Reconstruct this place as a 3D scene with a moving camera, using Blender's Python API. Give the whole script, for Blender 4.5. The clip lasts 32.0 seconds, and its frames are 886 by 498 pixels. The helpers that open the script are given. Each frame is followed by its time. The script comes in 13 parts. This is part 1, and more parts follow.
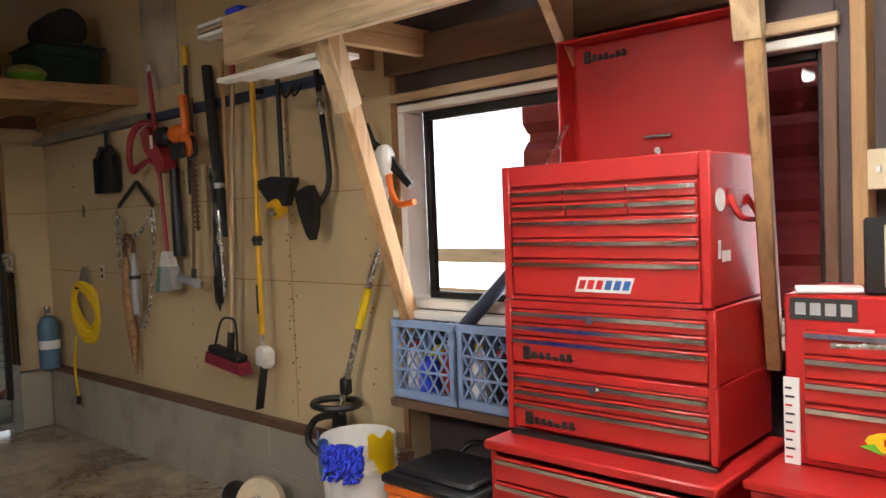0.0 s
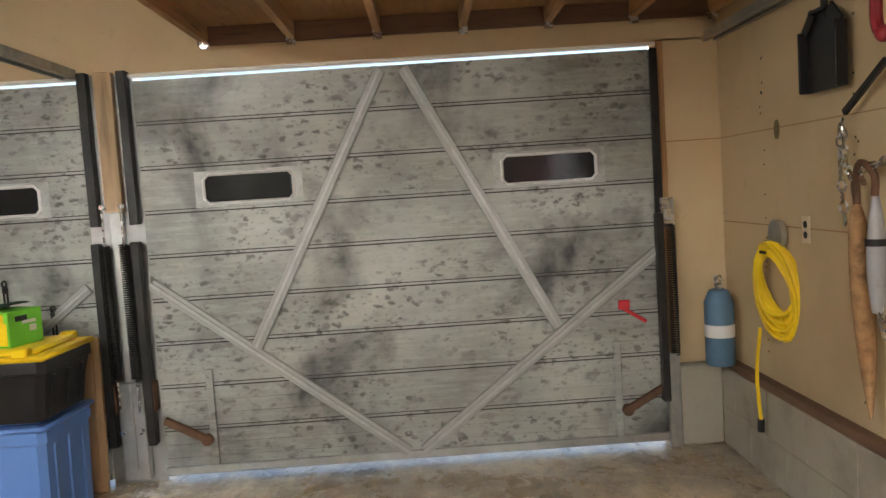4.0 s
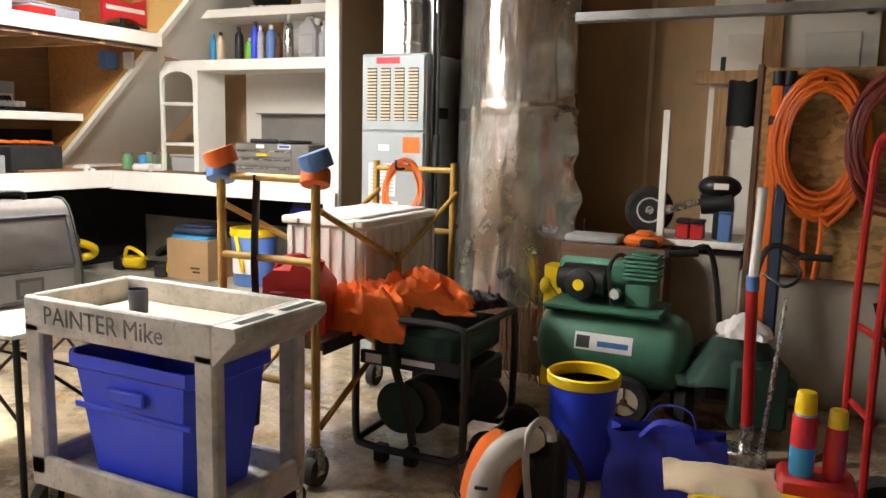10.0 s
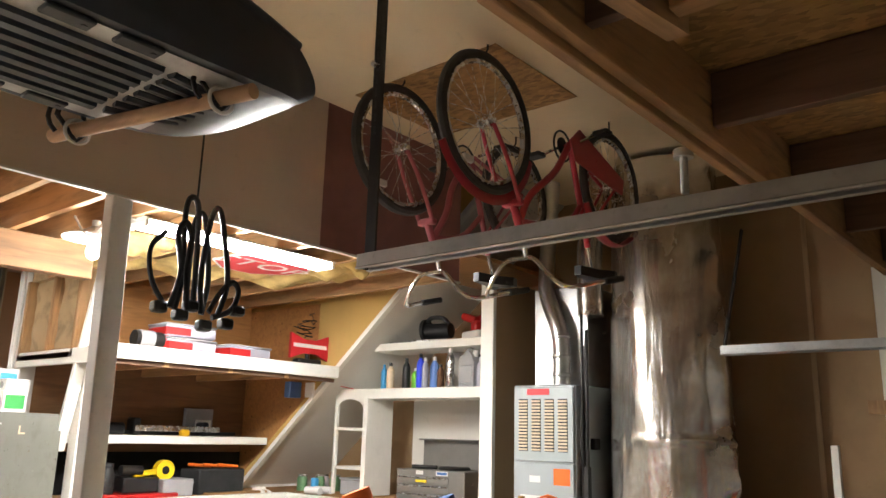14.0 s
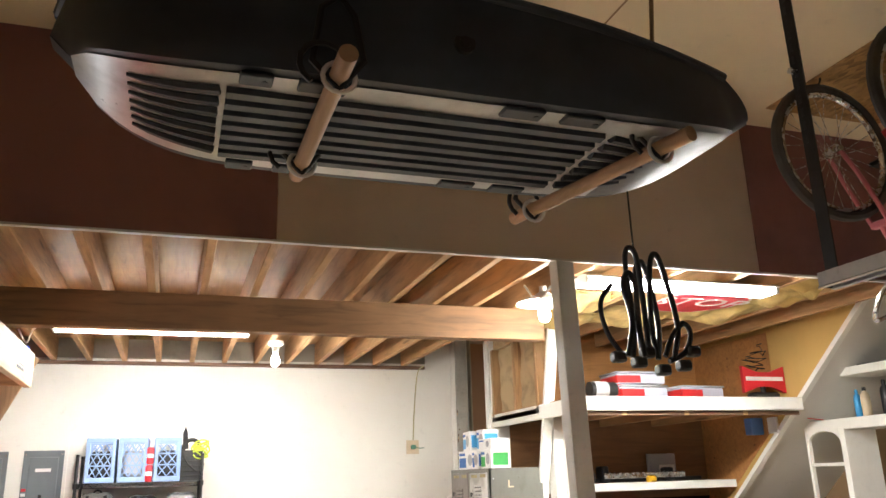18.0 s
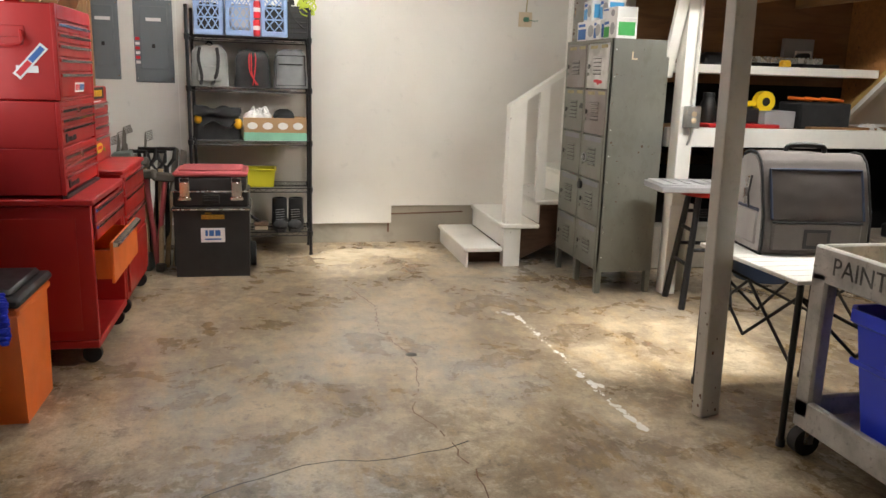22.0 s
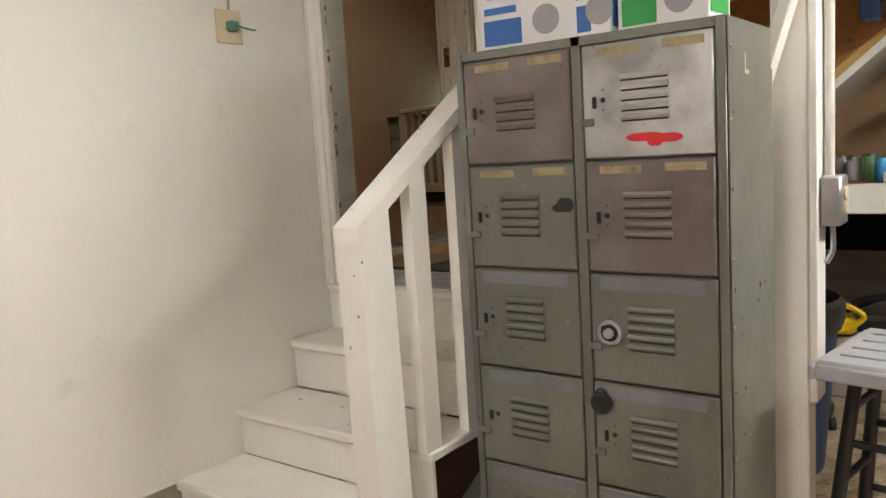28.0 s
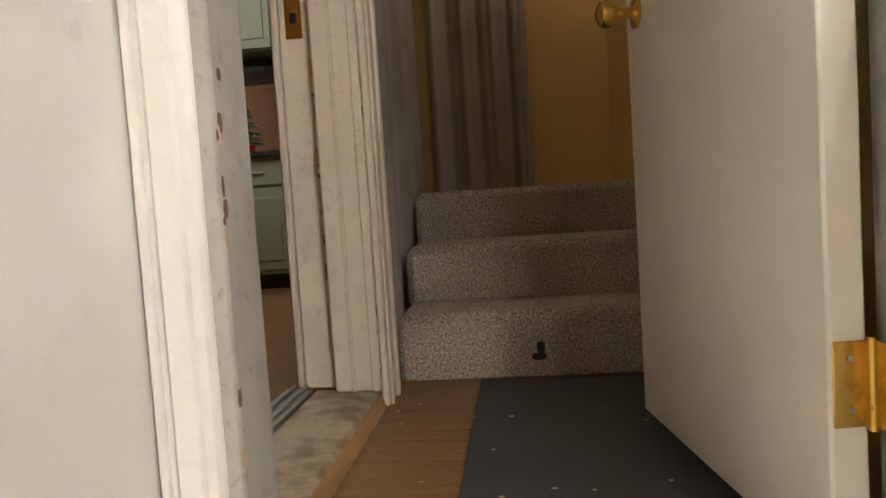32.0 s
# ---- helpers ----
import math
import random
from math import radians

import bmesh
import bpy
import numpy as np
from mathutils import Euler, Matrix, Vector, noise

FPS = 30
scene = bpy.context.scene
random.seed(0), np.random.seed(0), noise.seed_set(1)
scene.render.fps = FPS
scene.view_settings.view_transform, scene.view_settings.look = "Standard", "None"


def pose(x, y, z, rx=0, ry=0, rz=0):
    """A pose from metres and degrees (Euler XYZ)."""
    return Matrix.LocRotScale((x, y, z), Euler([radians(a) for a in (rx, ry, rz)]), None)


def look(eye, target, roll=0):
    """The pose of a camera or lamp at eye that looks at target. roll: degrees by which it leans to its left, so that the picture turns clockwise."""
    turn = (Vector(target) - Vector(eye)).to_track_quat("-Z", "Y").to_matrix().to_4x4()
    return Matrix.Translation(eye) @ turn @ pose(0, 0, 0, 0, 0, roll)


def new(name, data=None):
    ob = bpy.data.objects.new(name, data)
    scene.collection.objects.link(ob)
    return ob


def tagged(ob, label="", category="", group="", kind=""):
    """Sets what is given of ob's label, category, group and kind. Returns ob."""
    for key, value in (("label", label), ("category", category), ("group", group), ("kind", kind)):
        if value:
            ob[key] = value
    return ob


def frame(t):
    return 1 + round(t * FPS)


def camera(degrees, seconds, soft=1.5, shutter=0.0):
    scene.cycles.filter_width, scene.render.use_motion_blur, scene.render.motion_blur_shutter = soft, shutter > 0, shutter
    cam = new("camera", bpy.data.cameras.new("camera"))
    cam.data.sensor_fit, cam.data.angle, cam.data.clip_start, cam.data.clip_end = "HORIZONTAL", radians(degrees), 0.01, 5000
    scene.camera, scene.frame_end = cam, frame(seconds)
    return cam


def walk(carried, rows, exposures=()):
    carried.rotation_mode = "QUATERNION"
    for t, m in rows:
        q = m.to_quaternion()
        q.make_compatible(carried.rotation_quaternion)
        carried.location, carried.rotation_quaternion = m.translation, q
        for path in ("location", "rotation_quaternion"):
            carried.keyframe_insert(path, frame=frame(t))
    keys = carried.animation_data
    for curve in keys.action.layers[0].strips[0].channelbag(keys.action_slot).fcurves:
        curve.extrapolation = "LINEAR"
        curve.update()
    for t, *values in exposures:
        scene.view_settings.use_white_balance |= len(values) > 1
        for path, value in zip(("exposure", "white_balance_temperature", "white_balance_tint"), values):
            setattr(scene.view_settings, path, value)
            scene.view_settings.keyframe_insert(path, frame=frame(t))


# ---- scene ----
cam = camera(59.2, 32.0)
METRES, EYE, TILT, LEAN, TURN = 13.8, 1.535, 0.5, 0.55, 42.4
ROWS = [
    (0.0, 0.0, 0.0, 0.0, -0.1, -3.17, 1.79),
    (0.5, -0.0025, 0.0165, -0.001, 3.33, -3.38, 3.56),
    (1.0, -0.0082, 0.0334, -0.0003, 7.14, -2.95, 3.41),
    (1.5, -0.0122, 0.0537, -0.0018, 16.07, -4.04, 2.38),
    (2.0, -0.0219, 0.0735, -0.0035, 24.91, -4.85, 3.31),
    (2.5, -0.0365, 0.0922, -0.0028, 29.54, -4.28, 4.45),
    (4.5, -0.0904, 0.174, -0.0087, 55.77, -5.63, 3.09),
    (5.0, -0.1014, 0.1935, -0.0099, 66.59, -6.49, 3.01),
    (5.5, -0.1144, 0.2131, -0.0101, 74.74, -8.07, 3.65),
    (6.0, -0.125, 0.2343, -0.0119, 88.88, -8.08, 2.4),
    (6.5, -0.1376, 0.2534, -0.0134, 100.99, -9.56, 3.15),
    (7.0, -0.1555, 0.2675, -0.0125, 109.7, -8.65, 3.0),
    (7.5, -0.1716, 0.2851, -0.0127, 119.63, -8.79, 2.02),
    (8.0, -0.1884, 0.2942, -0.0121, 129.56, -9.61, 1.23),
    (8.5, -0.2075, 0.2982, -0.0108, 135.44, -8.98, 0.29),
    (9.0, -0.2231, 0.3099, -0.0116, 145.33, -8.63, -0.54),
    (9.5, -0.2353, 0.316, -0.012, 156.05, -8.97, -0.98),
    (10.0, -0.2477, 0.3153, -0.0117, 163.97, -7.94, -0.68),
    (10.5, -0.2564, 0.3193, -0.0113, 173.69, -7.51, 0.63),
    (11.0, -0.2626, 0.3253, -0.0093, 180.23, -6.74, 1.51),
    (11.5, -0.264, 0.3279, -0.0074, 182.7, -4.15, 1.53),
    (12.0, -0.2648, 0.3296, -0.0039, 183.95, 0.7, 1.18),
    (12.5, -0.2655, 0.3298, -0.0017, 184.98, 5.95, 1.08),
    (13.0, -0.2656, 0.3299, -0.0005, 184.81, 9.2, 0.87),
    (13.5, -0.2658, 0.3297, 0.0006, 183.13, 12.02, 0.34),
    (14.0, -0.2658, 0.3289, 0.0009, 177.89, 13.82, -1.0),
    (14.5, -0.2666, 0.3283, 0.001, 168.3, 15.15, -2.58),
    (16.5, -0.2655, 0.3298, 0.0005, 181.44, 17.01, 1.73),
    (17.0, -0.264, 0.3312, 0.001, 192.44, 18.32, 2.45),
    (17.5, -0.2611, 0.3324, 0.0011, 201.41, 18.86, 2.33),
    (18.0, -0.2583, 0.3342, 0.0007, 209.15, 17.13, 1.86),
    (18.5, -0.2546, 0.3342, -0.0012, 214.47, 11.73, 1.31),
    (19.0, -0.2531, 0.3347, -0.0026, 218.27, 6.79, 0.4),
    (19.5, -0.2526, 0.335, -0.0039, 219.92, 3.1, -0.15),
    (20.0, -0.2521, 0.334, -0.006, 219.94, -0.91, -0.15),
    (20.5, -0.2518, 0.3331, -0.0083, 219.42, -4.04, -0.0),
    (21.0, -0.2507, 0.3318, -0.0096, 218.78, -6.64, 0.25),
    (21.5, -0.2465, 0.328, -0.012, 219.08, -5.03, 1.33),
    (22.0, -0.2345, 0.319, -0.0147, 215.45, -11.66, -1.52),
    (22.5, -0.2263, 0.3095, -0.0151, 215.66, -11.98, -0.07),
    (23.0, -0.2134, 0.2902, -0.0159, 217.82, -11.75, -0.28),
    (23.5, -0.199, 0.2758, -0.0156, 215.74, -11.23, 0.58),
    (24.0, -0.1794, 0.2585, -0.0116, 206.67, -8.51, 3.79),
    (24.5, -0.1615, 0.2367, -0.0108, 201.23, -5.44, 3.55),
    (25.0, -0.1412, 0.2189, -0.0122, 197.88, -5.4, 2.25),
    (25.5, -0.1187, 0.2018, -0.0099, 190.89, -6.48, 3.49),
    (27.5, -0.041, 0.1207, -0.0084, 177.61, -5.99, 3.87),
    (28.0, -0.0213, 0.1022, -0.0104, 174.59, -6.74, 4.17),
    (28.5, -0.0017, 0.0842, -0.0106, 172.94, -9.06, 5.29),
    (29.0, 0.0122, 0.0604, -0.0109, 171.72, -10.64, 4.88),
    (29.5, 0.0231, 0.0376, -0.0112, 163.84, -9.94, 5.46),
    (30.0, 0.0274, 0.013, -0.0109, 155.05, -7.7, 7.0),
    (30.5, 0.0267, -0.0129, -0.009, 149.91, -6.34, 6.29),
    (31.0, 0.0262, -0.0345, -0.0083, 145.38, -6.13, 5.77),
    (31.5, 0.0189, -0.0526, -0.0084, 143.98, -4.72, 4.89),
    (32.0, 0.0118, -0.0687, -0.0072, 143.07, -3.81, 4.47),
]
EXPOSURES = [(0.0, 0.2), (1.0, 0.65), (2.0, 1.0), (4.5, 1.18), (6.0, 1.4), (7.0, 1.5), (8.0, 1.4), (10.0, 1.0), (11.0, 0.6), (12.0, 0.33), (13.5, 0.58), (14.5, 1.05), (16.5, 0.95), (18.0, 0.8), (19.0, 0.18), (20.0, -0.12), (22.0, -0.07), (24.0, -0.22), (25.0, -0.22), (28.0, 0.08), (29.0, 0.1), (30.0, 0.3), (31.0, 0.72), (32.0, 1.2)]
walk(cam, [(t, pose(0, 0, EYE, TILT, LEAN, TURN) @ pose(METRES * x, METRES * y, METRES * z, 90 + pitch, roll, yaw)) for t, x, y, z, yaw, pitch, roll in ROWS], EXPOSURES)

# ---------------------------------------------------------------- world and light
world = bpy.data.worlds.new("sky")
scene.world = world
world.use_nodes = True
_nt = world.node_tree
_sky = _nt.nodes.new("ShaderNodeTexSky")
_sky.sky_type = "NISHITA"
_sky.sun_disc = False
_sky.sun_elevation = radians(38)
_sky.sun_rotation = radians(160)
_nt.links.new(_sky.outputs["Color"], _nt.nodes["Background"].inputs["Color"])
_nt.nodes["Background"].inputs["Strength"].default_value = 0.15


def lamp(name, kind, m, energy, color=(1, 1, 1), **kw):
    data = bpy.data.lights.new(name, kind)
    data.energy, data.color = energy, color
    if kind == "AREA":
        data.shape = "RECTANGLE"
        data.size, data.size_y = kw["size"], kw["size_y"]
    elif kind == "SUN":
        data.angle = kw["angle"]
    else:
        data.shadow_soft_size = kw.get("radius", 0.04)
        if kind == "SPOT":
            data.spot_size, data.spot_blend = radians(kw["cone"]), kw.get("blend", 0.4)
    ob = new(name, data)
    ob.matrix_world = m
    return ob


lamp("sun", "SUN", look((0, 0, 10), (-0.6, 4.6, 0)), 2.0, (1, 0.96, 0.9), angle=radians(10))
lamp("tube_light_bench", "AREA", pose(-0.47, 1.15, 2.55), 9, (1.0, 0.995, 0.95), size=0.10, size_y=1.2)
lamp("tube_light_post", "AREA", pose(-2.22, -1.56, 2.55), 36, (1.0, 0.99, 0.945), size=0.12, size_y=1.2)
lamp("bulb_light_wall", "POINT", pose(0.02, 0.34, 2.415), 14, (1.0, 0.975, 0.91), radius=0.045)
lamp("bulb_light_post", "POINT", pose(-1.96, -0.87, 2.37), 19, (1.0, 0.97, 0.90), radius=0.05)
# Lamp added out of sight to brighten the upper hall wall.
lamp("unseen_hall_light", "POINT", pose(0.50, -3.85, 3.2), 3.4, (1.0, 0.86, 0.68), radius=0.08)
lamp("kitchen_light", "AREA", pose(2.8, -4.4, 3.3), 9, (1.0, 0.92, 0.8), size=1.2, size_y=1.2)

lamp("bulb_beam_wall", "SPOT", look((0.02, 0.34, 2.41), (0.66, 0.42, 0)), 290, (1.0, 0.95, 0.86), cone=34, blend=0.7, radius=0.03)
lamp("bulb_beam_post", "SPOT", look((-1.96, -0.87, 2.36), (-1.50, -0.98, 0)), 430, (1.0, 0.95, 0.86), cone=40, blend=1.0, radius=0.03)
lamp("window_daylight", "AREA", pose(-1.575, 2.40, 1.58, -90, 0, 0), 14, (0.94, 0.97, 1.0), size=1.6, size_y=0.8)

# ---------------------------------------------------------------- mesh helpers
class Mesh:
    """Collects simple solids into one bmesh."""

    def __init__(self):
        self.bm = bmesh.new()

    def add(self, verts, faces, m=None):
        vs = [self.bm.verts.new(m @ Vector(v) if m else Vector(v)) for v in verts]
        for f in faces:
            try:
                self.bm.faces.new([vs[i] for i in f])
            except ValueError:
                pass
        return self

    def box(self, x0, y0, z0, x1, y1, z1, b=0.0, m=None):
        x0, x1, y0, y1, z0, z1 = min(x0, x1), max(x0, x1), min(y0, y1), max(y0, y1), min(z0, z1), max(z0, z1)
        b = min(b, 0.49 * (x1 - x0), 0.49 * (y1 - y0), 0.49 * (z1 - z0))
        if b <= 0:
            v = [(x, y, z) for x in (x0, x1) for y in (y0, y1) for z in (z0, z1)]
            return self.add(v, [(0, 1, 3, 2), (4, 6, 7, 5), (0, 4, 5, 1), (2, 3, 7, 6), (0, 2, 6, 4), (1, 5, 7, 3)], m)
        c, h = ((x0 + x1) / 2, (y0 + y1) / 2, (z0 + z1) / 2), ((x1 - x0) / 2, (y1 - y0) / 2, (z1 - z0) / 2)
        v, idx = [], {}
        for sx in (-1, 1):
            for sy in (-1, 1):
                for sz in (-1, 1):
                    s = (sx, sy, sz)
                    for a in range(3):
                        idx[(s, a)] = len(v)
                        v.append(tuple(c[k] + s[k] * (h[k] - (0 if k == a else b)) for k in range(3)))
        f = []
        for a in range(3):
            o = [k for k in range(3) if k != a]
            for sgn in (-1, 1):
                q = []
                for p, r in ((-1, -1), (1, -1), (1, 1), (-1, 1)):
                    s = [0, 0, 0]
                    s[a], s[o[0]], s[o[1]] = sgn, p, r
                    q.append(idx[(tuple(s), a)])
                f.append(q)
            for p in (-1, 1):
                for r in (-1, 1):
                    s1, s2 = [0, 0, 0], [0, 0, 0]
                    s1[o[0]], s1[o[1]], s1[a] = p, r, -1
                    s2[o[0]], s2[o[1]], s2[a] = p, r, 1
                    s1, s2 = tuple(s1), tuple(s2)
                    f.append([idx[(s1, o[0])], idx[(s2, o[0])], idx[(s2, o[1])], idx[(s1, o[1])]])
        for sx in (-1, 1):
            for sy in (-1, 1):
                for sz in (-1, 1):
                    f.append([idx[((sx, sy, sz), k)] for k in range(3)])
        return self.add(v, f, m)

    def cyl(self, p0, p1, r, r2=None, n=14, caps=True):
        p0, p1 = Vector(p0), Vector(p1)
        r2 = r if r2 is None else r2
        q = (p1 - p0).to_track_quat("Z", "Y")
        v = []
        for p, rr in ((p0, r), (p1, r2)):
            v += [p + q @ Vector((rr * math.cos(2 * math.pi * i / n), rr * math.sin(2 * math.pi * i / n), 0)) for i in range(n)]
        f = [(i, (i + 1) % n, n + (i + 1) % n, n + i) for i in range(n)]
        if caps:
            f += [tuple(range(n - 1, -1, -1)), tuple(range(n, 2 * n))]
        return self.add(v, f)

    def tube(self, pts, r, n=8, closed=False, flat=1.0):
        pts = [Vector(p) for p in pts]
        k = len(pts)
        v, f = [], []
        up = Vector((0, 0, 1))
        for i, p in enumerate(pts):
            a = pts[(i - 1) % k] if closed or i else p
            c = pts[(i + 1) % k] if closed or i < k - 1 else p
            t = (c - a).normalized()
            if i == 0:
                up = Vector((0, 0, 1)) if abs(t.z) < 0.9 else Vector((1, 0, 0))
            side = t.cross(up).normalized()
            up = side.cross(t).normalized()
            rr = r[i] if isinstance(r, (list, tuple)) else r
            v += [p + side * (rr * math.cos(2 * math.pi * j / n)) + up * (rr * flat * math.sin(2 * math.pi * j / n)) for j in range(n)]
        for i in range(k if closed else k - 1):
            for j in range(n):
                f.append((i * n + j, i * n + (j + 1) % n, ((i + 1) % k) * n + (j + 1) % n, ((i + 1) % k) * n + j))
        if not closed:
            f += [tuple(range(n - 1, -1, -1)), tuple(range((k - 1) * n, k * n))]
        return self.add(v, f)

    def lathe(self, prof, n=24, m=None, sx=1.0, sy=1.0):
        v = [(r * sx * math.cos(2 * math.pi * i / n), r * sy * math.sin(2 * math.pi * i / n), z) for r, z in prof for i in range(n)]
        f = [(a * n + i, a * n + (i + 1) % n, (a + 1) * n + (i + 1) % n, (a + 1) * n + i) for a in range(len(prof) - 1) for i in range(n)]
        f += [tuple(range(n - 1, -1, -1)), tuple(range((len(prof) - 1) * n, len(prof) * n))]
        return self.add(v, f, m)

    def ball(self, c, r, n=14, k=8, m=None):
        rx, ry, rz = r if isinstance(r, (list, tuple)) else (r, r, r)
        prof = [(math.sin(math.pi * i / k), -math.cos(math.pi * i / k)) for i in range(1, k)]
        mm = Matrix.Translation(c) @ Matrix.Diagonal((rx, ry, rz, 1))
        return self.lathe(prof, n, (m @ mm) if m else mm)

    def prism(self, pts, axis, a, b, m=None):
        """pts: outline in the two other axes (in order x, y, z); swept along axis from a to b."""
        n = len(pts)

        def put(p, w):
            q = list(p)
            q.insert("xyz".index(axis), w)
            return tuple(q)
        v = [put(p, a) for p in pts] + [put(p, b) for p in pts]
        return self.add(v, [tuple(range(n)), tuple(range(2 * n - 1, n - 1, -1))] + [(i, (i + 1) % n, n + (i + 1) % n, n + i) for i in range(n)], m)

    def sheet(self, fn, nu, nv, thick=0.0):
        """A surface fn(u, v) over the unit square; thick: a second skin along -z."""
        v = [fn(i / nu, j / nv) for i in range(nu + 1) for j in range(nv + 1)]
        f = [(i * (nv + 1) + j, (i + 1) * (nv + 1) + j, (i + 1) * (nv + 1) + j + 1, i * (nv + 1) + j + 1) for i in range(nu) for j in range(nv)]
        if thick:
            k = len(v)
            v = v + [(p[0], p[1], p[2] - thick) for p in v]
            f = f + [tuple(x + k for x in reversed(q)) for q in f]
        return self.add(v, f)

    def bar(self, p0, p1, w, h, b=0.0, roll=0.0):
        """A beam of section w x h from p0 to p1; h stays upright where it can."""
        p0, p1 = Vector(p0), Vector(p1)
        d = p1 - p0
        x = d.normalized()
        up = Vector((0, 0, 1)) if abs(x.z) < 0.95 else Vector((0, 1, 0))
        y = up.cross(x).normalized()
        z = x.cross(y)
        mm = Matrix((x, y, z)).transposed().to_4x4()
        mm.translation = p0
        if roll:
            mm = mm @ Matrix.Rotation(radians(roll), 4, "X")
        return self.box(0, -w / 2, -h / 2, d.length, w / 2, h / 2, b, mm)

    def done(self, name, smooth=True):
        bmesh.ops.recalc_face_normals(self.bm, faces=self.bm.faces)
        me = bpy.data.meshes.new(name)
        self.bm.to_mesh(me)
        self.bm.free()
        if smooth:
            me.shade_smooth()
            me.set_sharp_from_angle(angle=radians(40))
        return me


def thing(name, x=0, y=0, z=0, rz=0, label="", category="", group="", rx=0, ry=0):
    ob = new(name)
    ob.empty_display_size = 0.1
    ob.matrix_world = pose(x, y, z, rx, ry, rz)
    return tagged(ob, label, category, group)


def part(name, mesh, material, parent=None, label="", m=None):
    ob = new(name, mesh.done(name) if isinstance(mesh, Mesh) else mesh)
    if not ob.data.materials:
        ob.data.materials.append(material)
    if parent:
        ob.parent = parent
    if m:
        ob.matrix_basis = m
    if label:
        ob["label"] = label
    return ob


def wpart(name, mesh, material, parent, label=""):
    """A part whose mesh is given in world metres (its thing must not be turned)."""
    off, p = Vector((0, 0, 0)), parent
    while p:
        off += p.matrix_basis.translation
        p = p.parent
    return part(name, mesh, material, parent, label, Matrix.Translation(-off))


def structure(name, mesh, material, label="", category=""):
    return tagged(part(name, mesh, material), label, category, kind="structure")


def solo(name, mesh, material, label, category, x=0, y=0, z=0, rz=0, group="", rx=0, ry=0):
    """A thing of one mesh."""
    ob = part(name, mesh, material)
    ob.matrix_world = pose(x, y, z, rx, ry, rz)
    return tagged(ob, label, category, group)


# ---------------------------------------------------------------- materials
def nodes(name):
    mt = bpy.data.materials.new(name)
    mt.use_nodes = True
    return mt, mt.node_tree, mt.node_tree.nodes["Principled BSDF"]


def N(nt, kind, **kw):
    n = nt.nodes.new(kind)
    for key, value in kw.items():
        n.inputs[key].default_value = value
    return n


def coords(nt, scale=(1, 1, 1), shift=False):
    tc = nt.nodes.new("ShaderNodeTexCoord")
    mp = nt.nodes.new("ShaderNodeMapping")
    mp.inputs["Scale"].default_value = scale
    nt.links.new(tc.outputs["Object"], mp.inputs["Vector"])
    if shift:
        oi = nt.nodes.new("ShaderNodeObjectInfo")
        ml = nt.nodes.new("ShaderNodeVectorMath")
        ml.operation = "SCALE"
        ml.inputs[0].default_value = (37.0, 19.0, 53.0)
        nt.links.new(oi.outputs["Random"], ml.inputs["Scale"])
        nt.links.new(ml.outputs["Vector"], mp.inputs["Location"])
    return mp.outputs["Vector"]


def noise_of(nt, vec, scale, detail=4, rough=0.55, dist=0.0):
    n = N(nt, "ShaderNodeTexNoise", Scale=scale, Detail=detail, Roughness=rough, Distortion=dist)
    nt.links.new(vec, n.inputs["Vector"])
    return n.outputs["Fac"]


def ramp(nt, fac, stops):
    r = nt.nodes.new("ShaderNodeValToRGB")
    el = r.color_ramp.elements
    while len(el) < len(stops):
        el.new(0.5)
    for e, (p, c) in zip(el, stops):
        e.position = p
        e.color = (*c, 1) if len(c) == 3 else c
    nt.links.new(fac, r.inputs["Fac"])
    return r.outputs["Color"]


def mixc(nt, fac, a, b, mode="MIX"):
    m = nt.nodes.new("ShaderNodeMix")
    m.data_type, m.blend_type = "RGBA", mode
    for sock, val in ((m.inputs["Factor"], fac), (m.inputs["A"], a), (m.inputs["B"], b)):
        if isinstance(val, bpy.types.NodeSocket):
            nt.links.new(val, sock)
        elif isinstance(val, tuple):
            sock.default_value = (*val, 1)
        else:
            sock.default_value = val
    return m.outputs["Result"]


def bumped(nt, bsdf, fac, strength, dist=0.002):
    b = N(nt, "ShaderNodeBump", Strength=strength, Distance=dist)
    nt.links.new(fac, b.inputs["Height"])
    nt.links.new(b.outputs["Normal"], bsdf.inputs["Normal"])


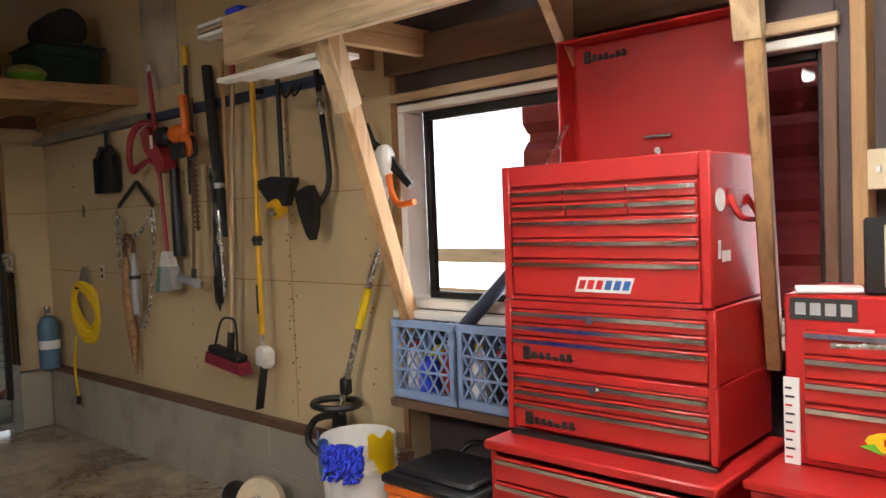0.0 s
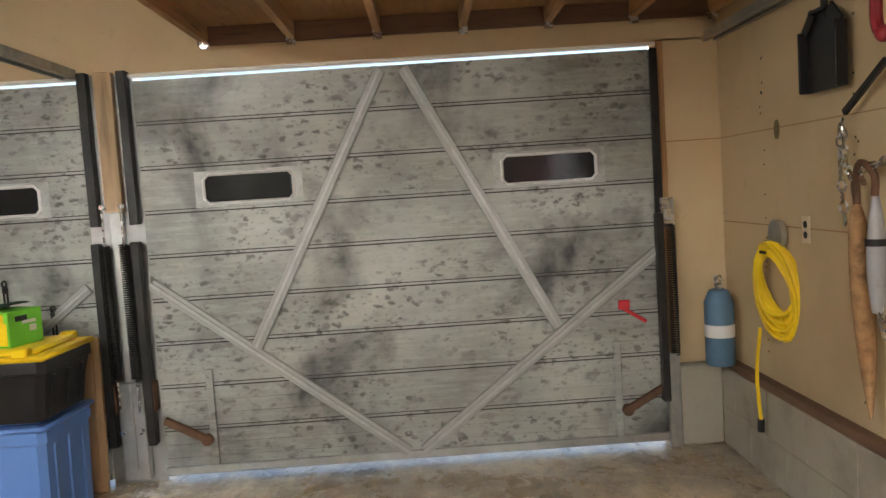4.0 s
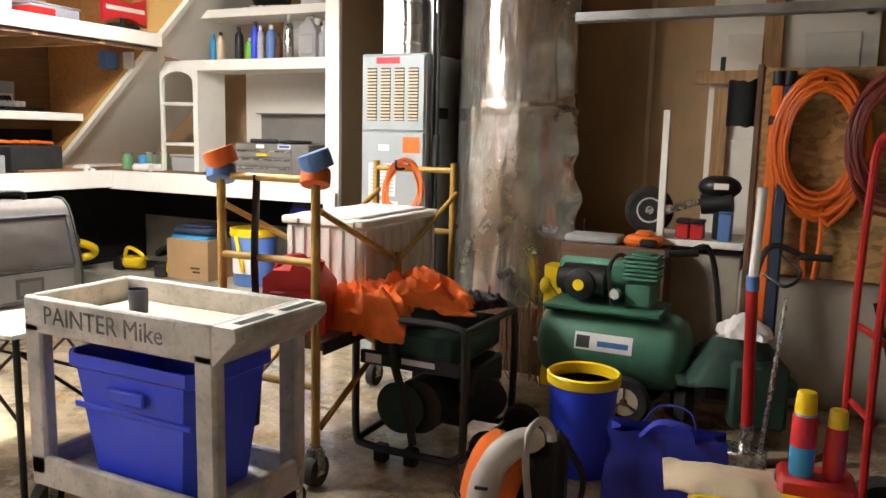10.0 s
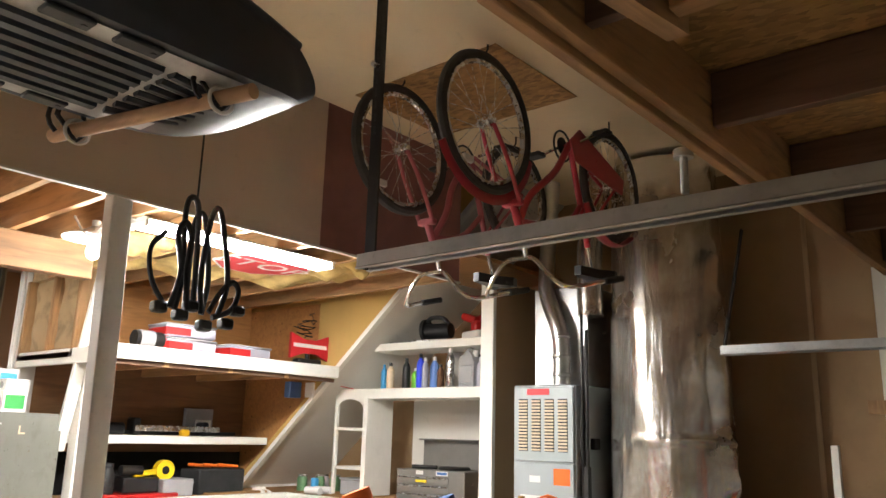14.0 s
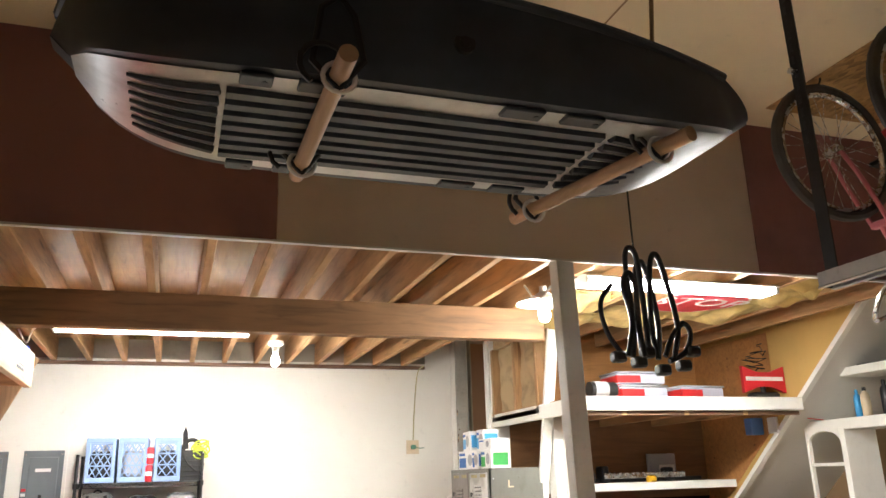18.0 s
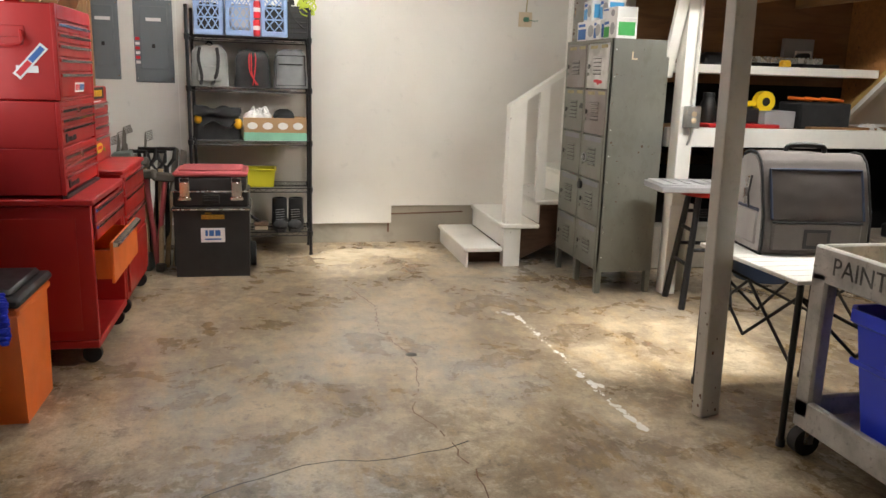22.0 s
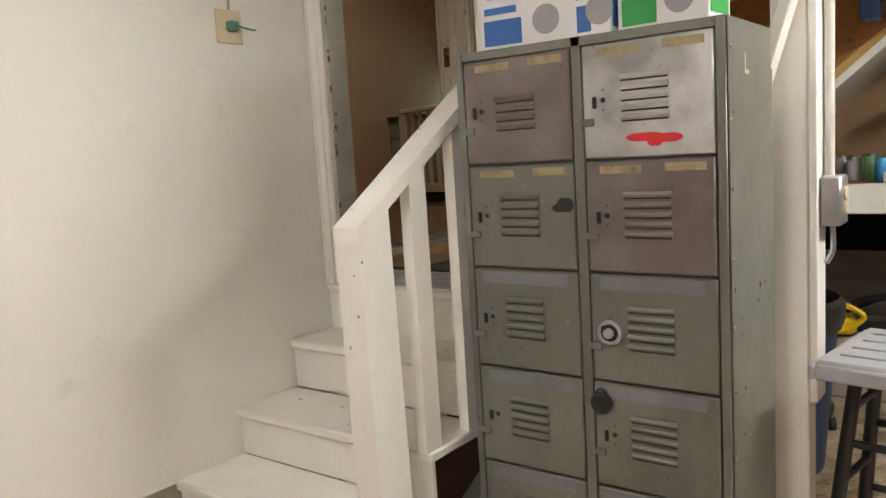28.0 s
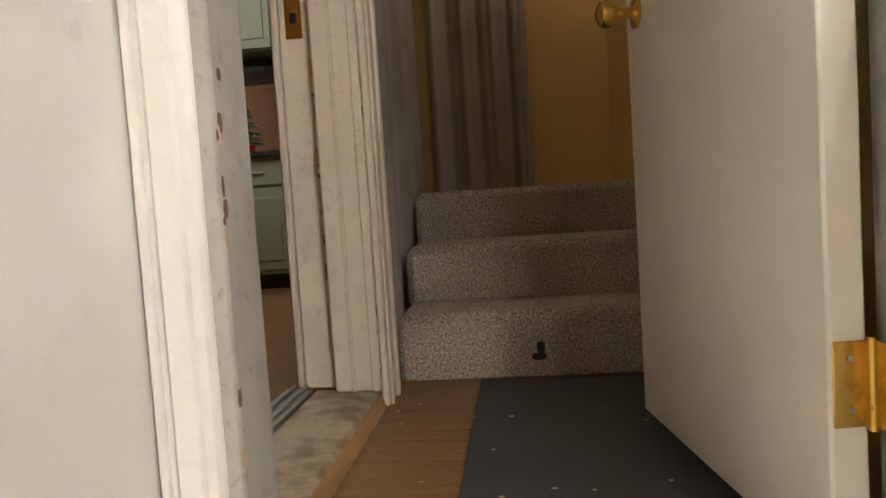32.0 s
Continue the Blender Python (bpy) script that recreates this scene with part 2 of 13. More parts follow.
def plain(name, col, rough=0.5, metal=0.0, var=0.18, scale=5.0, bump=0.15, bscale=140.0, col2=None, dirt=0.0, coat=0.0, spec=0.5):
    """Paint, plastic or metal with a two-scale mottle, faint wear and fine relief."""
    mt, nt, b = nodes(name)
    vec = coords(nt, shift=True)
    dark = col2 or tuple(c * (1 - var) for c in col)
    light = tuple(min(1.0, c * (1 + var * 0.6)) for c in col)
    big = noise_of(nt, vec, scale, 5, 0.6)
    base = ramp(nt, big, [(0.3, dark), (0.52, col), (0.75, light)])
    if dirt:
        fine = noise_of(nt, vec, scale * 6, 6, 0.7, 0.4)
        spots = ramp(nt, fine, [(0.56, (0, 0, 0)), (0.72, (1, 1, 1))])
        sc = N(nt, "ShaderNodeMath")
        sc.operation = "MULTIPLY"
        sc.inputs[1].default_value = dirt
        nt.links.new(spots, sc.inputs[0])
        base = mixc(nt, sc.outputs[0], base, tuple(c * 0.35 + 0.02 for c in col))
    nt.links.new(base, b.inputs["Base Color"])
    rr = N(nt, "ShaderNodeMapRange")
    rr.inputs["To Min"].default_value = max(0.03, rough - 0.09)
    rr.inputs["To Max"].default_value = min(1.0, rough + 0.13)
    nt.links.new(noise_of(nt, vec, scale * 3, 4), rr.inputs["Value"])
    nt.links.new(rr.outputs["Result"], b.inputs["Roughness"])
    b.inputs["Metallic"].default_value = metal
    b.inputs["Coat Weight"].default_value = coat
    b.inputs["Specular IOR Level"].default_value = spec
    bumped(nt, b, noise_of(nt, vec, bscale, 3), bump, 0.0015)
    return mt


def wood(name, col, axis="x", dark=0.55, rough=0.7, knots=True, grain=26.0):
    mt, nt, b = nodes(name)
    k = {"x": (0.9, 9, 9), "y": (9, 0.9, 9), "z": (9, 9, 0.9)}[axis]
    vec = coords(nt, k, shift=True)
    fibre = noise_of(nt, vec, grain / 9, 8, 0.62, 0.8)
    d = tuple(c * dark for c in col)
    base = ramp(nt, fibre, [(0.3, d), (0.5, col), (0.72, tuple(min(1, c * 1.22) for c in col))])
    big = noise_of(nt, coords(nt, shift=True), 1.7, 3)
    base = mixc(nt, ramp(nt, big, [(0.35, (0, 0, 0)), (0.7, (0.6, 0.6, 0.6))]), base, tuple(c * 0.62 for c in col))
    if knots:
        vo = N(nt, "ShaderNodeTexVoronoi", Scale=1.1)
        nt.links.new(vec, vo.inputs["Vector"])
        base = mixc(nt, ramp(nt, vo.outputs["Distance"], [(0.06, (0.8, 0.8, 0.8)), (0.13, (0, 0, 0))]), base, tuple(c * 0.32 for c in col))
    nt.links.new(base, b.inputs["Base Color"])
    b.inputs["Roughness"].default_value = rough
    bumped(nt, b, fibre, 0.3, 0.002)
    return mt


def osb(name, col):
    mt, nt, b = nodes(name)
    vec = coords(nt, (1, 1, 1), shift=True)
    v1 = N(nt, "ShaderNodeTexVoronoi", Scale=24.0, Randomness=1.0)
    warp = coords(nt, (1, 2.2, 1.6), shift=True)
    nt.links.new(warp, v1.inputs["Vector"])
    chips = ramp(nt, v1.outputs["Color"], [(0.15, tuple(c * 0.55 for c in col)), (0.5, col), (0.85, tuple(min(1, c * 1.35) for c in col))])
    base = mixc(nt, ramp(nt, noise_of(nt, vec, 1.3, 4), [(0.35, (0, 0, 0)), (0.7, (0.55, 0.55, 0.55))]), chips, tuple(c * 0.6 for c in col))
    nt.links.new(base, b.inputs["Base Color"])
    b.inputs["Roughness"].default_value = 0.75
    bumped(nt, b, v1.outputs["Distance"], 0.25, 0.002)
    return mt


def wall_paint(name, col, stain=0.25, rough=0.85, stain_col=None, s1=0.9):
    mt, nt, b = nodes(name)
    vec = coords(nt)
    big = noise_of(nt, vec, s1, 5, 0.6, 0.3)
    base = ramp(nt, big, [(0.3, tuple(c * (1 - stain) for c in (stain_col or col))), (0.5, col), (0.8, tuple(min(1, c * 1.06) for c in col))])
    fine = noise_of(nt, vec, 11, 6, 0.7, 0.5)
    base = mixc(nt, ramp(nt, fine, [(0.6, (0, 0, 0)), (0.76, (0.35, 0.35, 0.35))]), base, tuple(c * 0.6 for c in col))
    nt.links.new(base, b.inputs["Base Color"])
    b.inputs["Roughness"].default_value = rough
    bumped(nt, b, noise_of(nt, vec, 160, 3), 0.12, 0.002)
    return mt


def scaled(nt, fac, k):
    m = nt.nodes.new("ShaderNodeMath")
    m.operation = "MULTIPLY"
    m.inputs[1].default_value = k
    nt.links.new(fac, m.inputs[0])
    return m.outputs[0]


def floor_concrete(name):
    """Worn sealed slab: soft brown and grey clouds, ochre rubbed patches, drag marks, dust and grit."""
    mt, nt, b = nodes(name)
    vec = coords(nt)
    a = noise_of(nt, vec, 0.55, 6, 0.6, 0.2)
    base = ramp(nt, a, [(0.36, (0.175, 0.125, 0.075)), (0.50, (0.28, 0.215, 0.140)), (0.62, (0.33, 0.30, 0.255))])
    c = noise_of(nt, vec, 1.9, 10, 0.68, 0.3)
    base = mixc(nt, scaled(nt, ramp(nt, c, [(0.47, (0, 0, 0)), (0.62, (1, 1, 1))]), 0.75), base, (0.62, 0.525, 0.375))
    d = noise_of(nt, coords(nt, (1, 1.3, 1)), 1.2, 9, 0.66, 0.3)
    base = mixc(nt, scaled(nt, ramp(nt, d, [(0.34, (1, 1, 1)), (0.52, (0, 0, 0))]), 0.8), base, (0.115, 0.08, 0.05))
    h = noise_of(nt, coords(nt, (1, 2.6, 1)), 3.1, 9, 0.7, 0.4)
    base = mixc(nt, scaled(nt, ramp(nt, h, [(0.50, (0, 0, 0)), (0.62, (1, 1, 1))]), 0.5), base, (0.42, 0.29, 0.135))
    e = noise_of(nt, vec, 11, 10, 0.78, 0.2)
    base = mixc(nt, scaled(nt, ramp(nt, e, [(0.52, (0, 0, 0)), (0.63, (1, 1, 1))]), 0.6), base, (0.58, 0.50, 0.385))
    base = mixc(nt, scaled(nt, ramp(nt, e, [(0.37, (1, 1, 1)), (0.47, (0, 0, 0))]), 0.65), base, (0.11, 0.08, 0.055))
    for s in ((9, 0.5, 1), (0.6, 8, 1)):
        k = noise_of(nt, coords(nt, s), 3.2, 5, 0.6, 0.25)
        base = mixc(nt, scaled(nt, ramp(nt, k, [(0.63, (0, 0, 0)), (0.68, (1, 1, 1)), (0.72, (0, 0, 0))]), 0.28), base, (0.52, 0.47, 0.39))
    f = noise_of(nt, vec, 70, 6, 0.8)
    base = mixc(nt, 0.5, base, ramp(nt, f, [(0.36, (0.45, 0.43, 0.41)), (0.6, (1, 1, 1))]), "MULTIPLY")
    base = mixc(nt, 1.0, base, (1.18, 1.18, 1.18), "MULTIPLY")
    nt.links.new(base, b.inputs["Base Color"])
    nt.links.new(ramp(nt, c, [(0.30, (0.20, 0.20, 0.20)), (0.72, (0.42, 0.42, 0.42))]), b.inputs["Roughness"])
    b.inputs["Coat Weight"].default_value = 0.3
    b.inputs["Coat Roughness"].default_value = 0.2
    bumped(nt, b, noise_of(nt, vec, 34, 8, 0.78), 0.16, 0.0025)
    return mt


def door_metal(name):
    """Ribbed galvanised sheet, chalky grey-green with soot spots and smears."""
    mt, nt, b = nodes(name)
    vec = coords(nt)
    base = ramp(nt, noise_of(nt, vec, 1.3, 6), [(0.3, (0.20, 0.202, 0.185)), (0.48, (0.325, 0.335, 0.305)), (0.68, (0.48, 0.49, 0.45))])
    fine = noise_of(nt, coords(nt, (1, 0.35, 3.0)), 14, 6, 0.7)
    base = mixc(nt, ramp(nt, fine, [(0.45, (0, 0, 0)), (0.75, (0.45, 0.45, 0.45))]), base, (0.55, 0.56, 0.53))
    crowd = ramp(nt, noise_of(nt, coords(nt, (1, 0.7, 1.5)), 2.3, 4, 0.6, 0.3), [(0.38, (0.12, 0.12, 0.12)), (0.60, (1, 1, 1))])
    for scale, k, reach in ((11.0, 0.55, 0.34), (19.0, 0.7, 0.38), (34.0, 0.45, 0.40)):
        vo = N(nt, "ShaderNodeTexVoronoi", Scale=scale, Randomness=1.0)
        warp = N(nt, "ShaderNodeTexNoise", Scale=scale * 1.1, Detail=3.0)
        nt.links.new(vec, warp.inputs["Vector"])
        shift = N(nt, "ShaderNodeVectorMath")
        shift.operation = "MULTIPLY_ADD"
        shift.inputs[1].default_value = (1.1 / scale,) * 3
        nt.links.new(warp.outputs["Color"], shift.inputs[0])
        nt.links.new(coords(nt, (1, 0.7, 1.2)), shift.inputs[2])
        nt.links.new(shift.outputs[0], vo.inputs["Vector"])
        sep = nt.nodes.new("ShaderNodeSeparateColor")
        nt.links.new(vo.outputs["Color"], sep.inputs["Color"])
        big = N(nt, "ShaderNodeMath")
        big.operation = "MULTIPLY_ADD"
        big.inputs[1].default_value = -reach
        nt.links.new(sep.outputs["Red"], big.inputs[0])
        nt.links.new(vo.outputs["Distance"], big.inputs[2])
        rag = N(nt, "ShaderNodeMath")
        rag.operation = "MULTIPLY_ADD"
        rag.inputs[1].default_value = 0.8
        nt.links.new(noise_of(nt, coords(nt, (1, 0.75, 1.3)), scale * 1.6, 7, 0.7, 0.3), rag.inputs[0])
        nt.links.new(big.outputs[0], rag.inputs[2])
        here = N(nt, "ShaderNodeMath")
        here.operation = "MULTIPLY"
        nt.links.new(scaled(nt, ramp(nt, rag.outputs[0], [(0.26, (1, 1, 1)), (0.46, (0, 0, 0))]), k), here.inputs[0])
        nt.links.new(crowd, here.inputs[1])
        base = mixc(nt, here.outputs[0], base, (0.05, 0.048, 0.044))
    soot = noise_of(nt, coords(nt, (1, 1, 0.8)), 1.7, 5, 0.55, 0.4)
    base = mixc(nt, ramp(nt, soot, [(0.53, (0, 0, 0)), (0.62, (0.4, 0.4, 0.4)), (0.72, (0.95, 0.95, 0.95))]), base, (0.026, 0.026, 0.028))
    rust = noise_of(nt, coords(nt, (1, 0.5, 2.0)), 5, 5, 0.6)
    base = mixc(nt, ramp(nt, rust, [(0.62, (0, 0, 0)), (0.78, (0.4, 0.4, 0.4))]), base, (0.23, 0.19, 0.14))
    nt.links.new(base, b.inputs["Base Color"])
    b.inputs["Metallic"].default_value = 0.2
    rr = ramp(nt, noise_of(nt, vec, 6, 4), [(0.3, (0.36, 0.36, 0.36)), (0.7, (0.58, 0.58, 0.58))])
    nt.links.new(rr, b.inputs["Roughness"])
    bumped(nt, b, noise_of(nt, vec, 30, 4), 0.1, 0.002)
    return mt


def glow(name, col, strength):
    mt, nt, b = nodes(name)
    b.inputs["Base Color"].default_value = (0.9, 0.9, 0.9, 1)
    b.inputs["Emission Color"].default_value = (*col, 1)
    b.inputs["Emission Strength"].default_value = strength
    return mt


def glassy(name, col=(1, 1, 1), rough=0.02, trans=1.0):
    mt, nt, b = nodes(name)
    b.inputs["Base Color"].default_value = (*col, 1)
    b.inputs["Roughness"].default_value = rough
    b.inputs["Transmission Weight"].default_value = trans
    b.inputs["IOR"].default_value = 1.3
    return mt


def carpet_pile(name):
    mt, nt, b = nodes(name)
    vec = coords(nt)
    sp = noise_of(nt, vec, 150, 3, 0.7)
    base = ramp(nt, sp, [(0.36, (0.15, 0.125, 0.10)), (0.5, (0.46, 0.385, 0.30)), (0.66, (0.80, 0.71, 0.59))])
    base = mixc(nt, ramp(nt, noise_of(nt, vec, 3, 4), [(0.35, (0, 0, 0)), (0.75, (0.5, 0.5, 0.5))]), base, (0.16, 0.13, 0.11))
    nt.links.new(base, b.inputs["Base Color"])
    b.inputs["Roughness"].default_value = 1.0
    bumped(nt, b, sp, 0.8, 0.006)
    return mt


def foil_sheet(name):
    """Crinkled foil facing, greyed, with brownish dirty patches."""
    mt, nt, b = nodes(name)
    vec = coords(nt)
    big = noise_of(nt, vec, 1.7, 5, 0.6, 0.3)
    base = ramp(nt, big, [(0.36, (0.36, 0.29, 0.215)), (0.48, (0.58, 0.545, 0.50)), (0.62, (0.80, 0.79, 0.77))])
    nt.links.new(base, b.inputs["Base Color"])
    b.inputs["Metallic"].default_value = 0.9
    nt.links.new(ramp(nt, big, [(0.35, (0.30, 0.30, 0.30)), (0.6, (0.15, 0.15, 0.15))]), b.inputs["Roughness"])
    vo = N(nt, "ShaderNodeTexVoronoi")
    vo.feature = "DISTANCE_TO_EDGE"
    vo.inputs["Scale"].default_value = 17
    nt.links.new(coords(nt, (1, 1, 0.16)), vo.inputs["Vector"])
    add = N(nt, "ShaderNodeMath")
    add.operation = "MULTIPLY_ADD"
    add.inputs[1].default_value = 0.55
    nt.links.new(vo.outputs["Distance"], add.inputs[0])
    nt.links.new(noise_of(nt, coords(nt, (1, 1, 0.22)), 15, 5, 0.55, 0.8), add.inputs[2])
    bumped(nt, b, add.outputs[0], 0.55, 0.012)
    return mt


WHITE_WALL = wall_paint("white_wall_paint", (0.74, 0.715, 0.66), 0.06, 0.6)
TAN_WALL = wall_paint("tan_drywall", (0.58, 0.44, 0.26), 0.16)
TAN_DARK = wall_paint("brown_drywall", (0.36, 0.235, 0.125), 0.3)
CEIL_TAN = wall_paint("ceiling_drywall", (0.84, 0.71, 0.50), 0.10)
CONCRETE = wall_paint("stem_wall_concrete", (0.36, 0.325, 0.265), 0.35, 0.9, s1=2.5)
FLOOR = floor_concrete("stained_floor_concrete")
LUMBER = {a: wood("lumber_" + a, (0.46, 0.265, 0.12), a) for a in "xyz"}
LUMBER_PALE = {a: wood("pale_lumber_" + a, (0.56, 0.40, 0.235), a) for a in "xyz"}
LUMBER_DARK = {a: wood("dark_lumber_" + a, (0.16, 0.085, 0.05), a) for a in "xyz"}
PLY = wood("plywood_orange", (0.50, 0.235, 0.075), "y", 0.7)
PLY_X = wood("plywood_sheet", (0.36, 0.19, 0.075), "x", 0.7)
OSB = osb("strand_board", (0.42, 0.24, 0.09))
MAROON = wall_paint("maroon_plywood", (0.25, 0.115, 0.098), 0.35)
TAUPE = wall_paint("taupe_plywood", (0.55, 0.45, 0.36), 0.2)
# Plywood darkened in colour to hold its shade against the bright window.
SHADE_PLY = wall_paint("backlit_plywood_sheathing", (0.075, 0.055, 0.055), 0.3)
DOOR_METAL = door_metal("garage_door_sheet")
GALV = plain("galvanised_steel", (0.50, 0.51, 0.50), 0.38, 0.9, 0.25, 6, 0.1, 60, dirt=0.3)
STEEL = plain("bright_steel", (0.62, 0.62, 0.61), 0.25, 1.0, 0.15, 12, 0.05)
CHROME = plain("chrome", (0.75, 0.74, 0.72), 0.12, 1.0, 0.08, 12, 0.02)
DARK_STEEL = plain("dark_steel", (0.032, 0.031, 0.030), 0.45, 0.6, 0.3, 9, 0.1, dirt=0.2)
RUST = plain("rusty_iron", (0.13, 0.065, 0.035), 0.8, 0.3, 0.4, 14, 0.4, 90)
WHITE_PAINT = plain("white_gloss_paint", (0.84, 0.825, 0.77), 0.38, 0, 0.06, 3, 0.12, 90, dirt=0.12)
POST_PAINT = plain("grey_white_post_paint", (0.60, 0.58, 0.53), 0.45, 0, 0.1, 4, 0.15, 80, dirt=0.25)
RED_PAINT = plain("red_enamel", (0.42, 0.017, 0.016), 0.42, 0, 0.14, 3, 0.05, 60, coat=0.1, spec=0.35)
RED_DRAWER = plain("red_drawer_enamel", (0.47, 0.021, 0.018), 0.3, 0, 0.1, 3, 0.05, 60, coat=0.3)
BLACK = plain("black_plastic", (0.010, 0.010, 0.011), 0.42, 0, 0.3, 6, 0.2, 160)
BLACK_RUBBER = plain("black_rubber", (0.018, 0.017, 0.016), 0.75, 0, 0.3, 8, 0.3, 120)
CHARCOAL = plain("charcoal_fabric", (0.020, 0.020, 0.021), 0.9, 0, 0.3, 8, 0.5, 300)
GREY_PLASTIC = plain("grey_plastic", (0.36, 0.36, 0.37), 0.5, 0, 0.12, 4, 0.15, 160, dirt=0.2)
CART_GREY = plain("scuffed_grey_resin", (0.50, 0.485, 0.455), 0.6, 0, 0.4, 7, 0.3, 90, dirt=0.8)
CRATE_BLUE = plain("blue_grey_crate", (0.25, 0.36, 0.58), 0.45, 0, 0.15, 6, 0.1)
BLUE_BIN = plain("cornflower_bin", (0.115, 0.235, 0.56), 0.42, 0, 0.08, 3, 0.1)
BLUE_DEEP = plain("deep_blue_plastic", (0.03, 0.065, 0.74), 0.4, 0, 0.15, 3, 0.08)
BLUE_CLOTH = plain("blue_woven_bag", (0.018, 0.028, 0.36), 0.7, 0, 0.25, 5, 0.5, 240)
NAVY = plain("navy_plastic", (0.03, 0.045, 0.085), 0.5, 0, 0.2, 4, 0.15)
YELLOW = plain("yellow_plastic", (0.85, 0.58, 0.012), 0.4, 0, 0.08, 5, 0.08)
YELLOW_DEEP = plain("yellow_fibreglass", (0.72, 0.40, 0.012), 0.4, 0, 0.12, 6, 0.1)
ORANGE = plain("orange_plastic", (0.80, 0.16, 0.018), 0.42, 0, 0.1, 5, 0.1)
ORANGE_CLOTH = plain("orange_towel", (0.80, 0.17, 0.03), 0.95, 0, 0.25, 9, 0.9, 180)
GREEN = plain("green_enamel", (0.065, 0.195, 0.125), 0.45, 0, 0.25, 4, 0.15, 80, dirt=0.3)
GREEN_DARK = plain("dark_green_canvas", (0.012, 0.042, 0.028), 0.7, 0, 0.3, 6, 0.4, 160)
GREEN_BRIGHT = plain("lime_carton", (0.16, 0.52, 0.035), 0.5, 0, 0.1, 5, 0.05)
WHITE_PLASTIC = plain("white_plastic", (0.72, 0.70, 0.66), 0.45, 0, 0.07, 4, 0.1, dirt=0.12)
CREAM = plain("cream_plastic", (0.62, 0.50, 0.34), 0.5, 0, 0.12, 5, 0.1, dirt=0.2)
RED_PLASTIC = plain("red_plastic", (0.52, 0.02, 0.02), 0.38, 0, 0.15, 5, 0.1)
def worn_steel(name, col, metal, rough, spots, over=None):
    """Sprayed sheet steel: soft clouds, small dark nicks, rubbed pale specks, shallow dents."""
    mt, nt, b = nodes(name)
    vec = coords(nt, shift=True)
    base = ramp(nt, noise_of(nt, vec, 2.2, 4, 0.5), [(0.3, tuple(c * 0.86 for c in col)), (0.7, tuple(min(1, c * 1.12) for c in col))])
    if over:
        base = mixc(nt, scaled(nt, ramp(nt, noise_of(nt, vec, 5.5, 3, 0.5), [(0.46, (0, 0, 0)), (0.68, (1, 1, 1))]), 0.75), base, over)
    grime = noise_of(nt, coords(nt, (1, 1, 0.6), shift=True), 9, 8, 0.7, 0.3)
    base = mixc(nt, scaled(nt, ramp(nt, grime, [(0.50, (0, 0, 0)), (0.68, (1, 1, 1))]), 0.45 * spots), base, (0.10, 0.085, 0.06))
    n1 = noise_of(nt, vec, 46, 3, 0.5)
    base = mixc(nt, scaled(nt, ramp(nt, n1, [(0.70, (0, 0, 0)), (0.74, (1, 1, 1))]), spots), base, (0.05, 0.04, 0.032))
    n2 = noise_of(nt, coords(nt, (1, 1, 0.5), shift=True), 60, 3, 0.5)
    base = mixc(nt, scaled(nt, ramp(nt, n2, [(0.71, (0, 0, 0)), (0.75, (1, 1, 1))]), spots * 0.8), base, tuple(min(1, c * 1.9) for c in col))
    nt.links.new(base, b.inputs["Base Color"])
    b.inputs["Metallic"].default_value = metal
    nt.links.new(ramp(nt, noise_of(nt, vec, 5, 4), [(0.3, (rough * 0.85,) * 3), (0.7, (rough * 1.2,) * 3)]), b.inputs["Roughness"])
    bumped(nt, b, noise_of(nt, vec, 4.5, 2), 0.05, 0.003)
    return mt


LOCKER = worn_steel("locker_grey_green", (0.178, 0.180, 0.155), 0.2, 0.36, 0.7)
LOCKER_SILVER = worn_steel("locker_silver_spray", (0.60, 0.60, 0.595), 0.4, 0.36, 0.35, (0.24, 0.235, 0.21))
LOCKER_BROWN = worn_steel("locker_brown_spray", (0.20, 0.170, 0.158), 0.4, 0.33, 0.4, (0.27, 0.245, 0.235))
CARDBOARD = plain("cardboard", (0.43, 0.27, 0.14), 0.85, 0, 0.12, 4, 0.15, 60)
PAPER = plain("white_card", (0.78, 0.77, 0.75), 0.6, 0, 0.05, 6, 0.05)
PAPER_BLUE = plain("blue_print", (0.04, 0.14, 0.42), 0.55, 0, 0.1, 6, 0.05)
PAPER_GREEN = plain("green_print", (0.03, 0.32, 0.06), 0.55, 0, 0.1, 6, 0.05)
PRINT_BLACK = plain("black_print", (0.02, 0.02, 0.02), 0.55, 0, 0.1, 6, 0.05)
PRINT_RED = plain("red_print", (0.60, 0.02, 0.03), 0.5, 0, 0.1, 6, 0.05)
FOIL = foil_sheet("foil_insulation")
GALV_PIPE = plain("duct_steel", (0.58, 0.58, 0.57), 0.3, 1.0, 0.2, 6, 0.1, 30)
FURNACE_GREY = plain("furnace_grey_enamel", (0.36, 0.40, 0.42), 0.4, 0.1, 0.08, 3, 0.04)
PANEL_GREY = plain("breaker_panel_grey", (0.155, 0.175, 0.185), 0.45, 0.2, 0.08, 3, 0.04)
BRASS = plain("brass", (0.62, 0.40, 0.10), 0.22, 1.0, 0.15, 12, 0.05)
CARPET = carpet_pile("flecked_carpet")
MAT_GREY = plain("dark_grey_mat", (0.05, 0.05, 0.052), 0.9, 0, 0.2, 5, 0.5, 200, dirt=0.1)
OAK = wood("oak_floor", (0.26, 0.15, 0.065), "y", 0.6, 0.45, False)
DOOR_PAINT = plain("door_white_paint", (0.82, 0.785, 0.70), 0.42, 0, 0.05, 2, 0.08, 60)
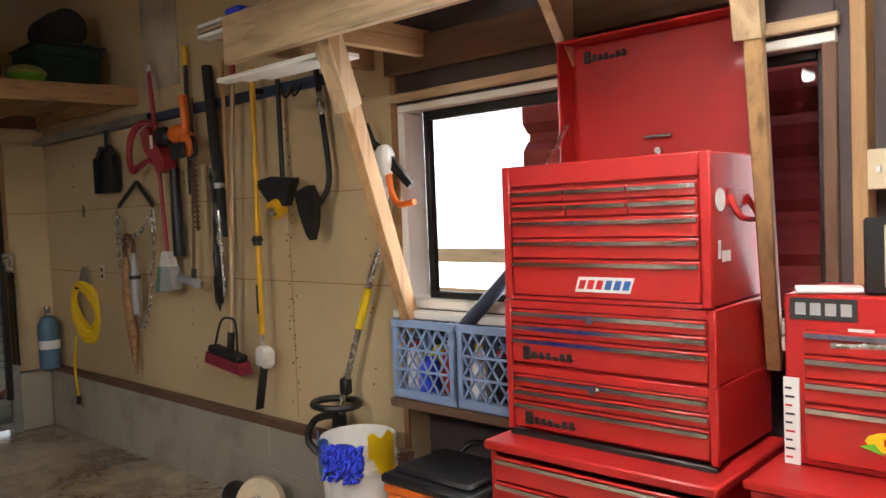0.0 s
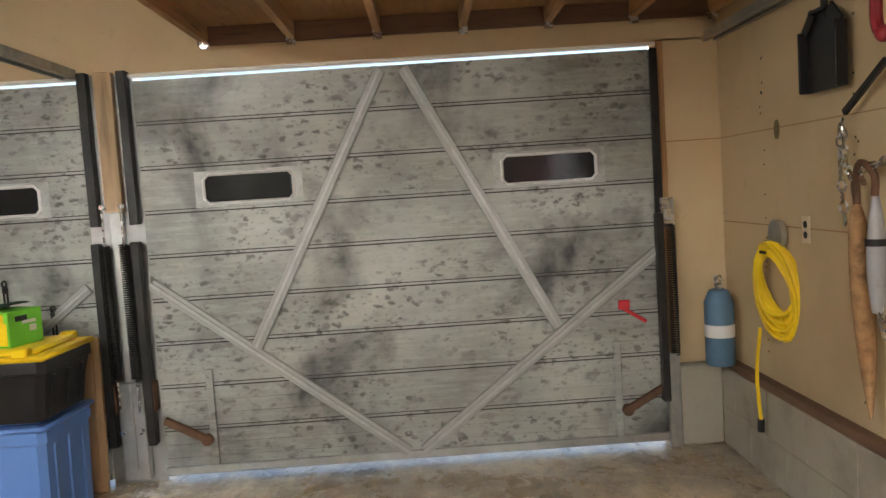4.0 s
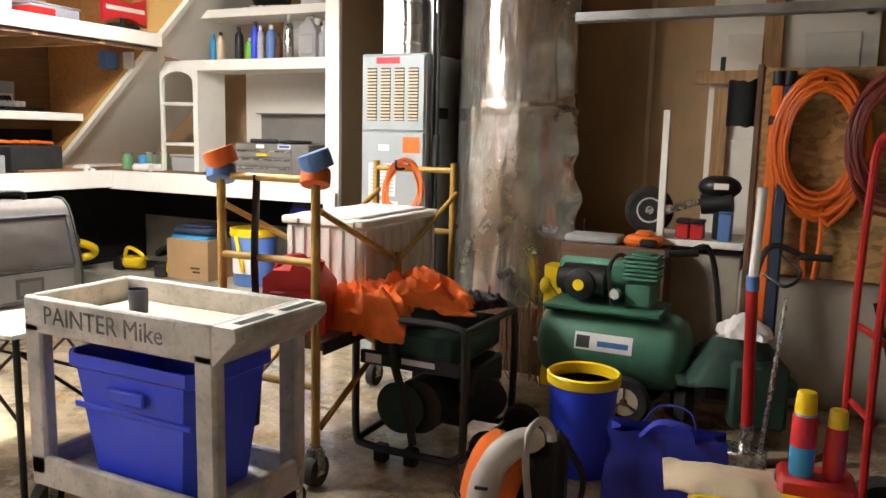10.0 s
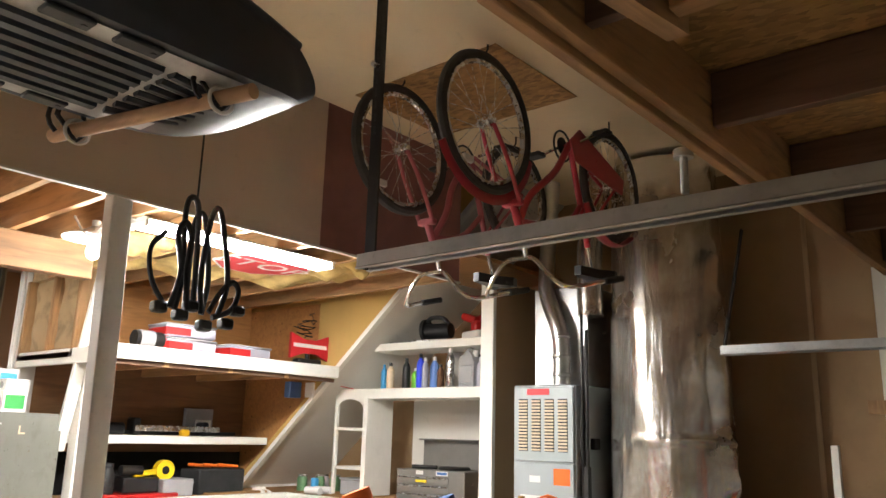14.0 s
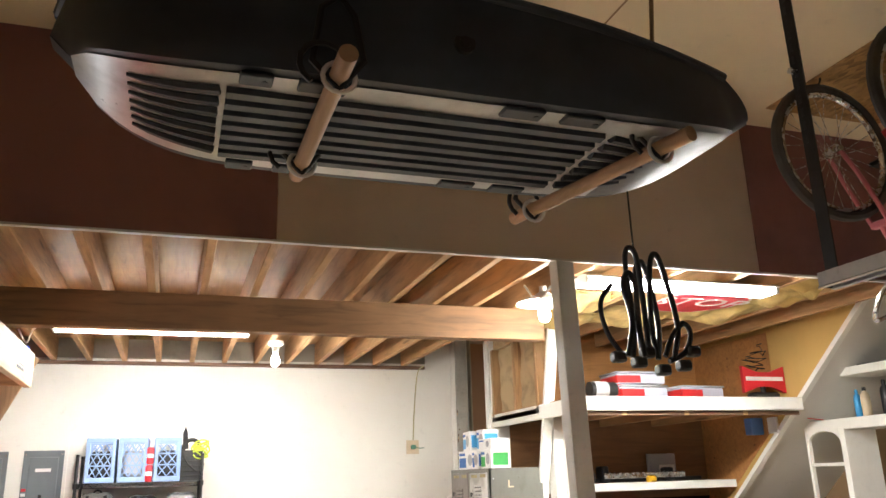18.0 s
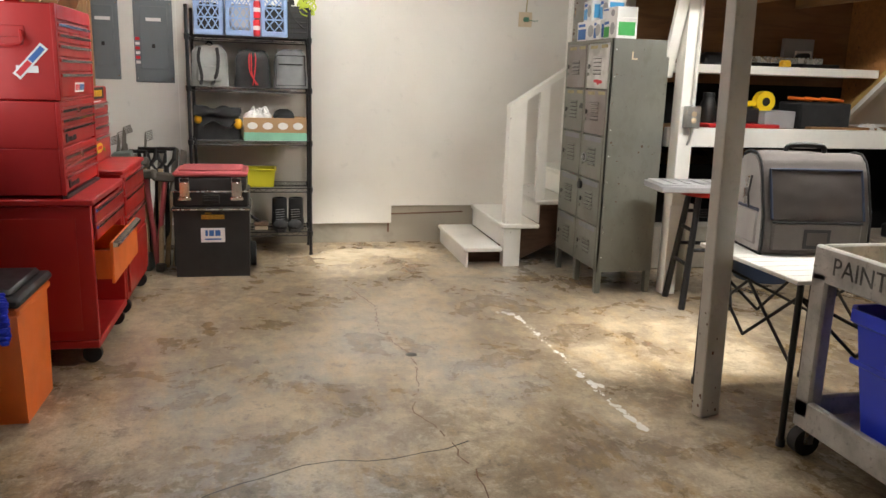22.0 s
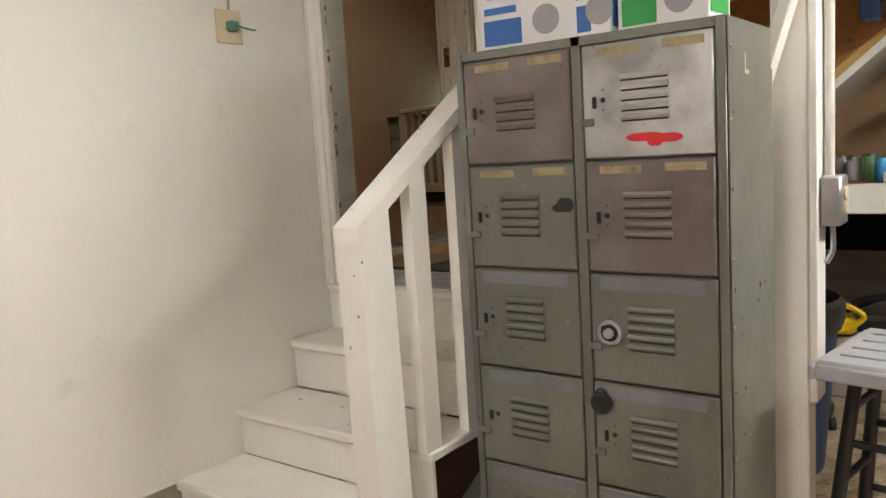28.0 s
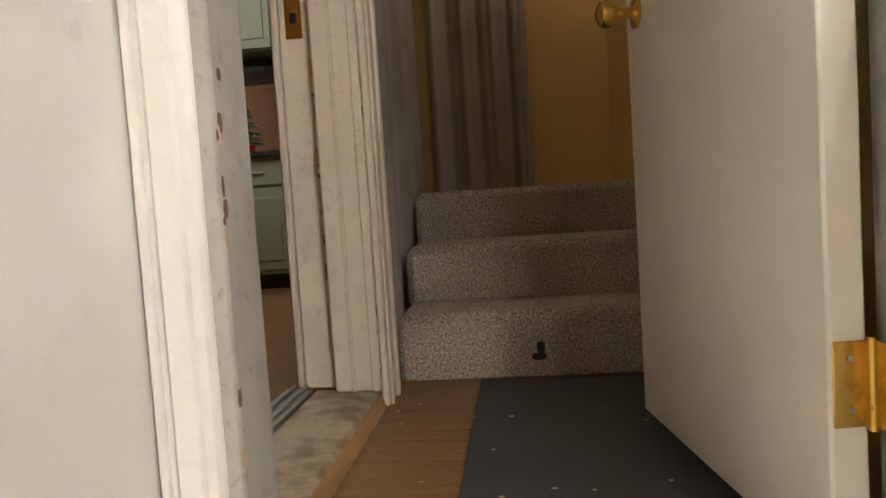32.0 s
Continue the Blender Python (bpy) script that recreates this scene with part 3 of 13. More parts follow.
TRIM_PAINT = plain("chipped_cream_trim", (0.74, 0.67, 0.53), 0.5, 0, 0.12, 6, 0.2, 60, dirt=0.35)
CURTAIN = plain("grey_curtain", (0.27, 0.24, 0.205), 0.9, 0, 0.25, 4, 0.3, 200)
HALL_WALL = wall_paint("hall_yellow_wall", (0.54, 0.365, 0.14), 0.1)
KITCHEN_WALL = wall_paint("kitchen_peach_wall", (0.62, 0.40, 0.26), 0.1)
WINDOW_BLACK = plain("dark_window_film", (0.006, 0.006, 0.007), 0.12, 0, 0.4, 6, 0.05, 30, spec=0.35)
# Near-black base colour that carries the deep shade round the workbench.
NICHE_SHADE = plain("niche_shade_black", (0.008, 0.0075, 0.0075), 0.9, 0, 0.4, 4, 0.3, 60, spec=0.2)
BEAM_WOOD = wood("beam_lumber", (0.24, 0.125, 0.055), "y")
# Emission that stands in for blown-out daylight, with darker tree-like blotches.
DAYLIGHT_GLOW = glow("daylight_glow", (0.93, 0.97, 1.0), 2.0)
_ht = DAYLIGHT_GLOW.node_tree
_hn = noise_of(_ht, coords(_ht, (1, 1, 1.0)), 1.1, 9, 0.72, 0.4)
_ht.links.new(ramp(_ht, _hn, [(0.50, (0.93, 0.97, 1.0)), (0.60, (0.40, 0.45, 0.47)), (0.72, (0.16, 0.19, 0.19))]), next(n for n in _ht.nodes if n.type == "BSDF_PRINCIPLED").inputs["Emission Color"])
TUBE_GLOW = glow("tube_glow", (1.0, 0.99, 0.95), 140.0)
BULB_GLOW = glow("bulb_glow", (1.0, 0.95, 0.86), 14.0)
GLASS = glassy("clear_glass")
INSULATION = wall_paint("paper_insulation", (0.46, 0.34, 0.19), 0.45, s1=6)
SIDING_RED = plain("red_corrugated_siding", (0.30, 0.03, 0.03), 0.5, 0.1, 0.15, 2, 0.1)

# ---------------------------------------------------------------- large structure
XW, XG, YN, YS, ZC, ZD = 1.18, -6.42, 2.44, -4.36, 3.45, 2.62

structure("floor", Mesh().box(-6.7, -4.5, -0.15, 1.4, 2.6, 0), FLOOR, "stained brown and grey polished concrete garage floor", "floor")
structure("ground", Mesh().box(-300, -300, -0.30, 300, 300, -0.16), CONCRETE, "pale concrete ground outside", "ground")
structure("ceiling", Mesh().box(-6.6, -4.5, ZC, -2.53, 2.6, ZC + 0.1), CEIL_TAN, "unpainted tan drywall ceiling", "ceiling")
structure("ceiling_hatch", Mesh().box(-3.72, -2.6, ZC - 0.006, -2.75, -1.85, ZC - 0.001), OSB, "strand board patch in the drywall ceiling", "ceiling")
structure("ceiling_seam", Mesh().box(-4.8, -0.62, ZC - 0.003, -2.55, -0.612, ZC - 0.0005), TAN_DARK, "taped joint in the ceiling drywall", "ceiling")

# wall with the window
w = Mesh()
w.box(-6.54, YN, 0, -2.47, YN + 0.14, ZC)
structure("wall_north", w, TAN_WALL, "tan unpainted drywall with nail marks", "wall")
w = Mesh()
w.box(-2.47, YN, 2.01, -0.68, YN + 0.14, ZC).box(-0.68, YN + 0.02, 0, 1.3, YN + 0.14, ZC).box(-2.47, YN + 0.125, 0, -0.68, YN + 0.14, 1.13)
structure("wall_north_sheathing", w, SHADE_PLY, "plywood sheathing round the window, darkened in colour as backlit shade", "wall")
w = Mesh()
for i in range(11):
    x = -6.42 + 0.39 * i
    w.box(x, YN - 0.055, 0, x + 0.386, YN, 0.205, 0.003).box(x - 0.19, YN - 0.055, 0.21, x + 0.196, YN, 0.43, 0.003)
w.box(-6.6, YN - 0.052, 0, -2.45, YN, 0.428)
structure("stem_wall_north", w, CONCRETE, "grey concrete block stem wall", "wall")
structure("sill_plate_north", Mesh().box(-6.42, YN - 0.06, 0.432, -2.45, YN, 0.475, 0.006), LUMBER_DARK["x"], "dark stained wooden sill plate", "trim")
for x in (-0.62, -0.28, 0.13, 0.55, 0.95):
    structure("stud", Mesh().box(x, YN - 0.07, 0, x + 0.04, YN + 0.02, 2.6, 0.003), LUMBER["z"], "bare wooden wall stud", "stud")
structure("stud_block", Mesh().box(-0.58, YN - 0.05, 1.02, 1.1, YN + 0.015, 1.06, 0.003), LUMBER["x"], "wooden blocking between the studs", "stud")
structure("wall_seam_north", Mesh().box(-6.4, YN - 0.0015, 1.21, -2.5, YN + 0.001, 1.215).box(-2.5, YN - 0.012, 0.48, -2.47, YN, 2.62), PLY_X, "drywall joint and trim strip", "trim")

# window with two sliding panes
win = tagged(new("window_1"), "aluminium sliding window with a milky bright pane", "window", kind="structure")
win.location = (-1.575, YN, 1.13)
part("window_frame", Mesh().box(-0.9, 0.0, 0.85, 0.9, 0.13, 0.89, 0.004).box(-0.9, 0.0, -0.01, 0.9, 0.13, 0.03, 0.004).box(-0.9, 0.0, 0.03, -0.86, 0.13, 0.85, 0.004), WHITE_PAINT, win)
part("side_stile", Mesh().box(0.86, 0.0, 0.03, 0.9, 0.13, 0.85, 0.004), LUMBER_DARK["z"], win, "dark bare wooden side of the opening")
part("sash", Mesh().box(-0.80, 0.06, 0.03, -0.77, 0.10, 0.85, 0.004).box(0.02, 0.06, 0.03, 0.06, 0.10, 0.85, 0.004).box(-0.77, 0.06, 0.81, 0.02, 0.10, 0.85, 0.004).box(-0.77, 0.06, 0.03, 0.02, 0.10, 0.06, 0.004), DARK_STEEL, win, "dark metal sash")
part("sash", Mesh().box(0.825, 0.08, 0.03, 0.86, 0.12, 0.85, 0.004).box(0.06, 0.08, 0.82, 0.825, 0.12, 0.85, 0.004).box(0.06, 0.08, 0.03, 0.825, 0.12, 0.055, 0.004), DARK_STEEL, win, "dark metal sash")
for x0, x1, y in ((-0.77, 0.02, 0.08), (0.06, 0.825, 0.10)):
    p = part("pane", Mesh().box(x0, y - 0.002, 0.06, x1, y + 0.002, 0.81), GLASS, win)
    p.visible_shadow = False
part("window_sill", Mesh().box(-0.92, -0.06, -0.05, 0.92, 0.0, -0.012, 0.006), WHITE_PAINT, win, "white painted sill board")
structure("window_header", Mesh().box(-2.5, YN - 0.03, 2.022, -0.66, YN - 0.002, 2.06, 0.004), LUMBER_PALE["x"], "pale wooden strip over the window", "trim")

# red metal building next door
bld = tagged(new("red_shed"), "red corrugated metal shed wall outside the window", "shed")
bld.location = (-1.03, 3.3, -0.16)
w = Mesh()
w.box(-1.35, 0.0, 0, 4.0, 3.0, 3.6)
part("wall", w, SIDING_RED, bld)
for i in range(16):
    part("siding_rib", Mesh().prism([(0.0, 0.0), (-0.045, 0.05), (-0.045, 0.13), (0.0, 0.18)], "x", -1.36, 4.0), SIDING_RED, bld, m=pose(0, 0, 0.1 + 0.22 * i))
part("roof", Mesh().box(-1.5, -0.2, 3.6, 4.1, 3.2, 3.68, 0.01), DARK_STEEL, bld)
# Added glowing board that whitens the view through the window.
structure("backdrop", Mesh().box(-30, 9.0, -0.15, -2.2, 9.05, 7), DAYLIGHT_GLOW, "glowing board standing in for daylight beyond the fence", "backdrop")
structure("fence_rail", Mesh().box(-9, 6.0, 1.02, -2.45, 6.04, 1.16).box(-9, 6.0, 0.55, -2.45, 6.04, 0.75), LUMBER_PALE["x"], "pale wooden fence rails outside", "fence")

# white wall
w = Mesh()
w.box(XW, 0.084, 0.17, XW + 0.02, YN, 2.645).box(XW, -1.44, 0.32, XW + 0.02, 0.084, 2.645).box(XW, -1.44, 2.645, XW + 0.02, -1.17, ZC)
structure("wall_east", w, WHITE_WALL, "smooth white painted drywall", "wall")
structure("wall_east_core", Mesh().box(XW + 0.02, -1.56, 0, XW + 0.14, YN + 0.14, ZC), CONCRETE, "grey concrete footing below the white drywall", "wall")
structure("wall_east_seam", Mesh().box(XW - 0.0015, 1.778, 0.18, XW + 0.001, 1.783, 2.0), WHITE_PAINT, "drywall joint", "trim")
structure("footing_crack", Mesh().bar((XW + 0.018, 0.1, 0.245), (XW + 0.018, -0.55, 0.262), 0.006, 0.012).box(XW + 0.012, 0.1, 0.09, XW + 0.022, 0.115, 0.25), LUMBER_DARK["y"], "rough crack in the concrete footing", "crack")

# garage door wall
w = Mesh()
w.box(XG - 0.14, 2.12, 0.45, XG, YN, 2.2).box(XG - 0.14, -4.5, 2.19, XG, YN, ZC).box(XG - 0.14, -4.5, 0.45, XG, -3.82, 2.19)
structure("wall_west", w, TAN_WALL, "tan drywall round the garage doors", "wall")
structure("stem_wall_west", Mesh().box(XG - 0.14, 2.14, 0, XG + 0.05, YN - 0.056, 0.44, 0.01).box(XG - 0.14, -4.36, 0, XG + 0.05, -3.84, 0.44, 0.01), CONCRETE, "concrete corner stub beside the garage door", "wall")
structure("wall_west_seam", Mesh().box(XG - 0.001, 2.13, 1.655, XG + 0.0015, YN, 1.66), PLY_X, "drywall joint", "trim")
structure("door_jamb", Mesh().box(XG - 0.1, 2.10, 0, XG + 0.02, 2.14, 2.19, 0.004), LUMBER["z"], "wooden garage door jamb", "trim")
structure("door_jamb", Mesh().box(XG - 0.1, -3.84, 0, XG + 0.02, -3.80, 2.19, 0.004), LUMBER["z"], "wooden garage door jamb", "trim")
structure("door_head_trim", Mesh().box(XG, -3.8, 2.165, XG + 0.03, -0.9, 2.185, 0.003).box(XG, -0.72, 2.165, XG + 0.03, 2.1, 2.185, 0.003), WHITE_PAINT, "bright weather strip over the garage doors", "trim")

# back wall with its concrete stem
structure("wall_south", Mesh().box(-6.6, YS - 0.14, 0.66, 1.26, YS, ZC), TAN_DARK, "brown unpainted drywall", "wall")
structure("stem_wall_south", Mesh().box(-6.6, YS - 0.14, 0, 1.26, YS + 0.03, 0.66, 0.01), CONCRETE, "grey concrete stem wall", "wall")
structure("wall_strip", Mesh().box(-4.37, YS, 0.95, -4.34, YS + 0.012, 3.4), LUMBER_PALE["z"], "thin pale wooden batten on the brown wall", "trim")

# deck over the rear half: joists, deck boards, fascia, beam
structure("deck", Mesh().box(-2.53, -1.17, ZD + 0.19, XW + 0.1, 2.56, ZD + 0.22).box(-2.53, -4.36, ZD + 0.19, -1.2, -1.17, ZD + 0.22), PLY_X, "plywood deck of the storage loft", "ceiling")
jy = 2.22
while jy > -1.2:
    structure("joist", Mesh().box(-2.53, jy - 0.02, ZD, XW - 0.002, jy + 0.02, ZD + 0.185, 0.003), LUMBER["x"], "bare wooden ceiling joist", "joist")
    jy -= 0.264
for jy in (-1.45, -1.85, -2.25, -2.65, -3.05):
    structure("joist", Mesh().box(-2.53, jy - 0.02, ZD, -0.1, jy + 0.02, ZD + 0.185, 0.003), LUMBER["x"], "bare wooden ceiling joist", "joist")
structure("joist_blocking", Mesh().box(-2.0, 1.0, ZD + 0.15, -1.96, -1.1, ZD + 0.188), LUMBER_PALE["y"], "pale blocking strip between the joists", "joist")
structure("beam", Mesh().box(-1.40, -1.14, 2.425, -1.31, YN, ZD, 0.004), BEAM_WOOD, "dark brown wooden beam under the joists", "beam")
structure("wall_plate", Mesh().box(XW - 0.045, -1.15, ZD - 0.03, XW - 0.002, YN, ZD - 0.001, 0.004), LUMBER_DARK["y"], "dark wooden ledger on top of the white wall", "beam")
for y0, y1, mt, lab in ((0.648, YN, MAROON, "dark maroon stained plywood fascia of the loft"), (-1.83, 0.644, TAUPE, "taupe brown plywood fascia of the loft"), (-3.04, -1.834, MAROON, "dark maroon stained plywood fascia of the loft")):
    structure("fascia", Mesh().box(-2.55, y0, 2.60, -2.532, y1, ZC), mt, lab, "fascia")
structure("fascia_trim", Mesh().box(-2.562, -3.04, 2.592, -2.535, YN, 2.602), POST_PAINT, "thin pale edge strip under the fascia", "trim")
post = solo("post", Mesh().box(-0.03, -0.054, 0, 0.03, 0.054, 2.60, 0.005), POST_PAINT, "grey-white painted wooden post with a chipped foot", "post", -2.506, -0.757, 0, 14, rx=-1.35)

rng = random.Random(5)
for k in range(16):
    a, z = rng.choice((0, 1)), 0.02 + 0.5 * rng.random() ** 2
    u, r = rng.uniform(-0.027, 0.027), 0.002 + 0.005 * rng.random()
    part("paint_chip", Mesh().ball((-0.0302 if a else u, u if a else 0.0542, z), (0.0008 if a else r, r if a else 0.0008, r * 1.6), 7, 4), LUMBER_DARK["z"], post)

# lofts over the garage doors
def loft_x(y):
    """Front line of the shelf loft, which runs slightly out of square."""
    return -4.87 - 0.152 * (YN - y)


LY = -0.3
w = Mesh().prism([(-6.42, LY), (loft_x(LY), LY), (loft_x(YN), YN), (-6.42, YN)], "z", 2.405, 2.42)
structure("loft_deck", w, PLY_X, "plywood deck of the shelf over the garage door", "loft")
structure("loft_front", Mesh().prism([(loft_x(LY), LY - 0.02), (loft_x(LY) + 0.04, LY - 0.02), (loft_x(YN) + 0.04, YN - 0.002), (loft_x(YN), YN - 0.002)], "z", 2.305, 2.42), LUMBER["y"], "wooden front board of the shelf loft", "loft")
for y in (-0.26, 0.19, 0.64, 1.09, 1.54, 1.99, 2.41):
    structure("loft_joist", Mesh().box(-6.40, y - 0.02, 2.318, loft_x(y) - 0.004, y + 0.02, 2.404, 0.003), LUMBER["x"], "wooden loft joist", "joist")
    structure("joist_hanger", Mesh().box(-6.395, y - 0.024, 2.283, -6.375, y + 0.024, 2.333, 0.003), STEEL, "metal joist hanger", "bracket")
structure("loft_ledger", Mesh().box(-6.419, LY, 2.305, -6.40, YN - 0.003, 2.404, 0.003), LUMBER_DARK["y"], "dark ledger board on the wall under the loft", "loft")
structure("loft_splice", Mesh().prism([(loft_x(0.15) + 0.0405, 0.15), (loft_x(0.15) + 0.044, 0.15), (loft_x(0.30) + 0.044, 0.30), (loft_x(0.30) + 0.0405, 0.30)], "z", 2.335, 2.395), STEEL, "bright steel splice plate on the loft board", "bracket")
structure("loft_deck_south", Mesh().box(-6.42, YS, 2.86, -4.84, -0.42, 2.88), OSB, "strand board deck over the garage door", "loft")
structure("loft_beam", Mesh().box(-4.84, YS, 2.62, -4.795, -0.4, 2.88, 0.004).box(-4.79, -2.1, 2.60, -4.75, -0.4, 2.86, 0.004), LUMBER["y"], "doubled wooden loft beam with old saw marks", "beam")
for y in (-0.75, -1.6, -2.45, -3.3, -4.1):
    structure("loft_joist", Mesh().box(-6.42, y - 0.02, 2.66, -4.845, y + 0.02, 2.855, 0.003), LUMBER_DARK["x"], "dark old loft joist", "joist")

# door wall at the head of the stairs
w = Mesh()
w.box(1.12, -1.56, 0.0, XW, -1.44, 2.92).box(0.2, -1.56, 0, 0.34, -1.445, 2.92).box(0.2, -1.56, 2.92, XW, -1.445, ZC).box(0.34, -1.56, 0, 1.12, -1.46, 0.86)
structure("wall_stairs", w, WHITE_WALL, "white painted wall round the house door", "wall")
structure("wall_bay", Mesh().box(-0.66, -1.56, 2.70, 0.2, -1.45, ZD).box(-0.66, -1.54, 2.06, 0.2, -1.50, 2.70), INSULATION, "open stud bay with crumpled paper insulation", "wall")
structure("bay_studs", Mesh().box(-0.66, -1.50, 2.04, -0.62, -1.42, 2.62, 0.003).box(0.16, -1.50, 2.04, 0.2, -1.42, 2.62, 0.003).box(-0.62, -1.50, 2.04, 0.16, -1.42, 2.08, 0.003).box(-0.25, -1.5, 2.08, -0.21, -1.43, 2.62, 0.003), LUMBER["z"], "bare studs round the insulation", "stud")
structure("bay_crumple", Mesh().sheet(lambda u, v: (-0.62 + 0.78 * u, -1.485 + 0.035 * noise.noise((u * 5, v * 4, 3)), 2.08 + 0.54 * v), 26, 18), INSULATION, "crumpled brown insulation paper", "insulation")

# Darker copy of the orange plywood, for the shade under the loft shelf.
PLY_SHADED = wood("shaded_plywood", (0.27, 0.135, 0.055), "y", 0.7)
PLY_YELLOW = wall_paint("yellow_plywood", (0.62, 0.40, 0.13), 0.14)
# wall between the niche and the landing, underside of the house stairs
structure("wall_niche", Mesh().box(0.2, -3.4, 2.08, 0.28, -1.56, ZC), PLY, "orange plywood back wall of the upper shelf", "wall")
structure("wall_niche_mid", Mesh().box(0.2, -3.4, 1.42, 0.28, -1.56, 2.08), PLY_SHADED, "plywood behind the middle shelf, browned in colour for the loft shelf's shade", "wall")
# Lower part of the same wall, blackened for the shade below the shelves.
structure("wall_niche_low", Mesh().box(0.2, -3.4, 0, 0.28, -1.56, 1.42), NICHE_SHADE, "wall behind the workbench with its shade put into the colour", "wall")
w = Mesh()
w.prism([(0.2, 1.13), (-2.42, 3.33), (-2.42, ZC), (0.2, ZC)], "y", -3.40, -3.46)
structure("wall_stair_side", w, PLY_YELLOW, "yellow-tan plywood side of the house stairs", "wall")
structure("stair_side_panel", Mesh().prism([(0.2, 1.20), (0.2, 2.66), (-0.75, 2.66), (-0.75, 1.98)], "y", -3.395, -3.399), PLY, "orange plywood sheet on the stair side", "wall")
w = Mesh()
w.prism([(0.24, 1.10), (-2.55, 3.44), (-2.55, 3.50), (0.24, 1.16)], "y", -3.464, YS)
structure("stair_soffit", w, WHITE_WALL, "white sloping underside of the house stairs", "ceiling")
structure("soffit_edge", Mesh().bar((0.2, -3.42, 1.115), (-2.42, -3.42, 3.315), 0.05, 0.035), WHITE_PAINT, "white trim along the sloping soffit", "trim")
structure("niche_back", Mesh().box(0.2, YS, 1.08, 0.28, -3.4, ZC), WHITE_WALL, "white end wall under the stairs", "wall")
structure("niche_back_low", Mesh().box(0.2, YS, 0, 0.28, -3.4, 1.08), NICHE_SHADE, "end wall under the workbench, blackened to hold the shade", "wall")
structure("wall_shelf_end", Mesh().box(-2.52, -4.3, 0, -2.42, -3.49, 2.70, 0.004), TAN_DARK, "brown end panel of the built-in shelves", "shelf")
structure("shelf_stile", Mesh().box(-2.53, -3.488, 0, -2.42, -3.45, 2.72, 0.004), WHITE_PAINT, "white painted front stile of the built-in shelves", "shelf")
structure("niche_curb", Mesh().box(0.02, -3.42, 0, 0.2, -1.6, 0.34, 0.012).box(-2.42, YS, 0, 0.2, -3.50, 0.27, 0.012), CONCRETE, "concrete curb under the workbench", "wall")

# stairs to the house
OAK_WORN = wood("worn_oak_planks", (0.25, 0.135, 0.045), "x", 0.35, 0.5, True, 40)
JAMB = plain("chipped_grey_jamb", (0.40, 0.385, 0.34), 0.55, 0, 0.2, 8, 0.4, 40, dirt=0.6)
st = tagged(new("stairs"), "white painted wooden stairs up to the house door", "stairs", kind="structure")
treads = ((-0.33, 0.153, 0.21), (-0.618, 0.33, 0.21), (-0.896, 0.507, 0.255), (-1.185, 0.70, 0.255), (-1.464, 0.885, 0.255))
for i, (y, z, xo) in enumerate(treads[:4]):
    part("tread", Mesh().box(xo, y, z - 0.034, XW - 0.002, y - 0.30, z, 0.007), WHITE_PAINT, st)
    part("riser", Mesh().box(xo + 0.015, y - 0.02, (treads[i - 1][1] if i else 0.0), XW - 0.003, y - 0.036, z - 0.035), WHITE_PAINT, st)
part("riser", Mesh().box(0.27, -1.456, 0.70, XW - 0.003, -1.428, 0.862), WHITE_PAINT, st)
part("nosing", Mesh().box(0.345, -1.47, 0.858, 1.176, -1.412, 0.889, 0.006), WHITE_PAINT, st)
part("stringer", Mesh().prism([(-0.37, 0.0), (-0.37, 0.115), (-0.655, 0.115), (-0.655, 0.293), (-0.935, 0.293), (-0.935, 0.47), (-1.225, 0.47), (-1.225, 0.66), (-1.44, 0.66), (-1.44, 0.3), (-0.8, 0.0)], "x", 0.40, 0.44), LUMBER_DARK["y"], st, "dark wooden stair stringer")
rng = random.Random(61)
for k in range(9):
    y, z, xo = treads[rng.randrange(4)]
    part("scuff", Mesh().ball((rng.uniform(xo + 0.1, 1.1), y - rng.uniform(0.02, 0.25), z), (0.004 + 0.010 * rng.random(), 0.002 + 0.004 * rng.random(), 0.0006), 7, 4), LUMBER_DARK["x"], st)
rail = thing("stair_railing", 0.278, -0.69, 0, 0, "white painted wooden handrail with square newel and flat balusters", "railing")
wpart("newel", Mesh().add([(0.224, -0.642, 0), (0.316, -0.642, 0), (0.316, -0.772, 0), (0.224, -0.772, 0), (0.259, -0.658, 1.172), (0.347, -0.658, 1.172), (0.347, -0.786, 1.256), (0.259, -0.786, 1.256)], [(3, 2, 1, 0), (4, 5, 6, 7), (0, 1, 5, 4), (1, 2, 6, 5), (2, 3, 7, 6), (3, 0, 4, 7)]), WHITE_PAINT, rail)
wpart("handrail", Mesh().prism([(-0.655, 1.1725), (-0.655, 1.215), (-0.66, 1.2215), (-1.418, 1.716), (-1.418, 1.668)], "x", 0.256, 0.349), WHITE_PAINT, rail)
for y0, y1, z0, z1 in ((-0.962, -0.887, 0.507, 1.37), (-1.19, -1.108, 0.507, 1.51), (-1.385, -1.31, 0.70, 1.64)):
    wpart("baluster", Mesh().prism([(y0, z0), (y1, z0), (y1, z1 - 0.655 * (y1 - y0)), (y0, z1)], "x", 0.262, 0.30), WHITE_PAINT, rail)
for k in range(6):
    z = 0.15 + rng.random()
    f = z / 1.172
    a = rng.random()
    r = 0.0015 + 0.0025 * rng.random()
    if k % 2:
        c, d = (0.224 + 0.035 * f + 0.09 * a, -0.642 - 0.016 * f, z), (r, 0.0007, r * 1.7)
    else:
        c, d = (0.224 + 0.035 * f, -0.66 - 0.10 * a, z), (0.0007, r, r * 1.7)
    wpart("chip", Mesh().ball(c, d, 7, 4), LOCKER_BROWN if k % 3 else CONCRETE, rail)
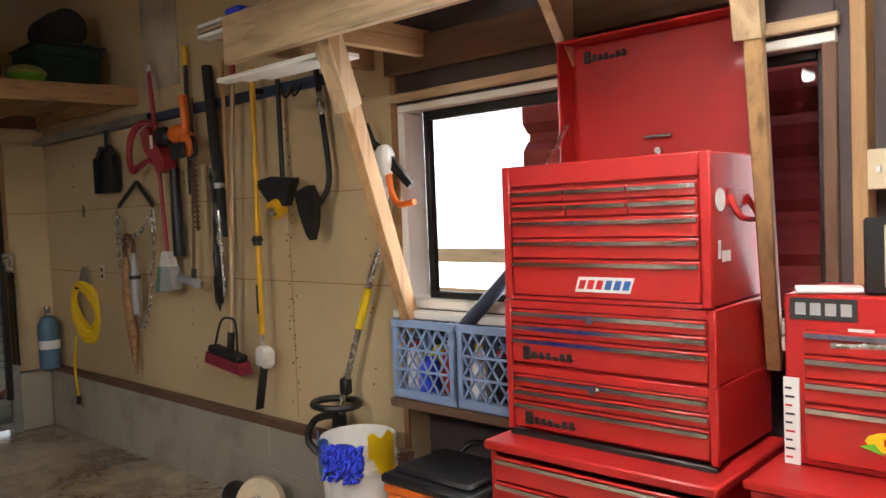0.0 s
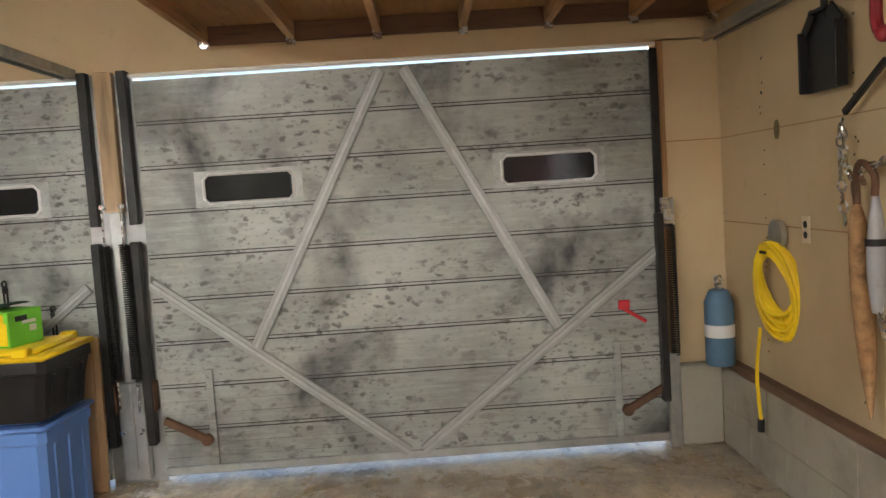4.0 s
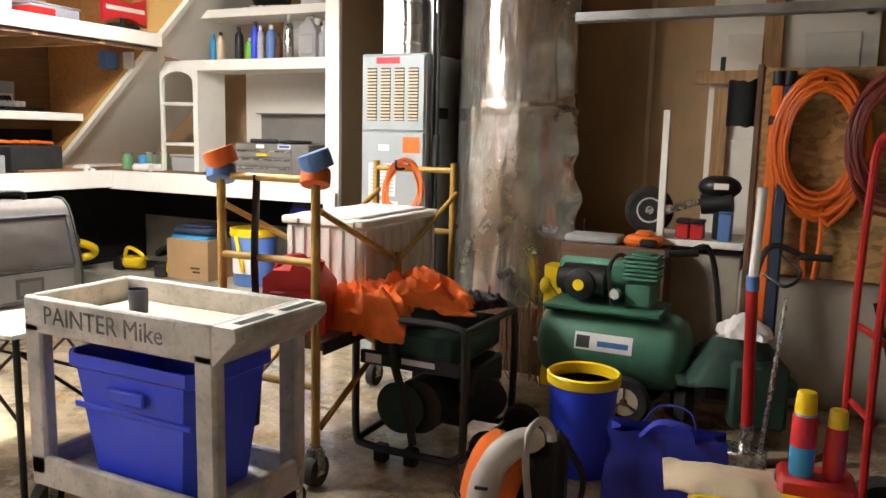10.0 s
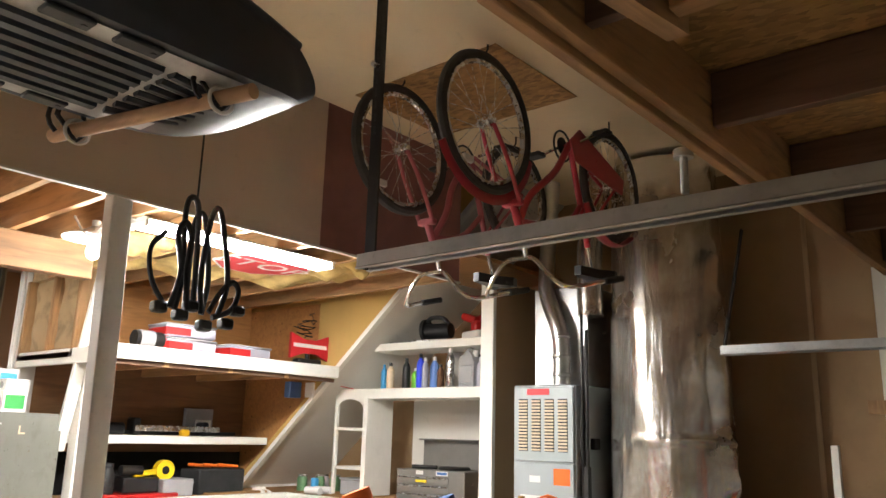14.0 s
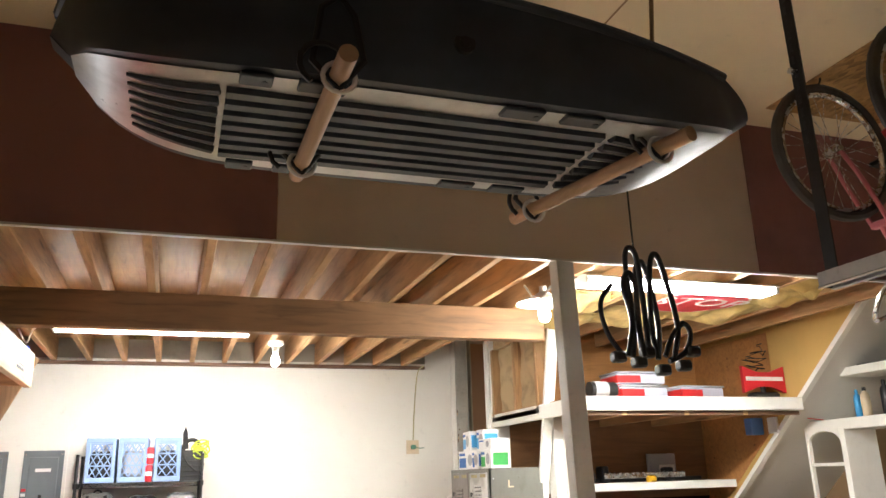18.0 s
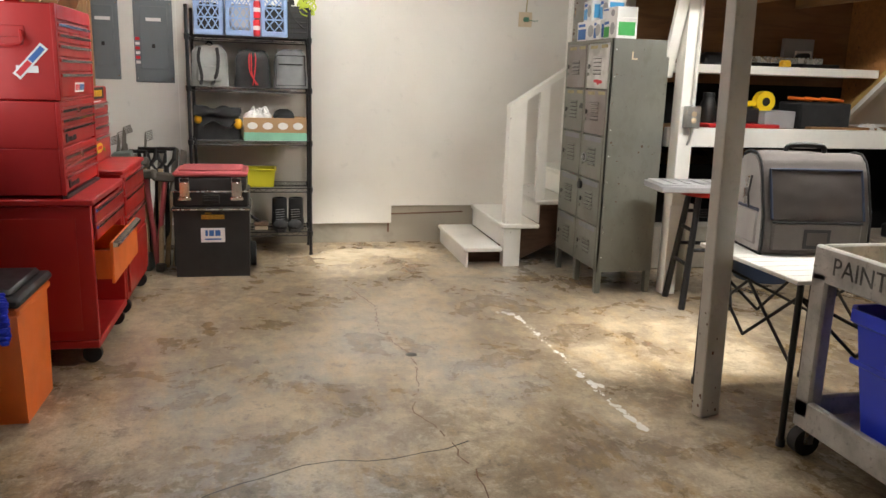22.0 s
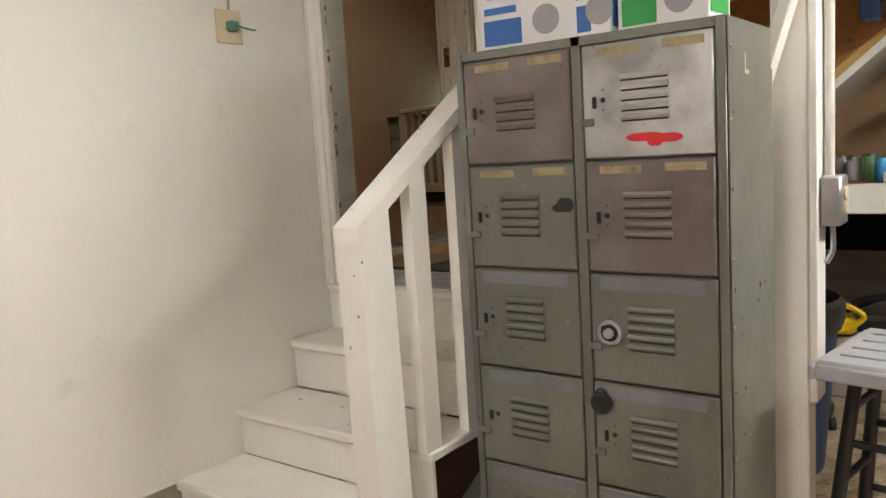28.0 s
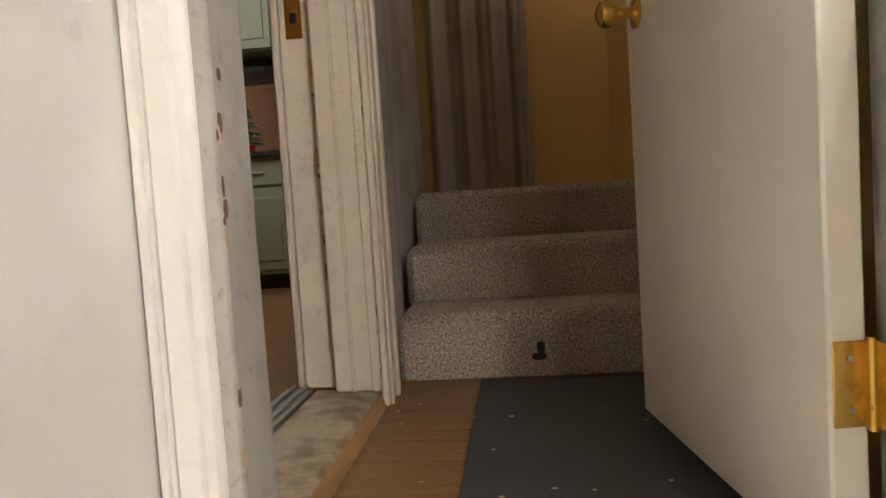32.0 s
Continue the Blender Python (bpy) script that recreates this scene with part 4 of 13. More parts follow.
for k in range(6):
    y = -0.72 - 0.11 * k
    wpart("chip", Mesh().ball((0.27 + 0.07 * rng.random(), y, 1.22 + 0.653 * (-0.655 - y) + 0.0006), (0.002, 0.003, 0.0012), 7, 4), CONCRETE, rail)

# house landing behind the door
ZL = 0.92
structure("landing_floor", Mesh().box(0.2, -2.9, 0.80, 1.3, -1.58, ZL), OAK_WORN, "worn oak landing floor", "floor")
rng = random.Random(17)
th = tagged(new("threshold"), "ribbed aluminium door threshold worn at the edges", "trim", kind="structure")
part("plate", Mesh().prism([(-1.455, 0.889), (-1.455, 0.897), (-1.54, 0.926), (-1.60, 0.926), (-1.60, 0.889)], "x", 0.36, 1.11), GALV, th)
for i in range(7):
    y = -1.464 - 0.0125 * i
    part("rib", Mesh().box(0.361, y, 0.898 + 0.0043 * i, 1.109, y - 0.006, 0.9045 + 0.0043 * i, 0.0015), GALV, th)
part("rubber_strip", Mesh().box(0.361, -1.60, 0.9265, 1.109, -1.63, 0.933, 0.002), BLACK_RUBBER, th, "dark rubber strip")
structure("landing_mat", Mesh().box(0.37, -2.66, ZL + 0.001, 0.885, -1.635, ZL + 0.008, 0.003), MAT_GREY, "dark grey rubber-backed mat on the landing", "mat")
for k in range(16):
    x, y = rng.uniform(0.5, 1.1), rng.uniform(-2.6, -1.66)
    structure("paint_fleck", Mesh().ball((x, y, ZL + (0.008 if x < 0.885 else 0.0005)), (0.003 + 0.004 * rng.random(), 0.002 + 0.004 * rng.random(), 0.0006), 6, 4), CREAM, "pale speck of paint on the landing", "paint")
for x0, x1 in ((1.085, 1.12), (0.335, 0.349)):
    structure("door_jamb", Mesh().box(x0, -1.54, 0.925, x1, -1.43, 2.92, 0.004), JAMB, "chipped grey-cream door jamb", "trim")
for k in range(22):
    z, q = 1.0 + 1.3 * rng.random(), rng.random()
    structure("paint_chip", Mesh().ball((1.0848, -1.433 - 0.02 * q * q, z), (0.0008, 0.003 + 0.005 * rng.random(), 0.006 + 0.016 * rng.random()), 7, 4), LUMBER_DARK["z"] if k % 3 else LUMBER_PALE["z"], "flaked paint on the jamb edge", "paint")
structure("door_casing", Mesh().box(1.105, -1.44, 0.89, 1.177, -1.415, 2.95, 0.006).box(1.12, -1.415, 0.89, 1.155, -1.405, 2.95, 0.005).box(1.163, -1.416, 0.89, 1.176, -1.408, 2.95, 0.003), WHITE_PAINT, "white moulded door casing", "trim")
structure("door_casing", Mesh().box(0.285, -1.445, 0.70, 0.355, -1.42, 2.95, 0.006).box(0.30, -1.42, 0.70, 0.318, -1.413, 2.95, 0.003), WHITE_PAINT, "white flat door casing", "trim")
cst = tagged(new("carpet_stairs"), "flecked beige and grey carpeted stairs inside the house", "stairs", kind="structure")
for i, (y, z) in enumerate(((-2.70, 1.102), (-3.0, 1.272), (-3.3, 1.44))):
    part("step", Mesh().box(0.315, y, 0.90 if not i else z - 0.20, 1.12, y - 0.36 if i < 2 else -4.3, z, 0.024), CARPET, cst)
part("stain", Mesh().ball((0.72, -2.699, 1.0), (0.012, 0.001, 0.02), 9, 5).ball((0.725, -2.699, 0.975), (0.022, 0.001, 0.012), 9, 5), CHARCOAL, cst, "dark stain on the carpet")
structure("hall_wall", Mesh().box(0.22, -4.36, 1.4, 1.24, -4.30, 3.4).box(0.28, -4.3, 0.885, 0.31, -1.56, 3.4), HALL_WALL, "dim tan hall wall", "wall")
structure("hall_wall_west", Mesh().box(1.20, -4.3, 0.885, 1.28, -2.56, 3.4), HALL_WALL, "dim hall wall beside the carpeted stairs", "wall")
structure("hall_ceiling", Mesh().box(0.2, -6.7, 3.4, 4.36, -1.5, 3.45), WHITE_WALL, "white hall ceiling", "ceiling")
structure("kitchen_wall", Mesh().box(4.3, -6.7, 0.8, 4.36, -1.4, 3.45).box(1.25, -6.7, 0.8, 4.3, -6.64, 3.45).box(1.25, -6.64, 0.8, 1.31, -4.4, 3.45).box(1.32, -1.56, 0.8, 4.3, -1.5, 3.45), KITCHEN_WALL, "peach kitchen wall seen through the side opening", "wall")
structure("kitchen_floor", Mesh().box(1.3, -6.64, 0.886, 4.3, -1.56, 0.892), OAK, "brown kitchen floor", "floor")
structure("floor_crack", Mesh().tube([(x, y, 0.0005) for x, y in [(-3.1, 1.62), (-2.98, 1.45), (-2.853, 1.296), (-2.8, 1.2), (-2.766, 1.113), (-2.7, 0.98), (-2.681, 0.847), (-2.705, 0.74), (-2.7, 0.638), (-2.67, 0.53), (-2.654, 0.432), (-2.6, 0.33)]], 0.0028, 5, flat=0.4), CHARCOAL, "hairline crack across the concrete floor", "crack")

# ---------------------------------------------------------------- helpers for things
def lettering(text, size, depth=0.0006):
    cu = bpy.data.curves.new("letters", "FONT")
    cu.body, cu.size, cu.extrude, cu.align_x, cu.resolution_u = text, size, depth, "CENTER", 2
    ob = bpy.data.objects.new("letters", cu)
    me = bpy.data.meshes.new_from_object(ob)
    bpy.data.objects.remove(ob)
    return me


def arc(c, r, a0, a1, n, plane="xz", r2=None):
    r2 = r if r2 is None else r2
    out = []
    for i in range(n + 1):
        a = radians(a0 + (a1 - a0) * i / n)
        u, v = r * math.cos(a), r2 * math.sin(a)
        d = {"xz": (u, 0, v), "xy": (u, v, 0), "yz": (0, u, v)}[plane]
        out.append((c[0] + d[0], c[1] + d[1], c[2] + d[2]))
    return out


def spline(pts, n=8):
    """Catmull-Rom through pts."""
    P = [Vector(p) for p in pts]
    P = [P[0] * 2 - P[1]] + P + [P[-1] * 2 - P[-2]]
    out = []
    for i in range(1, len(P) - 2):
        for k in range(n):
            t = k / n
            out.append(0.5 * ((2 * P[i]) + (P[i + 1] - P[i - 1]) * t + (2 * P[i - 1] - 5 * P[i] + 4 * P[i + 1] - P[i + 2]) * t * t + (3 * P[i] - P[i - 1] - 3 * P[i + 1] + P[i + 2]) * t ** 3))
    return out + [P[-2]]


def coil(x, y, z0, z1, r, wire, turns):
    n = int(turns * 10)
    return Mesh().tube([(x + r * math.cos(2 * math.pi * turns * i / n), y + r * math.sin(2 * math.pi * turns * i / n), z0 + (z1 - z0) * i / n) for i in range(n + 1)], wire, 5)


# ---------------------------------------------------------------- garage doors
BRACE = plain("brace_steel", (0.40, 0.41, 0.395), 0.42, 0.5, 0.15, 5, 0.1, 60, dirt=0.25)
ALU = plain("aluminium_rim", (0.80, 0.81, 0.80), 0.35, 0.35, 0.15, 9, 0.1, 60)
BARE = plain("rubbed_bare_metal", (0.44, 0.45, 0.44), 0.34, 0.45, 0.35, 7, 0.1, 40, dirt=0.5)


def garage_door(name, y0, y1, mid, wins, label):
    d = tagged(new(name), label, "garage door", kind="structure")
    d.location = (XG, (y0 + y1) / 2, 0.03)
    n, step = 9, 0.2355
    prof = [(0.001, 0.0), (0.001, 0.007), (0.0095, 0.0075), (0.0095, 0.019), (0.001, 0.0195), (0.001, 0.0245), (0.010, 0.025), (0.010, 0.090), (0.0075, 0.0905), (0.0075, 0.093), (0.010, 0.0935), (0.010, 0.162), (0.0075, 0.1625), (0.0075, 0.165), (0.010, 0.1655), (0.010, step), (-0.02, step), (-0.02, 0.0)]
    for i in range(n):
        z = 0.03 + step * i
        wpart("panel", Mesh().prism([(XG + a, z + b) for a, b in prof], "y", y0, y1), DOOR_METAL, d)
        if i:
            for zz, q in ((0.0, 0.0068), (0.0196, 0.0048)):
                wpart("seam", Mesh().box(XG - 0.01, y0 + 0.002, z + zz, XG + 0.0045, y1 - 0.002, z + zz + q), DARK_STEEL, d, "dark panel seam")
    wpart("bottom_rail", Mesh().box(XG - 0.01, y0, 0.03, XG + 0.03, y1, 0.075, 0.004), GALV, d, "galvanised bottom rail")
    for a, b in (((mid - 0.06, 2.13), (mid - 0.82, 0.70)), ((mid + 0.06, 2.13), (mid + 0.81, 0.70)), ((y0 + 0.01, 1.08), (mid - 0.04, 0.07)), ((mid + 0.04, 0.07), (y1 - 0.03, 1.08))):
        wpart("brace", Mesh().bar((XG + 0.022, a[0], a[1]), (XG + 0.022, b[0], b[1]), 0.022, 0.062, 0.004), BRACE, d)
        wpart("brace_lip", Mesh().bar((XG + 0.036, a[0], a[1]), (XG + 0.036, b[0], b[1]), 0.008, 0.018, 0.002), GALV, d)
    for y in (y0 + 0.27, y1 - 0.28):
        wpart("hinge_plate", Mesh().box(XG + 0.011, y - 0.02, 0.07, XG + 0.028, y + 0.02, 0.60, 0.003), DOOR_METAL, d)
    for s, y in ((1, y0 + 0.02), (-1, y1 - 0.02)):
        wpart("hinge_arm", Mesh().bar((XG + 0.04, y, 0.34), (XG + 0.04, y + s * 0.22, 0.22), 0.03, 0.04, 0.004).cyl((XG + 0.02, y + s * 0.22, 0.22), (XG + 0.06, y + s * 0.22, 0.22), 0.03), RUST, d, "rusty hinge arm")
    for a, b in wins:
        z0, z1 = 1.49, 1.63
        fr = Mesh()
        rim = [(a + 0.02, z0 - 0.006), (b - 0.02, z0 - 0.006), (b + 0.006, z0 + 0.02), (b + 0.006, z1 - 0.02), (b - 0.02, z1 + 0.006), (a + 0.02, z1 + 0.006), (a - 0.006, z1 - 0.02), (a - 0.006, z0 + 0.02)]
        fr.tube([(XG + 0.018, p, q) for p, q in rim], 0.009, 6, True)
        f = wpart("window", fr, ALU, d, "aluminium framed slot window")
        wpart("pane", Mesh().box(XG + 0.0127, a, z0, XG + 0.015, b, z1), WINDOW_BLACK, f, "dark glass pane")
        wpart("flange", Mesh().box(XG + 0.0105, a - 0.055, z0 - 0.026, XG + 0.0125, b + 0.055, z1 + 0.026), BARE, f, "bare metal round the window")
    return d


gd = garage_door("door_1", -0.66, 2.10, 0.70, ((-0.325, 0.135), (1.26, 1.75)), "closed grey sheet metal tilt-up garage door with soot marks")
wpart("latch", Mesh().bar((XG + 0.02, 1.86, 0.78), (XG + 0.05, 1.98, 0.70), 0.02, 0.02, 0.004).box(XG + 0.012, 1.84, 0.77, XG + 0.03, 1.90, 0.82, 0.004), PRINT_RED, gd, "red latch handle")
gd = garage_door("door_2", -3.79, -0.95, -2.33, ((-1.70, -1.20), (-3.37, -2.80)), "closed grey sheet metal garage door with black soot stains")
for y in (-1.42, -1.52, -1.62, -1.18):
    zt = 1.13 if y < -1.3 else 0.98
    wpart("hook", Mesh().tube(arc((XG + 0.03, y, zt), 0.012, 0, 360, 10, "yz", 0.016), 0.006, 6, True).box(XG + 0.02, y - 0.014, zt - 0.05, XG + 0.034, y + 0.014, zt - 0.016, 0.003).box(XG + 0.022, y - 0.013, zt - 0.24, XG + 0.03, y - 0.005, zt - 0.05, 0.001).box(XG + 0.022, y + 0.005, zt - 0.24, XG + 0.03, y + 0.013, zt - 0.05, 0.001), DARK_STEEL, gd, "dark iron hook strap")

cp = tagged(new("door_post_centre"), "post between the garage doors with springs and steel arms", "post", kind="structure")
cp.location = (XG, -0.80, 0)
wpart("board", Mesh().box(XG - 0.08, -0.85, 1.47, XG + 0.045, -0.755, 2.20, 0.004), LUMBER_PALE["z"], cp, "pale bare wooden board")
wpart("core", Mesh().box(XG - 0.14, -0.95, 0, XG + 0.005, -0.66, 2.19), GALV, cp)
wpart("channel", Mesh().box(XG + 0.005, -0.87, 0.03, XG + 0.06, -0.735, 0.56, 0.004).box(XG + 0.06, -0.81, 0.10, XG + 0.075, -0.79, 0.56, 0.003), GALV, cp, "galvanised lower channel")
wpart("strap", Mesh().box(XG + 0.01, -0.835, 0.56, XG + 0.04, -0.765, 1.47, 0.003), GALV, cp)
for y in (-0.905, -0.70):
    wpart("angle", Mesh().box(XG + 0.006, y - 0.024, 1.40, XG + 0.06, y + 0.024, 2.20, 0.003), DARK_STEEL, cp, "black steel angle")
    wpart("arm", Mesh().box(XG + 0.03, y - 0.022, 0.22, XG + 0.085, y + 0.022, 1.31, 0.004), DARK_STEEL, cp, "black steel lift arm")
    wpart("bracket", Mesh().box(XG + 0.006, y - 0.03, 0.40, XG + 0.075, y + 0.03, 0.56, 0.004), RUST, cp)
for y in (-0.855, -0.755):
    wpart("spring", coil(XG + 0.075, y, 0.58, 1.30, 0.024, 0.0042, 60), DARK_STEEL, cp, "long steel coil spring")
    wpart("hook_rod", Mesh().cyl((XG + 0.075, y, 0.40), (XG + 0.075, y, 0.59), 0.006).cyl((XG + 0.075, y, 1.29), (XG + 0.075, y, 1.48), 0.006), STEEL, cp)
    wpart("bolt", Mesh().cyl((XG + 0.05, y, 1.50), (XG + 0.075, y, 1.50), 0.016, n=6).cyl((XG + 0.05, y, 0.30), (XG + 0.085, y, 0.30), 0.016, n=6), STEEL, cp)
jp = tagged(new("door_post_north"), "right-hand jamb hardware of the garage door", "bracket", kind="structure")
jp.location = (XG, 2.1, 0)
wpart("angle", Mesh().box(XG + 0.022, 2.06, 1.25, XG + 0.05, 2.10, 2.15, 0.003), DARK_STEEL, jp)
wpart("channel", Mesh().box(XG + 0.022, 2.085, 0.0, XG + 0.06, 2.15, 0.52, 0.004), GALV, jp)
wpart("arm", Mesh().box(XG + 0.03, 2.05, 0.26, XG + 0.08, 2.09, 1.28, 0.004), DARK_STEEL, jp)
wpart("spring", coil(XG + 0.09, 2.12, 0.52, 1.22, 0.022, 0.004, 56), DARK_STEEL, jp)
wpart("bracket", Mesh().box(XG + 0.022, 2.08, 1.20, XG + 0.07, 2.15, 1.36, 0.004), STEEL, jp)


def track(name, x1, y, z, drop, label):
    tr = thing(name, x1, y, z, 0, label, "track")
    prof = [(-0.030, 0.0), (-0.018, 0.0), (-0.018, 0.004), (-0.024, 0.006), (-0.024, 0.020), (-0.018, 0.024), (-0.024, 0.028), (-0.024, 0.046), (0.024, 0.046), (0.024, 0.028), (0.018, 0.024), (0.024, 0.020), (0.024, 0.006), (0.018, 0.004), (0.018, 0.0), (0.030, 0.0), (0.030, 0.052), (-0.030, 0.052)]
    wpart("channel", Mesh().prism([(y + p, z + q) for p, q in prof], "x", XG, x1), GALV, tr)
    wpart("lip", Mesh().cyl((XG, y - 0.031, z + 0.003), (x1, y - 0.031, z + 0.003), 0.005, n=6), GALV, tr)
    wpart("lip", Mesh().cyl((XG, y + 0.031, z + 0.003), (x1, y + 0.031, z + 0.003), 0.005, n=6), GALV, tr)
    wpart("end_stop", Mesh().box(x1 - 0.004, y - 0.028, z + 0.004, x1 + 0.002, y + 0.028, z + 0.05), DARK_STEEL, tr)
    if drop:
        wpart("hanger", Mesh().box(x1 - 0.058, y - 0.004, z + 0.03, x1 - 0.008, y + 0.002, ZC, 0.0).box(x1 - 0.012, y - 0.052, z + 0.03, x1 - 0.008, y - 0.004, ZC), DARK_STEEL, tr, "black perforated angle hanger")
        for k in range(14):
            wpart("slot", Mesh().box(x1 - 0.034, y + 0.002, ZC - 0.12 - 0.05 * k, x1 - 0.022, y + 0.004, ZC - 0.09 - 0.05 * k), BLACK, tr)
        wpart("bolt", Mesh().cyl((x1 - 0.03, y - 0.01, ZC - 0.5), (x1 - 0.03, y + 0.03, ZC - 0.5), 0.012, n=6), STEEL, tr)
    return tr


track("door_track", -3.80, -0.98, 2.175, True, "galvanised steel garage door track hung from the ceiling")
t2 = track("door_track", -4.09, -3.54, 2.10, False, "galvanised steel garage door track along the brown wall")
wpart("hanger", Mesh().bar((-4.10, -3.55, 2.15), (-4.2, -3.66, 2.85), 0.01, 0.03), DARK_STEEL, t2)
track("door_track", -4.60, 2.40, 2.175, False, "galvanised steel garage door track along the tan wall")
solo("ceiling_bolt", Mesh().cyl((0, 0, 0), (0, 0, 0.14), 0.014).cyl((0, 0, 0.13), (0, 0, 0.16), 0.035, n=10), GALV, "galvanised bolt hanging from the loft beam", "bolt", -4.72, -1.62, 2.455)
solo("ceiling_bolt", Mesh().bar((0, -0.05, 0.0), (0.05, 0.08, 0.25), 0.03, 0.05, 0.005).cyl((0, 0, 0.22), (0, 0, 0.27), 0.05), GALV, "bent steel door roller bracket under the loft", "bracket", -5.55, -1.55, 2.40)


# ---------------------------------------------------------------- totes and boxes at the door
def tote(name, x, y, z, lx, ly, h, rz, body_mat, lid_mat, label, taper=0.88, lid_h=0.05, knobs=False, group=""):
    t = thing(name, x, y, z, rz, label, "storage bin", group)
    n = 4
    a, b = lx / 2, ly / 2
    w = Mesh()
    c = 0.03

    def ring(s, zz):
        return [(sx * (a * s - (c if k else 0)), sy * (b * s - (0 if k else c)), zz) for sx, sy, ks in ((1, 1, (0, 1)), (-1, 1, (1, 0)), (-1, -1, (0, 1)), (1, -1, (1, 0))) for k in ks]
    rings = [ring(taper, 0), ring(taper + (0.97 - taper) * 0.5, h * 0.5), ring(0.97, h - 0.06), ring(1.0, h - 0.055), ring(1.0, h - 0.012), ring(0.985, h)]
    v = [p for r in rings for p in r]
    f = [(i * 8 + j, i * 8 + (j + 1) % 8, (i + 1) * 8 + (j + 1) % 8, (i + 1) * 8 + j) for i in range(len(rings) - 1) for j in range(8)]
    w.add(v, f + [tuple(range(7, -1, -1)), tuple(range((len(rings) - 1) * 8, len(rings) * 8))])
    part("body", w, body_mat, t)
    for s in (-1, 1):
        for k in range(3):
            xx = -a * 0.55 + k * a * 0.55
            part("rib", Mesh().prism([(s * b * taper, 0.03), (s * (b * taper + 0.012), 0.03), (s * (b * 0.965 + 0.010), h - 0.08), (s * b * 0.955, h - 0.08)], "x", xx - 0.012, xx + 0.012), body_mat, t)
    part("lid", Mesh().box(-a - 0.012, -b - 0.012, h, a + 0.012, b + 0.012, h + lid_h * 0.5, 0.012).box(-a + 0.05, -b + 0.05, h + lid_h * 0.4, a - 0.05, b - 0.05, h + lid_h, 0.014), lid_mat, t)
    if knobs:
        for sx in (-1, 1):
            for k in range(4):
                part("lid_lug", Mesh().box(sx * (a - 0.03) - 0.03, -b + 0.06 + k * (2 * b - 0.2) / 3, h + 0.02, sx * (a - 0.03) + 0.03, -b + 0.13 + k * (2 * b - 0.2) / 3, h + lid_h + 0.012, 0.008), lid_mat, t)
    for s in (-1, 1):
        part("handle", Mesh().box(s * (a - 0.005) - 0.016, -0.09, h - 0.10, s * (a - 0.005) + 0.016, 0.09, h - 0.065, 0.006), body_mat, t)
    return t


bt = tote("storage_tote", -5.985, -1.31, 0, 0.49, 0.72, 0.50, -2, BLUE_BIN, BLUE_BIN, "large blue plastic storage tote with a blue lid on the concrete", 0.94)
part("label_sticker", Mesh().box(0.221, 0.02, 0.26, 0.234, 0.12, 0.38), PAPER, bt, "torn white sticker")
part("sticker_patch", Mesh().box(0.2341, 0.035, 0.29, 0.236, 0.10, 0.345), BLUE_BIN, bt)
tote("storage_tote", -5.945, -1.275, 0.552, 0.49, 0.75, 0.28, -2, BLACK, YELLOW, "black tote with a bright yellow lid stacked on a blue tote", 0.88, 0.05, True)
gc = thing("drink_carton", -5.955, -1.26, 0.883, -18, "lime green carton with yellow bottle pictures and a torn open top", "carton")
part("body", Mesh().box(-0.10, -0.20, 0, 0.10, 0.20, 0.165, 0.003), GREEN_BRIGHT, gc)
part("flap", Mesh().sheet(lambda u, v: (-0.10 + 0.16 * u, -0.06 + 0.2 * v, 0.168 + 0.05 * u * (1 - u) + 0.02 * v), 6, 4, 0.003), GREEN_DARK, gc, "bent dark green flap")
for y in (0.0, 0.165, -0.17):
    part("bottle_print", Mesh().box(0.1005, y - 0.026, 0.01, 0.103, y + 0.026, 0.115, 0.001).box(0.1005, y - 0.012, 0.115, 0.103, y + 0.012, 0.155, 0.001), YELLOW, gc, "printed yellow bottle")
for z, w2 in ((0.125, 0.045), (0.108, 0.035), (0.092, 0.04)):
    part("print_bar", Mesh().box(0.1006, -0.115 - w2, z, 0.1025, -0.115 + w2, z + 0.010), PAPER, gc)
part("print_bar", Mesh().box(-0.06, 0.2003, 0.06, -0.02, 0.2015, 0.09).box(-0.06, 0.2003, 0.1, 0.02, 0.2015, 0.115), PAPER, gc)
part("hand_hole", Mesh().box(-0.01, 0.2003, 0.115, 0.06, 0.2015, 0.14), BLACK, gc)
solo("cardboard_sheet", Mesh().box(-0.015, -0.30, 0, 0.012, 0.30, 0.82, 0.003).box(0.016, -0.27, 0, 0.024, 0.27, 0.78, 0.002), CARDBOARD, "flattened brown cardboard box leaning against the garage door", "cardboard", -6.31, -1.24, 0.0, 0, ry=-4)

ob_ = thing("power_tool_box", -5.375, -1.54, 0, 3, "orange cardboard tool box with a round black and white logo", "box")
ob_.scale = (0.92, 0.82, 1.0)
part("body", Mesh().box(-0.30, -0.16, 0, 0.30, 0.16, 0.25, 0.004), ORANGE, ob_)
part("lid_panel", Mesh().box(-0.302, -0.162, 0.243, 0.302, 0.162, 0.254, 0.003), PAPER, ob_, "white and black printed top")
part("logo_disc", Mesh().cyl((-0.0, 0.1605, 0.13), (-0.0, 0.163, 0.13), 0.082, n=28), PRINT_BLACK, ob_)
part("logo_mark", Mesh().ball((-0.015, 0.163, 0.118), (0.058, 0.002, 0.045)).add([(0.02, 0.1645, 0.15), (0.05, 0.1645, 0.12), (0.058, 0.1645, 0.185)], [(0, 1, 2)]), PAPER, ob_)
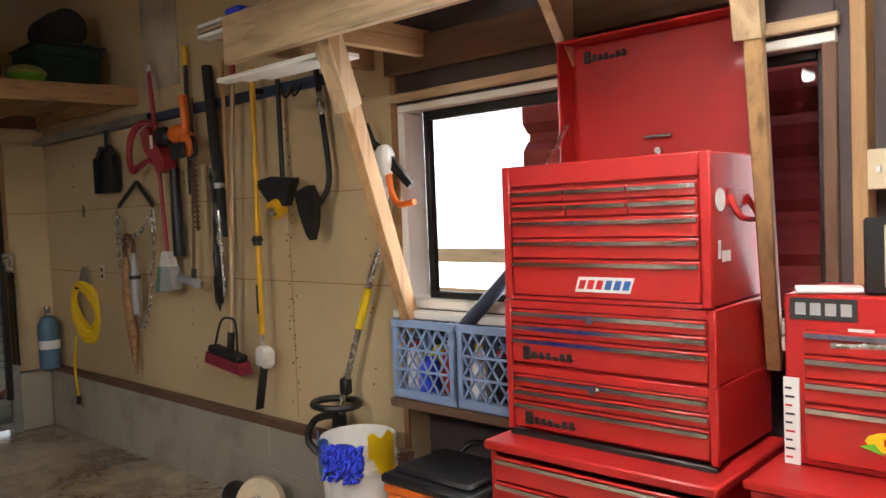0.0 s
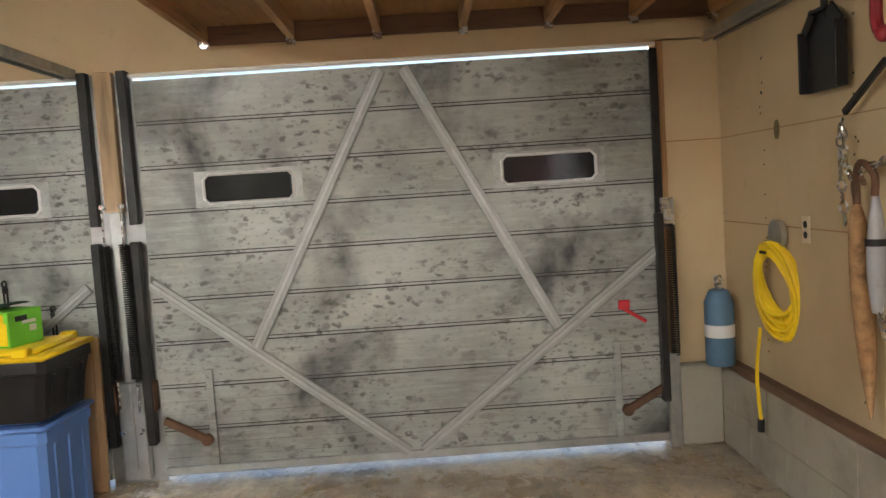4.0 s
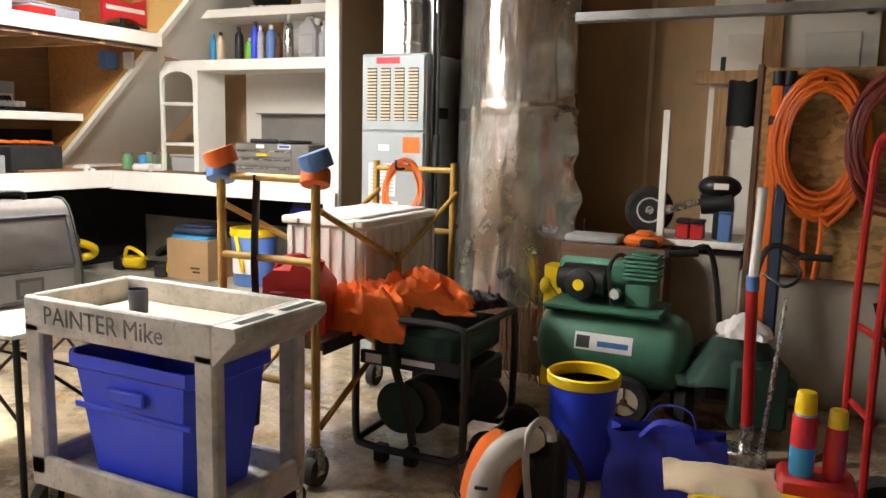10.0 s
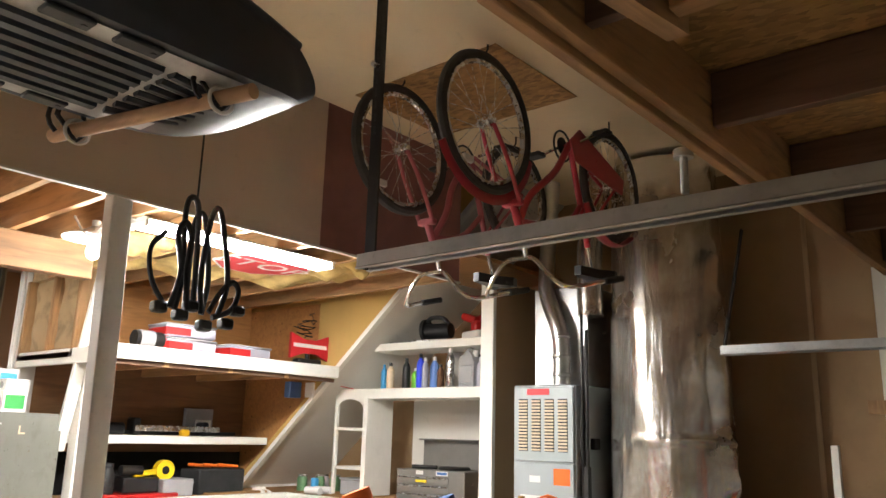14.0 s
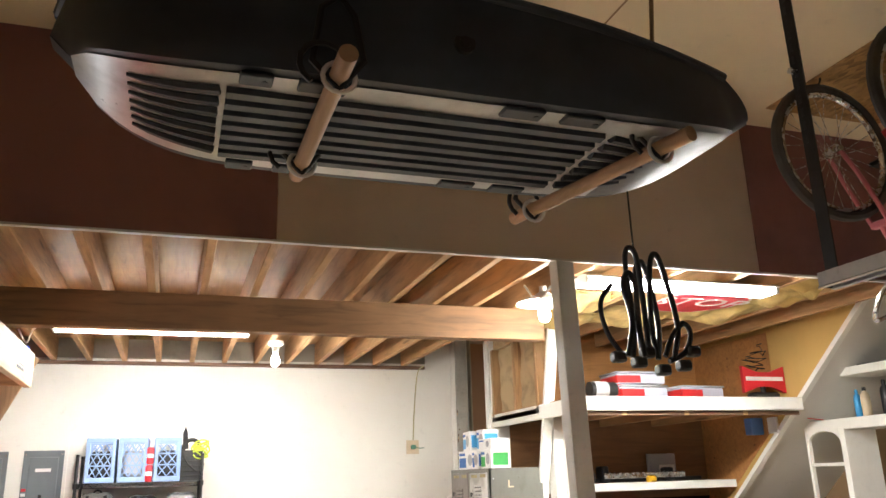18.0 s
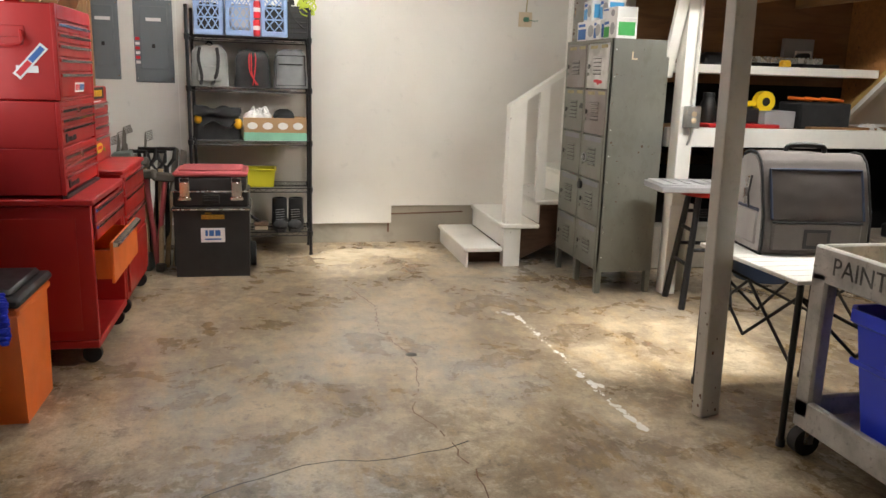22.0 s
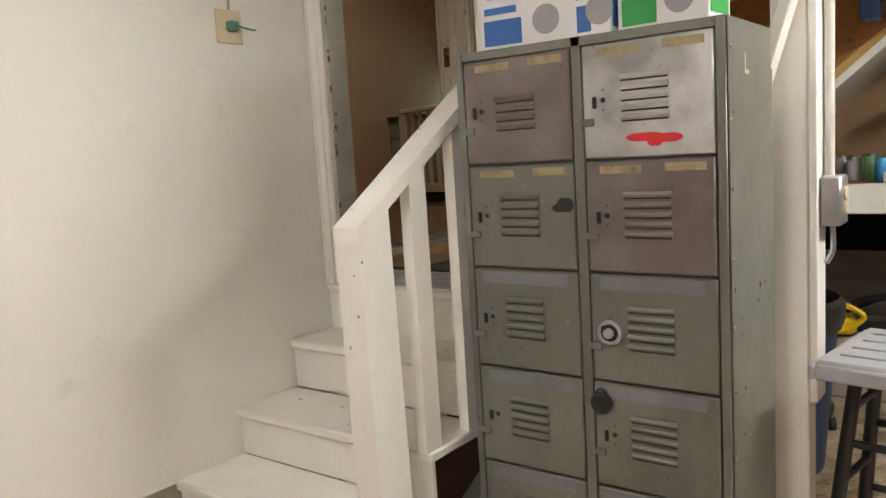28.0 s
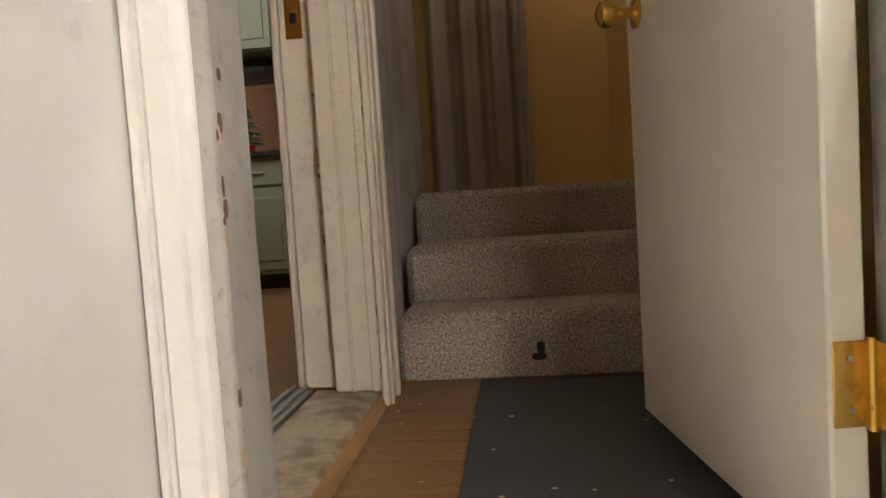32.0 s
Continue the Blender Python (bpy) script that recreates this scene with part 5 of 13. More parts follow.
part("logo_ring", Mesh().tube(arc((0, 0.163, 0.13), 0.08, 0, 360, 28), 0.003, 6, True), PAPER, ob_)
part("side_print", Mesh().box(0.3005, -0.10, 0.05, 0.303, 0.06, 0.15).box(0.3005, -0.12, 0.16, 0.303, 0.10, 0.19), PAPER, ob_)
tagm = part("shipping_label", Mesh().box(-0.16, 0.1605, 0.012, -0.06, 0.164, 0.04), PAPER, ob_)
yo = thing("organizer_case", -5.372, -1.49, 0.256, 4, "yellow plastic organizer case on a black base", "tool case")
yo.scale = (0.88, 0.55, 1.0)
part("base", Mesh().box(-0.245, -0.13, 0, 0.245, 0.13, 0.02, 0.006), BLACK, yo)
part("body", Mesh().box(-0.25, -0.135, 0.018, 0.25, 0.135, 0.14, 0.016), YELLOW, yo)
for k in range(5):
    part("latch", Mesh().box(-0.20 + 0.1 * k - 0.018, 0.13, 0.115, -0.20 + 0.1 * k + 0.018, 0.142, 0.146, 0.004), YELLOW_DEEP, yo)
solo("parts_bag", Mesh().sheet(lambda u, v: (-0.17 + 0.34 * u, -0.12 + 0.24 * v, 0.004 + 0.032 * math.sin(math.pi * u) * math.sin(math.pi * v) + 0.012 * noise.noise((u * 6, v * 6, 1))), 16, 12, 0.004), CREAM, "clear plastic bag of small parts lying on a yellow case", "bag", -5.23, -1.56, 0.395, 12)
rb = thing("socket_case", -5.50, -1.645, 0.0095, 6, "small red plastic case", "tool case")
part("body", Mesh().box(-0.11, -0.075, 0.246, 0.11, 0.075, 0.435, 0.014), RED_PLASTIC, rb)
part("seam", Mesh().box(-0.111, -0.076, 0.376, 0.111, 0.076, 0.38), PRINT_BLACK, rb)


def spray_can(x, y, z, body, cap, band, label, h=0.20, r=0.033, group="spray cans"):
    c = thing("spray_can", x, y, z, 0, label, "spray can", group)
    part("can", Mesh().lathe([(r * 0.9, 0), (r, 0.006), (r, h * 0.84), (r * 0.82, h * 0.9), (r * 0.5, h * 0.92)], 18), body, c)
    part("cap", Mesh().lathe([(r * 0.86, h * 0.88), (r * 0.88, h * 0.9), (r * 0.80, h * 1.17), (r * 0.7, h * 1.19)], 16), cap, c)
    if band:
        part("printed_band", Mesh().lathe([(r * 1.0, h * 0.42), (r * 1.012, h * 0.425), (r * 1.012, h * 0.86), (r * 1.0, h * 0.865)], 18), band, c)
    return c


LIGHT_BLUE = plain("light_blue_print", (0.05, 0.33, 0.65), 0.35, 0.2, 0.08, 6, 0.04)
spray_can(-5.455, -1.615, 0.446, LIGHT_BLUE, YELLOW, PRINT_RED, "blue and red spray can with a yellow cap", 0.22, 0.036)
spray_can(-5.545, -1.635, 0.446, RED_PLASTIC, YELLOW, None, "small red spray can with a yellow cap", 0.18, 0.032)
solo("rubber_hose", Mesh().tube(spline([(-5.05, -1.23, 0.055), (-5.35, -1.18, 0.05), (-5.6, -1.22, 0.05), (-5.85, -0.95, 0.05)], 10), 0.048, 12), BLACK_RUBBER, "fat black corrugated leaf blower hose on the floor", "hose")


# ---------------------------------------------------------------- hand trucks
YEL_OLD = plain("worn_yellow_tube", (0.42, 0.25, 0.055), 0.5, 0.1, 0.3, 9, 0.15, 80, dirt=0.5)


def hand_truck(x, y, rz, color, h, w, label, lean=0.12, nose=True):
    t = thing("hand_truck", x, y, 0, rz, label, "hand truck", "hand trucks by the garage door")
    r = 0.014
    top = spline([(-w / 2, -0.02, 0.12), (-w / 2, -lean * 0.5, h * 0.55), (-w / 2, -lean * 0.85, h * 0.88), (-w * 0.36, -lean, h), (w * 0.36, -lean, h), (w / 2, -lean * 0.85, h * 0.88), (w / 2, -lean * 0.5, h * 0.55), (w / 2, -0.02, 0.12)], 6)
    part("side_rail", Mesh().tube(top, r, 8), color, t)
    for z in (0.25, 0.55, 0.82):
        part("cross_bar", Mesh().cyl((-w / 2, -0.02 - 0.6 * lean * z, z), (w / 2, -0.02 - 0.6 * lean * z, z), r * 0.85), color, t)
    for s in (-1, 1):
        part("strut", Mesh().tube(spline([(s * w * 0.5, -0.08, h * 0.62), (s * w * 0.45, -0.22, 0.42), (s * w * 0.5, -0.20, 0.14)], 6), r * 0.8, 6), DARK_STEEL, t)
        wl = part("wheel", Mesh().lathe([(0.05, -0.035), (0.11, -0.04), (0.125, -0.02), (0.125, 0.02), (0.11, 0.04), (0.05, 0.035)], 20, pose(s * (w / 2 + 0.06), -0.18, 0.125, 0, 90, 0)), BLACK_RUBBER, t, "black rubber wheel")
        part("hub", Mesh().cyl((s * (w / 2 + 0.015), -0.18, 0.125), (s * (w / 2 + 0.105), -0.18, 0.125), 0.045), STEEL, wl)
    part("axle", Mesh().cyl((-w / 2 - 0.08, -0.18, 0.125), (w / 2 + 0.08, -0.18, 0.125), 0.012), DARK_STEEL, t)
    if nose:
        part("toe_plate", Mesh().box(-w * 0.55, -0.03, 0.0, w * 0.55, 0.19, 0.01, 0.002).box(-w * 0.55, -0.03, 0.0, w * 0.55, -0.02, 0.12, 0.002), DARK_STEEL, t)
    return t


hand_truck(-5.595, -2.0, -75, RED_PAINT, 1.46, 0.24, "red tubular steel hand truck with a tall loop handle", 0.03)
hand_truck(-6.13, -2.77, -88, RED_PAINT, 1.635, 0.74, "wide red tubular hand truck against the garage door")
tt = hand_truck(-5.96, -1.965, 155, YEL_OLD, 1.30, 0.28, "yellow and green painted tubular hand truck")
part("grip", Mesh().tube(spline([(-0.14, -0.10, 1.13), (-0.10, -0.12, 1.29), (0, -0.122, 1.305), (0.10, -0.12, 1.29), (0.14, -0.10, 1.13)], 6), 0.018, 8), GREEN, tt, "green taped grip")


# ---------------------------------------------------------------- corner by the brown wall
bd = solo("pegboard_sheet", Mesh().box(-0.62, -0.012, 0, 0.62, 0.012, 1.10, 0.003), OSB, "tall sheet of strand board standing on the concrete ledge with hooks", "board", -5.69, -3.66, 0.74)
ledge = structure("ledge", Mesh().box(-6.42, YS, 0, -5.05, -3.70, 0.735, 0.01).box(-5.05, YS, 0, -4.0, -3.75, 0.80, 0.01), CONCRETE, "rough concrete ledge along the back wall", "ledge")
structure("side_board", Mesh().box(-5.10, -4.3, 0.0, -5.07, -3.64, 1.86, 0.003), LUMBER_DARK["z"], "dark edge board of the tool rack", "board")
door3 = tagged(new("door_3"), "blocked white six-panel door behind wooden boards", "door", kind="structure")
door3.location = (-5.19, YS, 0.75)
part("leaf", Mesh().box(-0.46, 0.0, 0, 0.46, 0.04, 1.93, 0.004), DOOR_PAINT, door3)
for xx in (-0.22, 0.22):
    for z0, z1 in ((0.12, 0.72), (0.86, 1.35), (1.48, 1.80)):
        part("door_panel", Mesh().box(xx - 0.15, 0.038, z0, xx + 0.15, 0.05, z1, 0.012), DOOR_PAINT, door3)
part("knob", Mesh().ball((-0.40, 0.09, 1.46), (0.03, 0.03, 0.03)).cyl((-0.40, 0.04, 1.46), (-0.40, 0.08, 1.46), 0.012), BRASS, door3, "brass door knob")
part("latch_plate", Mesh().box(0.37, 0.041, 1.12, 0.40, 0.048, 1.22, 0.002), PRINT_BLACK, door3)
structure("door_brace", Mesh().box(-5.14, YS + 0.05, 0.8, -5.03, YS + 0.085, 2.70, 0.003).box(-5.16, YS + 0.09, 1.80, -4.66, YS + 0.125, 1.88, 0.003).box(-4.86, YS + 0.052, 1.00, -4.77, YS + 0.086, 1.78, 0.003), LUMBER["z"], "wooden boards nailed across the blocked door", "board")


def hose_coil(name, x, y, z, r, rz, mt, label, wire=0.012, loops=9, flat=1.15, seed=1):
    rnd = random.Random(seed)
    t = thing(name, x, y, z, rz, label, "hose")
    pts = []
    for k in range(loops * 20):
        a = 2 * math.pi * k / 20
        rr = r * (0.90 + 0.16 * math.sin(k * 0.137 + seed)) + rnd.uniform(-0.004, 0.004)
        pts.append((rr * 0.74 * math.sin(a), 0.03 + 0.045 * math.sin(k * 0.31) + 0.004 * rnd.random(), rr * flat * math.cos(a) - 0.045 * (1 - math.cos(a)) * (k % 90) / 90))
    part("coil", Mesh().tube(pts, wire, 7), mt, t)
    part("hook", Mesh().tube(spline([(0, -0.04, r * flat - 0.03), (0, 0.05, r * flat - 0.05), (0, 0.11, r * flat - 0.04), (0, 0.11, r * flat)], 5), 0.008, 6), DARK_STEEL, t)
    return t


MAROON_HOSE = plain("maroon_air_hose", (0.20, 0.035, 0.03), 0.45, 0, 0.2, 6, 0.1)
OLIVE = plain("olive_rope", (0.17, 0.14, 0.06), 0.9, 0, 0.3, 20, 0.7, 200)
h1 = hose_coil("extension_cable", -5.40, -3.535, 1.46, 0.29, 180, ORANGE, "coiled bright orange extension cord hanging on strand board", 0.0115, 17, 1.18, 2)
for s in (-0.03, 0.03):
    part("hanging_end", Mesh().tube(spline([(s, 0.06, -0.28), (s * 1.4, 0.06, -0.5), (s * 0.8, 0.06, -0.72)], 6), 0.013, 7), ORANGE, h1)
hose_coil("air_hose", -5.73, -3.535, 1.49, 0.27, 180, MAROON_HOSE, "coiled dark red air hose hanging on strand board", 0.012, 7, 1.15, 5)
hose_coil("rope_coil", -6.08, -3.54, 1.34, 0.15, 180, OLIVE, "bundle of olive rope hanging from a hook", 0.012, 8, 1.2, 7)
solo("yellow_strap", Mesh().tube(spline([(0, 0, 0), (0.01, 0.03, -0.12), (0.0, 0.02, -0.26)], 6), 0.022, 6, flat=0.4), OLIVE, "pale strap hanging from a hook", "strap", -6.05, -3.62, 1.82)
for i, (mt, x) in enumerate(((ORANGE, -5.18), (NAVY, -5.235))):
    st_ = thing("pole_tube", x, -3.50, 0.42, 0, ("long orange plastic tube" if i == 0 else "long navy plastic tube") + " leaning on the tool rack", "tube", rx=4)
    part("tube", Mesh().box(-0.032, -0.02, 0, 0.032, 0.02, 1.33, 0.012), mt, st_)
    part("strap", Mesh().box(-0.034, -0.022, 1.12, 0.034, 0.022, 1.17, 0.004), BLACK, st_)
    part("end_cap", Mesh().cyl((0, 0, 1.33), (0, 0, 1.40), 0.03), DARK_STEEL, st_)

vac = thing("cordless_tool", -5.98, -3.75, 1.845, 10, "black and yellow cordless power tool on top of the board", "power tool")
part("body", Mesh().box(-0.16, -0.07, 0.0, 0.16, 0.07, 0.05, 0.014), YELLOW, vac)
part("housing", Mesh().box(-0.13, -0.065, 0.048, 0.09, 0.065, 0.12, 0.02).box(0.08, -0.05, 0.04, 0.16, 0.05, 0.10, 0.014), BLACK, vac)
part("handle", Mesh().tube(spline([(-0.12, 0, 0.11), (-0.06, 0, 0.165), (0.04, 0, 0.16), (0.08, 0, 0.10)], 6), 0.016, 8), BLACK, vac)

# shelf on the ledge with a tyre, drill and tubs
structure("small_shelf", Mesh().box(-5.06, -4.2, 0.845, -4.42, -3.70, 0.885, 0.004).box(-4.62, -3.72, 0.84, -4.58, -3.69, 1.62, 0.004), WHITE_PAINT, "white painted shelf board on the concrete ledge with a thin upright", "shelf")
tw = thing("spare_wheel", -4.52, -3.76, 0.90, 12, "small pneumatic cart tyre on a steel rim", "wheel")
part("tyre", Mesh().lathe([(0.075, -0.035), (0.115, -0.04), (0.135, -0.02), (0.14, 0.0), (0.135, 0.02), (0.115, 0.04), (0.075, 0.035)], 28, pose(0, 0, 0.14, 90, 0, 0)), BLACK_RUBBER, tw)
part("rim", Mesh().lathe([(0.02, -0.028), (0.06, -0.026), (0.076, -0.034), (0.078, 0.034), (0.06, 0.026), (0.02, 0.028)], 20, pose(0, 0, 0.14, 90, 0, 0)), STEEL, tw)
part("hub", Mesh().cyl((0, -0.05, 0.14), (0, 0.05, 0.14), 0.022), STEEL, tw)
part("wheel_disc", Mesh().lathe([(0.02, 0.036), (0.04, 0.030), (0.064, 0.034), (0.074, 0.040), (0.076, 0.034)], 22, pose(0, 0, 0.14, -90, 0, 0)), ALU, tw, "pale steel rim")
dr = thing("outboard_motor", -4.86, -3.80, 0.89, 0, "black and chrome electric trolling motor lying on a white shelf", "motor")
part("motor_head", Mesh().ball((-0.04, 0, 0.30), (0.12, 0.09, 0.07)), BLACK, dr)
part("motor_pod", Mesh().cyl((-0.12, 0.02, 0.22), (0.05, 0.02, 0.20), 0.06, n=16), BLACK, dr)
part("clamp", Mesh().bar((0.06, 0.03, 0.22), (0.26, 0.05, 0.14), 0.03, 0.04, 0.006).cyl((0.22, 0.0, 0.17), (0.22, 0.1, 0.17), 0.02), STEEL, dr)
part("mount", Mesh().box(-0.1, -0.05, 0, -0.02, 0.05, 0.2, 0.01), DARK_STEEL, dr)
part("decal", Mesh().box(-0.10, 0.088, 0.29, -0.02, 0.094, 0.325, 0.002), PAPER, dr)
for x, mt, lab in ((-4.72, RED_PLASTIC, "small red and clear parts tub on the shelf"), (-4.80, RED_PLASTIC, "small red and clear parts tub on the shelf"), (-4.95, BLUE_BIN, "small blue plastic tub on the shelf")):
    pb = thing("parts_tub", x, -3.77, 0.886, 0, lab, "tub", "tubs on the ledge shelf")
    part("body", Mesh().box(-0.036, -0.05, 0, 0.036, 0.05, 0.09 if mt is RED_PLASTIC else 0.16, 0.008), mt, pb)
    part("lid", Mesh().box(-0.038, -0.052, 0.09 if mt is RED_PLASTIC else 0.16, 0.038, 0.052, 0.115 if mt is RED_PLASTIC else 0.17, 0.006), DARK_STEEL if mt is RED_PLASTIC else mt, pb)
ch = thing("folded_chair", -5.02, -3.70, 1.12, 8, "folded grey canvas camp chair hanging beside the rack", "chair")
part("canvas", Mesh().sheet(lambda u, v: (-0.06 + 0.16 * u, 0.03 * math.sin(5 * u), 0.66 - 0.24 * v + 0.02 * noise.noise((u * 4, v * 4, 0))), 10, 8, 0.008), CHARCOAL, ch)

# ---------------------------------------------------------------- cart, bins and machines on the floor
ct = thing("utility_cart", -3.31, -1.16, 0, 0, "scuffed grey resin two-shelf utility cart with hand lettering on its side", "cart")


def tray(z0, depth, lip):
    w = Mesh()
    w.box(-0.43, -0.24, z0, 0.43, 0.24, z0 + 0.02, 0.004)
    w.box(-0.45, 0.215, z0 - 0.02, 0.45, 0.245, z0 + depth, 0.008).box(-0.45, -0.245, z0 - 0.02, 0.45, -0.215, z0 + depth, 0.008)
    w.box(0.42, -0.215, z0 - 0.02, 0.45, 0.215, z0 + depth, 0.008).box(-0.45, -0.215, z0 - 0.02, -0.42, 0.215, z0 + depth, 0.008)
    return w


part("upper_shelf", tray(0.72, 0.115, 0.03), CART_GREY, ct)
part("lower_shelf", tray(0.13, 0.10, 0.03), CART_GREY, ct)
part("handle_end", Mesh().prism([(-0.45, 0.70), (-0.45, 0.835), (-0.535, 0.835), (-0.545, 0.825), (-0.545, 0.795)], "y", -0.245, 0.245), CART_GREY, ct, "moulded grey handle end")
for y in (-0.13, 0.10):
    part("slot", Mesh().box(-0.518, y - 0.085, 0.8352, -0.482, y + 0.085, 0.8362), CHARCOAL, ct, "dark hand slot")
for sx in (-0.41, 0.41):
    for sy in (-0.215, 0.215):
        part("leg", Mesh().box(sx - 0.045, sy - 0.03, 0.15, sx + 0.045, sy + 0.03, 0.74, 0.012), CART_GREY, ct)
        cs = part("castor", Mesh().cyl((sx - 0.025, sy, 0.055), (sx + 0.025, sy, 0.055), 0.055, n=18), BLACK_RUBBER, ct)
        part("fork", Mesh().box(sx - 0.035, sy - 0.02, 0.05, sx - 0.028, sy + 0.02, 0.12, 0.002).box(sx + 0.028, sy - 0.02, 0.05, sx + 0.035, sy + 0.02, 0.12, 0.002), STEEL, cs)
part("tray_liner", Mesh().box(-0.40, -0.21, 0.741, 0.40, 0.21, 0.745), CREAM, ct, "paint-stained tray bottom")
MARKER = plain("faded_marker", (0.14, 0.135, 0.13), 0.7, 0, 0.8, 14, 0.2, 60)
part("lettering", lettering("PAINTER Mike", 0.095), MARKER, ct, "hand-drawn black lettering", m=pose(0.05, 0.2465, 0.742, 90, 0, 180))
solo("tin_cup", Mesh().lathe([(0.034, 0), (0.035, 0.004), (0.038, 0.09), (0.035, 0.092), (0.032, 0.01)], 18), NAVY, "small dark blue cup on the cart tray", "cup", -3.13, -1.20, 0.746)
mk = thing("paint_scraper", -3.22, -1.10, 0.748, 20, "paint scraper with a red tip lying in the cart tray", "scraper")
part("blade", Mesh().box(-0.11, -0.012, 0, 0.0, 0.012, 0.012, 0.003), STEEL, mk)
part("grip", Mesh().box(0.0, -0.014, 0, 0.10, 0.014, 0.022, 0.006), PRINT_RED, mk)
tote_open = thing("recycling_tub", -3.345, -1.15, 0.155, 0, "bright blue open plastic tub sitting in the lower cart shelf", "tub")
w = Mesh()
rings = []
for s, z in ((0.78, 0.0), (0.96, 0.38), (1.0, 0.385), (1.03, 0.39), (1.03, 0.43), (0.99, 0.43), (0.94, 0.39), (0.76, 0.02)):
    a, b, c = 0.27 * s, 0.19 * s, 0.035
    rings.append([(a, b - c, z), (a - c, b, z), (-a + c, b, z), (-a, b - c, z), (-a, -b + c, z), (-a + c, -b, z), (a - c, -b, z), (a, -b + c, z)])
w.add([p for r in rings for p in r], [(i * 8 + j, i * 8 + (j + 1) % 8, (i + 1) * 8 + (j + 1) % 8, (i + 1) * 8 + j) for i in range(7) for j in range(8)] + [tuple(range(8)), tuple(range(56, 64))])
tote_open.scale = (1.14, 1.1, 1.14)
part("body", w, BLUE_DEEP, tote_open)
part("handle", Mesh().box(-0.08, 0.188, 0.30, 0.08, 0.205, 0.345, 0.006), BLUE_DEEP, tote_open)
part("rib", Mesh().box(-0.245, 0.170, 0.25, 0.245, 0.180, 0.27, 0.004), BLUE_DEEP, tote_open)

# rolling scaffold
sc = thing("rolling_scaffold", -3.42, -2.22, 0, 0, "yellow tubular rolling scaffold with orange and blue taped posts", "scaffold")
px, py = (-0.24, 0.24), (-0.64, 0.61)
for x in px:
    for y in py:
        part("post", Mesh().cyl((x, y, 0.12), (x, y, 1.30), 0.019), YEL_OLD, sc)
        cs = part("castor", Mesh().cyl((x - 0.022, y, 0.065), (x + 0.022, y, 0.065), 0.065, n=18), BLACK_RUBBER, sc)
        part("fork", Mesh().box(x - 0.032, y - 0.025, 0.05, x - 0.025, y + 0.025, 0.15, 0.002).box(x + 0.025, y - 0.025, 0.05, x + 0.032, y + 0.025, 0.15, 0.002).cyl((x, y, 0.13), (x, y, 0.17), 0.03), STEEL, cs)
for y in py:
    for z in (0.42, 0.93, 1.26):
        part("rung", Mesh().cyl((px[0], y, z), (px[1], y, z), 0.016), YEL_OLD, sc)
for x in px:
    part("brace", Mesh().cyl((x - 0.02, py[1], 1.14), (x - 0.02, -0.02, 0.86), 0.013).cyl((x - 0.02, py[0], 1.14), (x - 0.02, -0.02, 0.86), 0.013).cyl((x - 0.02, -0.02, 0.56), (x - 0.02, -0.02, 0.90), 0.016), YEL_OLD, sc)
    part("brace", Mesh().cyl((x - 0.02, py[1], 0.25), (x - 0.02, -0.02, 0.56), 0.013).cyl((x - 0.02, py[0], 0.25), (x - 0.02, -0.02, 0.56), 0.013), YEL_OLD, sc)
part("platform", Mesh().box(-0.25, -0.60, 0.565, 0.25, 0.58, 0.60, 0.004), LUMBER_DARK["y"], sc, "worn plywood platform")
part("platform_edge", Mesh().box(-0.262, -0.60, 0.55, -0.25, 0.58, 0.605, 0.002).box(0.25, -0.60, 0.55, 0.262, 0.58, 0.605, 0.002), DARK_STEEL, sc)
for x, top, low in ((-0.24, BLUE_BIN, ORANGE), (0.24, ORANGE, BLUE_BIN)):
    part("tape_roll", Mesh().lathe([(0.03, -0.03), (0.058, -0.03), (0.06, 0.0), (0.058, 0.03), (0.03, 0.03)], 20, pose(x, 0.61, 1.27, 20, 12, 0)), low, sc, "roll of tape over the post")
    part("tape_roll", Mesh().lathe([(0.03, -0.035), (0.064, -0.035), (0.066, 0.0), (0.064, 0.035), (0.03, 0.035)], 20, pose(x, 0.61, 1.335, -14, 16, 0)), top, sc, "roll of tape over the post")
part("strap", Mesh().tube(spline([(0.05, 0.61, 1.27), (0.05, 0.63, 0.9), (0.06, 0.60, 0.5), (0.07, 0.61, 0.2)], 6), 0.024, 6, flat=0.2), BLACK, sc, "black webbing strap")
rc = hose_coil("wire_bundle", -3.38, -2.84, 1.16, 0.13, 0, ORANGE, "bundle of thin orange and brown wires over the scaffold rung", 0.005, 9, 1.15, 9)
wb = thing("white_storage_bin", -3.44, -2.33, 0.602, 0, "large ribbed white plastic bin with a lid on the scaffold platform", "storage bin")
part("body", Mesh().box(-0.205, -0.36, 0, 0.205, 0.36, 0.43, 0.012), WHITE_PLASTIC, wb)
for k in range(9):
    part("rib", Mesh().box(0.0 - 0.215, -0.33 + 0.08 * k, 0.01, -0.205, -0.305 + 0.08 * k, 0.42, 0.003), WHITE_PLASTIC, wb)
for k in range(6):
    part("rib", Mesh().box(-0.18 + 0.068 * k, 0.36, 0.01, -0.155 + 0.068 * k, 0.37, 0.42, 0.003), WHITE_PLASTIC, wb)
part("lid", Mesh().box(-0.222, -0.375, 0.43, 0.222, 0.375, 0.465, 0.008).box(-0.17, -0.32, 0.46, 0.17, 0.32, 0.478, 0.008), WHITE_PLASTIC, wb)
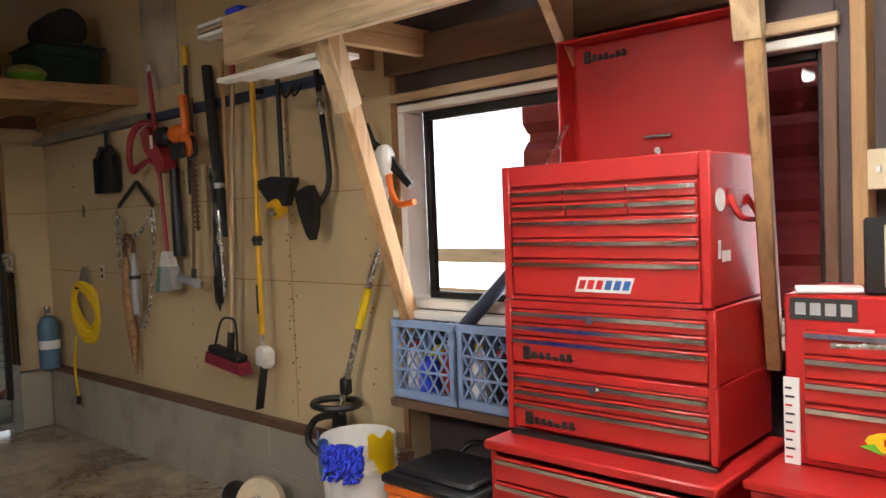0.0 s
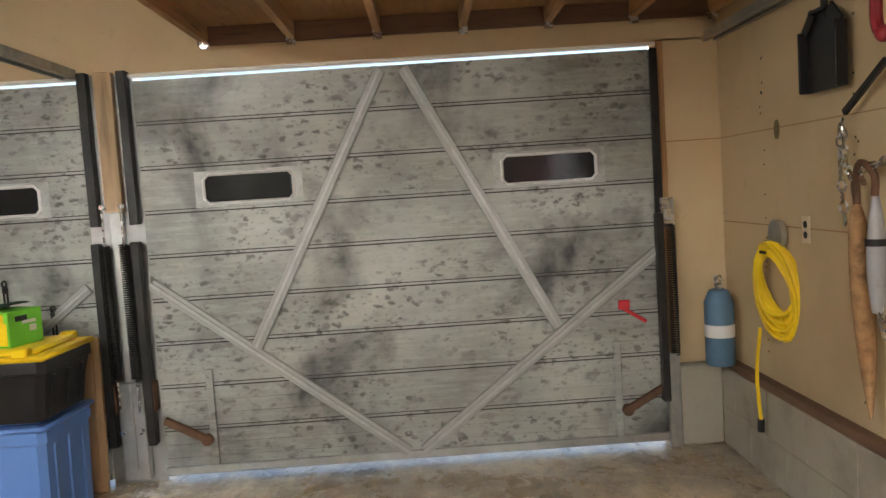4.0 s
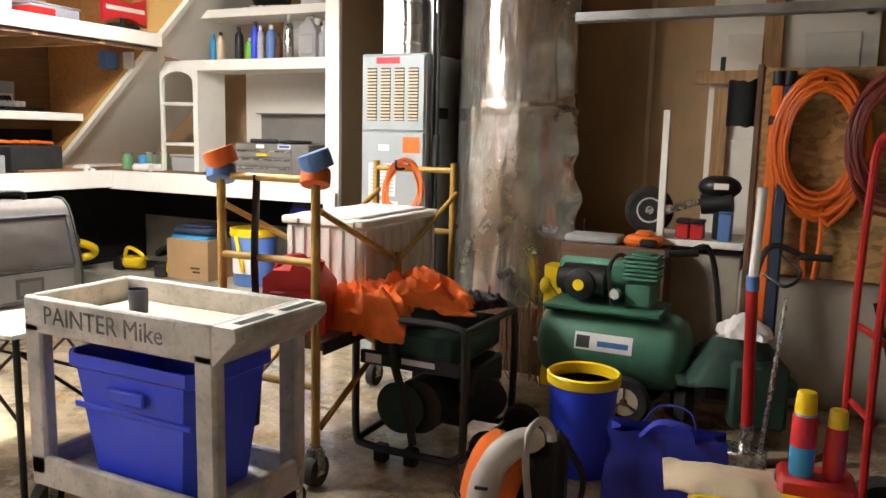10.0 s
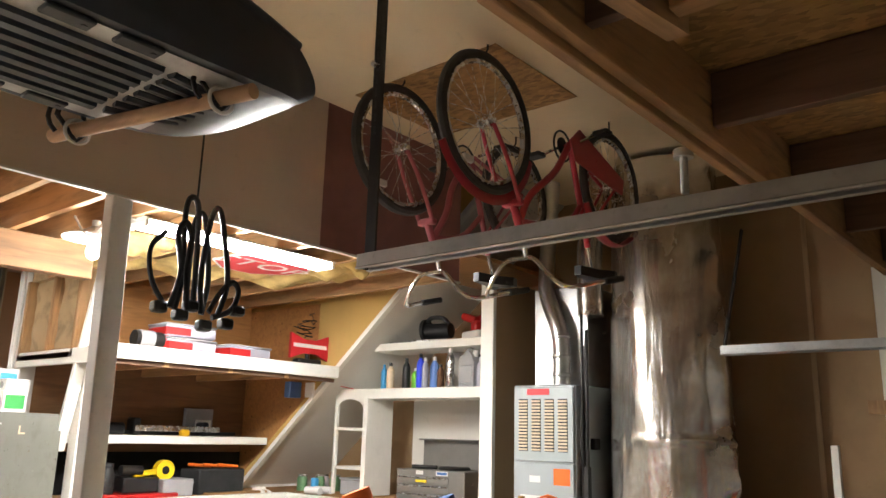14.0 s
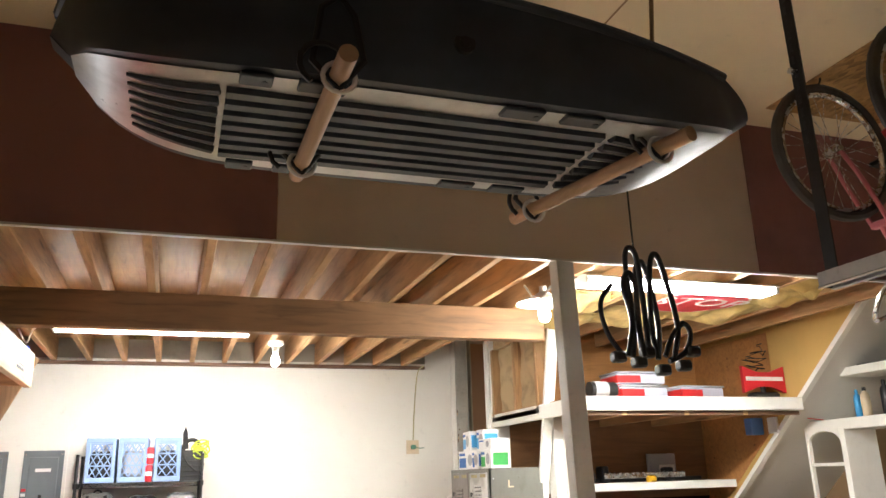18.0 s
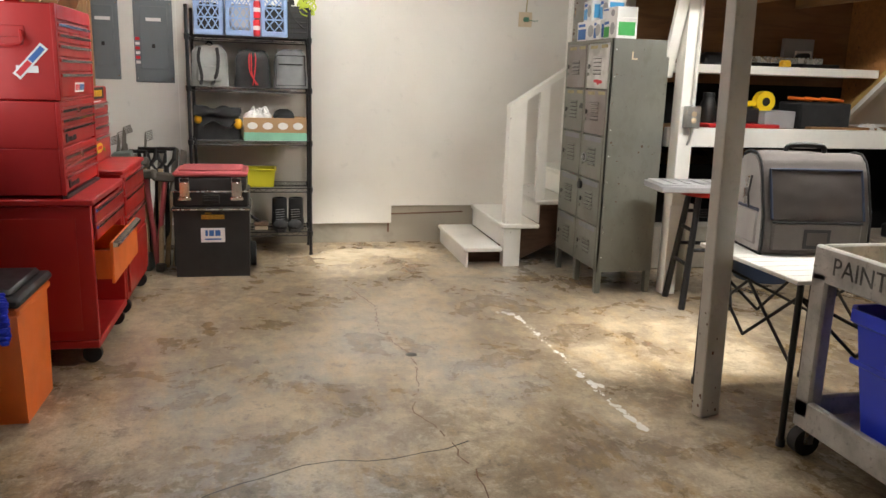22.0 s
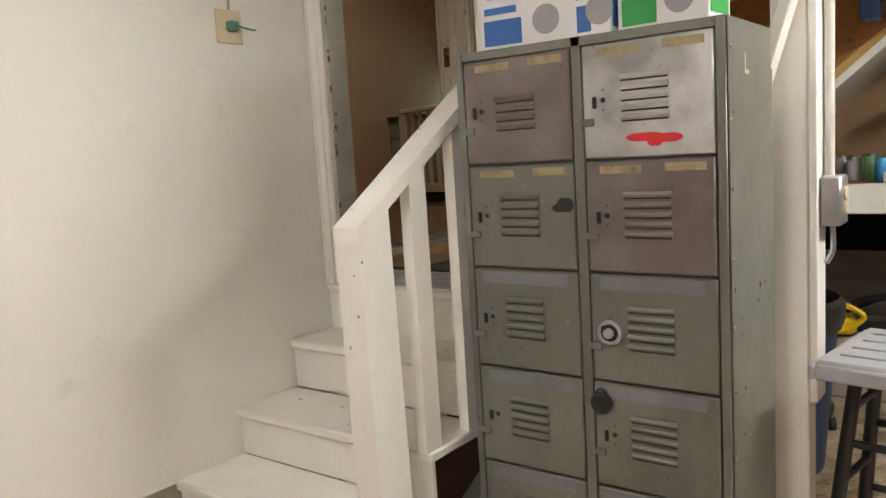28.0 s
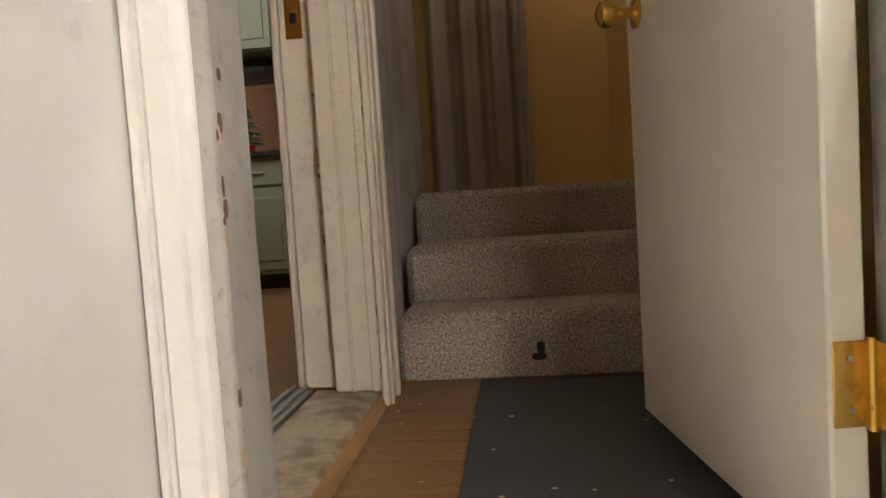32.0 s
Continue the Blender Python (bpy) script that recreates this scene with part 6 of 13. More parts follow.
for x in (-0.18, 0.12):
    part("lug", Mesh().box(x, 0.372, 0.435, x + 0.06, 0.386, 0.46, 0.003), WHITE_PLASTIC, wb)


def jerry_can(x, y, z, rz, mt, h, w, d, label, cap=BLACK, group=""):
    j = thing("jerry_can", x, y, z, rz, label, "jerry can", group)
    prof = [(-w / 2, 0.01), (-w / 2 + 0.01, 0.0), (w / 2 - 0.01, 0.0), (w / 2, 0.01), (w / 2, h * 0.68), (w * 0.30, h * 0.90), (w * 0.12, h), (-w * 0.02, h), (-w * 0.06, h * 0.90), (-w * 0.34, h * 0.90), (-w / 2, h * 0.78)]
    part("body", Mesh().prism(prof, "y", -d / 2, d / 2), mt, j)
    part("side_bulge", Mesh().box(-w * 0.40, -d / 2 - 0.008, h * 0.08, w * 0.40, d / 2 + 0.008, h * 0.62, 0.012), mt, j)
    part("handle", Mesh().tube(spline([(-w * 0.40, 0, h * 0.84), (-w * 0.30, 0, h * 1.0), (0.0, 0, h * 1.06), (w * 0.10, 0, h * 0.98)], 6), 0.014, 8), mt, j)
    part("cap", Mesh().cyl((w * 0.26, 0, h * 0.86), (w * 0.32, 0, h * 1.02), 0.024), cap, j)
    return j


jerry_can(-3.46, -1.78, 0.602, 200, RED_PLASTIC, 0.30, 0.27, 0.20, "red plastic fuel can on the scaffold platform", RED_PLASTIC, "red fuel cans")
jerry_can(-6.05, -3.30, 0, 150, RED_PLASTIC, 0.36, 0.33, 0.24, "red plastic fuel can under the grey shelf", BLACK, "red fuel cans")
jerry_can(-6.24, -3.00, 0, 110, RED_PLASTIC, 0.36, 0.33, 0.24, "red plastic fuel can beside the garage door", BLACK, "red fuel cans")

# generator with towel
ge = thing("generator", -3.92, -2.20, 0, 0, "portable generator in a black tube frame with a dark green tank", "generator")
part("tank", Mesh().box(-0.21, -0.25, 0.46, 0.21, 0.25, 0.62, 0.03), GREEN_DARK, ge, "dark green fuel tank")
part("engine", Mesh().box(-0.17, -0.24, 0.14, 0.10, 0.05, 0.42, 0.02).cyl((-0.02, 0.05, 0.28), (-0.02, 0.24, 0.28), 0.12, n=22), DARK_STEEL, ge)
part("recoil_cover", Mesh().lathe([(0.11, 0.0), (0.115, 0.02), (0.08, 0.045), (0.03, 0.05)], 22, pose(0.05, 0.245, 0.27, -90, 0, 0)), GREEN_DARK, ge, "dark green recoil starter cover")
part("alternator", Mesh().cyl((-0.10, -0.25, 0.26), (-0.22, -0.05, 0.26), 0.10, n=20).box(-0.24, -0.2, 0.32, -0.15, 0.1, 0.45, 0.01), BLACK, ge)
part("control_panel", Mesh().box(-0.25, 0.248, 0.445, 0.25, 0.272, 0.505, 0.004), BLACK, ge)
part("panel_label", Mesh().box(0.14, 0.2725, 0.455, 0.22, 0.274, 0.495), PAPER, ge)
part("panel_label", Mesh().box(-0.12, 0.2725, 0.47, 0.04, 0.274, 0.495), PAPER, ge)
part("hose", Mesh().tube(spline([(0.10, 0.27, 0.65), (0.06, 0.30, 0.48), (0.0, 0.29, 0.28), (-0.02, 0.27, 0.12)], 6), 0.019, 8), BLACK_RUBBER, ge)
for y in (-0.28, 0.28):
    part("frame_loop", Mesh().tube(spline([(-0.26, y, 0.12), (-0.265, y, 0.36), (-0.26, y, 0.60), (-0.22, y, 0.66), (0, y, 0.665), (0.22, y, 0.66), (0.26, y, 0.60), (0.265, y, 0.36), (0.26, y, 0.12), (0.21, y, 0.08), (0, y, 0.075), (-0.21, y, 0.08)], 4), 0.018, 8, True), BLACK, ge)
for x in (-0.26, 0.26):
    for z in (0.10, 0.64):
        part("frame_bar", Mesh().cyl((x * 0.98, -0.28, z), (x * 0.98, 0.28, z), 0.016), BLACK, ge)
for s in (-1, 1):
    part("wheel", Mesh().lathe([(0.04, -0.03), (0.085, -0.035), (0.10, 0), (0.085, 0.035), (0.04, 0.03)], 18, pose(-0.33, s * 0.2 - 0.05, 0.10, 90, 0, 0)), BLACK_RUBBER, ge)
part("foot", Mesh().box(0.12, 0.22, 0.0, 0.18, 0.27, 0.08, 0.006), BLACK_RUBBER, ge)
part("foot", Mesh().box(-0.02, 0.2, 0.0, 0.04, 0.25, 0.08, 0.006), BLACK_RUBBER, ge)


def cloth(w, d, h, seed, amp=0.06):
    def fn(u, v):
        n1 = noise.noise((u * 3.1 + seed, v * 3.1, seed * 0.7))
        n2 = noise.noise((u * 7 + seed, v * 7, 2.0))
        e = math.sin(math.pi * u) ** 0.5 * math.sin(math.pi * v) ** 0.5 if 0 < u < 1 and 0 < v < 1 else 0.0
        return (w * (u - 0.5) * (1 + 0.25 * n1), d * (v - 0.5) * (1 + 0.25 * n2), 0.008 + e * (h * (0.55 + 0.5 * n1) + amp * abs(n2)))
    return Mesh().sheet(fn, 40, 32, 0.006)




def towel_heap(w, d, h, seed, droop=0.0):
    """Crumpled cloth: a low heap with sharp ridges and folds, one edge hanging down."""
    def fn(u, v):
        x, y = u - 0.5, v - 0.5
        wx, wy = x + 0.12 * noise.noise((u * 3, v * 3, seed)), y + 0.12 * noise.noise((u * 3 + 7, v * 3, seed))
        ridge = 1 - 2.2 * abs(noise.noise((wx * 4.5, wy * 8, seed + 3)))
        fine = 1 - 2.2 * abs(noise.noise((wx * 11, wy * 15, seed + 9)))
        dome = max(0.0, 1 - 3.4 * (x * x + y * y)) ** 0.8
        edge = max(0.0, v - 0.72) / 0.28
        z = dome * h * (0.55 + 0.45 * ridge) + 0.018 * fine * (0.3 + dome) - droop * edge * edge + 0.02
        return (w * (wx + 0.02 * fine), d * (wy * (1 - 0.35 * edge) + 0.02 * ridge), max(z, 0.004) if not droop else z)
    return Mesh().sheet(fn, 84, 72, 0.005)


solo("towel", towel_heap(0.50, 0.40, 0.17, 4.2), ORANGE_CLOTH, "crumpled bright orange towel thrown over the generator", "towel", -3.86, -2.10, 0.668, 25, group="orange towels")
solo("towel", towel_heap(0.40, 0.34, 0.12, 7.7, 0.12), ORANGE_CLOTH, "orange towel hanging over the generator frame", "towel", -3.70, -1.98, 0.668, 12, group="orange towels")
solo("glove", cloth(0.24, 0.16, 0.08, 8.4, 0.04), CHARCOAL, "crumpled black work glove on the generator", "glove", -4.06, -2.32, 0.67, 60)

# air compressor
ac = thing("air_compressor", -4.50, -3.14, 0, 0, "old green horizontal tank air compressor with a worn label", "air compressor")
prof = [(0.02, -0.40), (0.10, -0.395), (0.165, -0.37), (0.198, -0.32), (0.20, -0.28), (0.20, 0.28), (0.198, 0.32), (0.165, 0.37), (0.10, 0.395), (0.02, 0.40)]
part("tank", Mesh().lathe(prof, 32, pose(0, 0, 0.36, 0, 90, 0)), GREEN, ac)
part("drain_cock", Mesh().cyl((0.39, 0.03, 0.34), (0.45, 0.03, 0.34), 0.012), STEEL, ac)
part("saddle", Mesh().prism([(-0.14, 0.545), (0.14, 0.545), (0.19, 0.57), (0.19, 0.585), (-0.19, 0.585), (-0.19, 0.57)], "x", -0.26, 0.34), GREEN, ac)
part("motor", Mesh().cyl((0.05, 0.02, 0.70), (0.28, 0.02, 0.70), 0.085, n=22).cyl((0.28, 0.02, 0.70), (0.31, 0.02, 0.70), 0.06, n=16), DARK_STEEL, ac)
part("motor_cap", Mesh().lathe([(0.082, 0), (0.078, 0.02), (0.03, 0.035)], 22, pose(0.17, 0.105, 0.69, -90, 0, 0)), BLACK, ac)
part("nameplate", Mesh().cyl((0.17, 0.14, 0.69), (0.17, 0.144, 0.69), 0.03, n=16), YELLOW, ac)
part("pump", Mesh().box(-0.20, -0.07, 0.585, -0.06, 0.08, 0.72, 0.015), GREEN, ac)
for k in range(6):
    part("fin", Mesh().box(-0.225 + 0.006 * (k % 2), -0.085, 0.735 + 0.022 * k, -0.045 - 0.006 * (k % 2), 0.095, 0.748 + 0.022 * k, 0.003), GREEN, ac)
part("cylinder", Mesh().cyl((-0.135, 0.0, 0.71), (-0.135, 0.0, 0.87), 0.065), GREEN, ac)
part("belt_guard", Mesh().box(-0.20, -0.16, 0.585, 0.36, -0.10, 0.80, 0.03), GREEN, ac)
part("gauge", Mesh().cyl((-0.02, 0.10, 0.66), (-0.02, 0.135, 0.66), 0.028, n=18), STEEL, ac)
part("gauge_face", Mesh().cyl((-0.02, 0.135, 0.66), (-0.02, 0.138, 0.66), 0.024, n=18), PAPER, ac)
part("pipe", Mesh().tube(spline([(-0.09, 0.06, 0.83), (-0.02, 0.09, 0.86), (0.02, 0.10, 0.78), (0.0, 0.10, 0.60)], 6), 0.011, 7), DARK_STEEL, ac)
lb = Mesh().sheet(lambda u, v: (0.16 - 0.30 * u, 0.2015 * math.cos(radians(2 + 26 * v)), 0.36 + 0.2015 * math.sin(radians(2 + 26 * v))), 2, 8)
part("label", lb, PAPER, ac, "worn white and blue label")
part("label_print", Mesh().sheet(lambda u, v: (0.04 - 0.16 * u, 0.2022 * math.cos(radians(9 + 8 * v)), 0.36 + 0.2022 * math.sin(radians(9 + 8 * v))), 2, 4), PAPER_BLUE, ac)
part("label_print", Mesh().sheet(lambda u, v: (0.15 - 0.07 * u, 0.2022 * math.cos(radians(5 + 18 * v)), 0.36 + 0.2022 * math.sin(radians(5 + 18 * v))), 2, 4), PRINT_BLACK, ac)
for s in (1, -1):
    wl = part("wheel", Mesh().lathe([(0.08, -0.025), (0.115, -0.03), (0.13, 0), (0.115, 0.03), (0.08, 0.025)], 24, pose(-0.12, s * 0.20, 0.13, 90, 0, 0)), BLACK_RUBBER, ac)
    part("rim", Mesh().lathe([(0.082, -0.01), (0.082, 0.012), (0.02, 0.018), (0.02, -0.01)], 24, pose(-0.12, s * 0.212, 0.13, -90 * s, 0, 0)), CREAM, wl, "dirty white plastic rim")
    for k in range(3):
        a = radians(90 + 120 * k)
        part("spoke", Mesh().bar((-0.12, s * 0.233, 0.13), (-0.12 + 0.075 * math.cos(a), s * 0.228, 0.13 + 0.075 * math.sin(a)), 0.008, 0.012), RUST, wl)
part("foot", Mesh().box(0.24, -0.12, 0.0, 0.30, 0.12, 0.18, 0.008), GREEN, ac)

# blue bucket, leaf blower, bag
bk = thing("bucket", -4.575, -2.31, 0, 0, "empty blue plastic bucket with a yellow rim", "bucket")
part("body", Mesh().lathe([(0.125, 0), (0.127, 0.005), (0.148, 0.40), (0.143, 0.40), (0.122, 0.02), (0.01, 0.015)], 32), BLUE_DEEP, bk)
part("rim", Mesh().lathe([(0.146, 0.395), (0.158, 0.40), (0.16, 0.44), (0.152, 0.448), (0.143, 0.442), (0.142, 0.395)], 32), YELLOW, bk, "bright yellow rim")
part("bail", Mesh().tube(arc((0, 0, 0.36), 0.155, 180, 360, 14, "xy"), 0.003, 5), STEEL, bk)
lbw = thing("leaf_blower", -4.47, -1.62, 0, 12, "orange and white backpack leaf blower standing on the floor", "leaf blower")
part("fan_housing", Mesh().lathe([(0.05, -0.09), (0.16, -0.08), (0.185, -0.04), (0.185, 0.03), (0.15, 0.06), (0.05, 0.07)], 28, pose(0.04, 0.02, 0.24, 0, 68, 20)), ORANGE, lbw, "orange slatted fan housing")
for k in range(7):
    part("vent_slat", Mesh().bar((0.115 + 0.006 * k, 0.175 - 0.012 * k, 0.16 + 0.022 * k), (0.165 - 0.002 * k, 0.10 - 0.006 * k, 0.165 + 0.022 * k), 0.006, 0.008), BLACK, lbw)
BLOWER_GREY = plain("pale_grey_plastic", (0.50, 0.47, 0.43), 0.5, 0, 0.15, 8, 0.15, dirt=0.35)
part("volute", Mesh().tube(spline([(0.02, 0.19, 0.10), (0.03, 0.20, 0.24), (-0.01, 0.18, 0.37), (-0.08, 0.12, 0.43), (-0.14, 0.04, 0.42)], 6), [0.06] * 10 + [0.055] * 8 + [0.05] * 7, 14), BLOWER_GREY, lbw, "pale grey blower duct")
for z in (0.13, 0.21, 0.29):
    part("duct_clip", Mesh().box(0.0, 0.24, z, 0.05, 0.262, z + 0.012, 0.003), DARK_STEEL, lbw)
part("back_frame", Mesh().tube(spline([(-0.17, 0.17, 0.04), (-0.13, 0.17, 0.30), (-0.12, 0.13, 0.46), (-0.16, 0.05, 0.50), (-0.20, 0.02, 0.44), (-0.20, 0.08, 0.36)], 6), 0.020, 10, flat=0.7), BLOWER_GREY, lbw, "pale grey back frame and handle")
part("backpack", Mesh().box(-0.26, -0.14, 0.06, -0.12, 0.10, 0.42, 0.04), CHARCOAL, lbw, "black padded harness")
part("strap", Mesh().tube(spline([(-0.25, 0.02, 0.42), (-0.33, 0.05, 0.28), (-0.28, 0.06, 0.08)], 6), 0.026, 6, flat=0.3), CHARCOAL, lbw)
part("engine", Mesh().box(-0.12, -0.16, 0.06, 0.08, 0.02, 0.34, 0.03), DARK_STEEL, lbw)
part("base", Mesh().tube(spline([(0.14, 0.16, 0.02), (-0.02, 0.2, 0.015), (-0.2, 0.16, 0.02), (-0.2, -0.14, 0.02), (0.1, -0.15, 0.02)], 4), 0.014, 6), DARK_STEEL, lbw)
el = Mesh().tube(spline([(0.02, 0.19, 0.11), (0.0, 0.24, 0.055), (-0.10, 0.30, 0.05), (-0.25, 0.34, 0.05), (-0.62, 0.36, 0.05)], 8), 0.05, 14)
hb = part("elbow_hose", el, BLACK_RUBBER, lbw, "black ribbed blower hose")
for k in range(13):
    u = k / 12
    part("hose_rib", Mesh().tube([(-0.10 - 0.30 * u, 0.30 + 0.045 * u + 0.055 * math.sin(a), 0.052 + 0.055 * math.cos(a)) for a in [2 * math.pi * i / 14 for i in range(14)]], 0.007, 5, True), BLACK_RUBBER, hb)
lbw.scale = (0.92, 0.92, 0.92)
bg = thing("tote_bag", -5.0, -1.93, 0, 8, "bright blue woven shopping bag with handles, half collapsed", "bag")
bg.scale = (1.3, 1.1, 1.0)


def bag_side(s):
    return Mesh().sheet(lambda u, v: ((-0.17 + 0.34 * u) * (1 - 0.05 * v) + 0.012 * noise.noise((u * 4, v * 4, s)), s * (0.10 - 0.05 * v) + 0.03 * noise.noise((u * 3, v * 3, 5 + s)), 0.003 + 0.39 * v + 0.02 * v * noise.noise((u * 5, 2, s))), 18, 16)


part("front", bag_side(1), BLUE_CLOTH, bg)
part("back", bag_side(-1), BLUE_CLOTH, bg)
for s in (-1, 1):
    part("gusset", Mesh().sheet(lambda u, v: (s * (0.17 * (1 - 0.05 * v) - 0.035 * math.sin(math.pi * u) * v), (0.10 - 0.05 * v) * (2 * u - 1), 0.003 + 0.38 * v), 8, 10), BLUE_CLOTH, bg)
    part("handle", Mesh().tube(spline([(-0.08, s * 0.055, 0.38), (-0.06, s * 0.075, 0.44), (0.02, s * 0.085, 0.45), (0.07, s * 0.06, 0.38)], 6), 0.014, 6, flat=0.3), BLUE_CLOTH, bg)

# tillers, poles and the grey shelf
pl = thing("spray_pole", -5.24, -2.55, 0, 0, "tall telescopic pole with red grip and grey foot", "pole")
part("red_tube", Mesh().cyl((0.01, -0.02, 0.22), (0.03, 0.03, 0.86), 0.024), RED_PAINT, pl)
part("white_tube", Mesh().cyl((0.03, 0.03, 0.88), (0.02, 0.02, 1.265), 0.020), WHITE_PLASTIC, pl)
part("collar", Mesh().cyl((0.028, 0.028, 0.84), (0.031, 0.034, 0.90), 0.027), BLUE_BIN, pl)
part("foot", Mesh().box(-0.08, -0.08, 0, 0.10, 0.07, 0.14, 0.01).cyl((0.01, -0.02, 0.13), (0.01, -0.02, 0.24), 0.03), STEEL, pl)
part("side_rod", Mesh().cyl((-0.05, 0.0, 0.12), (-0.10, -0.12, 0.80), 0.010), STEEL, pl)
tl = thing("garden_tiller", -5.10, -3.05, 0, 15, "old red and black garden tiller with bent handlebars", "tiller")
part("handlebar", Mesh().tube(spline([(-0.30, 0.05, 0.92), (-0.12, 0.03, 0.95), (-0.05, 0.0, 0.60), (0.0, -0.1, 0.35)], 6), 0.014, 8), DARK_STEEL, tl)
part("handlebar", Mesh().tube(spline([(0.26, 0.10, 0.92), (0.14, 0.05, 0.93), (0.07, 0.0, 0.60), (0.03, -0.1, 0.35)], 6), 0.014, 8), DARK_STEEL, tl)
part("bar_end", Mesh().cyl((-0.40, 0.05, 0.92), (-0.26, 0.05, 0.925), 0.017), BLACK_RUBBER, tl)
part("bar_end", Mesh().cyl((0.20, 0.09, 0.92), (0.34, 0.12, 0.915), 0.017), BLACK_RUBBER, tl)
part("engine", Mesh().box(-0.15, -0.26, 0.15, 0.15, 0.02, 0.42, 0.04), BLACK, tl)
part("cover", Mesh().sheet(lambda u, v: (-0.30 + 0.56 * u, 0.16 - 0.46 * v + 0.02 * noise.noise((u * 4, v * 4, 3)), 0.30 + 0.24 * math.sin(math.pi * min(1, u * 1.1)) * math.sin(math.pi * v) ** 0.6 + 0.03 * noise.noise((u * 5, v * 5, 9))), 20, 16, 0.01), GREEN_DARK, tl, "dark green plastic cover")
part("hood", Mesh().box(-0.24, 0.04, 0.10, 0.02, 0.18, 0.42, 0.02), GREEN_DARK, tl, "dark green plastic flap")
part("skid", Mesh().tube(spline([(0.36, 0.40, 0.24), (0.30, 0.42, 0.08), (0.10, 0.45, 0.05), (-0.2, 0.40, 0.05), (-0.42, 0.25, 0.07), (-0.45, 0.2, 0.2)], 6), 0.022, 8), RUST, tl, "rusty red tubular skid")
part("clutch_lever", Mesh().tube(spline([(-0.18, 0.06, 0.93), (-0.25, 0.14, 0.86), (-0.18, 0.18, 0.80), (-0.10, 0.1, 0.84)], 6), 0.008, 6), BLACK, tl)
for s in (-1, 1):
    part("wheel", Mesh().lathe([(0.04, -0.04), (0.10, -0.05), (0.13, 0), (0.10, 0.05), (0.04, 0.04)], 18, pose(s * 0.2, -0.14, 0.13, 0, 90, 0)), BLACK_RUBBER, tl)
solo("paper_wrap", cloth(0.24, 0.2, 0.10, 1.7, 0.05), PAPER, "crumpled white plastic bag on the tiller", "bag", -5.16, -2.92, 0.55)
gs = thing("grey_shelf_cart", -6.13, -3.02, 0, 84, "low grey steel shelf cart with red tube frame", "cart")
part("shelf", Mesh().box(-0.46, -0.18, 0.50, 0.46, 0.19, 0.54, 0.006), GALV, gs)
for x in (-0.43, 0.43):
    for y in (-0.16, 0.16):
        part("leg", Mesh().cyl((x, y, 0), (x, y, 1.05 if x < 0 else 0.5), 0.014), RED_PAINT, gs)
part("rail", Mesh().cyl((-0.43, -0.16, 0.98), (-0.43, 0.16, 0.98), 0.014), RED_PAINT, gs)
part("rail", Mesh().cyl((-0.43, -0.16, 0.22), (0.43, -0.16, 0.22), 0.012), RED_PAINT, gs)
jg = thing("sprayer_jug", -6.03, -3.33, 0.541, 80, "translucent green sprayer jug with a black pump", "sprayer")
GREEN_CLEAR = plain("translucent_green", (0.16, 0.33, 0.16), 0.35, 0, 0.15, 5, 0.05)
part("jug", Mesh().box(-0.13, -0.08, 0, 0.13, 0.08, 0.27, 0.035).box(-0.08, -0.06, 0.25, 0.05, 0.06, 0.33, 0.025), GREEN_CLEAR, jg)
part("pump", Mesh().cyl((-0.02, 0, 0.32), (-0.02, 0, 0.42), 0.045).cyl((-0.02, 0, 0.42), (-0.01, 0, 0.70), 0.014), BLACK, jg)
part("grip", Mesh().tube(spline([(0.10, 0, 0.25), (0.13, 0, 0.36), (0.06, 0, 0.38), (0.03, 0, 0.30)], 5), 0.014, 7), GREEN_CLEAR, jg)
jg.scale = (1.0, 1.0, 1.25)
fj = thing("fluid_jug", -6.17, -3.06, 0.541, 86, "tall cream plastic fluid jug with a green side", "jug")
part("body", Mesh().prism([(-0.13, 0.01), (-0.12, 0.0), (0.12, 0.0), (0.13, 0.01), (0.13, 0.30), (0.07, 0.40), (0.03, 0.43), (-0.09, 0.43), (-0.13, 0.36)], "y", -0.09, 0.09), CREAM, fj)
part("side_label", Mesh().box(-0.1325, -0.075, 0.05, -0.129, 0.075, 0.33, 0.002), GREEN_BRIGHT, fj, "bright green side label")
part("handle", Mesh().tube(spline([(0.03, 0, 0.41), (0.10, 0, 0.42), (0.115, 0, 0.36)], 5), 0.014, 7), CREAM, fj)
part("cap", Mesh().cyl((-0.05, 0, 0.43), (-0.05, 0, 0.465), 0.026, n=16), GREEN_BRIGHT, fj)
tk = thing("cream_tank", -6.15, -2.74, 0.541, 84, "low cream plastic tank with a stained red edge", "tank")
part("body", Mesh().box(-0.165, -0.12, 0, 0.165, 0.12, 0.26, 0.02), CREAM, tk)
part("stain", Mesh().box(-0.155, 0.1202, 0.02, -0.12, 0.1214, 0.24, 0.0004), RUST, tk, "rusty red stain")
part("cap", Mesh().cyl((-0.06, 0.05, 0.26), (-0.06, 0.05, 0.29), 0.03), YELLOW, tk)
part("clip", Mesh().box(-0.10, 0.12, 0.14, -0.085, 0.132, 0.25, 0.003), BLACK, tk)
part("spigot", Mesh().cyl((-0.12, 0.13, 0.02), (-0.12, 0.16, 0.02), 0.014, n=10), YELLOW, tk)
gp_ = thing("embossed_cover", -6.27, -2.80, 0.541, 84, "dull grey embossed plastic cover standing behind the tank", "cover")
COVER_GREY = plain("dull_cover_plastic", (0.10, 0.10, 0.10), 0.4, 0, 0.2, 6, 0.15)
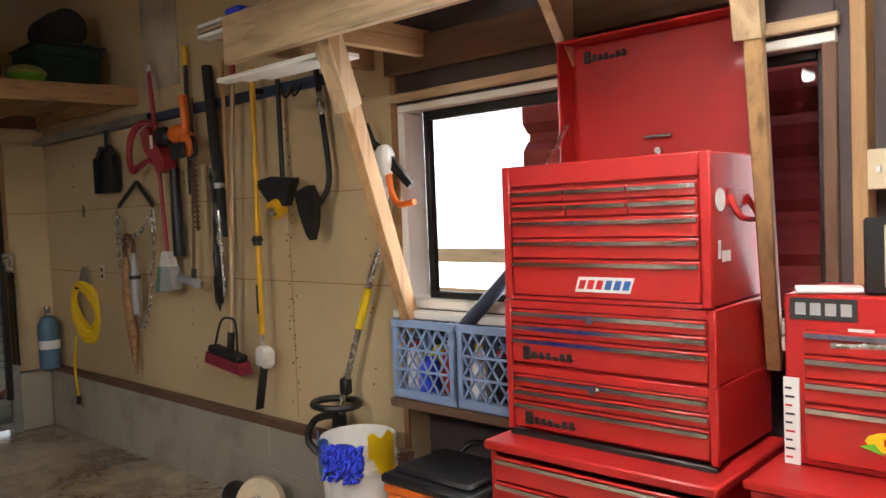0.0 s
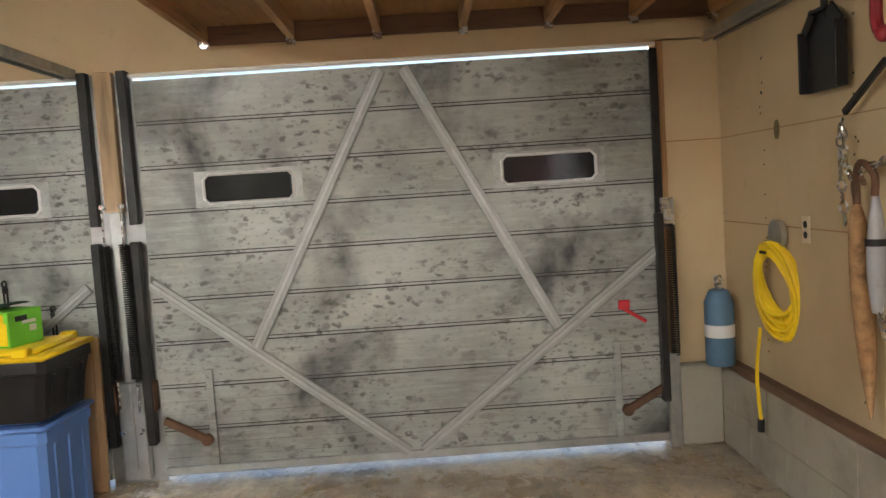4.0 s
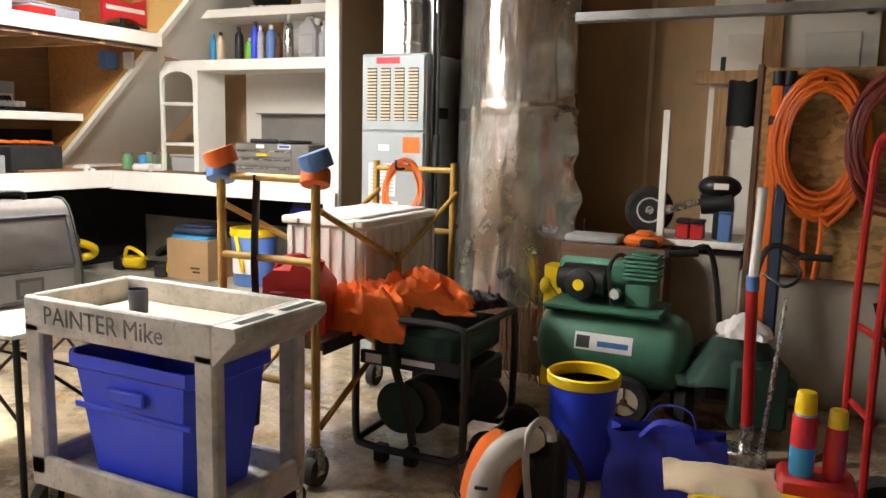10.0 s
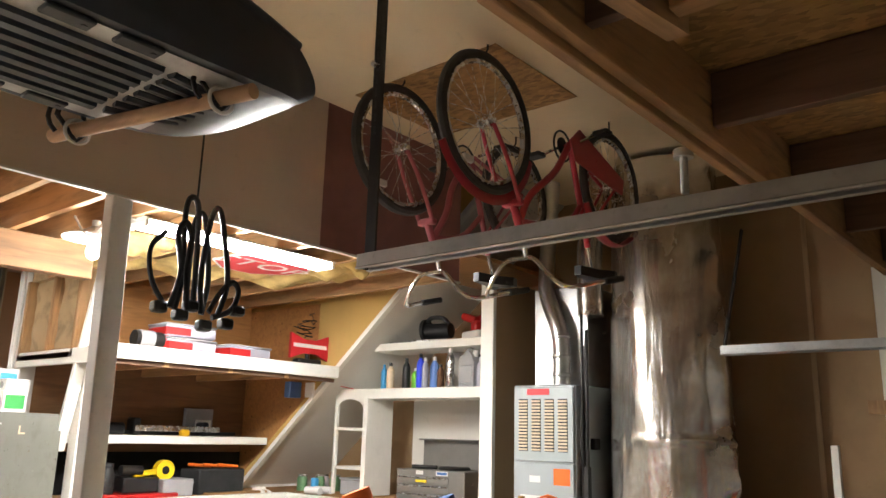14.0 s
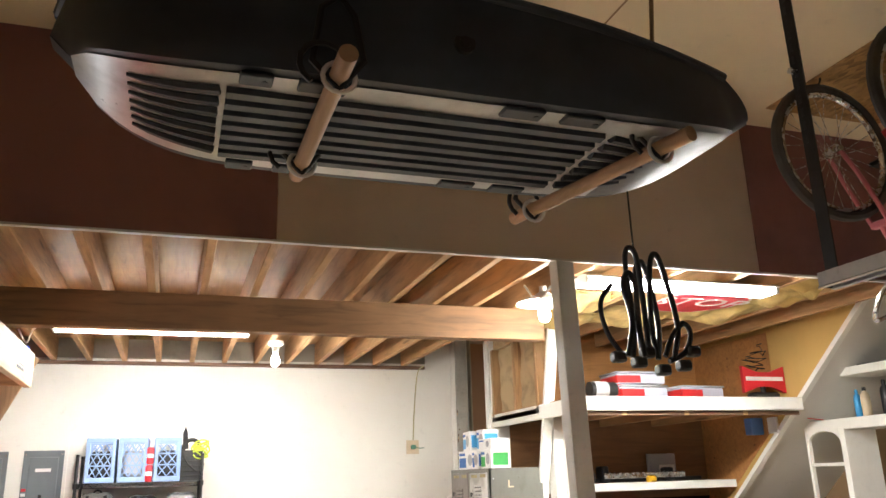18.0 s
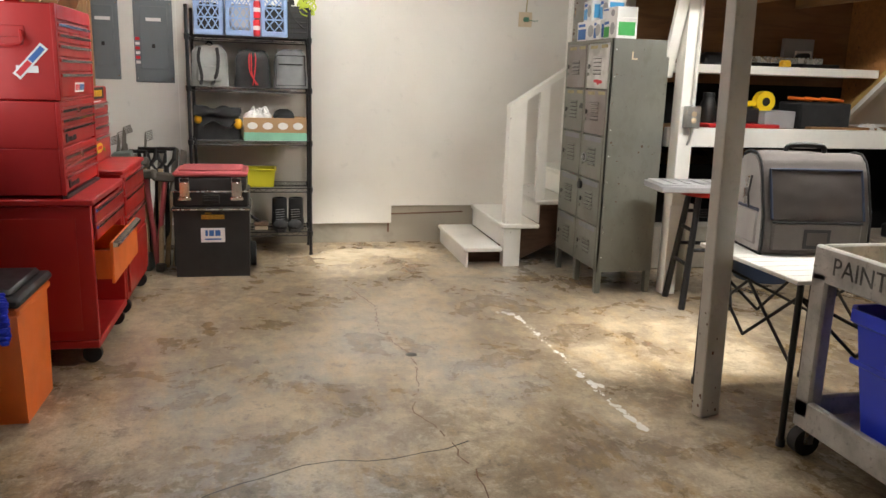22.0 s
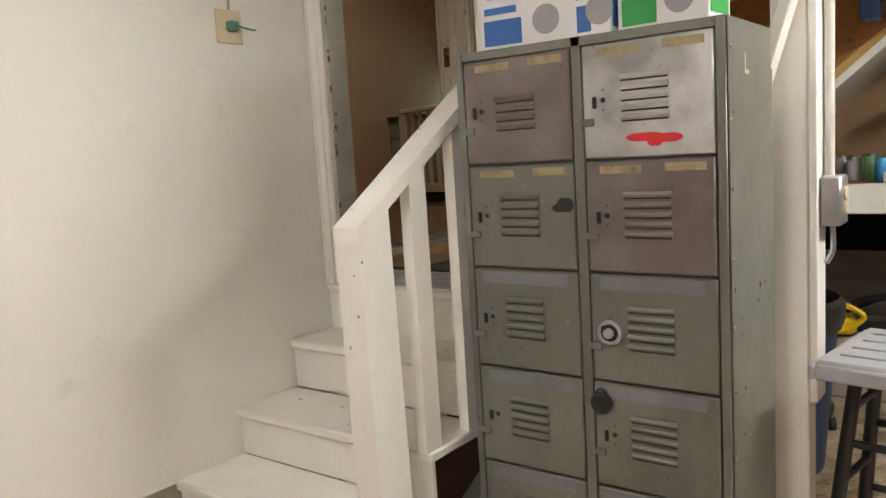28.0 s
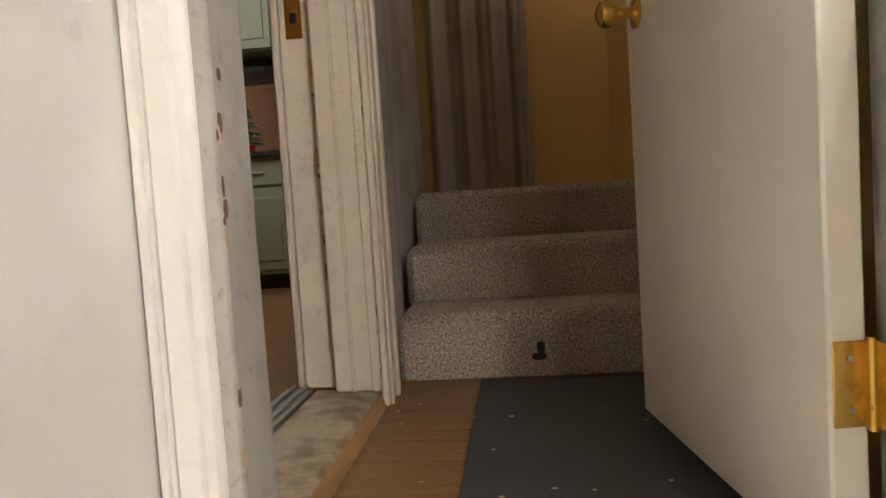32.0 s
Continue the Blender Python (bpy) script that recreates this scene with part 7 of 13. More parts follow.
part("sheet", Mesh().box(-0.27, -0.02, 0.0, 0.27, 0.0, 0.58, 0.008), COVER_GREY, gp_)
part("ring", Mesh().tube(arc((0.03, 0.002, 0.42), 0.085, 0, 360, 24)[:-1], 0.008, 6, True), COVER_GREY, gp_)
part("ring", Mesh().tube(arc((0.03, 0.002, 0.42), 0.05, 0, 360, 20)[:-1], 0.006, 6, True), COVER_GREY, gp_)

# folding table and tool bag
tb = thing("folding_table", -2.50, -1.19, 0, 0, "white slatted roll-up camping table with dark thin legs", "table")
for k in range(9):
    part("slat", Mesh().box(-0.355 + 0.079 * k, -0.325, 0.672, -0.280 + 0.079 * k, 0.325, 0.69, 0.003), WHITE_PAINT, tb)
for x in (-0.33, 0.33):
    for y in (-0.29, 0.29):
        part("leg", Mesh().cyl((x, y, 0), (x, y, 0.67), 0.013), DARK_STEEL, tb)
        part("foot", Mesh().cyl((x, y, 0), (x, y, 0.03), 0.018), BLACK_RUBBER, tb)
for y in (-0.29, 0.29):
    part("cross_strut", Mesh().cyl((-0.33, y, 0.62), (0.0, y, 0.36), 0.007).cyl((0.0, y, 0.36), (0.33, y, 0.62), 0.007).cyl((-0.33, y, 0.34), (0.0, y, 0.60), 0.007).cyl((0.0, y, 0.60), (0.33, y, 0.34), 0.007), DARK_STEEL, tb)
for x in (-0.33, 0.33):
    part("cross_strut", Mesh().cyl((x, -0.29, 0.62), (x, 0.0, 0.36), 0.007).cyl((x, 0.0, 0.36), (x, 0.29, 0.62), 0.007).cyl((x, -0.29, 0.34), (x, 0.29, 0.62), 0.007), DARK_STEEL, tb)
TAUPE_CLOTH = plain("taupe_nylon", (0.135, 0.117, 0.109), 0.8, 0, 0.14, 5, 0.45, 260, dirt=0.15)
FLAP_CLOTH = plain("brown_mesh_flap", (0.078, 0.064, 0.058), 0.85, 0, 0.15, 6, 0.6, 320)
GREY_CLOTH = plain("light_grey_nylon", (0.36, 0.345, 0.335), 0.75, 0, 0.12, 5, 0.4, 260)
tg = thing("tool_bag", -2.303, -1.255, 0.692, -99, "taupe and light grey rolling tool bag with navy piping", "tool bag")
BAG = [(-0.20, 0.0), (0.19, 0.0), (0.20, 0.03), (0.20, 0.30), (0.175, 0.375), (0.125, 0.42), (0.05, 0.435), (-0.03, 0.43), (-0.085, 0.40), (-0.125, 0.345), (-0.205, 0.16), (-0.21, 0.03)]


def bag_skin(u, v):
    """Soft bag: the outline swept across, sagging inwards between its ends."""
    n = len(BAG)
    k = int(u * n) % n
    f = u * n - int(u * n)
    p = [BAG[k][i] * (1 - f) + BAG[(k + 1) % n][i] * f for i in (0, 1)]
    e = 1 - 0.035 * (2 * v - 1) ** 6
    x = -0.235 + 0.47 * v
    w = 0.008 * noise.noise((p[0] * 9, p[1] * 9, x * 7)) if p[1] > 0.02 else 0.0
    return (x, p[0] * e + w, 0.2 + (p[1] - 0.2) * e + (w if p[1] > 0.3 else 0.0))


part("body", Mesh().sheet(bag_skin, 48, 24), TAUPE_CLOTH, tg)
for s in (-1, 1):
    part("side_panel", Mesh().prism([(a * 0.94, 0.2 + (b - 0.2) * 0.94) for a, b in BAG], "x", s * 0.232, s * 0.246), GREY_CLOTH, tg, "light grey side panel")
    part("side_pocket", Mesh().box(s * 0.246 - 0.008, -0.15, 0.03, s * 0.246 + 0.018, 0.14, 0.19, 0.012), GREY_CLOTH, tg)
    part("pocket_band", Mesh().box(s * 0.246 - 0.004, -0.152, 0.178, s * 0.246 + 0.02, 0.142, 0.196, 0.004), NAVY, tg)
    part("piping", Mesh().tube([(s * 0.238, a, b) for a, b in BAG], 0.006, 6, True), CHARCOAL, tg, "dark edge piping")
    part("clip", Mesh().tube(arc((s * 0.262, -0.02, 0.30), 0.022, 0, 360, 12, "yz")[:-1], 0.004, 5, True), STEEL, tg)
    part("clip_pin", Mesh().cyl((s * 0.26, 0.0, 0.2), (s * 0.262, 0.0, 0.27), 0.008), STEEL, tg)
    part("strap", Mesh().tube([(s * 0.262, -0.06, 0.19), (s * 0.268, -0.055, 0.25), (s * 0.258, -0.05, 0.33)], 0.012, 6, flat=0.3), BLACK, tg)


def flap_skin(u, v):
    y0, z0, y1, z1 = -0.208, 0.155, -0.118, 0.365
    w = 0.012 * math.sin(math.pi * u) * math.sin(math.pi * v) + 0.004 * noise.noise((u * 5, v * 5, 2))
    return (-0.205 + 0.41 * u, y0 + (y1 - y0) * v - 0.006 - w, z0 + (z1 - z0) * v + 0.3 * w)


part("front_flap", Mesh().sheet(flap_skin, 18, 12), FLAP_CLOTH, tg, "brown mesh front flap")
part("flap_piping", Mesh().tube([flap_skin(0, k / 6) for k in range(7)] + [flap_skin(k / 8, 1) for k in range(1, 9)] + [flap_skin(1, 1 - k / 6) for k in range(1, 7)], 0.0065, 6), NAVY, tg, "navy piping")
part("front_pocket", Mesh().box(-0.20, -0.222, 0.015, 0.20, -0.20, 0.145, 0.010), TAUPE_CLOTH, tg)
part("pocket_zip", Mesh().box(-0.20, -0.225, 0.138, 0.20, -0.205, 0.148, 0.003), CHARCOAL, tg)
part("card_window", Mesh().box(-0.06, -0.2245, 0.03, 0.06, -0.2225, 0.115, 0.003), BLACK, tg)
part("card", Mesh().box(-0.045, -0.2265, 0.045, 0.045, -0.2247, 0.10), FLAP_CLOTH, tg)
part("handle", Mesh().tube(spline([(-0.09, 0.03, 0.43), (-0.07, 0.03, 0.46), (0.07, 0.03, 0.46), (0.09, 0.03, 0.43)], 5), 0.012, 7), BLACK, tg)

tg.scale = (1.0, 0.75, 1.0)

# furnace, plenum, ducts
fu = tagged(new("furnace"), "grey upright gas furnace with a louvred top and warning labels", "furnace")
fu.location = (-2.94, -3.80, 0)
part("cabinet", Mesh().box(-0.235, -0.36, 0.0, 0.235, 0.345, 1.95, 0.008), FURNACE_GREY, fu)
part("upper_door", Mesh().box(-0.225, 0.345, 1.47, 0.225, 0.357, 1.935, 0.004), FURNACE_GREY, fu)
part("lower_door", Mesh().box(-0.225, 0.345, 0.75, 0.225, 0.357, 1.46, 0.004), FURNACE_GREY, fu)
for c in range(4):
    part("grille_recess", Mesh().box(-0.185 + 0.10 * c, 0.3571, 1.53, -0.115 + 0.10 * c, 0.3585, 1.86), PRINT_BLACK, fu)
    for k in range(16):
        part("louvre", Mesh().box(-0.183 + 0.10 * c, 0.358, 1.535 + 0.0203 * k, -0.117 + 0.10 * c, 0.364, 1.546 + 0.0203 * k), CREAM, fu)
part("warning_label", Mesh().box(-0.20, 0.3575, 1.33, -0.08, 0.359, 1.43), ORANGE, fu, "orange warning label")
part("document_label", Mesh().box(-0.03, 0.3575, 1.05, 0.17, 0.359, 1.26).box(0.02, 0.3575, 1.34, 0.10, 0.359, 1.38), PAPER, fu, "white printed label")
for k in range(7):
    part("print_bar", Mesh().box(-0.015, 0.3591, 1.075 + 0.024 * k, 0.155, 0.3596, 1.084 + 0.024 * k), FURNACE_GREY, fu)
part("label", Mesh().box(-0.05, 0.3575, 0.80, 0.17, 0.359, 1.02), PAPER, fu)
for z in (0.86, 0.95):
    part("gas_knob", Mesh().cyl((-0.02, 0.359, z), (-0.02, 0.368, z), 0.03, n=14), PRINT_RED, fu)
part("badge", Mesh().box(-0.05, 0.3575, 1.885, 0.12, 0.360, 1.925), PRINT_RED, fu)
part("gas_valve", Mesh().box(-0.27, 0.10, 1.55, -0.236, 0.17, 1.62, 0.004).cyl((-0.25, 0.25, 0.3), (-0.25, 0.25, 2.2), 0.012), DARK_STEEL, fu)
part("plenum", Mesh().box(-0.22, -0.34, 1.95, 0.20, 0.15, 2.62, 0.006), GALV_PIPE, fu, "bright sheet metal plenum")
fl = part("flue", Mesh().tube(spline([(-0.07, 0.24, 1.95), (-0.07, 0.24, 2.22), (-0.04, 0.24, 2.36), (0.06, 0.20, 2.56), (0.08, 0.18, 2.75), (0.08, 0.10, 3.40)], 5), 0.055, 16), GALV_PIPE, fu, "bright adjustable steel flue pipe")
for z in (2.02, 2.14, 2.27):
    part("flue_joint", Mesh().lathe([(0.055, -0.012), (0.061, -0.006), (0.061, 0.006), (0.055, 0.012)], 18, pose(-0.07, 0.24, z)), GALV_PIPE, fl)
pipe2 = solo("vent_duct", Mesh().tube(spline([(0, 0, 0), (0, 0, 0.45), (-0.06, 0, 0.8), (-0.06, 0, 1.0)], 5), 0.085, 16), FOIL, "foil wrapped duct beside the furnace plenum", "duct", -3.20, -3.62, 2.40)
solo("conduit", Mesh().cyl((0, 0, 0), (0, 0, 2.3), 0.012).cyl((0.03, 0.01, 0.5), (0.02, 0.02, 2.4), 0.01).box(-0.015, -0.02, 1.25, 0.03, 0.02, 1.45, 0.004), DARK_STEEL, "dark pipes running beside the furnace", "pipe", -3.22, -3.52, 0)


def duct_skin(u, v):
    a = 2 * math.pi * u
    z = 0.42 + 2.98 * v
    r = 0.365 + 0.055 * (1 - v) ** 2 - 0.05 * max(0, v - 0.75) * 4 * 0.3
    n1 = noise.noise((math.cos(a) * 1.6, math.sin(a) * 1.6, z * 1.1))
    n2 = noise.noise((math.cos(a) * 5, math.sin(a) * 5, z * 2.2 + 7))
    n3 = noise.noise((math.cos(a) * 11, math.sin(a) * 11, z * 9))
    seam = 0.07 * math.exp(-((u - 0.46) / 0.03) ** 2) * (1 + noise.noise((2, 5, z * 6)))
    lower = 1.0 if z < 1.62 else 0.35
    band = 0.012 * math.exp(-((z - 1.62) / 0.02) ** 2)
    r += 0.03 * n1 + lower * (0.014 * n2 + 0.004 * n3) + seam * lower + band
    return (r * 0.98 * math.cos(a), r * 0.85 * math.sin(a), z)


dk = thing("duct_column", -3.63, -3.86, 0, 0, "wide air duct wrapped in crumpled shiny foil insulation", "duct")
part("foil_wrap", Mesh().sheet(duct_skin, 96, 140), FOIL, dk)
part("plinth", Mesh().box(-0.38, -0.3, 0.0, 0.38, 0.36, 0.42, 0.01), RUST, dk, "stained lower duct box")
for k in range(9):
    a = radians(52 + 17 * k)
    part("foil_tape", Mesh().box(-0.02, -0.004, -0.05, 0.02, 0.004, 0.05, 0.001), STEEL, dk, m=Matrix.Translation((0.46 * math.cos(a), 0.40 * math.sin(a), 0.62 + 0.14 * (k % 3))) @ pose(0, 0, 0, 0, 20 * k, 52 + 17 * k + 90))
rnd = random.Random(3)
jm = thing("dry_brush_pile", -3.95, -3.30, 0, 0, "tangle of dry twigs, cable and foil scraps by the duct", "debris")
for k in range(26):
    x, y = rnd.uniform(-0.35, 0.2), rnd.uniform(-0.15, 0.15)
    part("twig", Mesh().tube(spline([(x, y, 0.01), (x + rnd.uniform(-0.1, 0.1), y, rnd.uniform(0.15, 0.4)), (x + rnd.uniform(-0.2, 0.2), y + rnd.uniform(-0.1, 0.1), rnd.uniform(0.3, 0.65))], 4), 0.005, 5), OLIVE if k % 3 else RUST, jm)
part("yellow_float", Mesh().ball((-0.12, 0.05, 0.62), (0.035, 0.035, 0.05)), YELLOW, jm)
rt = thing("chainsaw_box", -4.42, -3.62, 0, 0, "wooden box with orange and black power tools behind the compressor", "box")
part("box", Mesh().box(-0.25, -0.1, 0, 0.35, 0.1, 0.84, 0.004), LUMBER_DARK["x"], rt)
part("case", Mesh().box(0.02, -0.1, 0.84, 0.34, 0.1, 0.89, 0.014), GREY_PLASTIC, rt)
part("saw_body", Mesh().box(-0.22, -0.06, 0.84, 0.0, 0.07, 0.90, 0.02).box(-0.16, -0.05, 0.89, -0.06, 0.05, 0.93, 0.015), ORANGE, rt, "orange power tool body")
part("saw_motor", Mesh().box(-0.2, 0.06, 0.845, -0.1, 0.1, 0.89, 0.012), BLACK, rt)
yb = solo("yellow_carton", Mesh().box(-0.1, -0.06, 0, 0.1, 0.06, 0.72, 0.006), YELLOW, "tall yellow carton behind the generator", "carton", -4.12, -3.42, 0)

# tall blue drum under the bench
pl = thing("drum", -2.0, -3.85, 0.271, 0, "tall blue plastic drum on the curb under the bench", "drum")
part("body", Mesh().lathe([(0.13, 0), (0.14, 0.01), (0.14, 0.28), (0.146, 0.29), (0.146, 0.31), (0.14, 0.32), (0.14, 0.60), (0.12, 0.63)], 26), BLUE_DEEP, pl)
part("label", Mesh().sheet(lambda u, v: (0.142 * math.cos(radians(70 + 60 * u)), 0.142 * math.sin(radians(70 + 60 * u)), 0.36 + 0.14 * v), 8, 2), PAPER, pl)
part("lid", Mesh().lathe([(0.124, 0.625), (0.124, 0.65), (0.11, 0.655)], 22), BLACK, pl, "black lid")

# ---------------------------------------------------------------- workbench niche and built-in shelves
tsf = tagged(new("loft_shelf"), "wide white-edged plywood storage shelf over the workbench", "shelf")
tsf.location = (-1.0, -1.46, 2.0)
wpart("front_edge", Mesh().box(-1.04, -3.39, 2.03, -1.0, -1.46, 2.125, 0.004), WHITE_PAINT, tsf)
wpart("side_edge", Mesh().box(-1.04, -1.458, 2.0, 0.2, -1.42, 2.10, 0.004), WHITE_PAINT, tsf)
wpart("deck", Mesh().box(-1.0, -3.39, 2.09, 0.198, -1.46, 2.112), PLY_X, tsf)
for y in (-1.9, -2.4, -2.9):
    wpart("shelf_joist", Mesh().box(-1.0, y - 0.02, 2.0, 0.198, y + 0.02, 2.089, 0.003), LUMBER["x"], tsf)
wpart("ledger", Mesh().box(-0.995, -3.386, 2.0, -0.96, -1.47, 2.03, 0.003), LUMBER_DARK["y"], tsf)
msf = tagged(new("mid_shelf"), "long narrow white-edged tool shelf under the loft shelf", "shelf")
msf.location = (-0.2, -2.5, 1.5)
wpart("board", Mesh().box(-0.22, -3.36, 1.49, 0.198, -1.58, 1.55, 0.004), WHITE_PAINT, msf)
wb_ = tagged(new("workbench"), "L-shaped white-edged wooden workbench on concrete curbs", "workbench")
wb_.location = (-0.4, -2.5, 1.0)
wpart("top", Mesh().box(-0.39, -3.42, 1.09, 0.198, -1.56, 1.112, 0.003).box(-2.42, -4.2, 1.09, 0.198, -3.46, 1.112, 0.003), PLY_X, wb_)
wpart("front_edge", Mesh().box(-0.44, -3.425, 0.985, -0.392, -1.56, 1.118, 0.004), WHITE_PAINT, wb_)
wpart("front_edge", Mesh().box(-2.42, -3.46, 0.97, -0.392, -3.428, 1.118, 0.004), WHITE_PAINT, wb_)
wpart("leg", Mesh().box(-2.52, -3.5, 0.0, -2.424, -3.42, 1.05, 0.004), WHITE_PAINT, wb_)
col = thing("bench_post", -0.62, -1.56, 0, 0, "white painted wooden post with a conduit, outlet box and diagonal brace", "post")
wpart("post", Mesh().box(-0.665, -1.605, 0.0, -0.567, -1.513, 2.03, 0.005), WHITE_PAINT, col)
wpart("facing", Mesh().box(-0.69, -1.612, 0.62, -0.667, -1.508, 2.0, 0.003), WHITE_PAINT, col)
wpart("brace", Mesh().bar((-0.53, -1.47, 1.45), (-0.90, -1.45, 2.60), 0.035, 0.075, 0.004), WHITE_PAINT, col)
wpart("conduit", Mesh().cyl((-0.706, -1.585, 1.26), (-0.706, -1.585, 2.05), 0.014), POST_PAINT, col)
bx = wpart("outlet_box", Mesh().box(-0.747, -1.625, 1.13, -0.692, -1.525, 1.27, 0.006), GALV, col, "grey metal outlet box")
wpart("outlet", Mesh().cyl((-0.747, -1.575, 1.22), (-0.752, -1.575, 1.22), 0.018), CREAM, bx)
wpart("outlet", Mesh().cyl((-0.747, -1.575, 1.18), (-0.752, -1.575, 1.18), 0.018), CREAM, bx)
wpart("plug", Mesh().tube(spline([(-0.715, -1.575, 1.13), (-0.717, -1.575, 1.06), (-0.70, -1.57, 1.02)], 4), 0.008, 6), GALV, bx)

# tall shelf unit under the soffit
un = tagged(new("arch_shelf_unit"), "white painted built-in shelf with an arched pigeonhole column", "shelf")
un.location = (-1.6, -3.7, 1.12)
Yu = -3.66
wpart("shelf", Mesh().box(-2.42, Yu - 0.34, 1.885, -0.72, Yu, 1.965, 0.004), WHITE_PAINT, un)
wpart("shelf", Mesh().box(-2.42, Yu - 0.34, 2.265, -1.12, Yu, 2.325, 0.004), WHITE_PAINT, un)
wpart("stile", Mesh().box(-0.745, Yu - 0.03, 1.12, -0.72, Yu + 0.004, 1.95, 0.003).box(-1.11, Yu - 0.30, 1.12, -1.06, Yu + 0.004, 1.90, 0.003), WHITE_PAINT, un)
wpart("stile", Mesh().box(-2.42, Yu - 0.03, 1.11, -2.30, Yu + 0.012, 2.70, 0.004), WHITE_PAINT, un)
for z in (1.33, 1.64):
    wpart("pigeonhole_shelf", Mesh().box(-1.06, Yu - 0.28, z - 0.012, -0.745, Yu, z + 0.012, 0.003), WHITE_PAINT, un)
arch = [(-1.06, 1.90), (-1.06, 1.80)] + [(-0.9025 + 0.1575 * math.cos(radians(180 - 18 * i)), 1.80 + 0.085 * math.sin(radians(18 * i))) for i in range(11)] + [(-0.745, 1.80), (-0.745, 1.90)]
wpart("arch", Mesh().prism(arch, "y", Yu - 0.02, Yu + 0.003), WHITE_PAINT, un)
wpart("back_panel", Mesh().box(-2.42, -4.30, 1.12, -1.06, -4.27, 2.0).box(-2.42, -4.10, 1.98, -1.6, -4.07, 2.28), WHITE_WALL, un)
wpart("cord", Mesh().tube(spline([(-0.95, Yu + 0.02, 1.965), (-0.7, Yu + 0.06, 2.0), (-0.62, Yu + 0.08, 1.94), (-0.68, Yu + 0.05, 1.9)], 6), 0.004, 5), PRINT_RED, un)

# grey machinist chest on the bench
gt = thing("machinist_chest", -1.80, -3.80, 1.113, 3, "grey steel machinist tool chest with open lid and three drawers", "tool chest")
STEEL_GREY = plain("warm_grey_enamel", (0.20, 0.19, 0.175), 0.38, 0.3, 0.15, 5, 0.06)
part("body", Mesh().box(-0.32, -0.15, 0, 0.32, 0.15, 0.245, 0.006), STEEL_GREY, gt)
for k in range(3):
    dw = part("drawer", Mesh().box(-0.18, 0.15, 0.02 + 0.062 * k, 0.30, 0.158, 0.072 + 0.062 * k, 0.003), STEEL_GREY, gt)
    part("pull", Mesh().box(-0.17, 0.158, 0.060 + 0.062 * k, 0.29, 0.166, 0.071 + 0.062 * k, 0.002), STEEL, dw)
part("lid", Mesh().box(-0.31, -0.155, 0.245, 0.30, -0.145, 0.47, 0.003).box(-0.31, -0.155, 0.46, 0.30, -0.08, 0.47, 0.003), STEEL_GREY, gt)
part("tray_clutter", Mesh().box(-0.2, -0.1, 0.245, 0.0, 0.05, 0.27, 0.01).cyl((0.05, 0, 0.26), (0.25, 0.05, 0.26), 0.015), DARK_STEEL, gt)
part("sticker", Mesh().box(0.06, 0.1505, 0.21, 0.13, 0.152, 0.238).box(-0.17, 0.1505, 0.208, -0.06, 0.152, 0.24), PAPER, gt)
part("sticker", Mesh().box(-0.16, 0.1521, 0.215, -0.07, 0.153, 0.233), PAPER_BLUE, gt)
part("sticker", Mesh().box(0.02, 0.1581, 0.155, 0.12, 0.1665, 0.172), YELLOW, gt)
part("side_handle", Mesh().tube(spline([(-0.325, -0.05, 0.16), (-0.272, -0.05, 0.12), (-0.272, 0.05, 0.12), (-0.325, 0.05, 0.16)], 4), 0.006, 6), STEEL, gt)
wr = thing("wrench_tray", -2.12, -3.56, 1.113, 10, "red and black pliers and wrenches lying on the bench edge", "tools")
for k in range(4):
    part("wrench", Mesh().bar((-0.12, 0.02 * k - 0.03, 0.008), (0.12, 0.025 * k - 0.04, 0.012), 0.018, 0.014, 0.003), PRINT_RED if k % 2 else DARK_STEEL, wr)


def bottle(x, y, z, h, r, body, cap, label, neck=0.4, name="bottle"):
    b = thing(name, x, y, z, 0, label, "bottle", "bottles and cans on the white shelves")
    part("body", Mesh().lathe([(r * 0.92, 0), (r, 0.006), (r, h * 0.68), (r * 0.8, h * 0.78), (r * neck, h * 0.86), (r * neck, h * 0.9)], 16), body, b)
    part("cap", Mesh().lathe([(r * neck * 1.1, h * 0.88), (r * neck * 1.15, h * 0.90), (r * neck * 1.0, h), (r * neck * 0.6, h * 1.01)], 14), cap, b)
    return b


LILAC = plain("cloudy_clear_plastic", (0.40, 0.40, 0.46), 0.4, 0, 0.1, 6, 0.05)
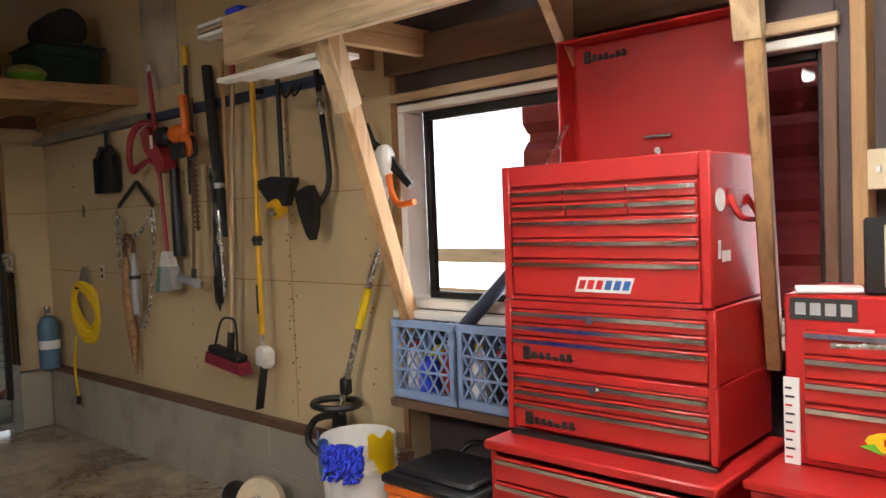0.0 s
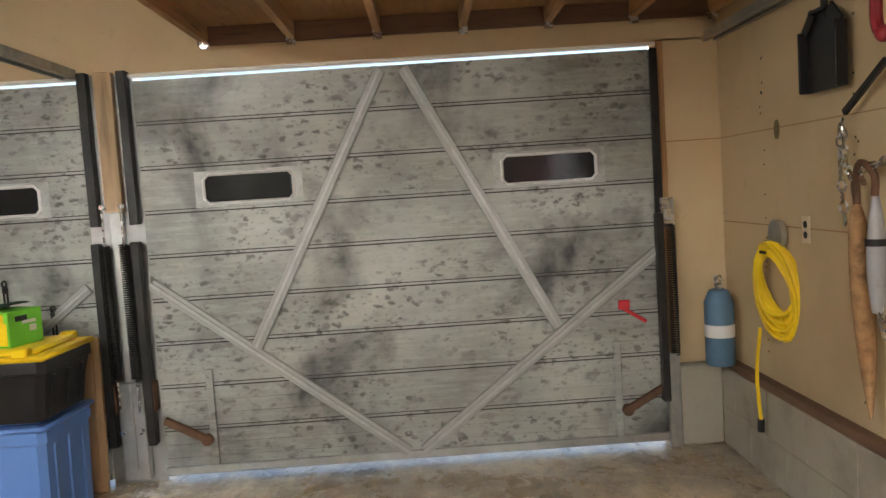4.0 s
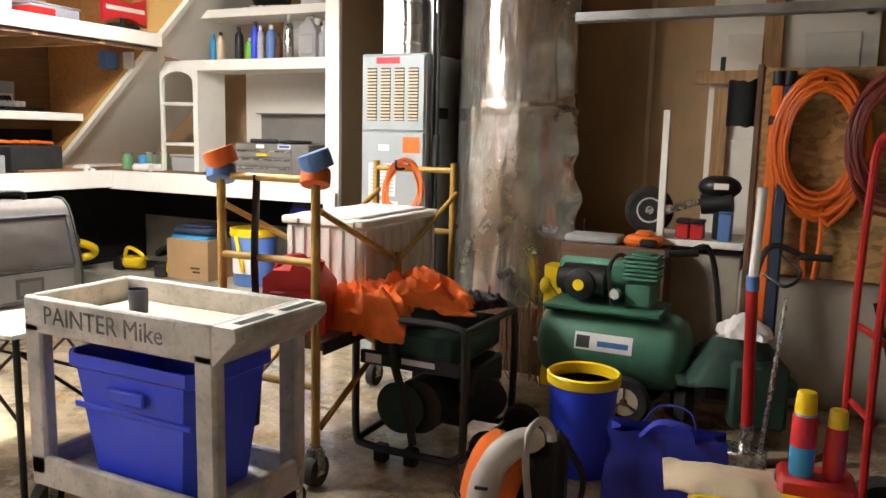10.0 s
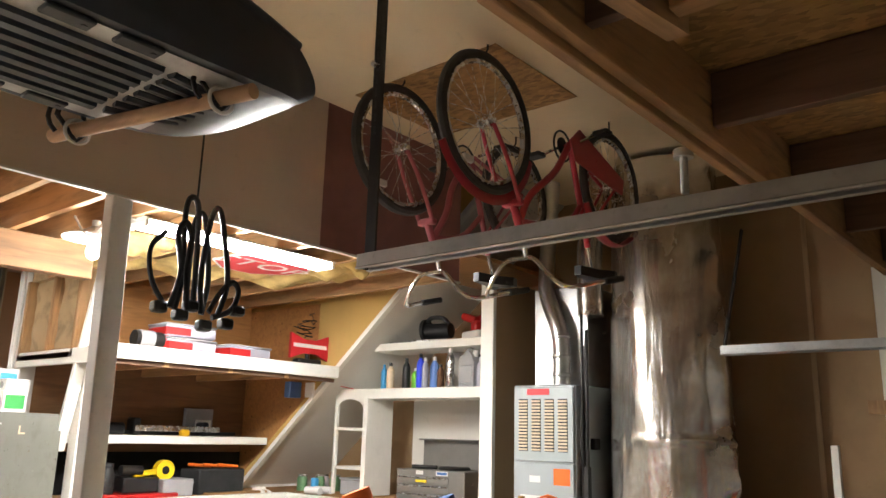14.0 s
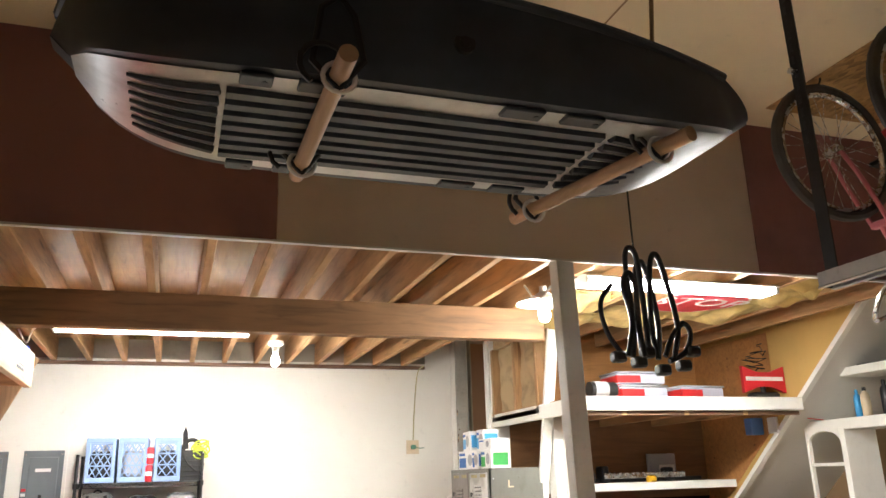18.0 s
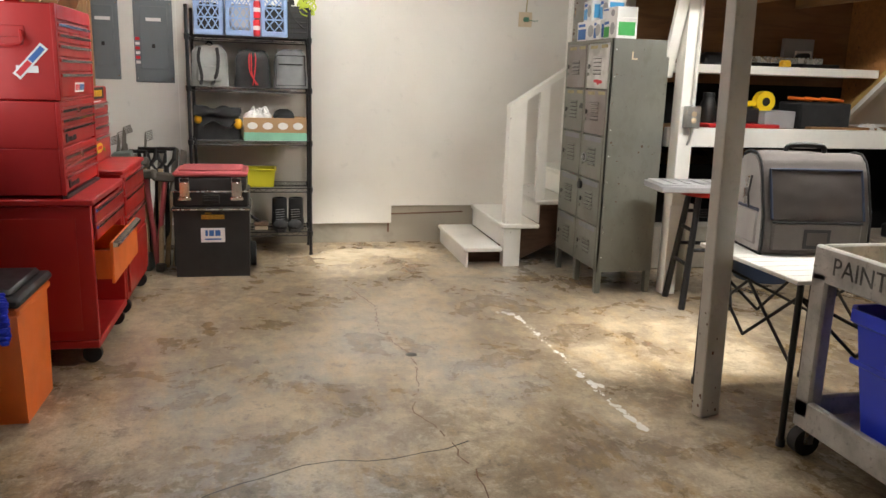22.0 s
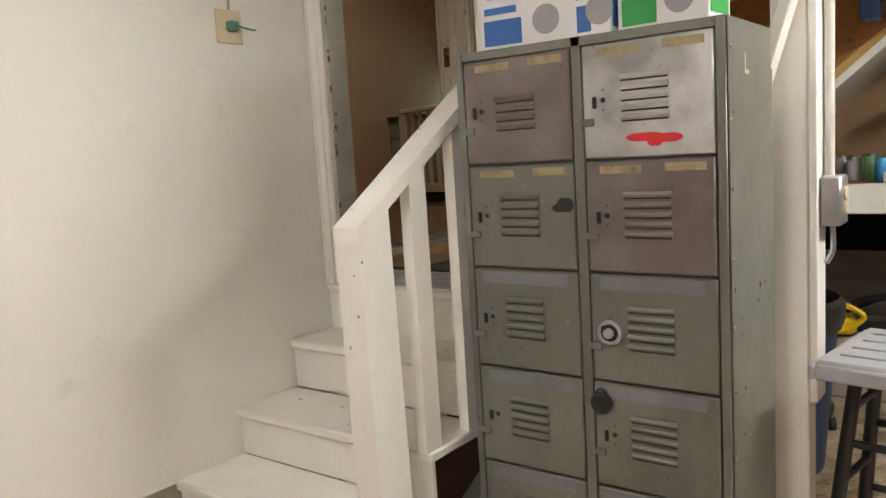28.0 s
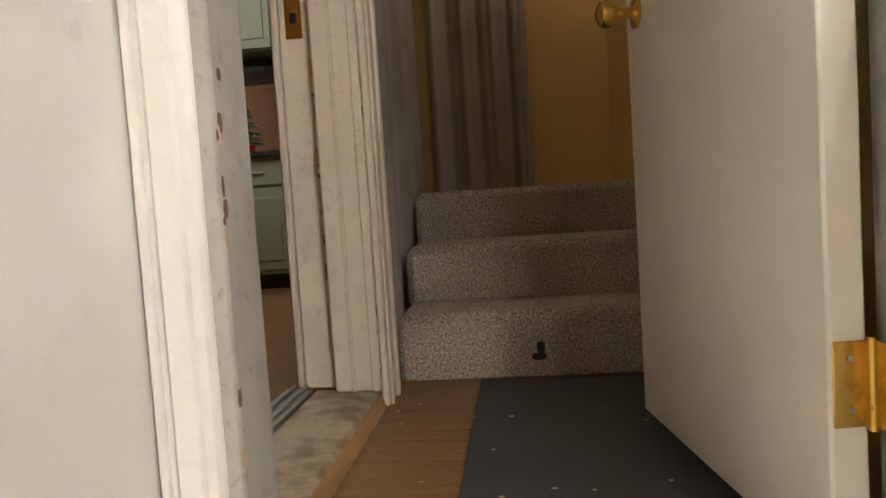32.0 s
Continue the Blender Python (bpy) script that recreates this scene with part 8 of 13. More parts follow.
for x, h, r, bm_, cm, lab in ((-1.18, 0.20, 0.026, LIGHT_BLUE, LIGHT_BLUE, "slim light blue spray can"), (-1.25, 0.21, 0.033, CREAM, BLACK, "cream spray can with a black cap"),
                              (-1.45, 0.24, 0.032, BLACK, BLACK, "tall black spray can"), (-1.52, 0.16, 0.034, GREEN_BRIGHT, PAPER, "green bottle with a white cap"), (-1.60, 0.27, 0.032, BLUE_DEEP, BLACK, "tall dark blue aerosol can"),
                              (-1.64, 0.24, 0.028, LILAC, PAPER, "lilac aerosol can"), (-1.74, 0.24, 0.037, BLUE_BIN, PAPER, "blue aerosol can with a white cap"), (-1.80, 0.18, 0.028, RUST, BLACK, "brown bottle"),
                              (-1.90, 0.31, 0.034, STEEL, PAPER, "tall silver aerosol can"), (-2.18, 0.22, 0.036, LILAC, PAPER, "lilac plastic bottle"), (-2.23, 0.30, 0.030, GREY_PLASTIC, PAPER, "tall grey bottle"), (-2.28, 0.27, 0.026, PAPER_GREEN, PAPER, "green spray bottle")):
    bottle(x, -3.76 - 0.02 * math.sin(x * 40), 1.966, h, r, bm_, cm, lab + " on the white shelf")
jerry_can(-2.08, -3.78, 1.966, 170, GREY_PLASTIC, 0.27, 0.17, 0.10, "translucent grey coolant jug on the white shelf", PAPER)
gd_ = thing("circular_saw", -1.72, -3.80, 2.326, 10, "black circular saw on the upper white shelf", "power tool")
part("motor", Mesh().cyl((-0.12, 0, 0.09), (0.10, 0, 0.09), 0.06, n=18), BLACK, gd_)
part("guard", Mesh().cyl((0.1, -0.01, 0.10), (0.13, -0.01, 0.10), 0.09, n=24), DARK_STEEL, gd_)
part("shoe", Mesh().box(-0.15, -0.1, 0, 0.16, 0.12, 0.012, 0.002), STEEL, gd_)
part("handle", Mesh().tube(spline([(-0.1, 0, 0.14), (-0.05, 0.02, 0.19), (0.06, 0.02, 0.19), (0.1, 0, 0.14)], 5), 0.018, 8), BLACK, gd_)
vs = thing("bench_vise", -2.13, -3.78, 2.326, -20, "red vise with white base on the upper shelf", "vise")
part("base", Mesh().box(-0.12, -0.07, 0, 0.12, 0.07, 0.06, 0.012), WHITE_PLASTIC, vs)
part("jaw", Mesh().box(-0.04, -0.04, 0.05, 0.04, 0.04, 0.14, 0.015).box(-0.03, -0.10, 0.12, 0.12, -0.02, 0.19, 0.015).cyl((0.0, 0.0, 0.14), (0.16, 0.02, 0.19), 0.03), RED_PLASTIC, vs)
lp = solo("loose_laths", Mesh().bar((-0.2, 0, 0.01), (0.15, 0.02, 0.015), 0.03, 0.015).bar((-0.18, 0.04, 0.01), (0.17, 0.03, 0.012), 0.03, 0.015).bar((-0.16, -0.04, 0.01), (0.1, -0.02, 0.02), 0.03, 0.015), DARK_STEEL, "dark metal strips lying on the upper shelf", "strips", -1.28, -3.80, 2.326)
for i, (x, y, h, r) in enumerate(((-0.28, -3.72, 0.12, 0.045), (-0.40, -3.80, 0.11, 0.04), (-0.50, -3.73, 0.13, 0.04), (-0.33, -3.92, 0.12, 0.05), (-0.45, -3.95, 0.12, 0.05))):
    jr = thing("glass_jar", x, y, 1.113, 0, "small glass jar of screws on the bench", "jar", "glass jars on the bench")
    part("glass", Mesh().lathe([(r * 0.95, 0), (r, 0.01), (r, h * 0.8), (r * 0.85, h * 0.9), (r * 0.85, h)], 16), GREY_PLASTIC if i % 2 else GREEN_CLEAR, jr)
    part("lid", Mesh().cyl((0, 0, h), (0, 0, h + 0.014), r * 0.9, n=16), STEEL, jr)
cn = solo("soda_can", Mesh().lathe([(0.026, 0), (0.033, 0.012), (0.033, 0.11), (0.026, 0.122)], 18), LIGHT_BLUE, "teal and green drink can on the bench", "can", -0.56, -3.62, 1.113)
for k in range(2):
    solo("paper_roll", Mesh().cyl((-0.08, 0, 0.03), (0.08, 0.01, 0.03), 0.03, n=18).cyl((-0.081, 0, 0.03), (0.081, 0.01, 0.03), 0.012, n=12), PAPER, "small white paper roll on the bench", "roll", -0.66 - 0.0 * k, -3.53 - 0.10 * k, 1.113, 15 * k)
solo("rag", cloth(0.16, 0.10, 0.05, 3.3, 0.02), PAPER, "crumpled white rag on the bench corner", "rag", -0.28, -3.28, 1.113)
solo("clear_tub", Mesh().box(-0.13, -0.09, 0, 0.13, 0.09, 0.12, 0.01).box(-0.14, -0.1, 0.12, 0.14, 0.1, 0.135, 0.006), GREY_PLASTIC, "clear plastic tub in the pigeonhole", "tub", -0.90, -3.80, 1.113)

# bench: cases, jar, drill
bt2 = bottle(-0.22, -1.98, 1.113, 0.24, 0.055, DARK_STEEL, BLACK, "dark plastic jar on the bench", 0.7, "jar")
rr_ = thing("flat_red_case", -0.20, -2.20, 1.113, 0, "flat red metal case on the bench", "case")
part("body", Mesh().box(-0.16, -0.28, 0, 0.16, 0.28, 0.03, 0.006), RED_PLASTIC, rr_)
bk2 = thing("screw_case", -0.16, -2.22, 1.144, 0, "black and red parts case on the bench", "case")
part("body", Mesh().box(-0.12, -0.14, 0, 0.12, 0.14, 0.11, 0.01), BLACK, bk2)
part("drill_body", Mesh().cyl((-0.06, -0.02, 0.155), (-0.06, 0.14, 0.16), 0.035, n=16), BLACK, bk2)
gb = solo("steel_box", Mesh().box(-0.12, -0.125, 0, 0.12, 0.125, 0.125, 0.006).box(-0.122, -0.127, 0.095, 0.122, 0.127, 0.10), GREY_PLASTIC, "plain grey steel box on the bench", "box", -0.20, -2.50, 1.113)
tp = thing("tape_reel", -0.22, -2.42, 1.24, 0, "yellow and black cordless light on top of the grey box", "tool")
part("disc", Mesh().cyl((-0.03, 0, 0.06), (0.03, 0, 0.06), 0.075, n=24), YELLOW, tp)
part("hub", Mesh().cyl((-0.034, 0, 0.06), (0.034, 0, 0.06), 0.03, n=18), BLACK, tp)
part("arm", Mesh().bar((0, 0.05, 0.05), (0, 0.24, 0.03), 0.04, 0.04, 0.008), YELLOW, tp)
bc = thing("black_toolbox", -0.15, -2.90, 1.113, 0, "dark grey toolbox with orange-handled tools on top", "toolbox")
part("body", Mesh().box(-0.14, -0.21, 0, 0.14, 0.21, 0.19, 0.012), CHARCOAL, bc)
for k in range(3):
    part("tool_handle", Mesh().bar((-0.08 + 0.04 * k, -0.18 + 0.1 * k, 0.205), (-0.05 + 0.05 * k, 0.0 + 0.1 * k, 0.22), 0.025, 0.025, 0.008), ORANGE, bc)
solo("wood_offcut", Mesh().box(-0.17, -0.28, 0, 0.17, 0.28, 0.018, 0.003), PLY_X, "loose plywood board on the bench", "board", -0.18, -3.02, 1.113)
# mid shelf clutter
ml = thing("level_and_clamps", -0.02, -2.6, 1.551, 0, "dark bar clamps and a spirit level on the middle shelf", "tools")
part("level", Mesh().box(-0.03, -0.4, 0.03, 0.03, 0.35, 0.075, 0.005), STEEL, ml)
part("clamp", Mesh().bar((0.05, -0.6, 0.02), (0.05, 0.55, 0.02), 0.03, 0.03, 0.004).box(-0.02, 0.3, 0.0, 0.1, 0.36, 0.13, 0.012).box(-0.02, -0.3, 0.0, 0.1, -0.24, 0.11, 0.012).box(-0.08, 0.45, 0.0, 0.02, 0.6, 0.09, 0.02), BLACK, ml)
part("yellow_knob", Mesh().box(-0.17, -0.04, -0.04, -0.10, 0.03, 0.05, 0.015), YELLOW_DEEP, ml)
part("frame_box", Mesh().box(0.12, -0.42, 0.02, 0.16, -0.16, 0.22, 0.004), GREY_PLASTIC, ml)
part("frame_box", Mesh().box(0.08, -0.38, 0.02, 0.10, -0.24, 0.13, 0.004), PAPER, ml)
sb = solo("junction_box", Mesh().box(-0.04, -0.06, 0, 0.04, 0.06, 0.13, 0.006), BLUE_BIN, "blue and white wall box under the loft shelf", "box", -0.55, -3.33, 1.88)
solo("wall_switch", Mesh().box(-0.07, -0.012, 0, 0.03, 0.012, 0.12, 0.004), PAPER, "white switch plate on the tan stair wall", "switch", -0.68, -3.385, 1.885)

# under the bench
TRASH_NAVY = plain("navy_trash_can", (0.022, 0.04, 0.085), 0.5, 0, 0.2, 3, 0.12)
tc = thing("trash_can", -0.30, -2.52, 0, 0, "tall round navy plastic trash can with a black liner, full", "trash can")
part("body", Mesh().lathe([(0.20, 0), (0.205, 0.01), (0.26, 0.66), (0.275, 0.67), (0.275, 0.70), (0.25, 0.70), (0.20, 0.05)], 28), TRASH_NAVY, tc)
part("liner", Mesh().lathe([(0.27, 0.60), (0.283, 0.64), (0.283, 0.705), (0.262, 0.725), (0.22, 0.60)], 28), BLACK, tc)
part("trash", Mesh().box(-0.14, -0.06, 0.62, 0.0, 0.1, 0.80, 0.01, pose(0, 0, 0, 0, 12, 20)).box(0.02, -0.15, 0.6, 0.16, -0.08, 0.86, 0.01, pose(0, 0, 0, 15, 0, 40)), PAPER_BLUE, tc)
vc = thing("shop_vacuum", -0.24, -3.06, 0, 30, "steel drum shop vacuum with a black head and a yellow hose", "vacuum")
part("drum", Mesh().lathe([(0.15, 0.10), (0.165, 0.12), (0.165, 0.36), (0.16, 0.38)], 26), CHROME, vc, "polished steel drum")
for z in (0.13, 0.35):
    part("drum_band", Mesh().lathe([(0.1655, z), (0.169, z + 0.004), (0.169, z + 0.014), (0.1655, z + 0.018)], 26), STEEL, vc)
for k in range(5):
    a = radians(78 + 17 * k)
    part("print_block", Mesh().box(-0.017, -0.0015, 0.215, 0.017, 0.0015, 0.265), PRINT_BLACK if k != 2 else PRINT_RED, vc, m=Matrix.Translation((0.1665 * math.cos(a), 0.1665 * math.sin(a), 0)) @ pose(0, 0, 0, 0, 0, 78 + 17 * k + 90))
part("head", Mesh().lathe([(0.17, 0.37), (0.172, 0.40), (0.15, 0.44), (0.15, 0.55), (0.165, 0.57), (0.15, 0.62), (0.05, 0.64)], 26), BLACK, vc)
part("badge", Mesh().box(-0.045, 0.15, 0.575, 0.045, 0.168, 0.60, 0.003), YELLOW, vc)
part("handle", Mesh().tube(spline([(-0.10, 0, 0.62), (-0.06, 0, 0.69), (0.06, 0, 0.69), (0.10, 0, 0.62)], 5), 0.028, 8), YELLOW, vc)
part("hose", Mesh().tube(spline([(0.06, -0.13, 0.56), (0.0, -0.30, 0.54), (-0.10, -0.44, 0.47), (-0.06, -0.48, 0.40), (0.06, -0.36, 0.39), (0.12, -0.14, 0.40)], 8), 0.034, 12), YELLOW, vc)
part("base", Mesh().lathe([(0.14, 0.05), (0.20, 0.055), (0.205, 0.085), (0.17, 0.11), (0.15, 0.112)], 24), BLACK, vc)
for sx in (-0.15, 0.15):
    for sy in (-0.15, 0.15):
        part("castor", Mesh().cyl((sx - 0.012, sy, 0.03), (sx + 0.012, sy, 0.03), 0.03), BLACK_RUBBER, vc)


def yellow_saw(x, y, z, rz, label):
    t = thing("chainsaw", x, y, z, rz, label, "power tool", "yellow power tools on the curb")
    part("body", Mesh().box(-0.13, -0.06, 0.02, 0.08, 0.06, 0.12, 0.025), YELLOW, t)
    part("battery", Mesh().box(0.06, -0.06, 0.0, 0.16, 0.06, 0.11, 0.012), BLACK, t)
    part("handle", Mesh().tube(spline([(-0.1, 0.06, 0.06), (-0.16, 0.08, 0.14), (-0.02, 0.07, 0.20), (0.05, 0.04, 0.12)], 5), 0.016, 8), YELLOW, t)
    part("bar", Mesh().box(-0.46, -0.012, 0.03, -0.12, 0.0, 0.09, 0.003), DARK_STEEL, t)
    return t


yellow_saw(-0.80, -3.70, 0.272, 35, "yellow and black cordless saw on the concrete curb")
yellow_saw(-0.30, -3.72, 0.272, 10, "yellow and black cordless trimmer on the concrete curb")
solo("black_hose_pile", Mesh().tube(spline([(-0.4, 0, 0.03), (-0.2, 0.1, 0.05), (0.0, -0.05, 0.1), (0.2, 0.1, 0.04), (0.05, 0.12, 0.12), (-0.3, 0.02, 0.09)], 8), 0.022, 8), BLACK_RUBBER, "dark tangle of hoses on the curb", "hose", -0.55, -4.05, 0.34)
cb = thing("cardboard_box", -0.98, -3.80, 0.272, 4, "open brown cardboard box with a blue tub on top", "box")
part("box", Mesh().box(-0.20, -0.15, 0, 0.20, 0.17, 0.32, 0.004), CARDBOARD, cb)
part("print_bar", Mesh().box(-0.12, 0.1705, 0.09, -0.03, 0.172, 0.105).box(-0.12, 0.1705, 0.06, -0.05, 0.172, 0.075), RUST, cb)
part("blue_tub", Mesh().box(-0.17, -0.12, 0.30, 0.18, 0.14, 0.35, 0.01), LIGHT_BLUE, cb)
part("tray", Mesh().box(-0.2, -0.16, 0.36, 0.16, 0.15, 0.41, 0.02).box(-0.17, -0.13, 0.405, 0.13, 0.12, 0.43, 0.02), NAVY, cb)
pt = thing("powder_pail", -1.52, -3.80, 0.272, 0, "blue pail with yellow lid and a yellow handle brush", "pail")
part("body", Mesh().lathe([(0.15, 0), (0.155, 0.01), (0.175, 0.40), (0.17, 0.41)], 26), BLUE_BIN, pt)
part("lid", Mesh().lathe([(0.18, 0.38), (0.185, 0.40), (0.18, 0.44), (0.05, 0.445)], 26), YELLOW, pt)
part("label", Mesh().sheet(lambda u, v: (0.172 * math.cos(radians(60 + 60 * u)), 0.172 * math.sin(radians(60 + 60 * u)), 0.10 + 0.16 * v), 8, 2), PAPER, pt)
part("handle", Mesh().bar((0.02, 0.19, 0.40), (-0.06, 0.20, 0.12), 0.03, 0.03, 0.008), YELLOW, pt)
solo("blue_drum", Mesh().lathe([(0.17, 0), (0.18, 0.02), (0.18, 0.25), (0.185, 0.26), (0.18, 0.27), (0.18, 0.55), (0.16, 0.58)], 26), BLUE_DEEP, "tall deep blue plastic drum under the bench", "drum", -2.26, -3.60, 0.272)
# Back wall under the bench, its shade painted in as near-black.
structure("niche_backdrop", Mesh().box(-2.42, -4.35, 0.34, 0.2, -4.34, 1.1), NICHE_SHADE, "back wall below the bench top, coloured as deep shade", "wall")

# things on the loft shelf
dh = thing("dust_collector", -0.86, -1.80, 2.126, 90, "grey and red power tool on the loft shelf", "power tool")
part("body", Mesh().cyl((-0.12, 0, 0.06), (0.08, 0, 0.06), 0.055, n=18), DARK_STEEL, dh)
part("grille", Mesh().cyl((-0.05, 0, 0.06), (0.05, 0, 0.06), 0.06, n=18), GREY_PLASTIC, dh)
part("tip", Mesh().box(-0.20, -0.04, 0.0, -0.12, 0.04, 0.11, 0.01), RED_PLASTIC, dh)
for x, y, z, rz in ((-0.80, -2.12, 2.126, 2), (-0.80, -2.11, 2.222, -3), (-0.80, -2.60, 2.126, 4)):
    bx2 = thing("clear_box", x, y, z, rz, "clear plastic box with red contents and a lid", "storage box", "clear boxes on the loft shelf")
    part("body", Mesh().box(-0.13, -0.19, 0, 0.13, 0.19, 0.075, 0.008), LILAC, bx2)
    part("red_filling", Mesh().box(-0.131, 0.0, 0.005, 0.131, 0.191, 0.065, 0.006), RED_PLASTIC, bx2)
    part("lid", Mesh().box(-0.137, -0.197, 0.075, 0.137, 0.197, 0.09, 0.006), GREY_PLASTIC, bx2)
sg = thing("neon_sign", -0.86, -3.20, 2.126, 0, "red bow-tie shaped bar sign on a dark stand", "sign")
part("bow_tie", Mesh().prism([(-0.19, 0.045), (-0.19, 0.245), (-0.06, 0.20), (0.06, 0.20), (0.19, 0.245), (0.19, 0.045), (0.06, 0.09), (-0.06, 0.09)], "x", -0.03, 0.0), PRINT_RED, sg)
part("bar_mark", Mesh().box(-0.034, -0.17, 0.135, -0.031, 0.17, 0.165), PAPER, sg)
part("stand", Mesh().box(-0.05, -0.12, 0.0, 0.05, 0.12, 0.05, 0.015).cyl((0, 0, 0.04), (0, 0, 0.12), 0.02), DARK_STEEL, sg)
rnd = random.Random(11)
part("wire_frame", Mesh().tube([(0.02 + 0.04 * rnd.random(), rnd.uniform(-0.11, 0.11), 0.22 + 0.22 * i / 30 * rnd.uniform(0.7, 1)) for i in range(31)], 0.004, 5), DARK_STEEL, sg)

# hanging bike carrier
hc = thing("bike_carrier", -2.98, -0.82, 2.02, 0, "black folded car bike carrier hanging from the ceiling", "bike carrier")
hc.scale = (0.85, 0.85, 1.0)
for k, (dy, dx, top) in enumerate(((-0.10, 0.0, 0.50), (-0.03, 0.03, 0.47), (0.04, 0.0, 0.52), (0.09, -0.04, 0.40))):
    part("tube_loop", Mesh().tube(spline([(dx, dy - 0.05, 0.05), (dx, dy - 0.09 + 0.02 * k, 0.2), (dx, dy - 0.035, top - 0.06), (dx, dy, top), (dx, dy + 0.035, top - 0.06), (dx, dy + 0.06 - 0.02 * k, 0.2), (dx, dy + 0.04, 0.05)], 6), 0.014, 8), BLACK, hc)
part("tube_loop", Mesh().tube(spline([(0, -0.10, 0.06), (0, -0.15, 0.14), (0, -0.22, 0.20), (0, -0.26, 0.16), (0, -0.22, 0.08), (0, -0.12, 0.04)], 6), 0.013, 8), BLACK, hc)
part("tube_loop", Mesh().tube(spline([(0.02, 0.12, 0.06), (0.02, 0.20, 0.16), (0.02, 0.22, 0.28), (0.02, 0.15, 0.36)], 6), 0.012, 8), BLACK, hc)
for y, z in ((-0.2, 0.02), (-0.08, 0.0), (0.05, 0.03), (0.16, 0.05), (-0.26, 0.08), (0.0, 0.07)):
    part("clamp", Mesh().box(-0.03, y - 0.035, z - 0.02, 0.03, y + 0.035, z + 0.025, 0.01), BLACK, hc)
part("hook", Mesh().cyl((0, 0.02, 0.50), (0, 0.02, ZC - 2.02), 0.005), DARK_STEEL, hc)


# ---------------------------------------------------------------- locker, boxes, stool
lk = thing("locker", -0.20, -1.25, 0, 0, "dented grey-green steel ten-door school locker on legs with patchy spray paint", "locker")
for x in (-0.375, 0.37):
    part("side", Mesh().box(x, -0.20, 0.15, x + 0.005, 0.20, 1.68), LOCKER, lk)
part("carcass", Mesh().box(-0.37, -0.20, 0.15, 0.37, 0.185, 1.675, 0.003), LOCKER, lk)
part("frame_strip", Mesh().box(-0.375, 0.185, 0.15, -0.352, 0.203, 1.68, 0.002).box(0.352, 0.185, 0.15, 0.375, 0.203, 1.68, 0.002).box(-0.014, 0.185, 0.15, 0.014, 0.203, 1.68, 0.002).box(-0.352, 0.185, 1.655, 0.352, 0.203, 1.68, 0.002), LOCKER, lk)
for sx in (-0.355, 0.0, 0.355):
    for sy in (-0.18, 0.18):
        part("leg", Mesh().box(sx - 0.02, sy - 0.02, 0, sx + 0.02, sy + 0.02, 0.16, 0.003), LOCKER, lk)
PRIMER = plain("bluish_primer", (0.20, 0.205, 0.225), 0.42, 0.15, 0.2, 8, 0.1, dirt=0.3)
TAPE = plain("yellowed_masking_tape", (0.36, 0.30, 0.16), 0.7, 0, 0.45, 24, 0.2, dirt=0.5)
for c in range(2):
    x0 = -0.348 if c == 0 else 0.018
    for r in range(5):
        z0 = 0.16 + 0.30 * r
        mt = LOCKER
        if c == 0 and r == 4:
            mt = LOCKER_SILVER
        elif r == 4 or (c == 0 and r == 3):
            mt = LOCKER_BROWN
        dd = part("door", Mesh().box(x0, 0.187, z0, x0 + 0.33, 0.206, z0 + 0.293, 0.004), mt, lk)
        for k in range(4 if (c, r) in ((1, 4), (0, 0)) else 5):
            z = z0 + 0.095 + 0.0255 * k
            part("louvre", Mesh().prism([(0.2055, 0.0), (0.2105, 0.0005), (0.2145, 0.007), (0.2105, 0.0135), (0.2055, 0.0145)], "x", x0 + 0.105, x0 + 0.228, pose(0, 0, z)), mt, dd)
            part("slot", Mesh().box(x0 + 0.107, 0.2045, z - 0.0045, x0 + 0.226, 0.2075, z + 0.0004), PRINT_BLACK, dd, "dark louvre slot")
        part("latch", Mesh().box(x0 + 0.292, 0.206, z0 + 0.13, x0 + 0.302, 0.214, z0 + 0.16, 0.002), DARK_STEEL, dd)
        for zz, rr in ((0.15, 0.007), (0.176, 0.0025), (0.124, 0.0025)):
            part("latch_hole", Mesh().cyl((x0 + 0.275, 0.205, z0 + zz), (x0 + 0.275, 0.2068, z0 + zz), rr, n=12), BLACK, dd)
        part("hasp", Mesh().box(x0 + 0.30, 0.205, z0 + 0.085, x0 + 0.338, 0.212, z0 + 0.105, 0.002), LOCKER, dd, "bent steel hasp")
        if r >= 3:
            part("tape_strip", Mesh().box(x0 + 0.02, 0.2062, z0 + 0.262, x0 + 0.12, 0.2072, z0 + 0.283), TAPE, dd, "scrap of yellowed tape")
            part("tape_strip", Mesh().box(x0 + 0.18, 0.2062, z0 + 0.260, x0 + 0.29, 0.2072, z0 + 0.280), TAPE, dd, "scrap of yellowed tape")
        if r < 3:
            part("paint_band", Mesh().box(x0 + 0.03, 0.2062, z0 + 0.252, x0 + 0.30, 0.2068, z0 + 0.286), PRIMER, dd, "smear of grey primer")
dial = part("dial_lock", Mesh().lathe([(0.034, 0.0), (0.033, 0.008), (0.028, 0.010), (0.024, 0.006), (0.014, 0.007), (0.013, 0.018), (0.009, 0.020)], 24, pose(-0.07, 0.206, 0.895, -90, 0, 0)), GREY_PLASTIC, lk, "round grey combination dial lock")
part("dial", Mesh().lathe([(0.0235, 0.0065), (0.0145, 0.0075)], 20, pose(-0.07, 0.2062, 0.895, -90, 0, 0)), BLACK, dial)
